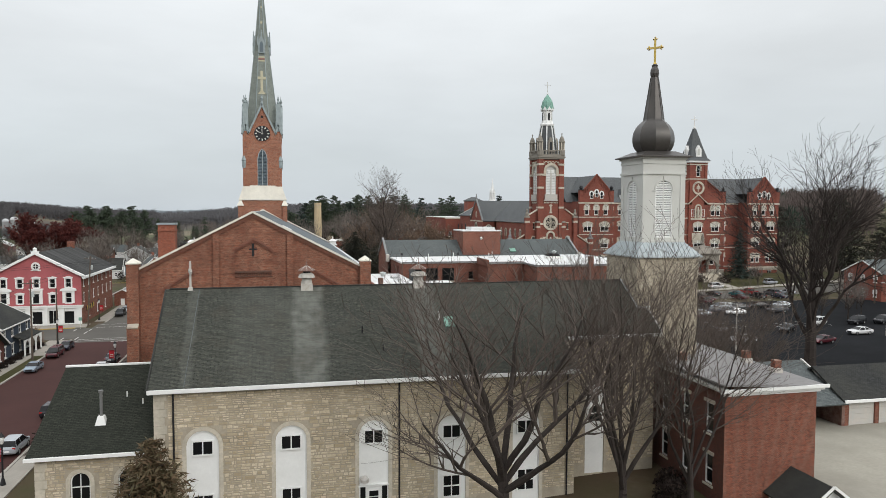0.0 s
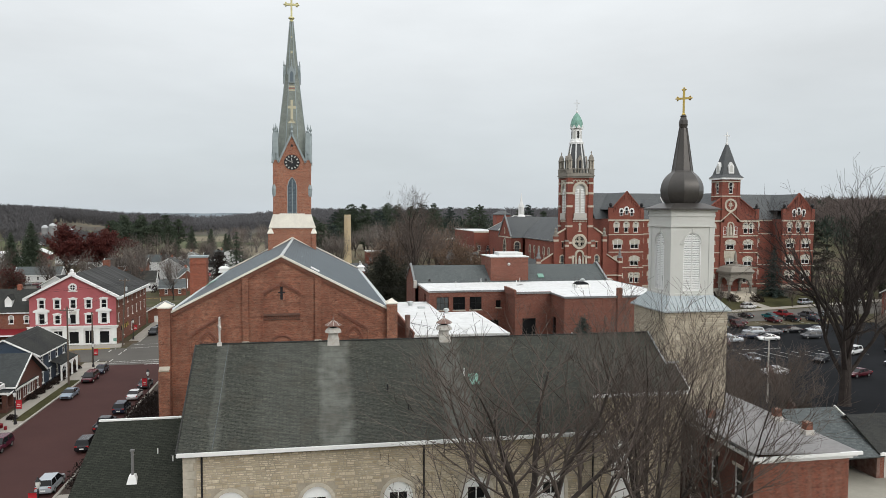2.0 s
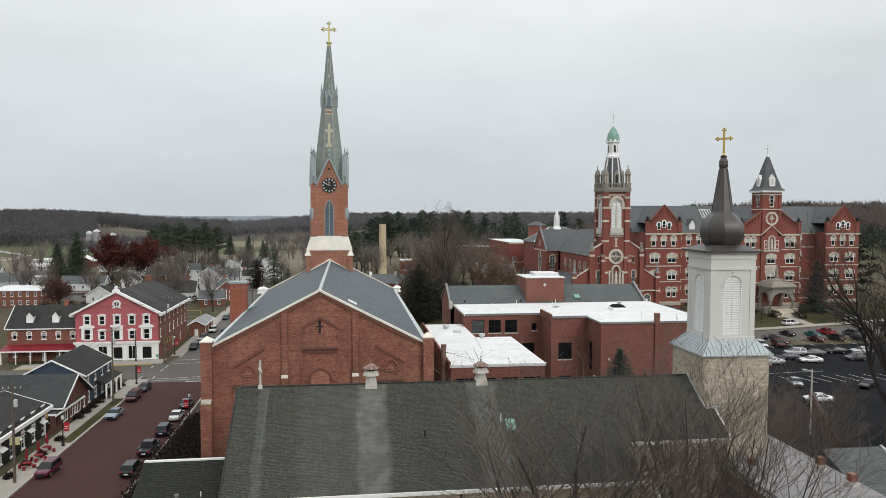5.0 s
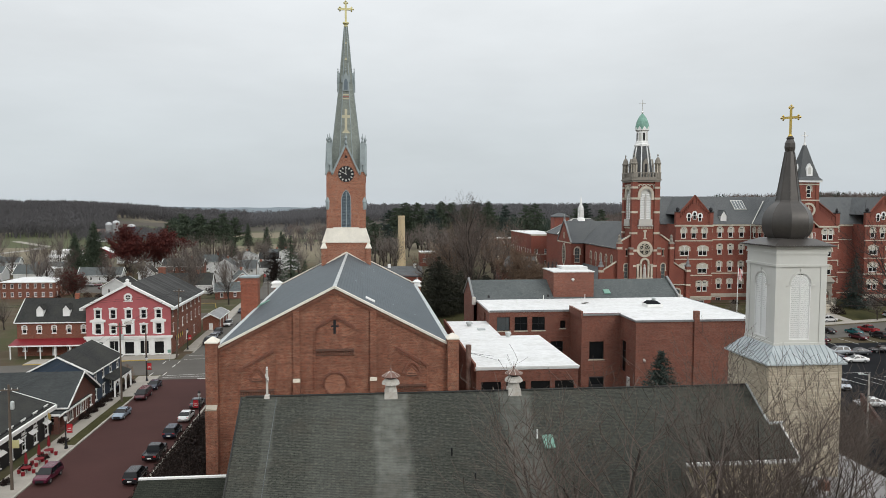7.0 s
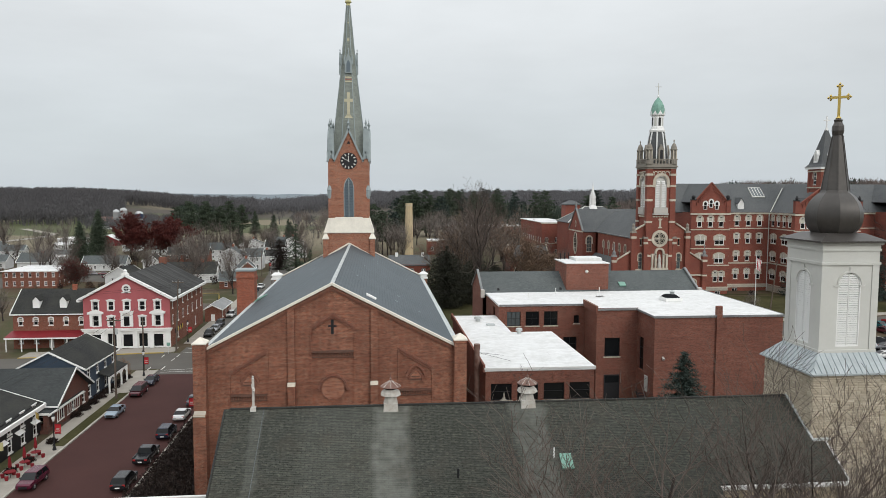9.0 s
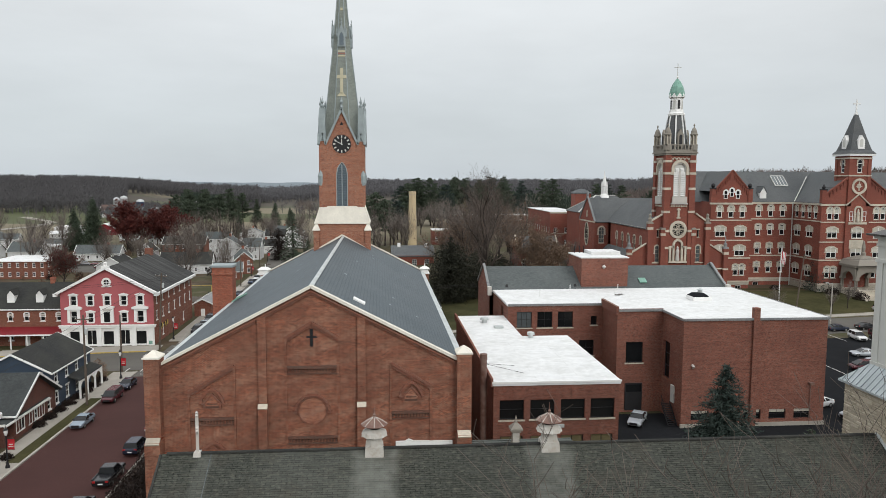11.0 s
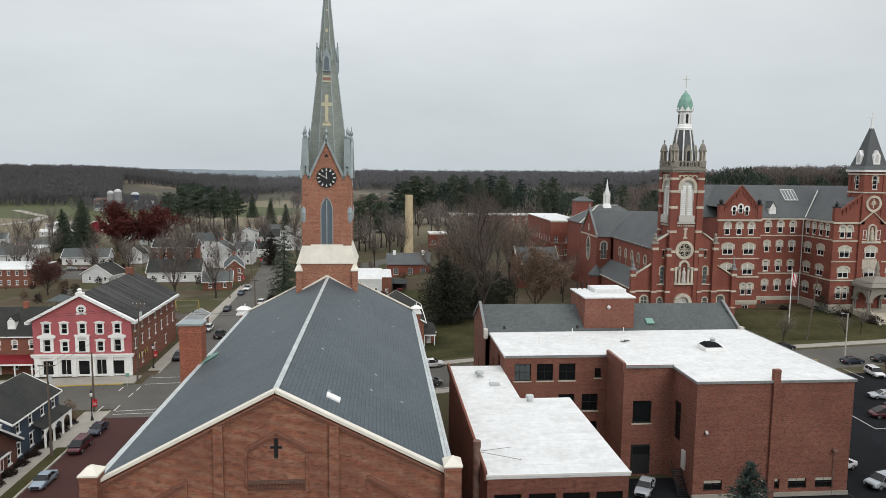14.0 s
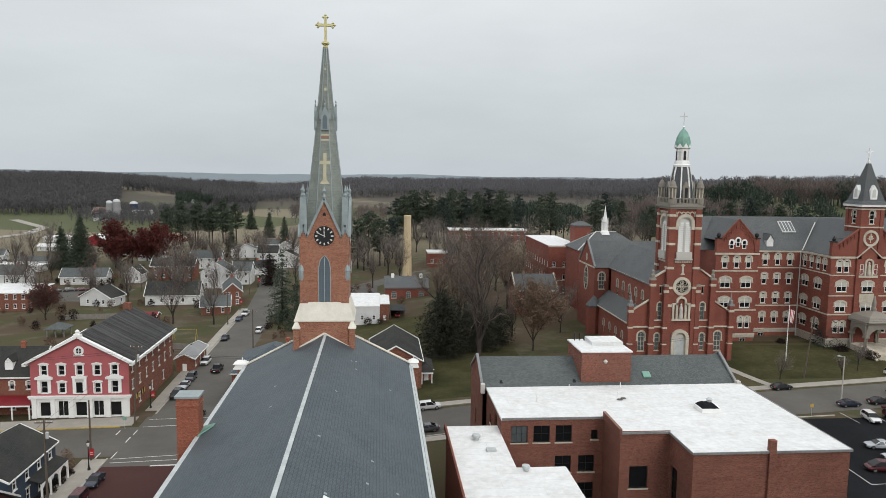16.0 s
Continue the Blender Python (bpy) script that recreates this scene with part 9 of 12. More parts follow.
    part("acroterion", bm, M_WHITE, b)
    bm = bmesh.new()
    box(bm, w / 2 - 0.8, d - 3, zr - 0.6, w / 2 + 0.8, d - 1.6, zr + 1.5)
    part("chimney", bm, M_BRICK_HOUSE, b)


M_TIN_DARK = coursed("streaked_dark_tin", (0.034, 0.034, 0.034), (0.062, 0.062, 0.060), (0.016, 0.016, 0.016), 0.6, 30.0, 0.03, rough=0.85, stain=0.5, stain_color=(0.018, 0.018, 0.018), offset=0, streak=0.8, spec=0.1)
pink_shop()


def house(x, y, rot, w, d, h, rise, wall_mat, roof_mat, label, along="x", storeys=1, cols=3, chimney=True, porch=None, kit=None, name="house", category="house", lift=0.0, side=True, over=0.45, door=True):
    """A plain gabled house: origin at the near left corner of its front."""
    b = thing(name, pose(x, y, ground(x, y) - 0.15 + lift, 0, 0, rot), label, category)
    k = kit or K_HOUSE
    step = h / storeys
    bm = bmesh.new()
    front = [(k, w * (i + 0.5) / cols, step * s + step * 0.32) for i in range(cols) for s in range(storeys) if not (door and s == 0 and i == cols // 2)]
    windowed(bm, b, (0, 0), (w, 0), -0.6, h, front)
    n = max(1, int(d / 3.5))
    sides = [(k, d * (i + 0.5) / n, step * s + step * 0.32) for i in range(n) for s in range(storeys)] if side else []
    windowed(bm, b, (w, 0), (w, d), -0.6, h, sides)
    windowed(bm, b, (0, d), (0, 0), -0.6, h, sides)
    wall(bm, (w, d), (0, d), -0.6, h)
    if along == "x":
        gable_wall(bm, (0, d), (0, 0), h, h + rise)
        gable_wall(bm, (w, 0), (w, d), h, h + rise)
    elif along == "y":
        gable_wall(bm, (0, 0), (w, 0), h, h + rise)
        gable_wall(bm, (w, d), (0, d), h, h + rise)
    part("wall", bm, wall_mat, b)
    bm = bmesh.new()
    if along == "hip":
        hip_roof(bm, 0, w, 0, d, h, h + rise, over)
    else:
        gable_roof(bm, 0, w, 0, d, h, h + rise + 0.1, along, over, 0.18)
    part("roof", bm, roof_mat, b)
    bm = bmesh.new()
    if along == "x":
        for x2 in (-over, w + over):
            bar(bm, (x2, -over, h - 0.25), (x2, d / 2, h + rise), 0.14, 0.26)
            bar(bm, (x2, d + over, h - 0.25), (x2, d / 2, h + rise), 0.14, 0.26)
        box(bm, -over, -over - 0.1, h - 0.42, w + over, -over + 0.04, h - 0.2)
    elif along == "y":
        for y2 in (-over, d + over):
            bar(bm, (-over, y2, h - 0.25), (w / 2, y2, h + rise), 0.14, 0.26)
            bar(bm, (w + over, y2, h - 0.25), (w / 2, y2, h + rise), 0.14, 0.26)
        for x2 in (-over, w + over):
            box(bm, x2 - 0.07, -over, h - 0.42, x2 + 0.07, d + over, h - 0.2)
    else:
        box(bm, -over, -over - 0.06, h - 0.24, w + over, -over + 0.06, h)
    pieces("fascia", bm, M_WHITE, b)
    if door:
        bm = bmesh.new()
        u = w * (cols // 2 + 0.5) / cols
        box(bm, u - 0.5, -0.06, 0, u + 0.5, 0.0, 2.1)
        part("door", bm, M_WHITE, b, "painted front door")
    if chimney:
        bm = bmesh.new()
        cx, cy = (w * 0.7, d / 2) if along != "y" else (w / 2, d * 0.7)
        box(bm, cx - 0.45, cy - 0.35, h + rise * 0.5, cx + 0.45, cy + 0.35, h + rise + 1.1)
        box(bm, cx - 0.53, cy - 0.43, h + rise + 0.85, cx + 0.53, cy + 0.43, h + rise + 1.0)
        part("chimney", bm, M_BRICK_CHIMNEY, b)
    if porch:
        px0, px1, pd, ph, pm = porch
        bm = bmesh.new()
        slab(bm, [(px0 - 0.3, -pd - 0.3, ph), (px1 + 0.3, -pd - 0.3, ph), (px1 + 0.3, 0, ph + 0.9), (px0 - 0.3, 0, ph + 0.9)], 0.16)
        p = part("porch_roof", bm, pm, b)
        bm = bmesh.new()
        box(bm, px0 - 0.3, -pd - 0.34, ph - 0.3, px1 + 0.3, -pd - 0.24, ph)
        part("porch_fascia", bm, M_WHITE, p)
        m = max(2, int((px1 - px0) / 2.8) + 1)
        for i in range(m):
            u = px0 + (px1 - px0) * i / (m - 1)
            bm = bmesh.new()
            box(bm, u - 0.11, -pd - 0.1, 0, u + 0.11, -pd + 0.12, ph - 0.2)
            part("porch_post", bm, M_WHITE, p)
        bm = bmesh.new()
        box(bm, px0 - 0.2, -pd - 0.2, -0.5, px1 + 0.2, 0, 0.12)
        part("porch_floor", bm, M_CONCRETE, p)
    return b


K_HOUSE = Kit("window", 1.0, 1.5, 0, M_WHITE, 0.12, (0, 1), 0.1, hood="lintel", hood_g=0.1, hood_mat=M_WHITE, sill=M_WHITE, label="white sash window")
K_BRICKH = Kit("window", 1.0, 1.8, 3, M_WHITE, 0.12, (0, 1), 0.12, hood="arch", hood_g=0.14, hood_mat=M_WHITE, sill=M_WHITE, proud=0.04, blind=0.4, label="white sash window")
K_NAVY = Kit("window", 1.1, 1.9, 0, M_WHITE, 0.14, (0, 1), 0.06, hood="lintel", hood_g=0.14, hood_mat=M_WHITE, sill=M_WHITE, label="white sash window on dark siding")

# brick hotel with dormers and a red porch roof
hotel = house(-79.5, 178.2, 0, 16.2, 11, 8.2, 4.6, M_BRICK_HOUSE, M_SHINGLE_BLACK, "brick inn with dormers and a red tin porch roof", "x", 2, 5, True, (0, 16, 3.4, 3.3, M_RED_TIN), K_BRICKH, "inn", "inn")
for u in (4.6, 10.4):
    bm = bmesh.new()
    plate(bm, [(-0.75, 0), (-0.75, 1.7), (0, 2.7), (0.75, 1.7), (0.75, 0)], -0.3, 2.6)
    dm = part("dormer", bm, M_WHITE, hotel, "white gabled dormer", pose(u, 1.4, 9.1))
    K_HOUSE.place(dm, pose(0, -0.34, 0.25))
    bm = bmesh.new()
    for q in (-1, 1):
        slab(bm, [(0, -0.45, 2.85), (0, 2.9, 2.85), (q * 0.95, 2.9, 1.6), (q * 0.95, -0.45, 1.6)], 0.12)
    part("dormer_roof", bm, M_SHINGLE_BLACK, dm)

# navy house on the corner
navy = house(-57.0, 132.2, 0, 10.6, 14.6, 6.4, 2.7, M_NAVY, M_SHINGLE_BLACK, "navy clapboard house with white trim", "y", 2, 3, False, None, K_NAVY, over=0.4)
bm = bmesh.new()
slab(bm, [(10.6, 5.4, 4.2), (12.6, 5.4, 3.5), (12.6, 14.4, 3.5), (10.6, 14.4, 4.2)], 0.15)
pr = part("porch_roof", bm, M_SHINGLE_BLACK, navy)
for y in (5.6, 8.4, 11.4, 14.2):
    bm = bmesh.new()
    box(bm, 12.35, y - 0.12, 0, 12.6, y + 0.12, 3.4)
    part("porch_post", bm, M_WHITE, pr)
for y0, y1 in ((5.7, 8.3), (8.5, 11.3), (11.5, 14.1)):
    bm = bmesh.new()
    n = 10
    inner = [(y0 + (y1 - y0) * i / n, 2.2 + 0.8 * math.sin(math.pi * i / n)) for i in range(n + 1)]
    outer = [(y0 + (y1 - y0) * i / n, 3.3) for i in range(n + 1)]
    band(bm, inner, outer, 0, 0.12)
    part("porch_arch", bm, M_WHITE, pr, m=pose(12.5, 0, 0, 0, 0, 90))

# brown bungalow with a deep gable
bung = house(-66, 120.6, 0, 20.0, 12.0, 4.1, 3.8, M_BRICK_DARK, M_SHINGLE_SLATY, "dark brick bungalow with white bargeboards and a deep porch", "x", 1, 5, False, None, K_HOUSE, over=0.7)
bm = bmesh.new()
slab(bm, [(13.6, -3.2, 3.7), (20.4, -3.2, 3.4), (20.4, 9.2, 3.4), (13.6, 9.2, 4.6)], 0.15)
pr = part("porch_roof", bm, M_SHINGLE_SLATY, bung)
bm = bmesh.new()
box(bm, 14.2, -2.9, -0.4, 20.0, 0.0, 1.0)
box(bm, 19.6, 0, -0.4, 20.1, 9.0, 1.0)
part("porch_wall", bm, M_BRICK_DARK, pr)
for u, v in ((14.4, -2.7), (19.8, -2.7), (19.9, 3.0), (19.9, 8.7)):
    bm = bmesh.new()
    box(bm, u - 0.3, v - 0.3, -0.4, u + 0.3, v + 0.3, 3.4)
    part("porch_pier", bm, M_BRICK_DARK, pr)
bm = bmesh.new()
box(bm, 13.4, -3.35, 3.35, 20.5, -3.2, 3.65)
box(bm, 20.35, -3.3, 3.15, 20.5, 9.2, 3.42)
part("porch_fascia", bm, M_WHITE, pr)
ribbon = Kit("porch_window", 2.3, 1.9, 0, M_WHITE, 0.12, (2, 0), 0.05, label="white ribbon window of the enclosed porch")
for y in (1.5, 4.4, 7.3):
    ribbon.place(pr, pose(20.06, y, 1.1, 0, 0, 90))
bm = bmesh.new()
plate(bm, [(-1.6, 0), (-1.6, 1.0), (0, 2.0), (1.6, 1.0), (1.6, 0)], -0.3, 3.2)
dm = part("dormer", bm, M_WHITE, bung, "low white shed dormer", pose(6.8, 0.8, 4.9))
for s in (-0.75, 0.75):
    K_HOUSE.place(dm, pose(s, -0.34, -0.2))
bm = bmesh.new()
for q in (-1, 1):
    slab(bm, [(0, -0.8, 2.2), (0, 3.4, 2.2), (q * 2.2, 3.4, 0.9), (q * 2.2, -0.8, 0.9)], 0.14)
part("dormer_roof", bm, M_SHINGLE_SLATY, dm)

# black restaurant by the kerb
rest = house(-60, 100.5, 0, 13.0, 17.5, 4.9, 2.2, M_BLACK, M_SHINGLE_BLACK, "black clapboard restaurant with white trim", "y", 2, 3, True, None, K_NAVY, over=0.5, name="restaurant", category="restaurant")
bm = bmesh.new()
box(bm, 13.05, -0.5, 4.2, 13.75, 17.8, 4.75)
part("cornice", bm, M_WHITE, rest, "broad white cornice")
for y in (2.2, 6.6, 11.0, 15.4):
    bm = bmesh.new()
    slab(bm, [(13.0, y - 0.9, 3.0), (13.0, y + 0.9, 3.0), (13.6, y + 0.9, 2.6), (13.6, y - 0.9, 2.6)], 0.06)
    part("awning", bm, M_WHITE, rest)
bm = bmesh.new()
box(bm, 13.75, 3.1, 3.1, 15.0, 3.2, 4.15)
part("hanging_sign_board", bm, M_GOLD_PALE, rest, "tan hanging sign")
house(-64, 83, 0, 15.5, 15.5, 6.0, 2.4, M_SIDING, M_SHINGLE_BLACK, "white frame shop with a red brick base", "y", 2, 4, True, None, K_HOUSE)
house(-84, 118, 0, 14, 10, 4.5, 3.2, M_SIDING, M_SHINGLE_BLACK, "white frame house behind the street", "x", 1, 3, True)
house(-92, 150, 0, 16, 9, 3.2, 2.6, M_SIDING, M_SHINGLE_GREY, "white frame cottage behind the inn", "x", 1, 4, True)
house(-104, 168, 0, 10, 8, 4.6, 3.8, M_SIDING, M_SHINGLE_GREY, "tall white gabled house beside the inn", "y", 2, 2, False)

# low red shed behind the shop
house(-44.4, 206.5, 0, 4.2, 13, 3.6, 1.0, M_BRICK_HOUSE, M_TIN_GREY, "low red brick shed with a grey roof", "y", 1, 1, False, None, K_HOUSE, "shed", "shed")

# houses to the north-west
H = M_SIDING
for args in ((-137, 290, 0, 19.5, 20, 6.6, 0.8, M_BRICK_HOUSE, M_MEMBRANE, "brick workshop with a low white roof", "hip", 2, 7, False),
             (-104, 300, -16, 12.5, 8.5, 3.6, 3.4, H, M_SHINGLE_BLACK, "white frame house with a dark gabled roof", "y", 1, 2, False),
             (-131, 347, 4, 18.5, 9, 3.6, 3.2, H, M_SHINGLE_GREY, "long white house with a mossy grey roof", "x", 1, 5, True),
             (-81, 300, 3, 19, 10, 4.0, 4.2, H, M_SHINGLE_BLACK, "white frame house with a steep black roof", "x", 1, 5, True),
             (-106, 352, 0, 7, 8, 4.2, 3.2, H, M_SHINGLE_BLACK, "small white gabled cottage", "y", 1, 2, False),
             (-98, 362, 0, 19, 9, 6.4, 3.2, M_BRICK_HOUSE, M_SHINGLE_BLACK, "brick house with a white front gable", "x", 2, 5, True),
             (-70, 337, 0, 13, 11, 7.2, 4.0, H, M_SHINGLE_GREY, "tall white frame house with gables", "y", 2, 3, True),
             (-59, 346, 0, 8, 10, 6.2, 3.4, H, M_SHINGLE_GREY, "white frame house with a grey roof", "x", 2, 2, False),
             (-52, 296, 12, 6.5, 20, 5.6, 3.0, M_BRICK_HOUSE, M_SHINGLE_GREY, "brick gabled house at the pavement", "y", 2, 2, True),
             (-56, 279, 10, 9.5, 11, 3.4, 2.6, M_BRICK_HOUSE, M_SHINGLE_GREY, "low brick house with a white window", "x", 1, 2, False),
             (-64, 372, 5, 16, 9, 4.2, 2.8, H, M_SHINGLE_BLACK, "white house with a dark roof and porch", "x", 1, 4, True),
             (-78, 440, 8, 15, 10, 4.8, 3.2, H, M_SHINGLE_GREY, "white house with a front gable at the bend", "y", 2, 3, True),
             (-62, 430, 0, 11, 9, 4.4, 3.6, H, M_SHINGLE_BLACK, "white house with a dark gabled roof", "x", 1, 3, False),
             (-68, 480, 0, 14, 8, 4.0, 2.8, H, M_SHINGLE_GREY, "pale house among trees", "x", 1, 3, True),
             (-158, 345, 0, 13, 10, 4.8, 3.6, H, M_SHINGLE_GREY, "grey-white house with a brick chimney", "x", 1, 3, True),
             (-176, 402, 0, 24, 9, 3.2, 2.0, H, M_SHINGLE_GREY, "long low white house", "x", 1, 6, False),
             (-205, 420, 10, 14, 9, 3.8, 2.6, H, M_SHINGLE_GREY, "pale frame house by the lane", "x", 1, 4, False),
             (-230, 455, 0, 12, 9, 3.4, 2.6, M_BRICK_HOUSE, M_SHINGLE_GREY, "red house by the lane", "y", 1, 3, False),
             (-196, 470, 0, 22, 8, 3.2, 1.2, H, M_MEMBRANE, "long white trailer home", "x", 1, 6, False),
             (-150, 455, 0, 12, 9, 4.0, 3.0, H, M_SHINGLE_BLACK, "white house behind conifers", "y", 1, 3, False),
             (-125, 428, 0, 13, 8, 3.6, 2.8, H, M_SHINGLE_GREY, "white house under the red maple", "x", 1, 3, False),
             (-270, 510, 12, 14, 9, 3.6, 3.0, H, M_SHINGLE_GREY, "white house by the bend of the lane", "x", 1, 3, False),
             (-150, 225, 0, 12, 9, 4.0, 3.0, H, M_SHINGLE_BLACK, "white house behind the inn gardens", "y", 1, 3, True),
             (-120, 212, 10, 12, 8, 3.6, 3.4, M_BRICK_HOUSE, M_SHINGLE_GREY, "brick cottage behind the inn", "x", 1, 3, True),
             (-184, 356, 6, 15, 10, 4.0, 2.6, H, M_SHINGLE_GREY, "white house beside the gravel lot", "x", 1, 4, False),
             (-210, 372, 0, 20, 11, 4.2, 0.9, M_FENCE, M_MEMBRANE, "low workshop with a pale roof", "hip", 1, 5, False),
             (-226, 404, 14, 16, 9, 3.8, 2.4, H, M_SHINGLE_GREY, "white frame house with a porch by the lots", "x", 1, 4, False),
             (-178, 385, 0, 22, 8, 3.4, 0.8, H, M_MEMBRANE, "long white shed by the gravel lot", "hip", 1, 5, False),
             (-243, 428, -8, 13, 9, 4.4, 3.0, M_BRICK_HOUSE, M_SHINGLE_BLACK, "dark red house beside the lane", "x", 1, 3, False),
             (-215, 520, 5, 18, 10, 3.6, 1.0, H, M_MEMBRANE, "white farm shop with a low roof", "hip", 1, 5, False),
             (-182, 500, 0, 14, 9, 4.2, 3.2, M_RED_TIN, M_MEMBRANE, "red barn with a white roof", "y", 1, 2, False),
             (-160, 508, 8, 12, 8, 4.0, 3.0, H, M_SHINGLE_GREY, "white house beyond the conifers", "x", 1, 3, False),
             (-48, 396, 0, 12, 9, 6.0, 3.0, H, M_SHINGLE_BLACK, "white two-storey house with a dark roof", "y", 2, 3, False),
             (-90, 398, 0, 15, 9, 5.6, 3.4, H, M_SHINGLE_GREY, "white two-storey house with a grey roof", "x", 2, 4, True),
             (-56, 452, 0, 13, 9, 5.2, 3.2, H, M_SHINGLE_GREY, "tall pale house near the end of the street", "y", 2, 3, True)):
    house(*args, door=False, side=args[1] < 350)
# red brick house and slate house across the cross street
house(2.6, 184.5, 0, 11.2, 20, 7.6, 3.2, M_BRICK_HOUSE, M_SHINGLE_BLACK, "two-storey brick house with white gable trim", "y", 2, 3, False, None, K_BRICKH)
house(13.9, 190, 0, 2.6, 8, 3.0, 0.9, M_BRICK_HOUSE, M_SHINGLE_BLACK, "small side porch of the brick house", "hip", 1, 1, False, (0.2, 2.4, 2.6, 2.9, M_SHINGLE_BLACK), name="side_porch", category="porch", side=False)
house(-26, 181, 0, 15, 18, 7.0, 4.2, M_BRICK_HOUSE, M_SLATE_BLUE, "brick house with a steep slate roof", "hip", 2, 4, True, None, K_BRICKH)
# white block shed and red hut
house(-6.2, 257, 0, 11.0, 24, 6.6, 0.5, M_SIDING, M_MEMBRANE, "white metal shed with a flat white roof", "hip", 1, 3, False, None, K_HOUSE, "metal_shed", "shed", door=False, over=0.1)
house(4.9, 260, 0, 3.0, 16, 6.0, 0.4, M_BRICK_HOUSE, M_MEMBRANE, "narrow brick lean-to with a white roof", "hip", 1, 1, False, None, K_HOUSE, "brick_shed", "shed", over=0.1, side=False)


def car_shelter():
    x, y = 8.3, 262
    b = thing("car_shelter", pose(x, y, ground(x, y)), "open timber car shelter with a dark grey roof", "car shelter")
    for u in (0.1, 4.6):
        for v in (0.1, 5.8):
            bm = bmesh.new()
            box(bm, u - 0.1, v - 0.1, -0.3, u + 0.1, v + 0.1, 3.0)
            part("post", bm, M_WOODPOLE, b)
    bm = bmesh.new()
    slab(bm, [(-0.2, -0.4, 3.0), (4.9, -0.4, 2.9), (4.9, 6.2, 3.5), (-0.2, 6.2, 3.6)], 0.14)
    part("roof", bm, M_SHINGLE_SLATY, b)
    bm = bmesh.new()
    box(bm, 0.0, 5.9, -0.3, 4.7, 6.0, 2.9)
    part("back_wall", bm, M_BRICK_NEAR_BLACK, b)


car_shelter()



def gazebo():
    x, y = -90, 250
    b = thing("gazebo", pose(x, y, ground(x, y)), "small wooden garden pavilion with a green-grey roof", "pavilion")
    for sx in (-2.4, 0, 2.4):
        for sy in (-2.4, 2.4):
            bm = bmesh.new()
            box(bm, sx - 0.12, sy - 0.12, -0.2, sx + 0.12, sy + 0.12, 2.5)
            part("post", bm, M_FENCE, b)
    bm = bmesh.new()
    hip_roof(bm, -2.8, 2.8, -2.8, 2.8001, 2.5, 4.2, 0.4)
    part("roof", bm, M_SHINGLE_GREY, b)


gazebo()
house(-75, 267.5, 0, 7.5, 4.5, 2.6, 0.9, M_BRICK_HOUSE, M_RED_TIN, "low garden shed with a faded red roof", "x", 1, 2, False, None, K_HOUSE, "shed", "shed", door=False)


def fences():
    for (x0, y0), (x1, y1), h, m_, label in (((-99, 273.5), (-76, 276.5), 1.8, M_FENCE, "weathered board fence behind the gardens"), ((-44, 228), (-54, 231), 1.6, M_FENCE, "board fence beside the playground"),
                                             ((64, 84), (78, 110), 2.2, M_BRICK_DARK, "dark brick boundary wall of the car park")):
        b = thing("fence" if m_ is M_FENCE else "boundary_wall", pose(x0, y0, 0), label, "fence" if m_ is M_FENCE else "wall")
        n = int(math.hypot(x1 - x0, y1 - y0) / 2.4)
        for i in range(n):
            xa, ya, xb, yb = (x0 + (x1 - x0) * i / n, y0 + (y1 - y0) * i / n, x0 + (x1 - x0) * (i + 0.97) / n, y0 + (y1 - y0) * (i + 0.97) / n)
            z = ground(xa, ya)
            bm = bmesh.new()
            bar(bm, (xa - x0, ya - y0, z + h / 2), (xb - x0, yb - y0, z + h / 2), 0.09 if m_ is M_FENCE else 0.35, h)
            part("panel", bm, m_, b)


fences()


def swing_frame():
    b = thing("swing_frame", pose(-51, 240, ground(-51, 240)), "yellow-green metal playground swing frame", "playground swing")
    for x in (-3.2, 3.2):
        for s in (-1.4, 1.4):
            bm = bmesh.new()
            frustum(bm, (x, s, 0), (x, 0, 3.4), 0.06, 0.06, 6)
            part("leg", bm, M_KERB_YELLOW, b)
    bm = bmesh.new()
    frustum(bm, (-3.2, 0, 3.4), (3.2, 0, 3.4), 0.06, 0.06, 6)
    part("top_bar", bm, M_KERB_YELLOW, b)


swing_frame()


def silos():
    for x, y, r, h, m_, label in ((-249, 731, 3.0, 16, M_SILO, "grey concrete silo with a domed cap"), (-240, 724.5, 3.3, 17.8, M_SILO, "tall grey concrete silo with a domed cap"), (-248.5, 797, 4.0, 12.5, M_SILO_BLUE, "dark blue steel silo")):
        b = thing("silo", pose(x, y, ground(x, y) - 0.5), label, "silo", "farm silos")
        bm = bmesh.new()
        lathe(bm, [(r, 0), (r, h)], 20)
        part("drum", bm, m_, b)
        bm = bmesh.new()
        lathe(bm, [(r * 1.02, h), (r * 0.9, h + 1.3), (r * 0.5, h + 2.3), (0.2, h + 2.7)], 20)
        part("cap", bm, M_SILO_CAP, b)
    house(-273, 752, 0, 24, 13, 5, 5, M_BRICK_DARK, M_RUST, "weathered farm barn beside the silos", "x", 1, 4, False, name="barn", category="barn", door=False, side=False)
    house(-257, 712, 0, 12, 8, 3.6, 2.8, M_SIDING, M_SHINGLE_GREY, "white farm building beside the silos", "x", 1, 3, False, door=False)
    house(-246, 784, 0, 18, 8, 4, 2.2, M_SIDING, M_MEMBRANE, "pale farm shed behind the silos", "x", 1, 3, False, name="farm_shed", category="shed", door=False, side=False)
    house(-268, 1045, 0, 22, 10, 5, 3.5, M_SIDING, M_SHINGLE_GREY, "large white farmhouse on the far hillside", "x", 2, 6, False, door=False, side=False)


silos()


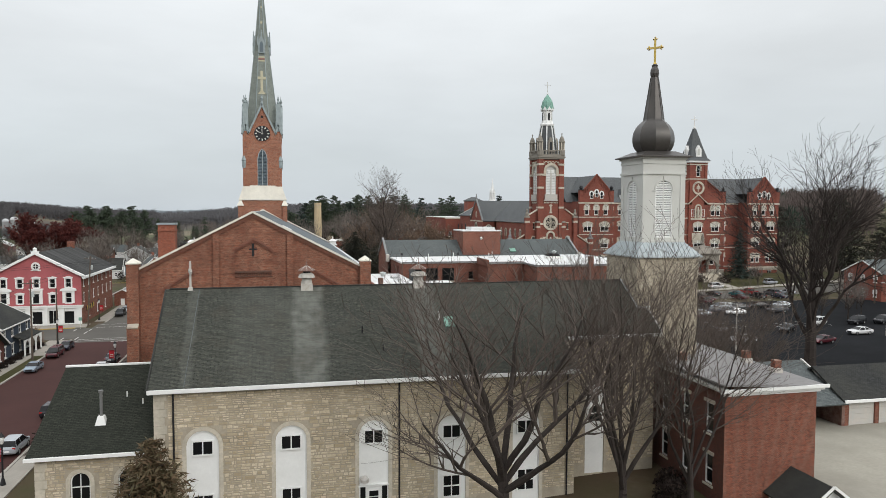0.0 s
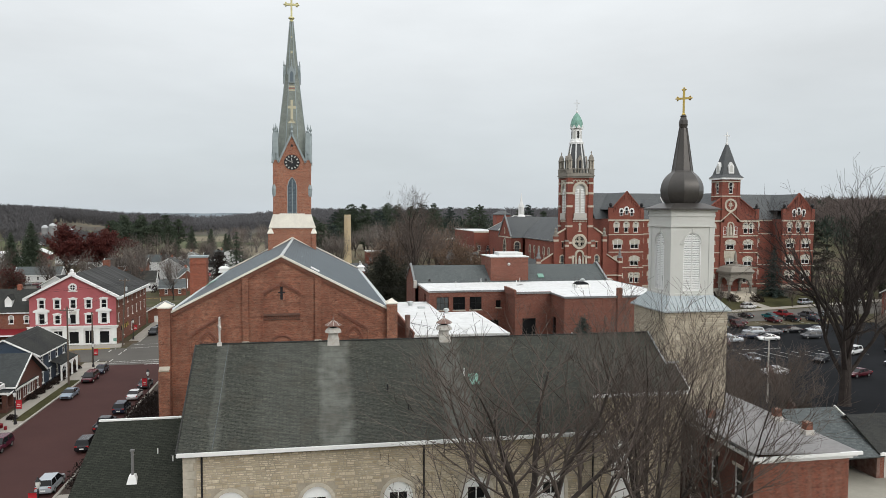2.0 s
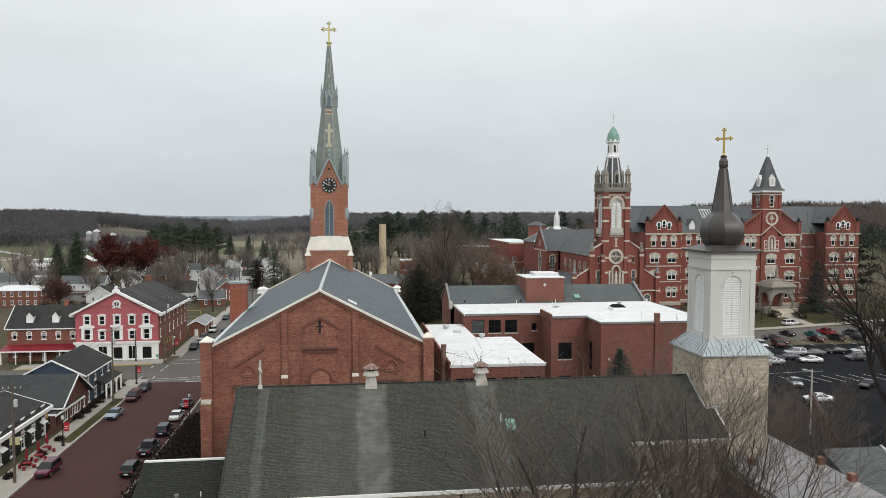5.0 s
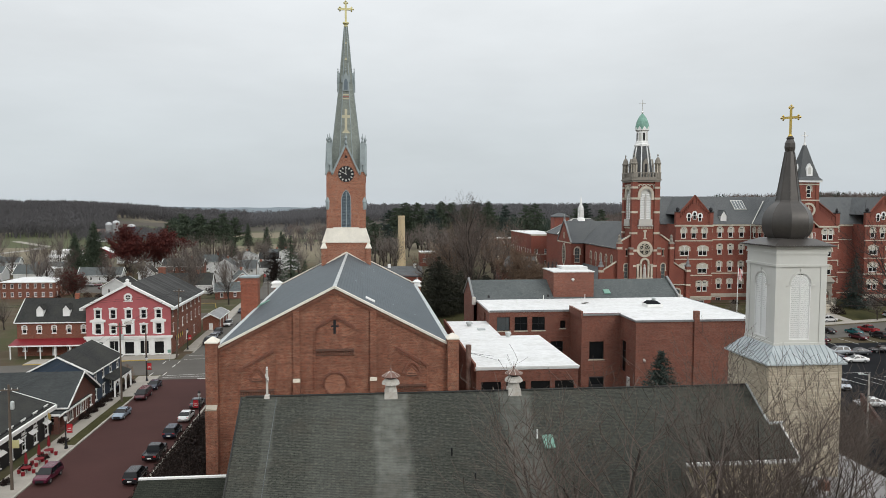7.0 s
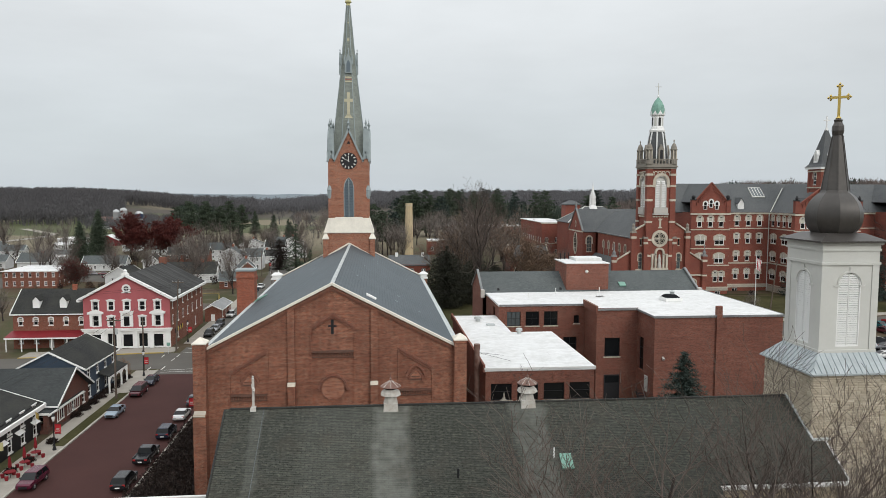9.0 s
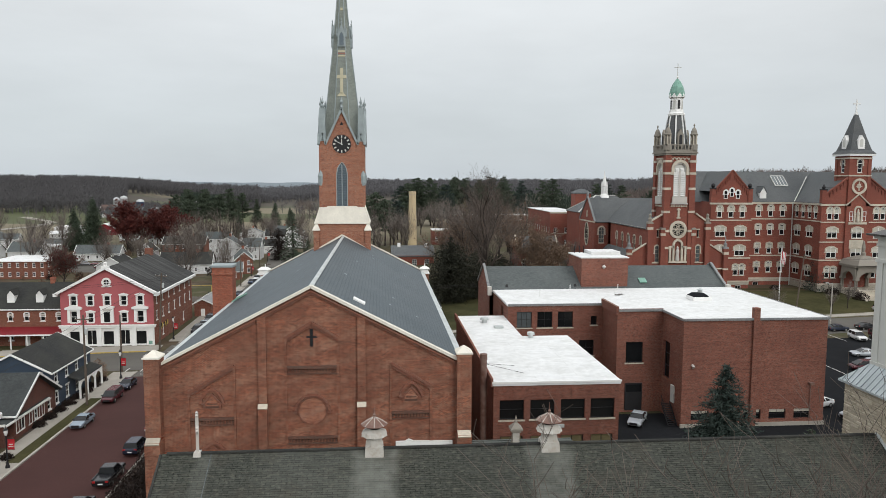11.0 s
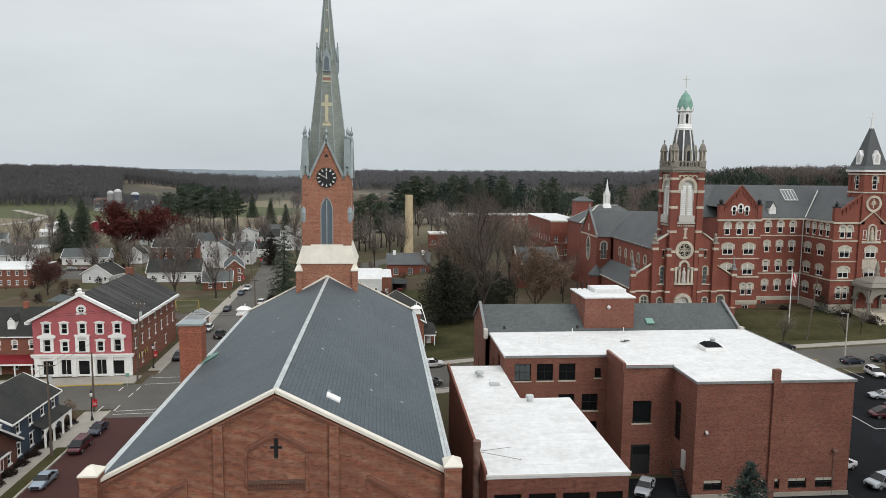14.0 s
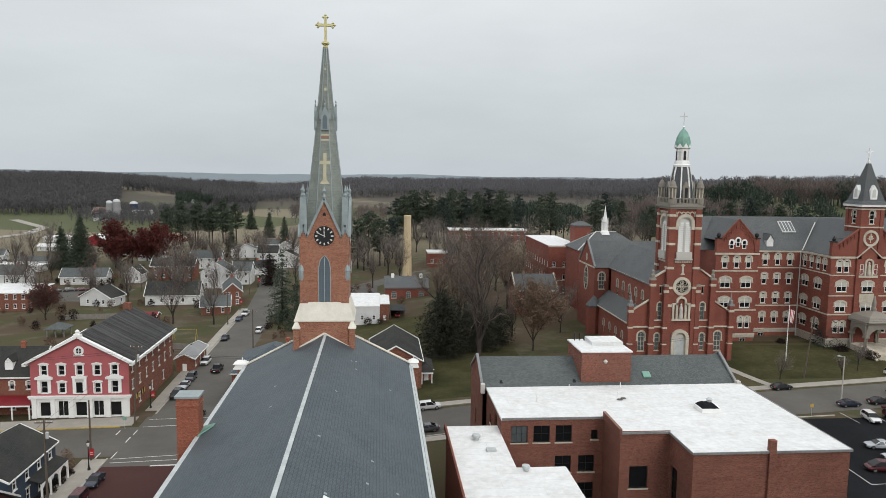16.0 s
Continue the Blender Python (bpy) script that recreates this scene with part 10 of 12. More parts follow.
# ---- brick house, garage and carport in the yard ----
def yard_buildings():
    b = thing("rectory", pose(33.6, 48.4, 0), "three-storey red brick rectory with a white metal roof", "house")
    k = Kit("window", 1.1, 2.5, 0, M_WHITE, 0.12, (0, 1), 0.15, hood="lintel", hood_g=0.2, hood_mat=M_LIMESTONE, sill=M_LIMESTONE, label="tall white sash window")
    bm = bmesh.new()
    wall(bm, (0, 0), (8.3, 0), 0, 12.0)
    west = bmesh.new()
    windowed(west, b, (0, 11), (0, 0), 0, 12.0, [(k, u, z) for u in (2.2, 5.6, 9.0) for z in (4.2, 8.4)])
    # west side gets a darker brick, which puts its shade into the colour
    part("west_wall", west, M_BRICK_DARK, b, "brick side wall, its shade put into a darker brick")
    wall(bm, (8.3, 0), (8.3, 18), 0, 12.0)
    wall(bm, (8.3, 18), (5.2, 18), 0, 12.0)
    wall(bm, (5.2, 18), (5.2, 11), 0, 12.0)
    part("wall", bm, M_BRICK_HOUSE, b)
    bm = bmesh.new()
    slab(bm, [(-0.55, -0.6, 12.95), (8.9, -0.6, 12.45), (8.9, 18.4, 12.45), (5.0, 18.4, 12.7), (5.0, 11.4, 12.7), (-0.55, 11.4, 12.95)], 0.14)
    part("roof", bm, M_ROOF_PALE, b, "pale grey-white metal roof")
    bm = bmesh.new()
    for z, e, th in ((11.9, 0.2, 0.25), (12.1, 0.42, 0.25)):
        box(bm, -e, -e, z, 8.3 + e, 0.0, z + th)
        box(bm, -e, -e, z + 0.2, 0.0, 11, z + th + 0.2)
    box(bm, -0.6, -0.68, 12.3, 8.95, -0.5, 12.55)
    part("cornice", bm, M_WHITE, b, "deep white box cornice")
    for x, y in ((1.5, 8.6), (7.6, 8.0), (7.6, 4.0)):
        bm = bmesh.new()
        box(bm, x - 0.3, y - 0.3, 12.3, x + 0.3, y + 0.3, 13.6)
        c = part("chimney", bm, M_BRICK_HOUSE, b)
        bm = bmesh.new()
        box(bm, x - 0.4, y - 0.4, 12.3, x + 0.4, y + 0.4, 12.95)
        part("chimney_base", bm, M_WHITE_WORN, c)
    g = thing("garage", pose(59.5, 64.5, 3.0), "brick garage with cream overhead doors and a dark shingle roof", "garage")
    bm = bmesh.new()
    wall(bm, (0, 0), (22, 0), 0, 3.0, [(0.7 + i * 3.9, 3.9 + i * 3.9, 0, 2.4, 0) for i in range(5)])
    wall(bm, (0, 9), (0, 0), 0, 3.0)
    wall(bm, (22, 0), (22, 9), 0, 3.0)
    wall(bm, (22, 9), (0, 9), 0, 3.0)
    gable_wall(bm, (0, 9), (0, 0), 3.0, 5.4)
    part("wall", bm, M_BRICK_HOUSE, g)
    for i in range(5):
        bm = bmesh.new()
        for j in range(4):
            box(bm, 0.72 + i * 3.9, 0.16, j * 0.6 + 0.01, 3.88 + i * 3.9, 0.24, j * 0.6 + 0.59)
        d = part("garage_door", bm, M_WHITE_WORN, g, "cream panelled overhead door")
        bm = bmesh.new()
        box(bm, 0.5 + i * 3.9, -0.04, 0, 0.7 + i * 3.9, 0.1, 2.6)
        box(bm, 0.5 + i * 3.9, -0.04, 2.4, 4.1 + i * 3.9, 0.1, 2.65)
        part("door_frame", bm, M_WHITE_WORN, d)
    bm = bmesh.new()
    gable_roof(bm, 0, 22, 0, 9, 3.1, 5.6, "x", 0.5)
    part("roof", bm, M_SHINGLE_BLACK, g)
    bm = bmesh.new()
    box(bm, -0.5, -0.66, 2.65, 22.5, -0.5, 2.95)
    part("gutter", bm, M_WHITE, g)
    c = thing("carport", pose(52.5, 64.5, 3.0), "open carport with a grey shingle roof and dark back wall", "carport")
    bm = bmesh.new()
    box(bm, 0.1, 5.6, 0, 7, 5.8, 2.6)
    part("back_wall", bm, M_BLACK, c)
    for u in (0.2, 6.8):
        bm = bmesh.new()
        box(bm, u - 0.2, 0, 0, u + 0.2, 5.6, 2.5)
        part("side_wall", bm, M_RUST, c)
    bm = bmesh.new()
    slab(bm, [(-0.2, -0.6, 2.6), (7.0, -0.6, 2.6), (7.0, 7, 5.8), (-0.2, 7, 5.8)], 0.16)
    slab(bm, [(-0.2, 13, 2.6), (7.0, 13, 2.6), (7.0, 7, 5.8), (-0.2, 7, 5.8)], 0.16)
    part("roof", bm, M_SHINGLE_GREY, c)
    bm = bmesh.new()
    bar(bm, (7.05, -0.6, 2.7), (7.05, 7, 5.9), 0.2, 0.2)
    part("bargeboard", bm, M_STEEPLE, c)
    s = thing("garden_shed", pose(37.6, 44.2, 2.6), "small shed with a dark shingle roof and white scalloped trim", "shed")
    bm = bmesh.new()
    wall(bm, (0, 0), (4.2, 0), 0, 1.6)
    wall(bm, (0, 4), (0, 0), 0, 1.6)
    wall(bm, (4.2, 0), (4.2, 4), 0, 1.6)
    wall(bm, (4.2, 4), (0, 4), 0, 1.6)
    gable_wall(bm, (4.2, 4), (0, 4), 1.6, 3.0)
    gable_wall(bm, (0, 0), (4.2, 0), 1.6, 3.0)
    part("wall", bm, M_SIDING, s)
    bm = bmesh.new()
    gable_roof(bm, 0, 4.2, 0, 4, 1.7, 3.3, "y", 0.4)
    part("roof", bm, M_SHINGLE_BLACK, s)
    bm = bmesh.new()
    for sgn in (-1, 1):
        for i in range(14):
            kx = 2.1 + sgn * 2.5 * i / 14
            kz = 3.4 - (3.3 - 1.4) * i / 14
            box(bm, kx - 0.07, 4.38, kz - 0.16, kx + 0.07, 4.44, kz + 0.06)
        bar(bm, (2.1, -0.45, 3.35), (2.1 + sgn * 2.5, -0.45, 1.45), 0.08, 0.2)
    part("trim", bm, M_WHITE, s)
    # brick house at the far side of the car park
    house(150, 152, 8, 18, 11, 7.5, 3.0, M_BRICK_CONVENT, M_SHINGLE_GREY, "dark red brick house beyond the car park", "x", 2, 4, True, (10, 17, 2.5, 3.0, M_SHINGLE_GREY), K_BRICKH)


M_ROOF_PALE = plain("stained_pale_roof", (0.50, 0.49, 0.48), 0.8, 0.0, var=0.55, big=0.9, fine=3, bump=0.1, other=(0.26, 0.245, 0.24))
yard_buildings()


# ---- trees ----
def limb(verts, faces, a, b, r0, r1, n):
    q = (b - a).to_track_quat("Z", "Y")
    k = len(verts)
    if n == 2:
        u, w = q @ Vector((r0, 0, 0)), q @ Vector((r1, 0, 0))
        verts += [a - u, a + u, b + w, b - w]
        faces.append((k, k + 1, k + 2, k + 3))
        return
    for c, r in ((a, r0), (b, r1)):
        for i in range(n):
            t = 6.28319 * i / n
            verts.append(c + q @ Vector((r * math.cos(t), r * math.sin(t), 0)))
    for i in range(n):
        faces.append((k + i, k + (i + 1) % n, k + n + (i + 1) % n, k + n + i))


class Bare:
    """A leafless tree grown limb by limb: thick wood goes to the trunk mesh, fine wood to the crown mesh."""

    def __init__(self, seed, height, spread, forks=5, levels=4, trunk=0.35, radius=0.4, up=0.35, fine=0.012, wild=0.35, kids=3, low=0.55, shrink=0.72, twig=0.8):
        self.r = random.Random(seed)
        self.thick, self.thin = ([], []), ([], [])
        self.levels, self.up, self.fine, self.wild, self.kids, self.shrink, self.twig = levels, up, fine, wild, kids, shrink, twig
        top = Vector((self.r.uniform(-0.3, 0.3), self.r.uniform(-0.3, 0.3), height * trunk))
        mid = Vector((self.r.uniform(-0.2, 0.2), self.r.uniform(-0.2, 0.2), height * trunk * 0.5))
        limb(*self.thick, Vector((0, 0, -0.8)), Vector((0, 0, 0.5)), radius * 1.5, radius * 1.1, 9)
        limb(*self.thick, Vector((0, 0, 0.5)), mid, radius * 1.1, radius * 0.95, 9)
        limb(*self.thick, mid, top, radius * 0.95, radius * 0.85, 9)
        rest = height * (1 - trunk)
        a0 = self.r.uniform(0, 6.28)
        for i in range(forks):
            a = a0 + 2.39996 * i + self.r.uniform(-0.35, 0.35)
            k = i / max(1, forks - 1)
            lean = 0.12 if i == 0 else spread / rest * (0.35 + 0.9 * k) * self.r.uniform(0.8, 1.2)
            d = Vector((math.cos(a) * lean, math.sin(a) * lean, 1)).normalized()
            start = top if i == 0 else top.lerp(mid, k * (1 - low))
            self.grow(start, d, rest * (0.95 - 0.25 * k) * self.r.uniform(0.85, 1.1), radius * self.r.uniform(0.42, 0.6), 1)
        # bring the crown to the height and spread asked for
        tips = np.array([tuple(v) for v in self.thin[0]])
        kz = (height - top.z) / (np.percentile(tips[:, 2], 99.8) - top.z)
        kr = spread / np.percentile(np.hypot(tips[:, 0], tips[:, 1]), 97)
        for pool in (self.thick[0], self.thin[0]):
            for v in pool:
                k = smooth(v.z / (height * trunk))
                w = 1 + (kr - 1) * k * min(1.0, math.hypot(v.x, v.y) / (radius * 3))
                v.x, v.y = v.x * w, v.y * w
                if v.z > top.z:
                    v.z = top.z + (v.z - top.z) * kz

    def grow(self, p, d, length, radius, level):
        """One bough curving upward, with side shoots from its first quarter on."""
        n = (0, 8, 6, 4, 2)[level] if level < self.levels else 2
        side = (0, 7, 5, 3, 3)[level] if self.levels > 3 else (0, 6, 3, 2)[level]
        r0 = radius
        for i in range(n):
            bend = Vector((self.r.gauss(0, 1), self.r.gauss(0, 1), self.r.gauss(0, 0.7))) * self.wild * 0.36
            d = (d + bend + Vector((0, 0, self.up * 0.22))).normalized()
            q = p + d * length / n
            r1 = max(self.fine, r0 * (1 - 0.78 * (i + 1) / n))
            limb(*(self.thick if level < 2 else self.thin), p, q, radius, r1, side)
            if level < self.levels and (i > (1 if self.kids < 3 else 0) or level > 1):
                for _ in range(self.r.choice((1, 2) if self.kids > 2 else (1, 1, 2)) if level < 3 else self.r.choice((1, 2, 2) if self.kids > 2 else (0, 1, 1))):
                    turn = Vector((self.r.gauss(0, 1), self.r.gauss(0, 1), self.r.gauss(0, 0.7)))
                    turn = (turn - d * turn.dot(d)).normalized()
                    e = (d + turn * self.r.uniform(0.5, 1.0) + Vector((0, 0, self.up * 0.25))).normalized()
                    self.grow(q, e, length * (0.72 - 0.36 * i / n) * self.r.uniform(0.6, 1.15), max(self.fine, r1 * 0.7), level + 1)
            p, radius = q, r1

    def make(self, name, m, label, group="", bark=None, twigs=None, leaves=None, leaf_n=0, leaf_size=0.25):
        ob = thing(name, m, label, "tree", group)
        quick("trunk", *self.thick, bark or M_BARK, ob)
        tagged(quick("crown", *self.thin, twigs or M_TWIG, ob), kind="stuff")
        if leaves:
            v, f = [], []
            pts = self.thin[0]
            for _ in range(leaf_n):
                c = pts[self.r.randrange(len(pts))] + Vector((self.r.gauss(0, 0.25), self.r.gauss(0, 0.25), self.r.gauss(0, 0.25)))
                k, s = len(v), leaf_size * self.r.uniform(0.6, 1.4)
                for _ in range(4):
                    v.append(c + Vector((self.r.uniform(-s, s), self.r.uniform(-s, s), self.r.uniform(-s, s))))
                f += [(k, k + 1, k + 2), (k + 1, k + 2, k + 3)]
            tagged(quick("leaves", v, f, leaves, ob), kind="stuff")
        return ob


def needle_tree(name, m, label, height, radius, material, seed, bare=0.08, layers=None, droop=0.25, tufts=9, group="", round_top=0.0, open_=0.0, power=0.85, big=1.0, full=1.0):
    """A conifer: tapering trunk and tiers of branches, each carrying many small flat tufts."""
    r = random.Random(seed)
    ob = thing(name, m, label, "tree", group)
    tv, tf = [], []
    limb(tv, tf, Vector((0, 0, -0.6)), Vector((0, 0, height * 0.97)), radius * 0.075 + 0.08, 0.03, 8)
    v, f = [], []
    n = layers or int(height * 2.2)
    for i in range(n):
        k = bare + (1 - bare) * (i + r.uniform(-0.4, 0.4)) / n
        if round_top:
            reach = radius * math.sqrt(max(0.02, 1 - abs(2 * (k - bare) / (1 - bare) - 0.8) ** 2.2 * 0.9))
        else:
            reach = radius * (1.02 - k) ** power
        z = height * k
        for j in range(max(4, int((5 + reach * 2.2) * full))):
            if r.random() < open_:
                continue
            a = r.uniform(0, 6.28)
            far = reach * r.uniform(0.65, 1.12)
            tip = Vector((math.cos(a) * far, math.sin(a) * far, z - far * droop + r.uniform(-0.2, 0.3)))
            root = Vector((0, 0, z))
            if j < 3:
                limb(tv, tf, root, root.lerp(tip, 0.85), 0.05, 0.015, 3)
            for t in range(tufts):
                c = root.lerp(tip, (t + r.uniform(0.3, 1.0)) / tufts)
                s = (0.14 + 0.045 * reach) * big * r.uniform(0.6, 1.5)
                o = Vector((r.gauss(0, s * 0.8), r.gauss(0, s * 0.8), r.gauss(0, s * 0.5)))
                q = len(v)
                d1, d2 = ((tip - root) * (0.6 / max(far, 0.1)) + Vector((r.gauss(0, 0.6), r.gauss(0, 0.6), r.gauss(0, 0.4)))).normalized() * s * 1.5, Vector((r.gauss(0, 1), r.gauss(0, 1), r.gauss(-0.2, 0.5))).normalized() * s * 0.42
                v += [c + o - d1, c + o + d2, c + o + d1 * 1.2, c + o - d2 * 0.7]
                f += [(q, q + 1, q + 2), (q, q + 2, q + 3)]
    quick("trunk", tv, tf, M_BARK, ob)
    tagged(quick("crown", v, f, material, ob), kind="stuff")
    return ob


def at(x, y, dz=0.0, turn=0.0, s=1.0):
    return pose(x, y, ground(x, y) + dz, 0, 0, turn) @ Matrix.Diagonal((s, s, s, 1))


# large bare trees before the monastery
Bare(11, 22.4, 12.2, 9, 4, 0.27, 0.36, 0.6, 0.010, 0.19, 2, 0.35).make("bare_tree", at(14.9, 46.5), "spreading leafless tree in front of the stone wall")
Bare(23, 23.6, 7.8, 9, 4, 0.2, 0.3, 0.66, 0.010, 0.17, 2, 0.1).make("bare_tree", at(24.6, 48.0), "upright many-stemmed leafless tree")
Bare(31, 21.8, 7.6, 7, 4, 0.2, 0.24, 0.6, 0.010, 0.18, 2, 0.1).make("bare_tree", at(30.2, 47.4), "slender leafless tree beside the rectory")
Bare(47, 34.5, 14.0, 11, 4, 0.3, 0.78, 0.2, 0.02, 0.36, 2, -0.3).make("bare_tree", at(77, 90.5), "huge old leafless tree at the car park edge", twigs=M_BARK)
Bare(52, 13.5, 5.5, 6, 4, 0.2, 0.2, 0.35, 0.014, 0.4, 3).make("bare_tree", at(47, 72), "leafless tree behind the rectory")
Bare(53, 11.5, 5.5, 6, 4, 0.2, 0.2, 0.35, 0.014, 0.4, 3).make("bare_tree", at(57, 78), "leafless tree behind the carport")
needle_tree("cedar_tree", at(-8.4, 48.6), "bronze-brown cedar against the stone wall", 11.4, 5.4, M_CEDAR, 5, 0.03, 34, 0.1, tufts=24, power=0.7, full=2.4, big=0.75, open_=0.15)
needle_tree("spruce_tree", at(35.2, 87.8), "dark green spruce in the school yard", 14.4, 6.6, M_SPRUCE, 6, 0.02, 46, 0.16, tufts=22, power=0.82, full=2.3, big=0.58, open_=0.1)
needle_tree("spruce_tree", at(52.0, 99.7), "small dark evergreen in the school yard", 3.6, 2.0, M_PINE, 7, 0.0, tufts=9)
needle_tree("spruce_tree", at(-26.5, 264), "tall dark spruce beside the street", 24.5, 6.6, M_PINE, 8, 0.04, 30, 0.32, tufts=14, full=1.1, open_=0.25, power=0.75)
needle_tree("spruce_tree", at(-20.5, 252), "broad dark spruce near the church front", 16, 5.0, M_PINE, 9, 0.06)
needle_tree("spruce_tree", at(123, 209), "frosty blue spruce beside the convent porch", 14.5, 4.6, M_SPRUCE, 10, 0.03)
needle_tree("spruce_tree", at(145, 203), "blue spruce on the convent lawn", 16.5, 5.4, M_SPRUCE, 12, 0.03)
M_EVERDARK = leafy("blackish_evergreen", (0.024, 0.026, 0.018), (0.046, 0.046, 0.032))
needle_tree("yew_tree", at(21, 210), "very dark broad evergreen behind the street", 17.5, 7.4, M_EVERDARK, 13, 0.0, 44, tufts=18, round_top=1.0, full=2.0, big=0.55, open_=0.15)
needle_tree("yew_tree", at(30, 214), "blackish evergreen mass beside the lawn", 15.0, 6.6, M_EVERDARK, 14, 0.0, 40, tufts=18, round_top=1.0, full=2.0, big=0.55, open_=0.15)
needle_tree("yew_tree", at(36, 219), "dark evergreen behind the tan oak", 11.5, 5.0, M_EVERDARK, 17, 0.0, 34, tufts=18, round_top=1.0, full=2.0, big=0.55, open_=0.15)
Bare(61, 19, 8.0, 7, 4, 0.15, 0.25, 0.4, 0.02, 0.35, 2).make("oak_tree", at(44.5, 212), "young oak keeping tan winter leaves", leaves=M_OAK_BROWN, leaf_n=17000, leaf_size=0.2)
Bare(62, 31, 11, 7, 4, 0.3, 0.6, 0.25, 0.025, 0.38, 2).make("bare_tree", at(37.7, 260), "tall leafless tree behind the school")
Bare(63, 26, 10, 6, 4, 0.3, 0.5, 0.25, 0.025, 0.38, 2).make("bare_tree", at(31, 248), "tall leafless tree by the boiler house")
for i, (x, y) in enumerate(((-121.4, 389), (-107.5, 399))):
    Bare(70 + i, 25 if i == 0 else 22, 12.0, 9, 3, 0.16, 0.5, 0.25, 0.03, 0.4, 3).make("red_oak", at(x, y), "broad oak with dark wine-red leaves", "red oaks", leaves=M_OAK_RED, leaf_n=17000, leaf_size=0.46)
Bare(75, 13, 6.5, 7, 4, 0.15, 0.25, 0.35, 0.02, 0.4, 3).make("red_oak", at(-104.5, 274), "small tree with sparse reddish leaves", "red oaks", leaves=M_OAK_RED, leaf_n=3500, leaf_size=0.25)
needle_tree("round_tree", at(-42.4, 343), "dense dark red-brown tree beside the street", 14.5, 5.4, M_YEW, 15, 0.02, 30, tufts=10, round_top=1.0)
def pine_tree(m, label, height, radius, material, seed, bare=0.3, group="", thin=0.0):
    """An old pine: tall stem, uneven tiers of boughs, each ending in flat clumps of needles."""
    r = random.Random(seed)
    ob = thing("pine_tree", m, label, "tree", group)
    tv, tf, v, f = [], [], [], []
    lean = Vector((r.uniform(-0.5, 0.5), r.uniform(-0.5, 0.5), 0))
    limb(tv, tf, Vector((0, 0, -0.6)), Vector((0, 0, height * 0.5)) + lean, radius * 0.06 + 0.12, radius * 0.04 + 0.08, 8)
    limb(tv, tf, Vector((0, 0, height * 0.5)) + lean, Vector((0, 0, height * 0.96)) + lean * 1.5, radius * 0.04 + 0.08, 0.05, 6)
    n = int(height * 1.5)
    a = r.uniform(0, 6.28)
    for i in range(n):
        k = bare + (0.99 - bare) * ((i + r.uniform(0, 0.9)) / n)
        u = (k - bare) / (1 - bare)
        reach = radius * min(1.0, 0.22 + 1.25 * (1 - u) ** 0.75) * min(1.0, 0.55 + 2.0 * u) * r.uniform(0.55, 1.12)
        if r.random() < thin:
            continue
        a += 2.39996 + r.uniform(-0.5, 0.5)
        root = Vector((0, 0, height * k)) + lean * min(1.5, k * 2)
        tip = root + Vector((math.cos(a) * reach, math.sin(a) * reach, reach * r.uniform(-0.05, 0.28)))
        limb(tv, tf, root, tip, 0.09, 0.02, 3)
        for c in range(3):
            centre = root.lerp(tip, 0.4 + 0.3 * c) + Vector((r.gauss(0, 0.1), r.gauss(0, 0.1), r.gauss(0, 0.04))) * reach
            s = (0.45 + 0.2 * reach) * r.uniform(0.7, 1.2)
            for _ in range(int(18 + 5 * reach)):
                p = centre + Vector((r.gauss(0, s * 0.62), r.gauss(0, s * 0.62), r.gauss(0.1, s * 0.26)))
                d1 = Vector((r.gauss(0, 1), r.gauss(0, 1), r.gauss(0.35, 0.5))).normalized() * r.uniform(0.36, 0.72)
                d2 = d1.cross(Vector((r.gauss(0, 1), r.gauss(0, 1), r.gauss(0, 1)))).normalized() * r.uniform(0.12, 0.25)
                q = len(v)
                v += [p - d1, p + d2, p + d1, p - d2]
                f.append((q, q + 1, q + 2, q + 3))
    quick("trunk", tv, tf, M_BARK, ob)
    tagged(quick("crown", v, f, material, ob), kind="stuff")
    return ob


for i in range(10):
    a = i / 9
    pine_tree(at(-127 + 34 * a, 490 + 30 * a + 12 * (i % 2)), "tall dark pine with a bare trunk", 26 + 4 * math.sin(i * 2.1), 5.8, M_PINE, 80 + i, 0.34, "pine row")
for x, y, h in ((-140, 392, 27), (-151, 396, 21), (-160, 420, 18), (-84, 470, 17), (-102, 640, 20), (-75, 560, 19), (-66, 574, 15), (-52, 470, 17)):
    needle_tree("fir_tree", at(x, y), "dark conifer among the houses", h, h * 0.29, M_PINE, int(h * 7 + x), 0.06, int(h * 1.9), 0.2, 13, "town conifers", power=0.7, big=1.2, full=1.3)
for i, (x, y, h) in enumerate(((178, 196, 22), (190, 212, 26), (172, 176, 17), (200, 196, 24), (186, 240, 24), (205, 228, 27))):
    pine_tree(at(x, y), "dark conifer beyond the car park", h, h * 0.3, M_EVERDARK, 200 + i, 0.08, "convent conifers")
# pines beyond the boiler house and behind the convent
r_ = random.Random(77)
BELT = [(16 + i * 4.1 + r_.uniform(-1.5, 1.5), 508 + r_.uniform(-8, 26), r_.uniform(27, 34)) for i in range(21)]
BELT += [(-6, 392, 25), (-1, 400, 28), (5, 396, 24), (12, 420, 22), (112, 500, 29), (121, 506, 31), (140, 470, 28), (150, 482, 31), (158, 474, 27), (180, 480, 24), (205, 425, 29), (214, 418, 32), (223, 430, 30), (232, 420, 28), (240, 432, 26), (250, 424, 29), (196, 440, 25)]
for i, (x, y, h) in enumerate(BELT):
    pine_tree(at(x, y), "dark pine in the belt behind the convent", h, h * r_.uniform(0.2, 0.27), M_PINE if i % 4 else M_SPRUCE, 300 + i, r_.choice((0.1, 0.16, 0.3)), "pine belt")
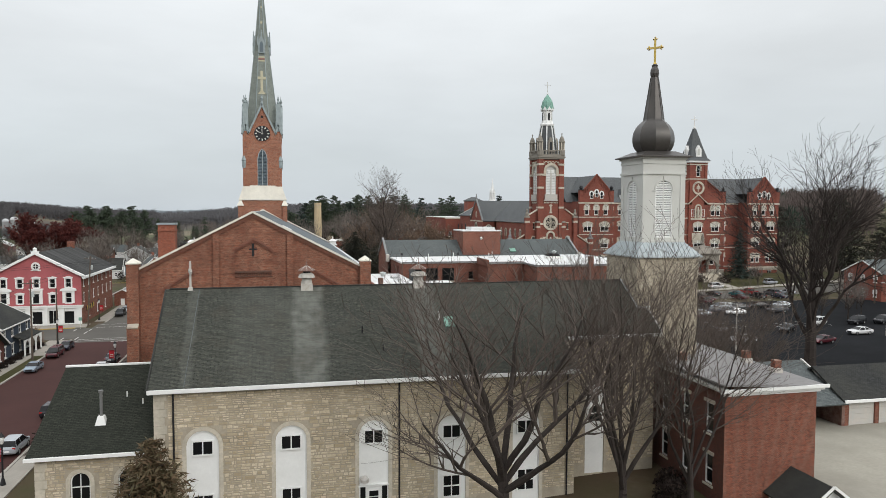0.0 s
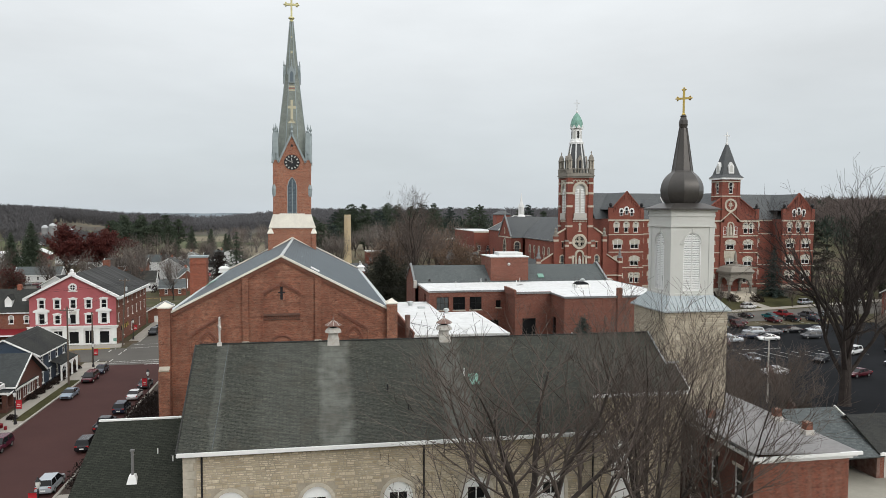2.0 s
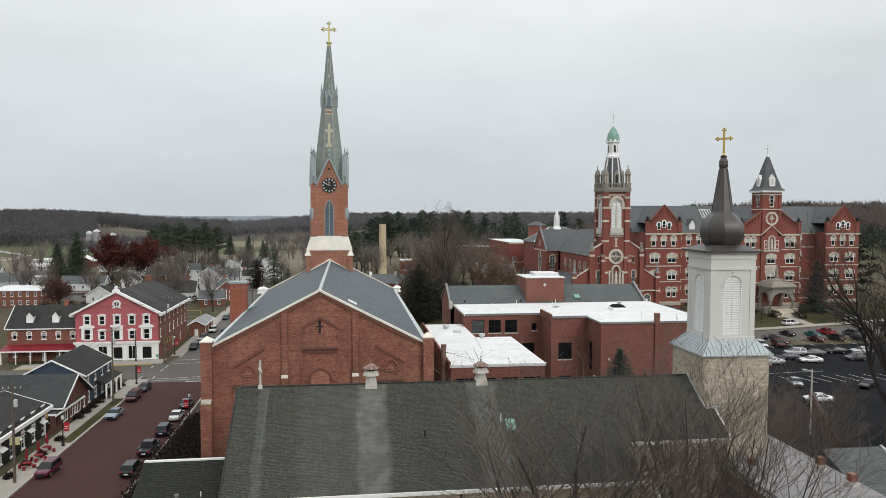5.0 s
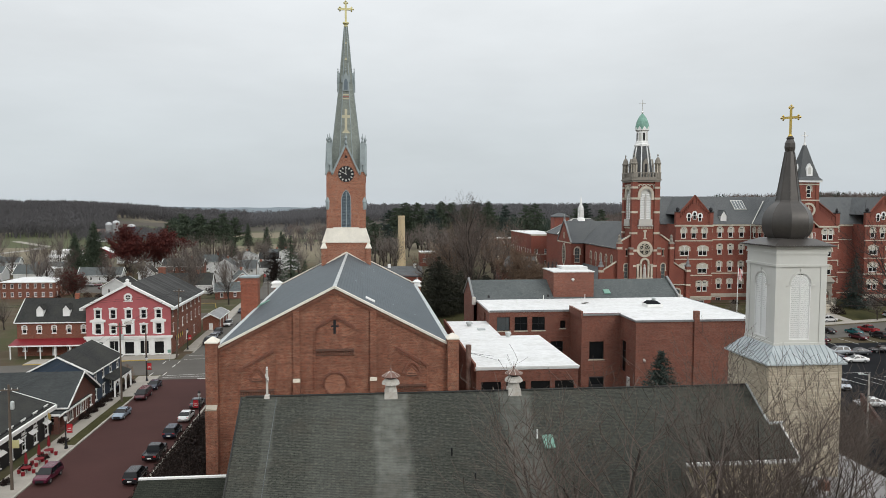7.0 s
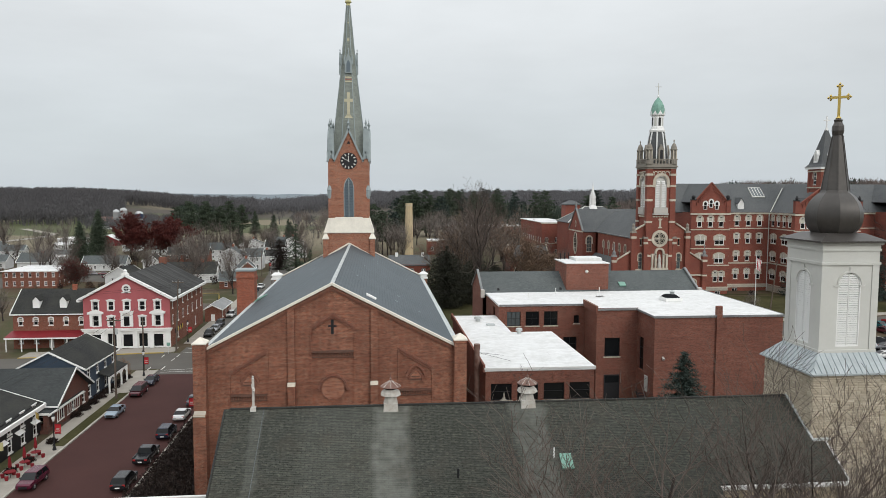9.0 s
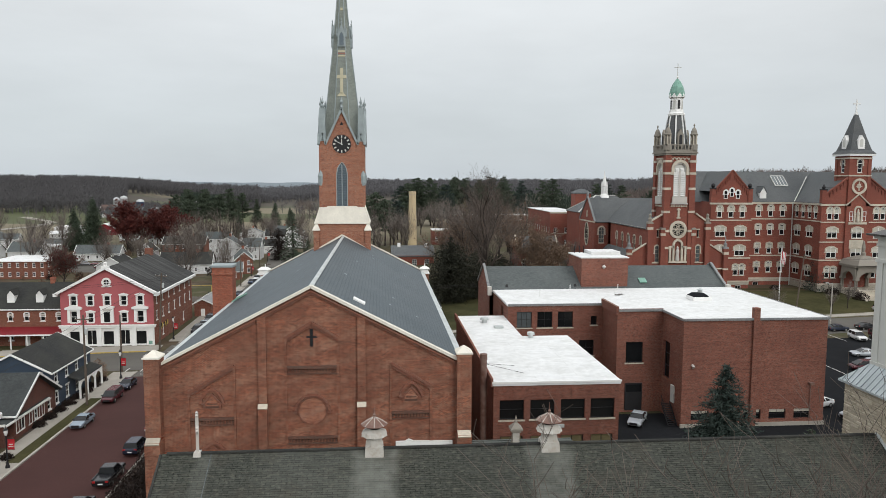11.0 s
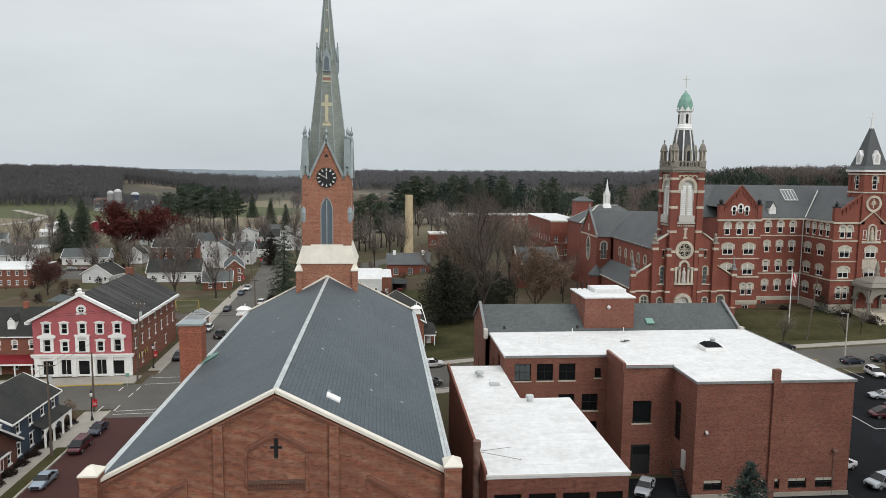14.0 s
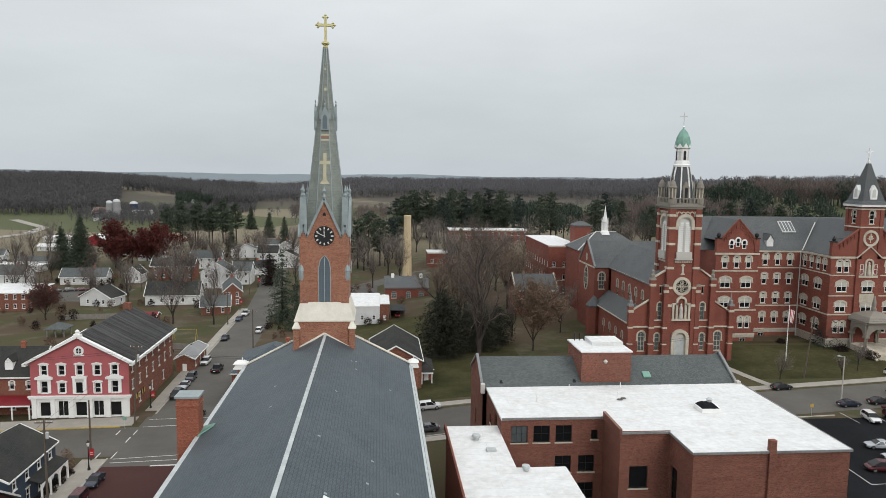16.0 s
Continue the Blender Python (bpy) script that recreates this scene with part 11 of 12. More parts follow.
needle_tree("larch_tree", at(40, 338), "yellow-green feathery conifer by the boiler house", 24, 6.0, M_LARCH, 16, 0.05, 40, 0.1, tufts=14, full=1.4, open_=0.2)
Bare(64, 34.6, 8.6, 10, 4, 0.5, 0.52, 0.24, 0.020, 0.4, 2, -0.3).make("bare_tree", at(27.2, 190), "tall dark gnarled leafless tree behind the school", bark=M_BARK, twigs=M_TWIG)
for i, (x, y, h) in enumerate(((29, 246, 22), (48, 268, 25), (33, 276, 24), (55, 288, 22), (24, 262, 20))):
    Bare(130 + i, h, 9.0, 8, 3, 0.24, 0.45, 0.3, 0.024, 0.4, 3, 0.2).make("oak_tree", at(x, y), "brown winter tree with a few clinging leaves", "winter oaks", twigs=M_TWIG_GREY, leaves=M_OAK_BROWN, leaf_n=4500, leaf_size=0.18)

# smaller leafless trees, three kinds repeated
KINDS = [Bare(90 + i, 15 + 1.5 * (i % 3), 5.8 + 0.7 * (i % 2), 7 + i % 3, 3, 0.24, 0.27, 0.3 + 0.06 * (i % 3), 0.024, 0.42, 3, 0.3).make("bare_tree", at(*p), "leafless tree among the houses", "town trees", twigs=M_TWIG_GREY if i % 3 else M_TWIG) for i, p in enumerate(((-61.3, 265), (-48.1, 263), (-70, 303), (-54, 330), (-88, 345)))]
for x, y, s in ((-112, 330, 0.9), (-90, 372, 1.2), (-76, 392, 1.2), (-140, 360, 1.1), (-165, 380, 1.2), (-100, 215, 0.6), (-118, 240, 0.8), (-142, 280, 0.9), (-56, 410, 1.2), (-30, 330, 1.2), (-16, 300, 1.1),
                (-8, 340, 1.3), (-20, 370, 1.3), (2, 330, 1.1), (34, 300, 1.5), (50, 305, 1.5), (58, 330, 1.5), (38, 330, 1.4), (60, 245, 1.0), (52, 238, 1.0), (95.7, 184, 0.42), (140, 187, 0.5), (118, 189, 0.4), (112, 186, 0.35),
                (-130, 410, 1.2), (-180, 430, 1.2), (-210, 440, 1.2), (-96, 430, 1.3), (-40, 400, 1.3), (-45, 450, 1.3), (-230, 480, 1.2), (-90, 130, 0.9), (-96, 100, 1.0), (-70, 118, 0.5), (160, 185, 0.8), (168, 150, 1.1), (150, 130, 0.9), (160, 112, 1.2), (118, 128, 0.6), (104, 98, 0.7),
                (33, 236, 0.9), (42, 228, 0.8), (52, 250, 1.0), (57, 232, 0.8), (-104, 312, 0.9), (-95, 322, 1.0), (-84, 318, 0.9), (-72, 316, 0.9), (-64, 352, 1.1), (-82, 356, 1.2)):
    copy_thing(r_.choice(KINDS), at(x, y, 0, r_.uniform(0, 360), s))
for n, x0, y0, x1, y1, lo, hi in ((18, -18, 320, 70, 470, 1.1, 1.5), (14, 60, 330, 200, 440, 1.1, 1.5), (34, -200, 300, -60, 470, 0.7, 1.2), (8, 108, 112, 162, 150, 0.4, 0.7)):
    for _ in range(n):
        copy_thing(r_.choice(KINDS), at(r_.uniform(x0, x1), r_.uniform(y0, y1), 0, r_.uniform(0, 360), r_.uniform(lo, hi)))


def shrub(x, y, w, h, seed, material, label, lift=0.0):
    """A loose bush: twiggy frame with many small leaves."""
    r = random.Random(seed)
    ob = thing("shrub", at(x, y, lift), label, "shrub")
    v, f, tv, tf = [], [], [], []
    for _ in range(14):
        a, l = r.uniform(0, 6.28), r.uniform(0.3, 1.0)
        limb(tv, tf, Vector((0, 0, -0.2)), Vector((math.cos(a) * w * 0.8 * l, math.sin(a) * w * 0.8 * l, h * r.uniform(0.6, 1.0))), 0.03, 0.008, 3)
    for _ in range(int(900 * w)):
        a, u, k = r.uniform(0, 6.28), r.uniform(-0.2, 1), r.uniform(0.5, 1.05)
        ring_ = math.sqrt(max(0, 1 - max(0, u) ** 2))
        c = Vector((math.cos(a) * w * ring_ * k, math.sin(a) * w * ring_ * k, h * max(0.02, u) * k))
        q, s = len(v), 0.085 * r.uniform(0.6, 1.5)
        for _ in range(3):
            v.append(c + Vector((r.gauss(0, s), r.gauss(0, s), r.gauss(0, s))))
        f.append((q, q + 1, q + 2))
    quick("branch_frame", tv, tf, M_TWIG, ob)
    tagged(quick("foliage", v, f, material, ob), kind="stuff")


for i in range(9):
    for x, w, h in ((-24.6, 2.6, 3.0), (-20.6, 3.4, 5.2), (-17.4, 2.6, 5.6)):
        shrub(x + 0.5 * math.sin(i * 2.7), 85 + i * 4.4 + (x % 1), w, h * (1.0 - 0.045 * i), 400 + 3 * i + int(-x), M_YEW, "dense dark red-brown shrub along the church wall")
for i in range(8):
    shrub(-45.2, 125.5 + i * 3.2, 1.1, 0.9, 420 + i, M_YEW, "low dark clipped shrub before the houses")
shrub(-46.5, 150.5, 1.4, 3.4, 430, M_OAK_BROWN, "small tan-leaved shrub at the corner")
for i, (x, y) in enumerate(((-43.4, 106.6), (-44.0, 103.0), (-43.6, 113.5), (-44.0, 98.0))):
    shrub(x, y, 0.8, 0.8, 440 + i, M_YEW, "low planting at the restaurant terrace")
for i, (x, y, w) in enumerate(((30.5, 50.5, 1.6), (32.0, 53.5, 1.3), (134.5, 196, 2.2), (127.5, 197.5, 2.0), (124, 204, 1.8), (150, 209, 2.0), (154, 208, 2.0), (112, 211.5, 1.2), (-52, 226, 1.6))):
    shrub(x, y, w, w * 1.1, 450 + i, M_YEW, "dark winter shrub beside the wall")


# woods on the hills
def woods(name, material, label, spots_, k, width, seed, low=False):
    """Many leafless trees, each a stem and a broom of fine twigs spreading up and out; low ones sit on the ground as shrubs."""
    g = np.random.default_rng(seed)
    spots_ = np.array(spots_)
    n = len(spots_)
    a, u, rad = g.uniform(0, 6.28, (n, k)), g.uniform(-0.8, 1, (n, k)), g.uniform(0.2, 1.0, (n, k)) ** 0.4
    ring_ = np.sqrt(1 - u ** 2)
    h, w = spots_[:, 3][:, None], spots_[:, 4][:, None]
    out = np.stack([np.cos(a) * ring_, np.sin(a) * ring_, u], -1)
    tip = spots_[:, None, :3] + out * (rad * np.stack([w, w, 0.40 * h], -1).transpose(2, 0, 1)).transpose(1, 2, 0)
    tip[:, :, 2] += (0.36 if low else 0.6) * h
    d = out * 0.4 + np.array([0, 0, 0.35 if low else 0.8]) + g.normal(0, 0.5 if low else 0.28, (n, k, 3))
    d /= np.linalg.norm(d, axis=-1, keepdims=True)
    root = tip - d * (h * g.uniform(0.06, 0.17, (n, k)))[:, :, None]
    side = np.cross(d, out + np.array([0, 0, 0.3]))
    side *= (width * h / 16 * g.uniform(0.5, 1.5, (n, k)))[:, :, None] / (np.linalg.norm(side, axis=-1, keepdims=True) + 1e-6)
    v = np.stack([root - side, root + side, tip], 2).reshape(-1, 3)
    stem = np.stack([spots_[:, :3] - np.array([0.03, 0, 0]) * h, spots_[:, :3] + np.array([0.03, 0, 0]) * h, spots_[:, :3] + np.array([0, 0, 0.7]) * h], 1).reshape(-1, 3)
    if not low:
        v = np.concatenate([v, stem])
    f = np.arange(len(v)).reshape(-1, 3)
    me = bpy.data.meshes.new(name)
    me.from_pydata(v.tolist(), [], f.tolist())
    me.materials.append(material)
    return tagged(part(name, me, None), label, "woods", kind="stuff")


def hill_spots(n, az, rr, seed, h=(13, 20), gap=None, power=1.0):
    r = random.Random(seed)
    out = []
    while len(out) < n:
        a = math.radians(r.uniform(*az))
        d = rr[0] + (rr[1] - rr[0]) * r.random() ** power
        x, y = d * math.sin(a), d * math.cos(a)
        if gap is not None and noise.noise((x / 210, y / 210, 5.0)) < gap:
            continue
        t = r.uniform(*h)
        out.append((x, y, ground(x, y), t, t * r.uniform(0.3, 0.42)))
    return out


def clear_of(spots_, az, rr):
    """Leaves out a clearing between two bearings and two distances."""
    return [s for s in spots_ if not (az[0] < math.degrees(math.atan2(s[0], s[1])) < az[1] and rr[0] < math.hypot(s[0], s[1]) < rr[1])]


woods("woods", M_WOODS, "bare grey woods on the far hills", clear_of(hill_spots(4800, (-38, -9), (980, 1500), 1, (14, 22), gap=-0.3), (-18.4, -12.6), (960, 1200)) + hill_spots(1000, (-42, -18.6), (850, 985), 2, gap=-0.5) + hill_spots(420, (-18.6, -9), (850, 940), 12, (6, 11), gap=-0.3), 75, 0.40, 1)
woods("woods", M_WOODS_HAZED, "bare woods on the low ridge behind the convent, paled for haze", hill_spots(3000, (-9, 24), (1130, 1480), 3, (14, 21)) + hill_spots(700, (24, 45), (900, 1300), 13), 70, 0.42, 2)
woods("woods", M_WOODS_RED, "russet oak woods above the convent", hill_spots(760, (19, 44), (560, 880), 5, (18, 27), gap=-0.3) + hill_spots(220, (-6, 19), (560, 900), 6, (11, 18), gap=0.0), 280, 0.14, 3)
woods("woods", M_WOODS_GREEN, "dark conifers scattered through the woods", hill_spots(150, (8, 40), (500, 850), 8, (17, 27)) + hill_spots(80, (-14.5, -11), (1000, 1100), 9, (13, 18)), 200, 0.36, 5)
woods("woods", M_WOODS, "hedgerow trees along the fields", hill_spots(300, (-40, -12), (560, 860), 10, (7, 13), gap=0.18) + hill_spots(120, (-8, 16), (560, 1000), 11, (8, 15)), 150, 0.2, 6)


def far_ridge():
    """Hills on the horizon, miles behind the rest, haze put into their blue."""
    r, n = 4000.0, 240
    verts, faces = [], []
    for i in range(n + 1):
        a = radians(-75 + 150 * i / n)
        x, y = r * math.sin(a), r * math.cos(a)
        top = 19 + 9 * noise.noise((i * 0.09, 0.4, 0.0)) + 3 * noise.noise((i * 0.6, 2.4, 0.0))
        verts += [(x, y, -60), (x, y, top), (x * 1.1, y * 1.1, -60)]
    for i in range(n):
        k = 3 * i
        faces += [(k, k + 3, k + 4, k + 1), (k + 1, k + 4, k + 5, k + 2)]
    tagged(quick("backdrop", verts, faces, plain("haze_blue_hills", (0.33, 0.385, 0.43), 1.0, var=0.08, big=0.004, fine=0.02, bump=0.0, spec=0.0)), "hills on the far horizon, haze in their pale blue colour", "hills", kind="structure")


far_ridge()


def thicket(n, x0, y0, x1, y1, seed, h=(9, 17)):
    r = random.Random(seed)
    out = []
    for _ in range(n):
        x, y, t = r.uniform(x0, x1), r.uniform(y0, y1), r.uniform(*h)
        out.append((x, y, ground(x, y), t, t * r.uniform(0.28, 0.4)))
    return out


woods("thicket", leafy("russet_garden_shrubs", (0.085, 0.048, 0.034), (0.125, 0.078, 0.052)), "russet and brown shrubs in the gardens", thicket(90, -230, 222, -62, 440, 31, (2.0, 6.5)) + thicket(24, -28, 236, 20, 330, 32, (2, 5)), 200, 0.34, 10, True)
woods("thicket", M_YEW, "dark shrubs and hedges in the gardens", thicket(150, -230, 215, -58, 450, 28, (1.6, 5.5)) + thicket(26, -30, 236, 6, 330, 29, (2, 5)), 220, 0.45, 9, True)


# ---- parked cars ----
def section(bm, x, hw, z0, z1, cut=0.12):
    pts = [(-hw + cut, z0), (hw - cut, z0), (hw, z0 + cut * 1.6), (hw, z0 + (z1 - z0) * 0.6), (hw - cut * 0.5, z1 - cut * 0.4), (hw - cut * 1.4, z1), (-hw + cut * 1.4, z1), (-hw + cut * 0.5, z1 - cut * 0.4), (-hw, z0 + (z1 - z0) * 0.6), (-hw, z0 + cut * 1.6)]
    return [bm.verts.new((x, y, z)) for y, z in pts]


def loft(bm, rows):
    for a, b in zip(rows, rows[1:]):
        n = len(a)
        for i in range(n):
            bm.faces.new((a[i], a[(i + 1) % n], b[(i + 1) % n], b[i]))
    bm.faces.new(rows[0][::-1])
    bm.faces.new(rows[-1])


SHAPES = {
    # length, width, stations (x, z low, z high, width factor), cabin (base rear, base front, top rear, top front, belt, roof)
    "sedan": (4.8, 1.82, ((-2.4, 0.5, 0.75, 0.82), (-2.25, 0.3, 0.98, 0.93), (-1.4, 0.25, 1.02, 1.0), (0.2, 0.22, 0.98, 1.0), (1.0, 0.22, 0.96, 1.0), (2.0, 0.25, 0.84, 0.96), (2.3, 0.3, 0.72, 0.88), (2.4, 0.42, 0.6, 0.8)), (-1.85, 1.1, -0.95, 0.3, 0.96, 1.44)),
    "suv": (4.7, 1.88, ((-2.35, 0.5, 0.9, 0.88), (-2.25, 0.35, 1.12, 0.95), (-1.4, 0.3, 1.14, 1.0), (0.4, 0.28, 1.1, 1.0), (1.2, 0.28, 1.06, 1.0), (2.1, 0.32, 0.95, 0.96), (2.3, 0.4, 0.8, 0.88)), (-2.2, 1.25, -1.9, 0.45, 1.08, 1.72)),
    "van": (5.05, 1.95, ((-2.5, 0.5, 0.95, 0.9), (-2.4, 0.32, 1.1, 0.96), (-1.4, 0.28, 1.12, 1.0), (0.5, 0.26, 1.08, 1.0), (1.5, 0.26, 1.04, 1.0), (2.3, 0.32, 0.88, 0.95), (2.5, 0.4, 0.7, 0.85)), (-2.38, 1.85, -2.15, 0.75, 1.06, 1.76)),
    "pickup": (5.6, 1.95, ((-2.8, 0.5, 1.0, 0.95), (-2.75, 0.4, 1.1, 0.98), (-0.9, 0.36, 1.12, 1.0), (0.6, 0.34, 1.14, 1.0), (1.4, 0.34, 1.14, 1.0), (2.5, 0.38, 1.04, 0.96), (2.75, 0.45, 0.9, 0.9)), (-0.95, 1.35, -0.8, 0.6, 1.1, 1.82)),
}
CAR_PARTS = {}


def car_meshes(kind):
    if kind in CAR_PARTS:
        return CAR_PARTS[kind]
    length, width, rows, (br, bf, tr, tf_, belt, roof) = SHAPES[kind]
    hw = width / 2
    out = {}
    bm = bmesh.new()
    loft(bm, [section(bm, x, hw * k, z0, z1) for x, z0, z1, k in rows])
    if kind == "pickup":
        box(bm, -2.78, -hw * 0.96, 1.08, -0.95, -hw * 0.84, 1.22)
        box(bm, -2.78, hw * 0.84, 1.08, -0.95, hw * 0.96, 1.22)
    out["body"] = mesh_of(bm, "body", M_CHROME)
    bm = bmesh.new()
    b = [bm.verts.new(p) for p in ((br, -hw * 0.93, belt), (bf, -hw * 0.93, belt), (bf, hw * 0.93, belt), (br, hw * 0.93, belt))]
    t = [bm.verts.new(p) for p in ((tr, -hw * 0.74, roof - 0.05), (tf_, -hw * 0.74, roof - 0.05), (tf_, hw * 0.74, roof - 0.05), (tr, hw * 0.74, roof - 0.05))]
    for i in range(4):
        bm.faces.new((b[i], b[(i + 1) % 4], t[(i + 1) % 4], t[i]))
    bm.faces.new(t)
    out["glazing"] = mesh_of(bm, "glazing", M_GLASS)
    bm = bmesh.new()
    m_ = (tr + tf_) / 2
    mb = br * 0.55 + bf * 0.45
    line = [(tr, br), (tr + 0.16, br + 0.2), (m_ - 0.06, mb - 0.06), (m_ + 0.06, mb + 0.06), (tf_ - 0.1, bf - 0.1), (tf_, bf)]
    rim_, top_, foot_ = [], [], []
    for s in (-1, 1):
        for xt, xb in (line if s < 0 else line[::-1]):
            rim_.append(bm.verts.new((xt, s * hw * 0.76, roof - 0.06)))
            top_.append(bm.verts.new((m_ + (xt - m_) * 0.9, s * hw * 0.66, roof)))
            foot_.append(bm.verts.new((xb, s * hw * 0.945, belt - 0.02)))
    n = len(rim_)
    bm.faces.new(top_)
    for i in range(n):
        bm.faces.new((rim_[i], rim_[(i + 1) % n], top_[(i + 1) % n], top_[i]))
    for i in (0, 2, 4, 6, 8, 10):
        bm.faces.new((rim_[i], rim_[i + 1], foot_[i + 1], foot_[i]))
    out["roof_shell"] = mesh_of(bm, "roof_shell", M_CHROME)
    wr = 0.33 if kind == "sedan" else 0.37
    bm = bmesh.new()
    for r in ((wr, 0.1), (wr * 0.96, 0.12)):
        pass
    n = 18
    rings = []
    for rr, y in ((wr * 0.62, -0.11), (wr * 0.94, -0.11), (wr, -0.07), (wr, 0.07), (wr * 0.94, 0.11), (wr * 0.62, 0.11)):
        rings.append([bm.verts.new((rr * math.cos(6.28319 * i / n), y, rr * math.sin(6.28319 * i / n))) for i in range(n)])
    for a, c in zip(rings, rings[1:] + rings[:1]):
        for i in range(n):
            bm.faces.new((a[i], a[(i + 1) % n], c[(i + 1) % n], c[i]))
    out["tyre"] = mesh_of(bm, "tyre", M_RUBBER)
    bm = bmesh.new()
    disc(bm, 0, 0, wr * 0.63, -0.09, 0.09, 14)
    for i in range(5):
        a = i * 1.2566
        bar(bm, (0, -0.1, 0), (wr * 0.55 * math.cos(a), -0.1, wr * 0.55 * math.sin(a)), 0.03, 0.07)
    out["rim"] = mesh_of(bm, "rim", M_CHROME)
    bm = bmesh.new()
    box(bm, -0.06, -0.2, -0.08, 0.06, 0.2, 0.08)
    out["headlight"] = mesh_of(bm, "headlight", M_LIGHT)
    bm = bmesh.new()
    box(bm, -0.06, -0.16, -0.11, 0.06, 0.16, 0.11)
    out["tail_light"] = mesh_of(bm, "tail_light", M_TAIL)
    bm = bmesh.new()
    box(bm, -0.05, -0.5, -0.14, 0.05, 0.5, 0.14)
    out["grille"] = mesh_of(bm, "grille", M_BLACK)
    bm = bmesh.new()
    box(bm, -0.02, -0.26, -0.07, 0.02, 0.26, 0.07)
    out["number_plate"] = mesh_of(bm, "number_plate", M_WHITE)
    bm = bmesh.new()
    taper(bm, -0.1, -0.12, -0.08, 0.1, 0.12, 0.08, 0.03)
    out["mirror"] = mesh_of(bm, "mirror", M_BLACK)
    CAR_PARTS[kind] = out
    return out


PAINTS = {name: plain(name + "_car_paint", c, 0.25, 0.2, var=0.08, bump=0.0, spec=0.6) for name, c in {
    "white": (0.72, 0.72, 0.72), "silver": (0.42, 0.45, 0.48), "black": (0.018, 0.019, 0.022), "maroon": (0.075, 0.012, 0.018), "red": (0.28, 0.02, 0.025), "navy": (0.02, 0.026, 0.045), "purple": (0.10, 0.014, 0.035),
    "grey": (0.09, 0.095, 0.105), "teal": (0.02, 0.13, 0.14), "blue": (0.03, 0.05, 0.10), "bluegrey": (0.24, 0.30, 0.36)}.items()}


def car(x, y, rot, kind, paint, note="parked"):
    """rot: where its nose points, in degrees from +x."""
    me = car_meshes(kind)
    length, width, rows, cab = SHAPES[kind]
    names = {"sedan": "sedan", "suv": "sport utility car", "van": "minivan", "pickup": "pickup truck"}
    dx, dy = math.cos(radians(rot)), math.sin(radians(rot))
    z0, z1 = ground(x - dx * 1.4, y - dy * 1.4), ground(x + dx * 1.4, y + dy * 1.4)
    m = Matrix.Translation((x, y, (z0 + z1) / 2 + 0.05)) @ Matrix.Rotation(radians(rot), 4, "Z") @ Matrix.Rotation(-math.atan2(z1 - z0, 2.8), 4, "Y")
    ob = thing("car", m, f"{paint} {names[kind]} {note}", "car", "parked cars")
    for name in ("body", "glazing", "roof_shell"):
        p = part(name, me[name], None, ob)
        if name != "glazing":
            p.material_slots[0].link = "OBJECT"
            p.material_slots[0].material = PAINTS[paint]
    wr = 0.33 if kind == "sedan" else 0.37
    wb = length * 0.29
    for sx in (-1, 1):
        for s in (-1, 1):
            t = part("wheel", me["tyre"], None, ob, m=pose(sx * wb, s * (width / 2 - 0.10), wr, 0, 0, 0 if s < 0 else 180))
            part("rim", me["rim"], None, t)
    hw = width / 2
    nose, tail = rows[-2], rows[1]
    for s in (-1, 1):
        part("headlight", me["headlight"], None, ob, m=pose(nose[0] - 0.03, s * hw * 0.62, nose[2] - 0.12))
        part("tail_light", me["tail_light"], None, ob, m=pose(tail[0] + 0.0 - 0.03, s * hw * 0.72, tail[2] - 0.18))
        part("mirror", me["mirror"], None, ob, m=pose(cab[1] - 0.45, s * (hw + 0.08), cab[4] + 0.05))
    part("grille", me["grille"], None, ob, m=pose(rows[-1][0] - 0.02, 0, 0.56))
    part("number_plate", me["number_plate"], None, ob, m=pose(rows[0][0] - 0.01, 0, 0.66))


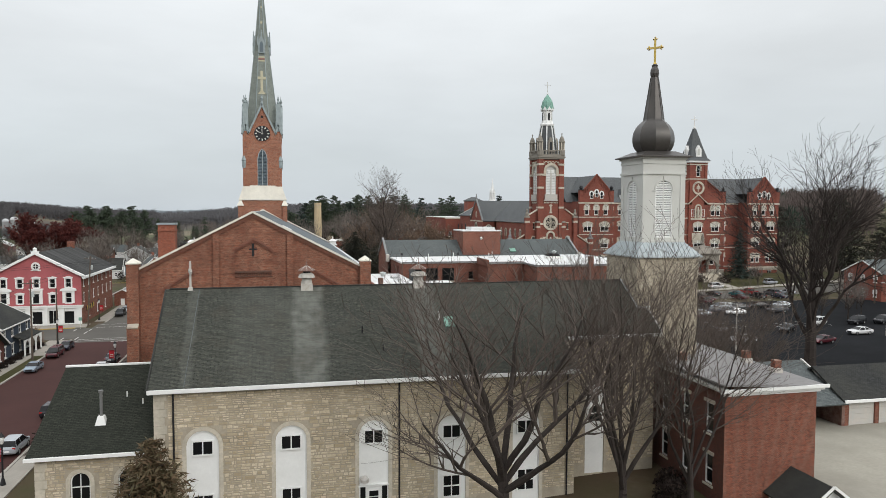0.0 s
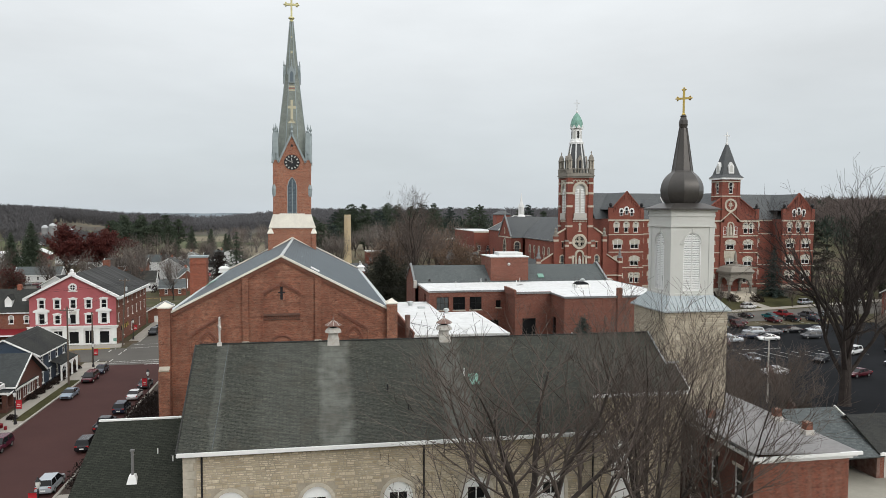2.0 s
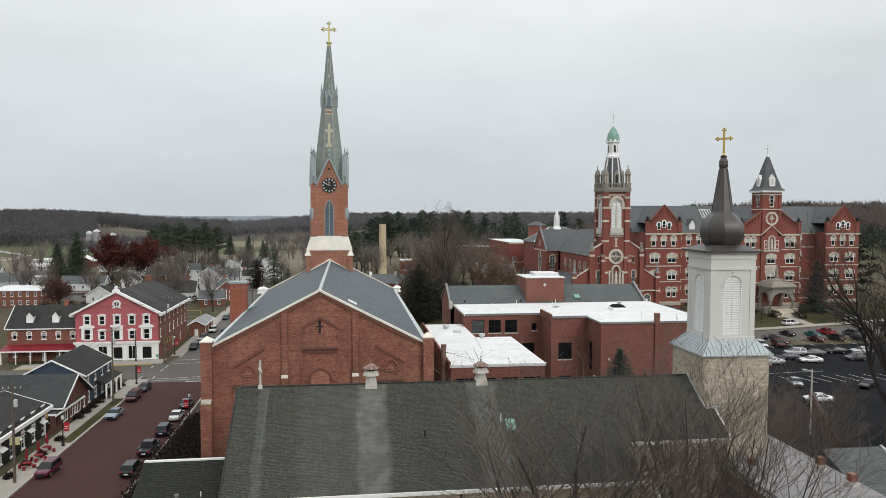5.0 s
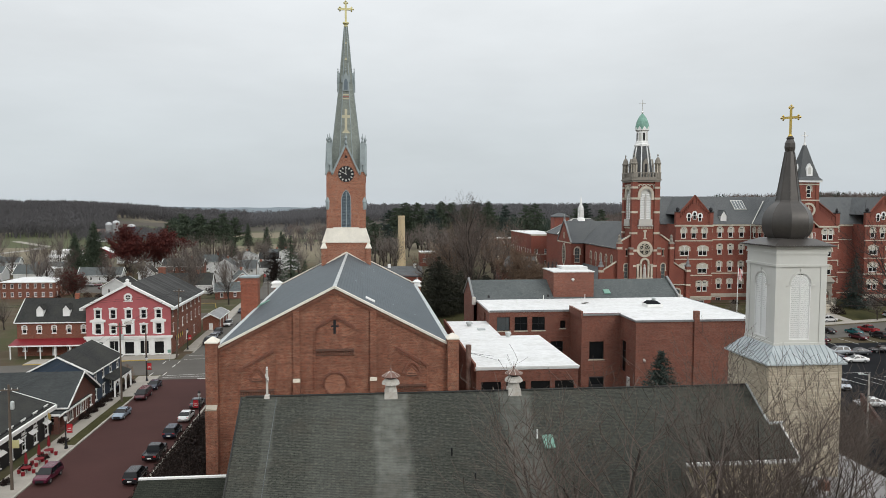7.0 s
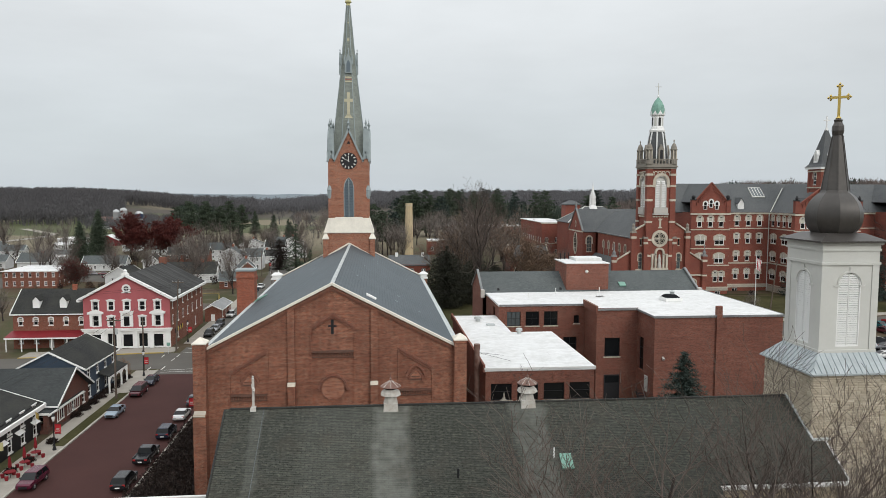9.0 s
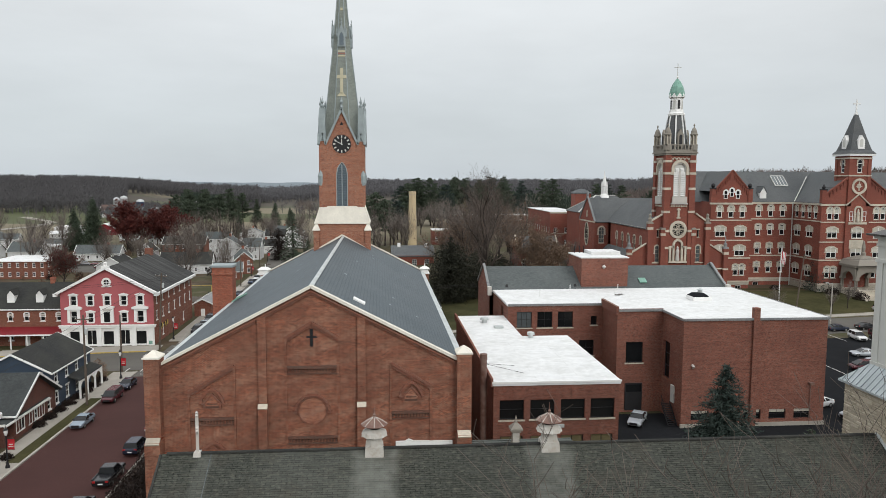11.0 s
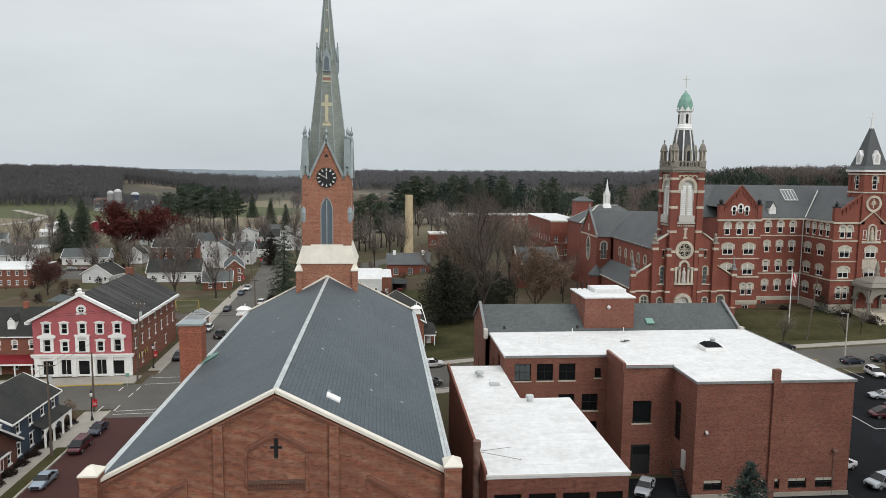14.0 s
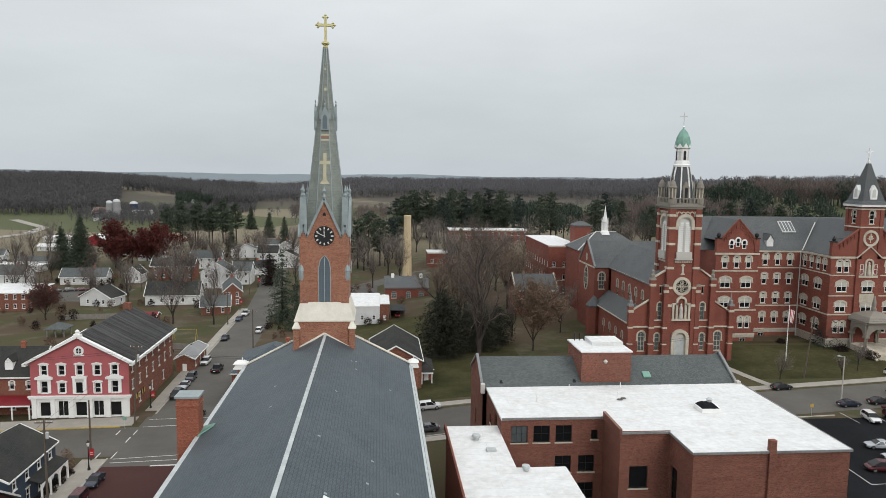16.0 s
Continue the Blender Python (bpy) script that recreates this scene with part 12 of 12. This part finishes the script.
for args in ((-39.6, 99.2, -92, "suv", "purple", "at the kerb by the restaurant"), (-39.4, 125.7, -91, "sedan", "bluegrey", "at the kerb"), (-39.5, 137.2, -90, "van", "maroon", "at the kerb"), (-39.5, 144.0, -90, "sedan", "navy", "at the kerb"),
             (-28.7, 115.3, 90, "suv", "navy", "beside the church"), (-28.7, 106.4, 90, "pickup", "black", "beside the church"), (-28.7, 98.0, 90, "suv", "black", "beside the church"), (-28.7, 123.5, 90, "sedan", "white", "beside the church"),
             (-28.5, 84.2, 90, "suv", "silver", "beside the church"), (-28.7, 131, 90, "sedan", "grey", "beside the church"),
             (-38.8, 186.5, -90, "suv", "black", "on the side street"), (-38.9, 193.2, -90, "sedan", "silver", "on the side street"), (-39.0, 199.5, -90, "suv", "grey", "on the side street"), (-39.0, 213.5, -91, "suv", "white", "on the side street"),
             (-34.6, 206.5, 88, "pickup", "black", "in the side street"), (-39.8, 240.2, -90, "sedan", "navy", "on the side street"), (-41.2, 268.5, -92, "sedan", "blue", "on the side street"), (-40.8, 277.5, -92, "pickup", "white", "on the side street"),
             (-31.6, 249.5, 90, "suv", "white", "on the far side of the street"), (-31.0, 173.8, 90, "sedan", "grey", "near the crossing"),
             (14.6, 170.6, 3, "suv", "white", "on the cross street"), (7.5, 158.4, 183, "sedan", "white", "on the cross street"), (13.2, 158.8, 183, "sedan", "grey", "on the cross street"),
             (92.0, 177.2, 8, "sedan", "black", "below the convent lawn"), (99.6, 165.6, 5, "sedan", "navy", "at the car park entrance"), (107, 166.8, 5, "sedan", "black", "at the car park entrance"), (98.2, 157.2, 262, "suv", "white", "in a bay"), (103.0, 157.6, 262, "suv", "maroon", "in a bay"),
             (90.3, 144.2, 170, "sedan", "silver", "in the car park"), (84.0, 135.2, 172, "van", "maroon", "in the car park"), (96.0, 143.0, 170, "sedan", "navy", "in the car park"), (64.0, 117.0, 200, "sedan", "white", "by the school wall"), (66.0, 111.8, 196, "suv", "silver", "by the school wall"), (62.4, 123.5, 170, "sedan", "white", "by the school wall"),
             (54.6, 97.4, 120, "van", "maroon", "in the school yard"), (36.0, 112.4, 238, "sedan", "silver", "in the school yard"), (10.6, 264.5, -90, "sedan", "red", "under the car shelter"),
             (125.0, 186.0, 8, "suv", "white", "on the convent street"), (147, 190.6, 10, "suv", "silver", "on the convent street"), (114.6, 171.6, 95, "sedan", "black", "in a bay"), (120.5, 169.8, 95, "sedan", "teal", "in a bay"), (125.8, 171.8, 95, "pickup", "red", "in a bay"), (131.6, 170.0, 95, "suv", "grey", "in a bay"), (137.4, 171.0, 95, "sedan", "silver", "in a bay"),
             (106.0, 161.4, 95, "sedan", "maroon", "in a bay"), (100.6, 147.5, 172, "suv", "silver", "in the car park"), (104.8, 146.8, 172, "sedan", "grey", "in the car park"), (111.2, 148.4, 172, "sedan", "black", "in the car park"), (99.0, 139.8, 172, "sedan", "white", "in the car park"), (117.4, 148.0, 172, "sedan", "silver", "in the car park"), (82.7, 121.0, 250, "sedan", "silver", "in the car park"),
             (115.5, 123.0, 200, "suv", "black", "in the car park"), (121.5, 122.6, 200, "suv", "black", "in the car park"), (106.5, 112.5, 180, "sedan", "white", "in the car park"), (95.0, 118.0, 215, "sedan", "black", "in the car park"),
             (79.4, 109.9, 170, "sedan", "white", "in the car park"), (106.2, 123.3, 200, "suv", "white", "in the car park"), (92.8, 106.2, 190, "sedan", "maroon", "in the car park"), (122.8, 164.0, 95, "suv", "black", "in a bay"), (116.8, 163.2, 95, "sedan", "maroon", "in a bay"), (128.6, 163.0, 95, "sedan", "navy", "in a bay"),
             (89.8, 139.2, 172, "sedan", "silver", "in the car park"), (110.4, 140.6, 172, "suv", "grey", "in the car park"), (165, 192.0, 12, "suv", "white", "on the convent street"), (56.0, 68.0, -90, "sedan", "black", "under the carport"), (-124, 329, 20, "sedan", "black", "behind the houses"), (-120, 331, 20, "suv", "grey", "behind the houses"), (-116, 332, 20, "sedan", "maroon", "behind the houses"), (-130, 333, 10, "sedan", "white", "behind the houses"), (-128, 318, 30, "suv", "silver", "behind the houses"), (-98, 313, 5, "pickup", "navy", "beside the white house"), (-104, 316, 5, "suv", "black", "beside the white house"), (-110, 320, 10, "sedan", "maroon", "beside the white house"), (-146, 286, 90, "suv", "silver", "by the workshop"), (-196, 392, 0, "sedan", "white", "on the gravel lot"), (-201, 398, 0, "suv", "grey", "on the gravel lot"), (-190, 400, 10, "sedan", "silver", "on the gravel lot"), (-184, 410, 0, "suv", "white", "on the gravel lot"),  (-254, 590, 60, "sedan", "white", "on the country lane")):
    car(*args)


# ---- poles, lamps, wires, signs ----
def street_lamp(x, y, side=1, h=4.6):
    b = thing("street_lamp", at(x, y, 0.1), "black iron street lamp with a red banner", "street lamp", "street lamps")
    bm = bmesh.new()
    lathe(bm, [(0.26, 0), (0.24, 0.25), (0.14, 0.6), (0.09, 0.9), (0.07, h - 0.7), (0.12, h - 0.6)], 10)
    part("post", bm, M_BLACK, b)
    bm = bmesh.new()
    lathe(bm, [(0.12, h - 0.6), (0.24, h - 0.2), (0.2, h + 0.1)], 8)
    lm = part("lantern", bm, M_LIGHT, b)
    bm = bmesh.new()
    lathe(bm, [(0.28, h + 0.08), (0.12, h + 0.3), (0.03, h + 0.55)], 8)
    part("lantern_cap", bm, M_BLACK, lm)
    bm = bmesh.new()
    bar(bm, (0, 0, h - 1.0), (side * 0.95, 0, h - 1.0), 0.04, 0.04)
    bar(bm, (0, 0, h - 2.35), (side * 0.95, 0, h - 2.35), 0.04, 0.04)
    part("bracket", bm, M_BLACK, b)
    bm = bmesh.new()
    n = 6
    for i in range(n):
        za, zb = h - 1.02 - 1.3 * i / n, h - 1.02 - 1.3 * (i + 1) / n
        w = 0.05 * math.sin(i * 1.1), 0.05 * math.sin((i + 1) * 1.1)
        y0, y1 = sorted((side * 0.14, side * 0.92))
        face(bm, ((y0, w[0] - 0.01, za), (y1, w[0] - 0.01, za), (y1, w[1] - 0.01, zb), (y0, w[1] - 0.01, zb)))
        face(bm, ((y1, w[0] + 0.01, za), (y0, w[0] + 0.01, za), (y0, w[1] + 0.01, zb), (y1, w[1] + 0.01, zb)))
    bn = part("banner", bm, M_RED, b, "red cloth banner")
    bm = bmesh.new()
    for i, (ya, yb) in enumerate(((0.25, 0.8), (0.3, 0.75))):
        lo, hi = sorted((side * ya, side * yb))
        box(bm, lo, -0.075, h - 2.0 + i * 0.28, hi, 0.075, h - 1.9 + i * 0.28)
    part("lettering", bm, M_WHITE_WORN, bn)


for x, y, s in ((-42.0, 110.6, 1), (-42.4, 149.2, 1), (-26.0, 73.6, -1), (-26.2, 121.5, -1), (-42.0, 179.5, 1), (-42.6, 214, 1), (-44.6, 288, 1), (-46.5, 338, 1), (-42.0, 88, 1)):
    street_lamp(x, y, s)


def utility_pole(x, y, h, arms=1, lean=0.0, material=None, label="weathered wooden utility pole with a crossarm"):
    b = thing("utility_pole", at(x, y) @ pose(0, 0, 0, 0, lean, 0), label, "utility pole", "utility poles")
    bm = bmesh.new()
    frustum(bm, (0, 0, -0.5), (0, 0, h), 0.19, 0.12, 10)
    part("shaft", bm, material or M_WOODPOLE, b)
    for i in range(arms):
        bm = bmesh.new()
        box(bm, -1.2, -0.2, h - 0.7 - i * 1.2, 1.2, -0.08, h - 0.55 - i * 1.2)
        a = part("crossarm", bm, M_WOODPOLE, b)
        for u in (-1.05, -0.4, 0.4, 1.05):
            bm = bmesh.new()
            lathe(bm, [(0.05, h - 0.55 - i * 1.2), (0.06, h - 0.4 - i * 1.2), (0.02, h - 0.33 - i * 1.2)], 6, u, -0.14)
            part("insulator", bm, M_STEEPLE, a)
    if arms and h > 12:
        bm = bmesh.new()
        lathe(bm, [(0.2, h - 3.0), (0.24, h - 2.9), (0.24, h - 2.1), (0.1, h - 2.0)], 10, 0.35, 0)
        part("transformer", bm, M_SKIRT, b)
    return b


utility_pole(-42.4, 134.8, 14.0, 1)
utility_pole(-43.6, 153.2, 10.5, 0, label="plain wooden pole by the crossing")
utility_pole(-42.2, 170.4, 15.8, 1, 3.0)
utility_pole(-34.0 + 4.6, 226, 11.5, 1)
utility_pole(-42.4, 96.0, 13.0, 1)
utility_pole(-43.5, 262, 11, 1)
utility_pole(-47, 320, 11, 1)
utility_pole(101.7, 184.5, 14.5, 0, 6.0, label="leaning wooden pole on the convent lawn")
utility_pole(146, 150, 12, 1)
utility_pole(-92, 330, 10, 1)
utility_pole(-150, 340, 10, 1)
utility_pole(-220, 560, 11, 1)


def light_pole(x, y, h):
    b = thing("light_pole", at(x, y), "pale slender car park light pole", "light pole", "light poles")
    bm = bmesh.new()
    frustum(bm, (0, 0, 0), (0, 0, h), 0.14, 0.1, 8)
    part("shaft", bm, M_POLE_PALE, b)
    bm = bmesh.new()
    bar(bm, (0, 0, h - 0.2), (-1.1, 0, h), 0.08, 0.08)
    box(bm, -1.5, -0.16, h - 0.05, -0.9, 0.16, h + 0.1)
    part("lamp_head", bm, M_SKIRT, b)


for p in ((98.6, 166.6, 10.2), (66.5, 93.5, 9.5), (110, 110, 10)):
    light_pole(*p)


def flagpole():
    b = thing("flagpole", at(104.1, 195.9), "white flagpole with a furled striped flag", "flagpole")
    bm = bmesh.new()
    frustum(bm, (0, 0, 0), (0, 0, 13.8), 0.13, 0.07, 8)
    lathe(bm, [(0.02, 13.75), (0.13, 13.9), (0.02, 14.05)], 8)
    part("pole", bm, M_WHITE, b)
    for i in range(7):
        bm = bmesh.new()
        u0, u1 = 0.12 + i * 0.2, 0.12 + (i + 1) * 0.2
        face(bm, ((u0, 0.08 * math.sin(i * 2), 13.3 - u0 * 0.5), (u1, 0.08 * math.sin(i * 2 + 2), 13.3 - u1 * 0.5), (u1 * 0.8, 0.08 * math.sin(i * 2 + 2) + 0.05, 10.2 - u1 * 0.5), (u0 * 0.8, 0.08 * math.sin(i * 2) + 0.05, 10.2 - u0 * 0.5)))
        part("flag_stripe", bm, M_RED if i % 2 else M_WHITE, b)


flagpole()


def wires():
    spans = [((-42.4, 134.8, 13.5), (-42.2, 170.4, 15.0)), ((-42.4, 96, 12.5), (-42.4, 134.8, 13.5)), ((-42.4, 96, 12.5), (-42.4, 40, 13)), ((-42.2, 170.4, 15.2), (-43.5, 262, 10.5)), ((-43.5, 262, 10.5), (-47, 320, 10)), ((-42.2, 170.4, 14.6), (-90, 172, 12)),
             ((-42.2, 170.4, 14.6), (-29.4, 226, 11)), ((101.7, 184.5, 17), (30, 171.5, 13)), ((101.7, 184.5, 17), (190, 199, 17)), ((30, 171.5, 13), (-42.2, 170.4, 14.2)), ((98.6, 166.6, 12), (146, 150, 15))]
    for i, (a, b_) in enumerate(spans):
        for off in (0.0, 0.7):
            ob = thing("overhead_wire", Matrix.Translation(a), "thin black overhead wire", "wire", "overhead wires")
            a0, b0 = Vector((off, 0, -off * 0.5)), Vector(b_) - Vector(a) + Vector((off, 0, -off * 0.5))
            bm, rows_ = bmesh.new(), []
            across = Vector((b0.y - a0.y, a0.x - b0.x, 0)).normalized()
            for j in range(13):
                k = j / 12
                q = a0.lerp(b0, k) - Vector((0, 0, 4 * k * (1 - k) * 0.015 * (b0 - a0).length))
                rows_.append([bm.verts.new(q + across * 0.022 * c + Vector((0, 0, 0.022 * e))) for c, e in ((-1, 0), (0, 1), (1, 0), (0, -1))])
            for p, q in zip(rows_, rows_[1:]):
                for c in range(4):
                    bm.faces.new((p[c], p[(c + 1) % 4], q[(c + 1) % 4], q[c]))
            part("cable", bm, M_CABLE, ob)


wires()


def terrace():
    for x, y in ((-43.2, 101.4), (-43.0, 104.6), (-43.2, 108.0)):
        b = thing("folded_umbrella", at(x, y, 0.15), "closed red patio umbrella over a round red table", "umbrella", "terrace umbrellas")
        bm = bmesh.new()
        frustum(bm, (0, 0, 0), (0, 0, 2.7), 0.03, 0.03, 8)
        part("pole", bm, M_BLACK, b)
        bm = bmesh.new()
        lathe(bm, [(0.16, 1.25), (0.24, 1.5), (0.13, 2.5), (0.02, 2.75)], 8)
        part("canopy", bm, M_RED_DEEP, b)
        bm = bmesh.new()
        lathe(bm, [(0.6, 0.72), (0.62, 0.76), (0.6, 0.8)], 14)
        part("tabletop", bm, M_RED_DEEP, b)
        for i in range(4):
            a = i * 1.5708
            bm = bmesh.new()
            frustum(bm, (0.9 * math.cos(a), 0.9 * math.sin(a), 0), (0.9 * math.cos(a), 0.9 * math.sin(a), 0.46), 0.2, 0.24, 8)
            part("stool", bm, M_RED_DEEP, b)
    # seasonal flags and crossing signs
    b = thing("flag_bracket", at(-45.2, 112.6), "small house pole with a yellow and red flag", "flag")
    bm = bmesh.new()
    frustum(bm, (0, 0, 0), (0, 0, 5.2), 0.05, 0.04, 8)
    part("pole", bm, M_STEEPLE, b)
    bm = bmesh.new()
    slab(bm, [(0, 0.05, 4.9), (0, 1.0, 4.2), (0.05, 0.8, 3.4), (0.05, 0.05, 4.0)], 0.02)
    part("cloth", bm, M_KERB_YELLOW, b)
    for x, y, z in ((-44.3, 176.5, 3.3), (-44.3, 180.0, 3.3)):
        b = thing("wall_flag", at(x, y, z), "slanting wall flag with orange and black stripes", "flag", "wall flags")
        bm = bmesh.new()
        frustum(bm, (-0.3, 0, 0), (1.1, 0, 1.3), 0.03, 0.03, 6)
        part("staff", bm, M_BLACK, b)
        for i in range(4):
            bm = bmesh.new()
            slab(bm, [(0.3 + i * 0.2, 0.02, 0.5 + i * 0.2), (0.5 + i * 0.2, 0.02, 0.7 + i * 0.2), (0.55 + i * 0.2, 0.05, -0.3 + i * 0.2), (0.35 + i * 0.2, 0.05, -0.5 + i * 0.2)], 0.02)
            part("stripe", bm, M_KERB_YELLOW if i % 2 else M_BLACK, b)
    for x, y, m_ in ((-26.6, 152.6, M_WHITE), (88, 160.0, M_KERB_YELLOW), (-43.0, 167.5, M_COPPER)):
        b = thing("road_sign", at(x, y), "small road sign on a thin post", "road sign")
        bm = bmesh.new()
        frustum(bm, (0, 0, 0), (0, 0, 2.6), 0.03, 0.03, 6)
        part("post", bm, M_SKIRT, b)
        bm = bmesh.new()
        box(bm, -0.35, -0.03, 1.9, 0.35, 0.0, 2.6)
        part("plate", bm, m_, b)


terrace()
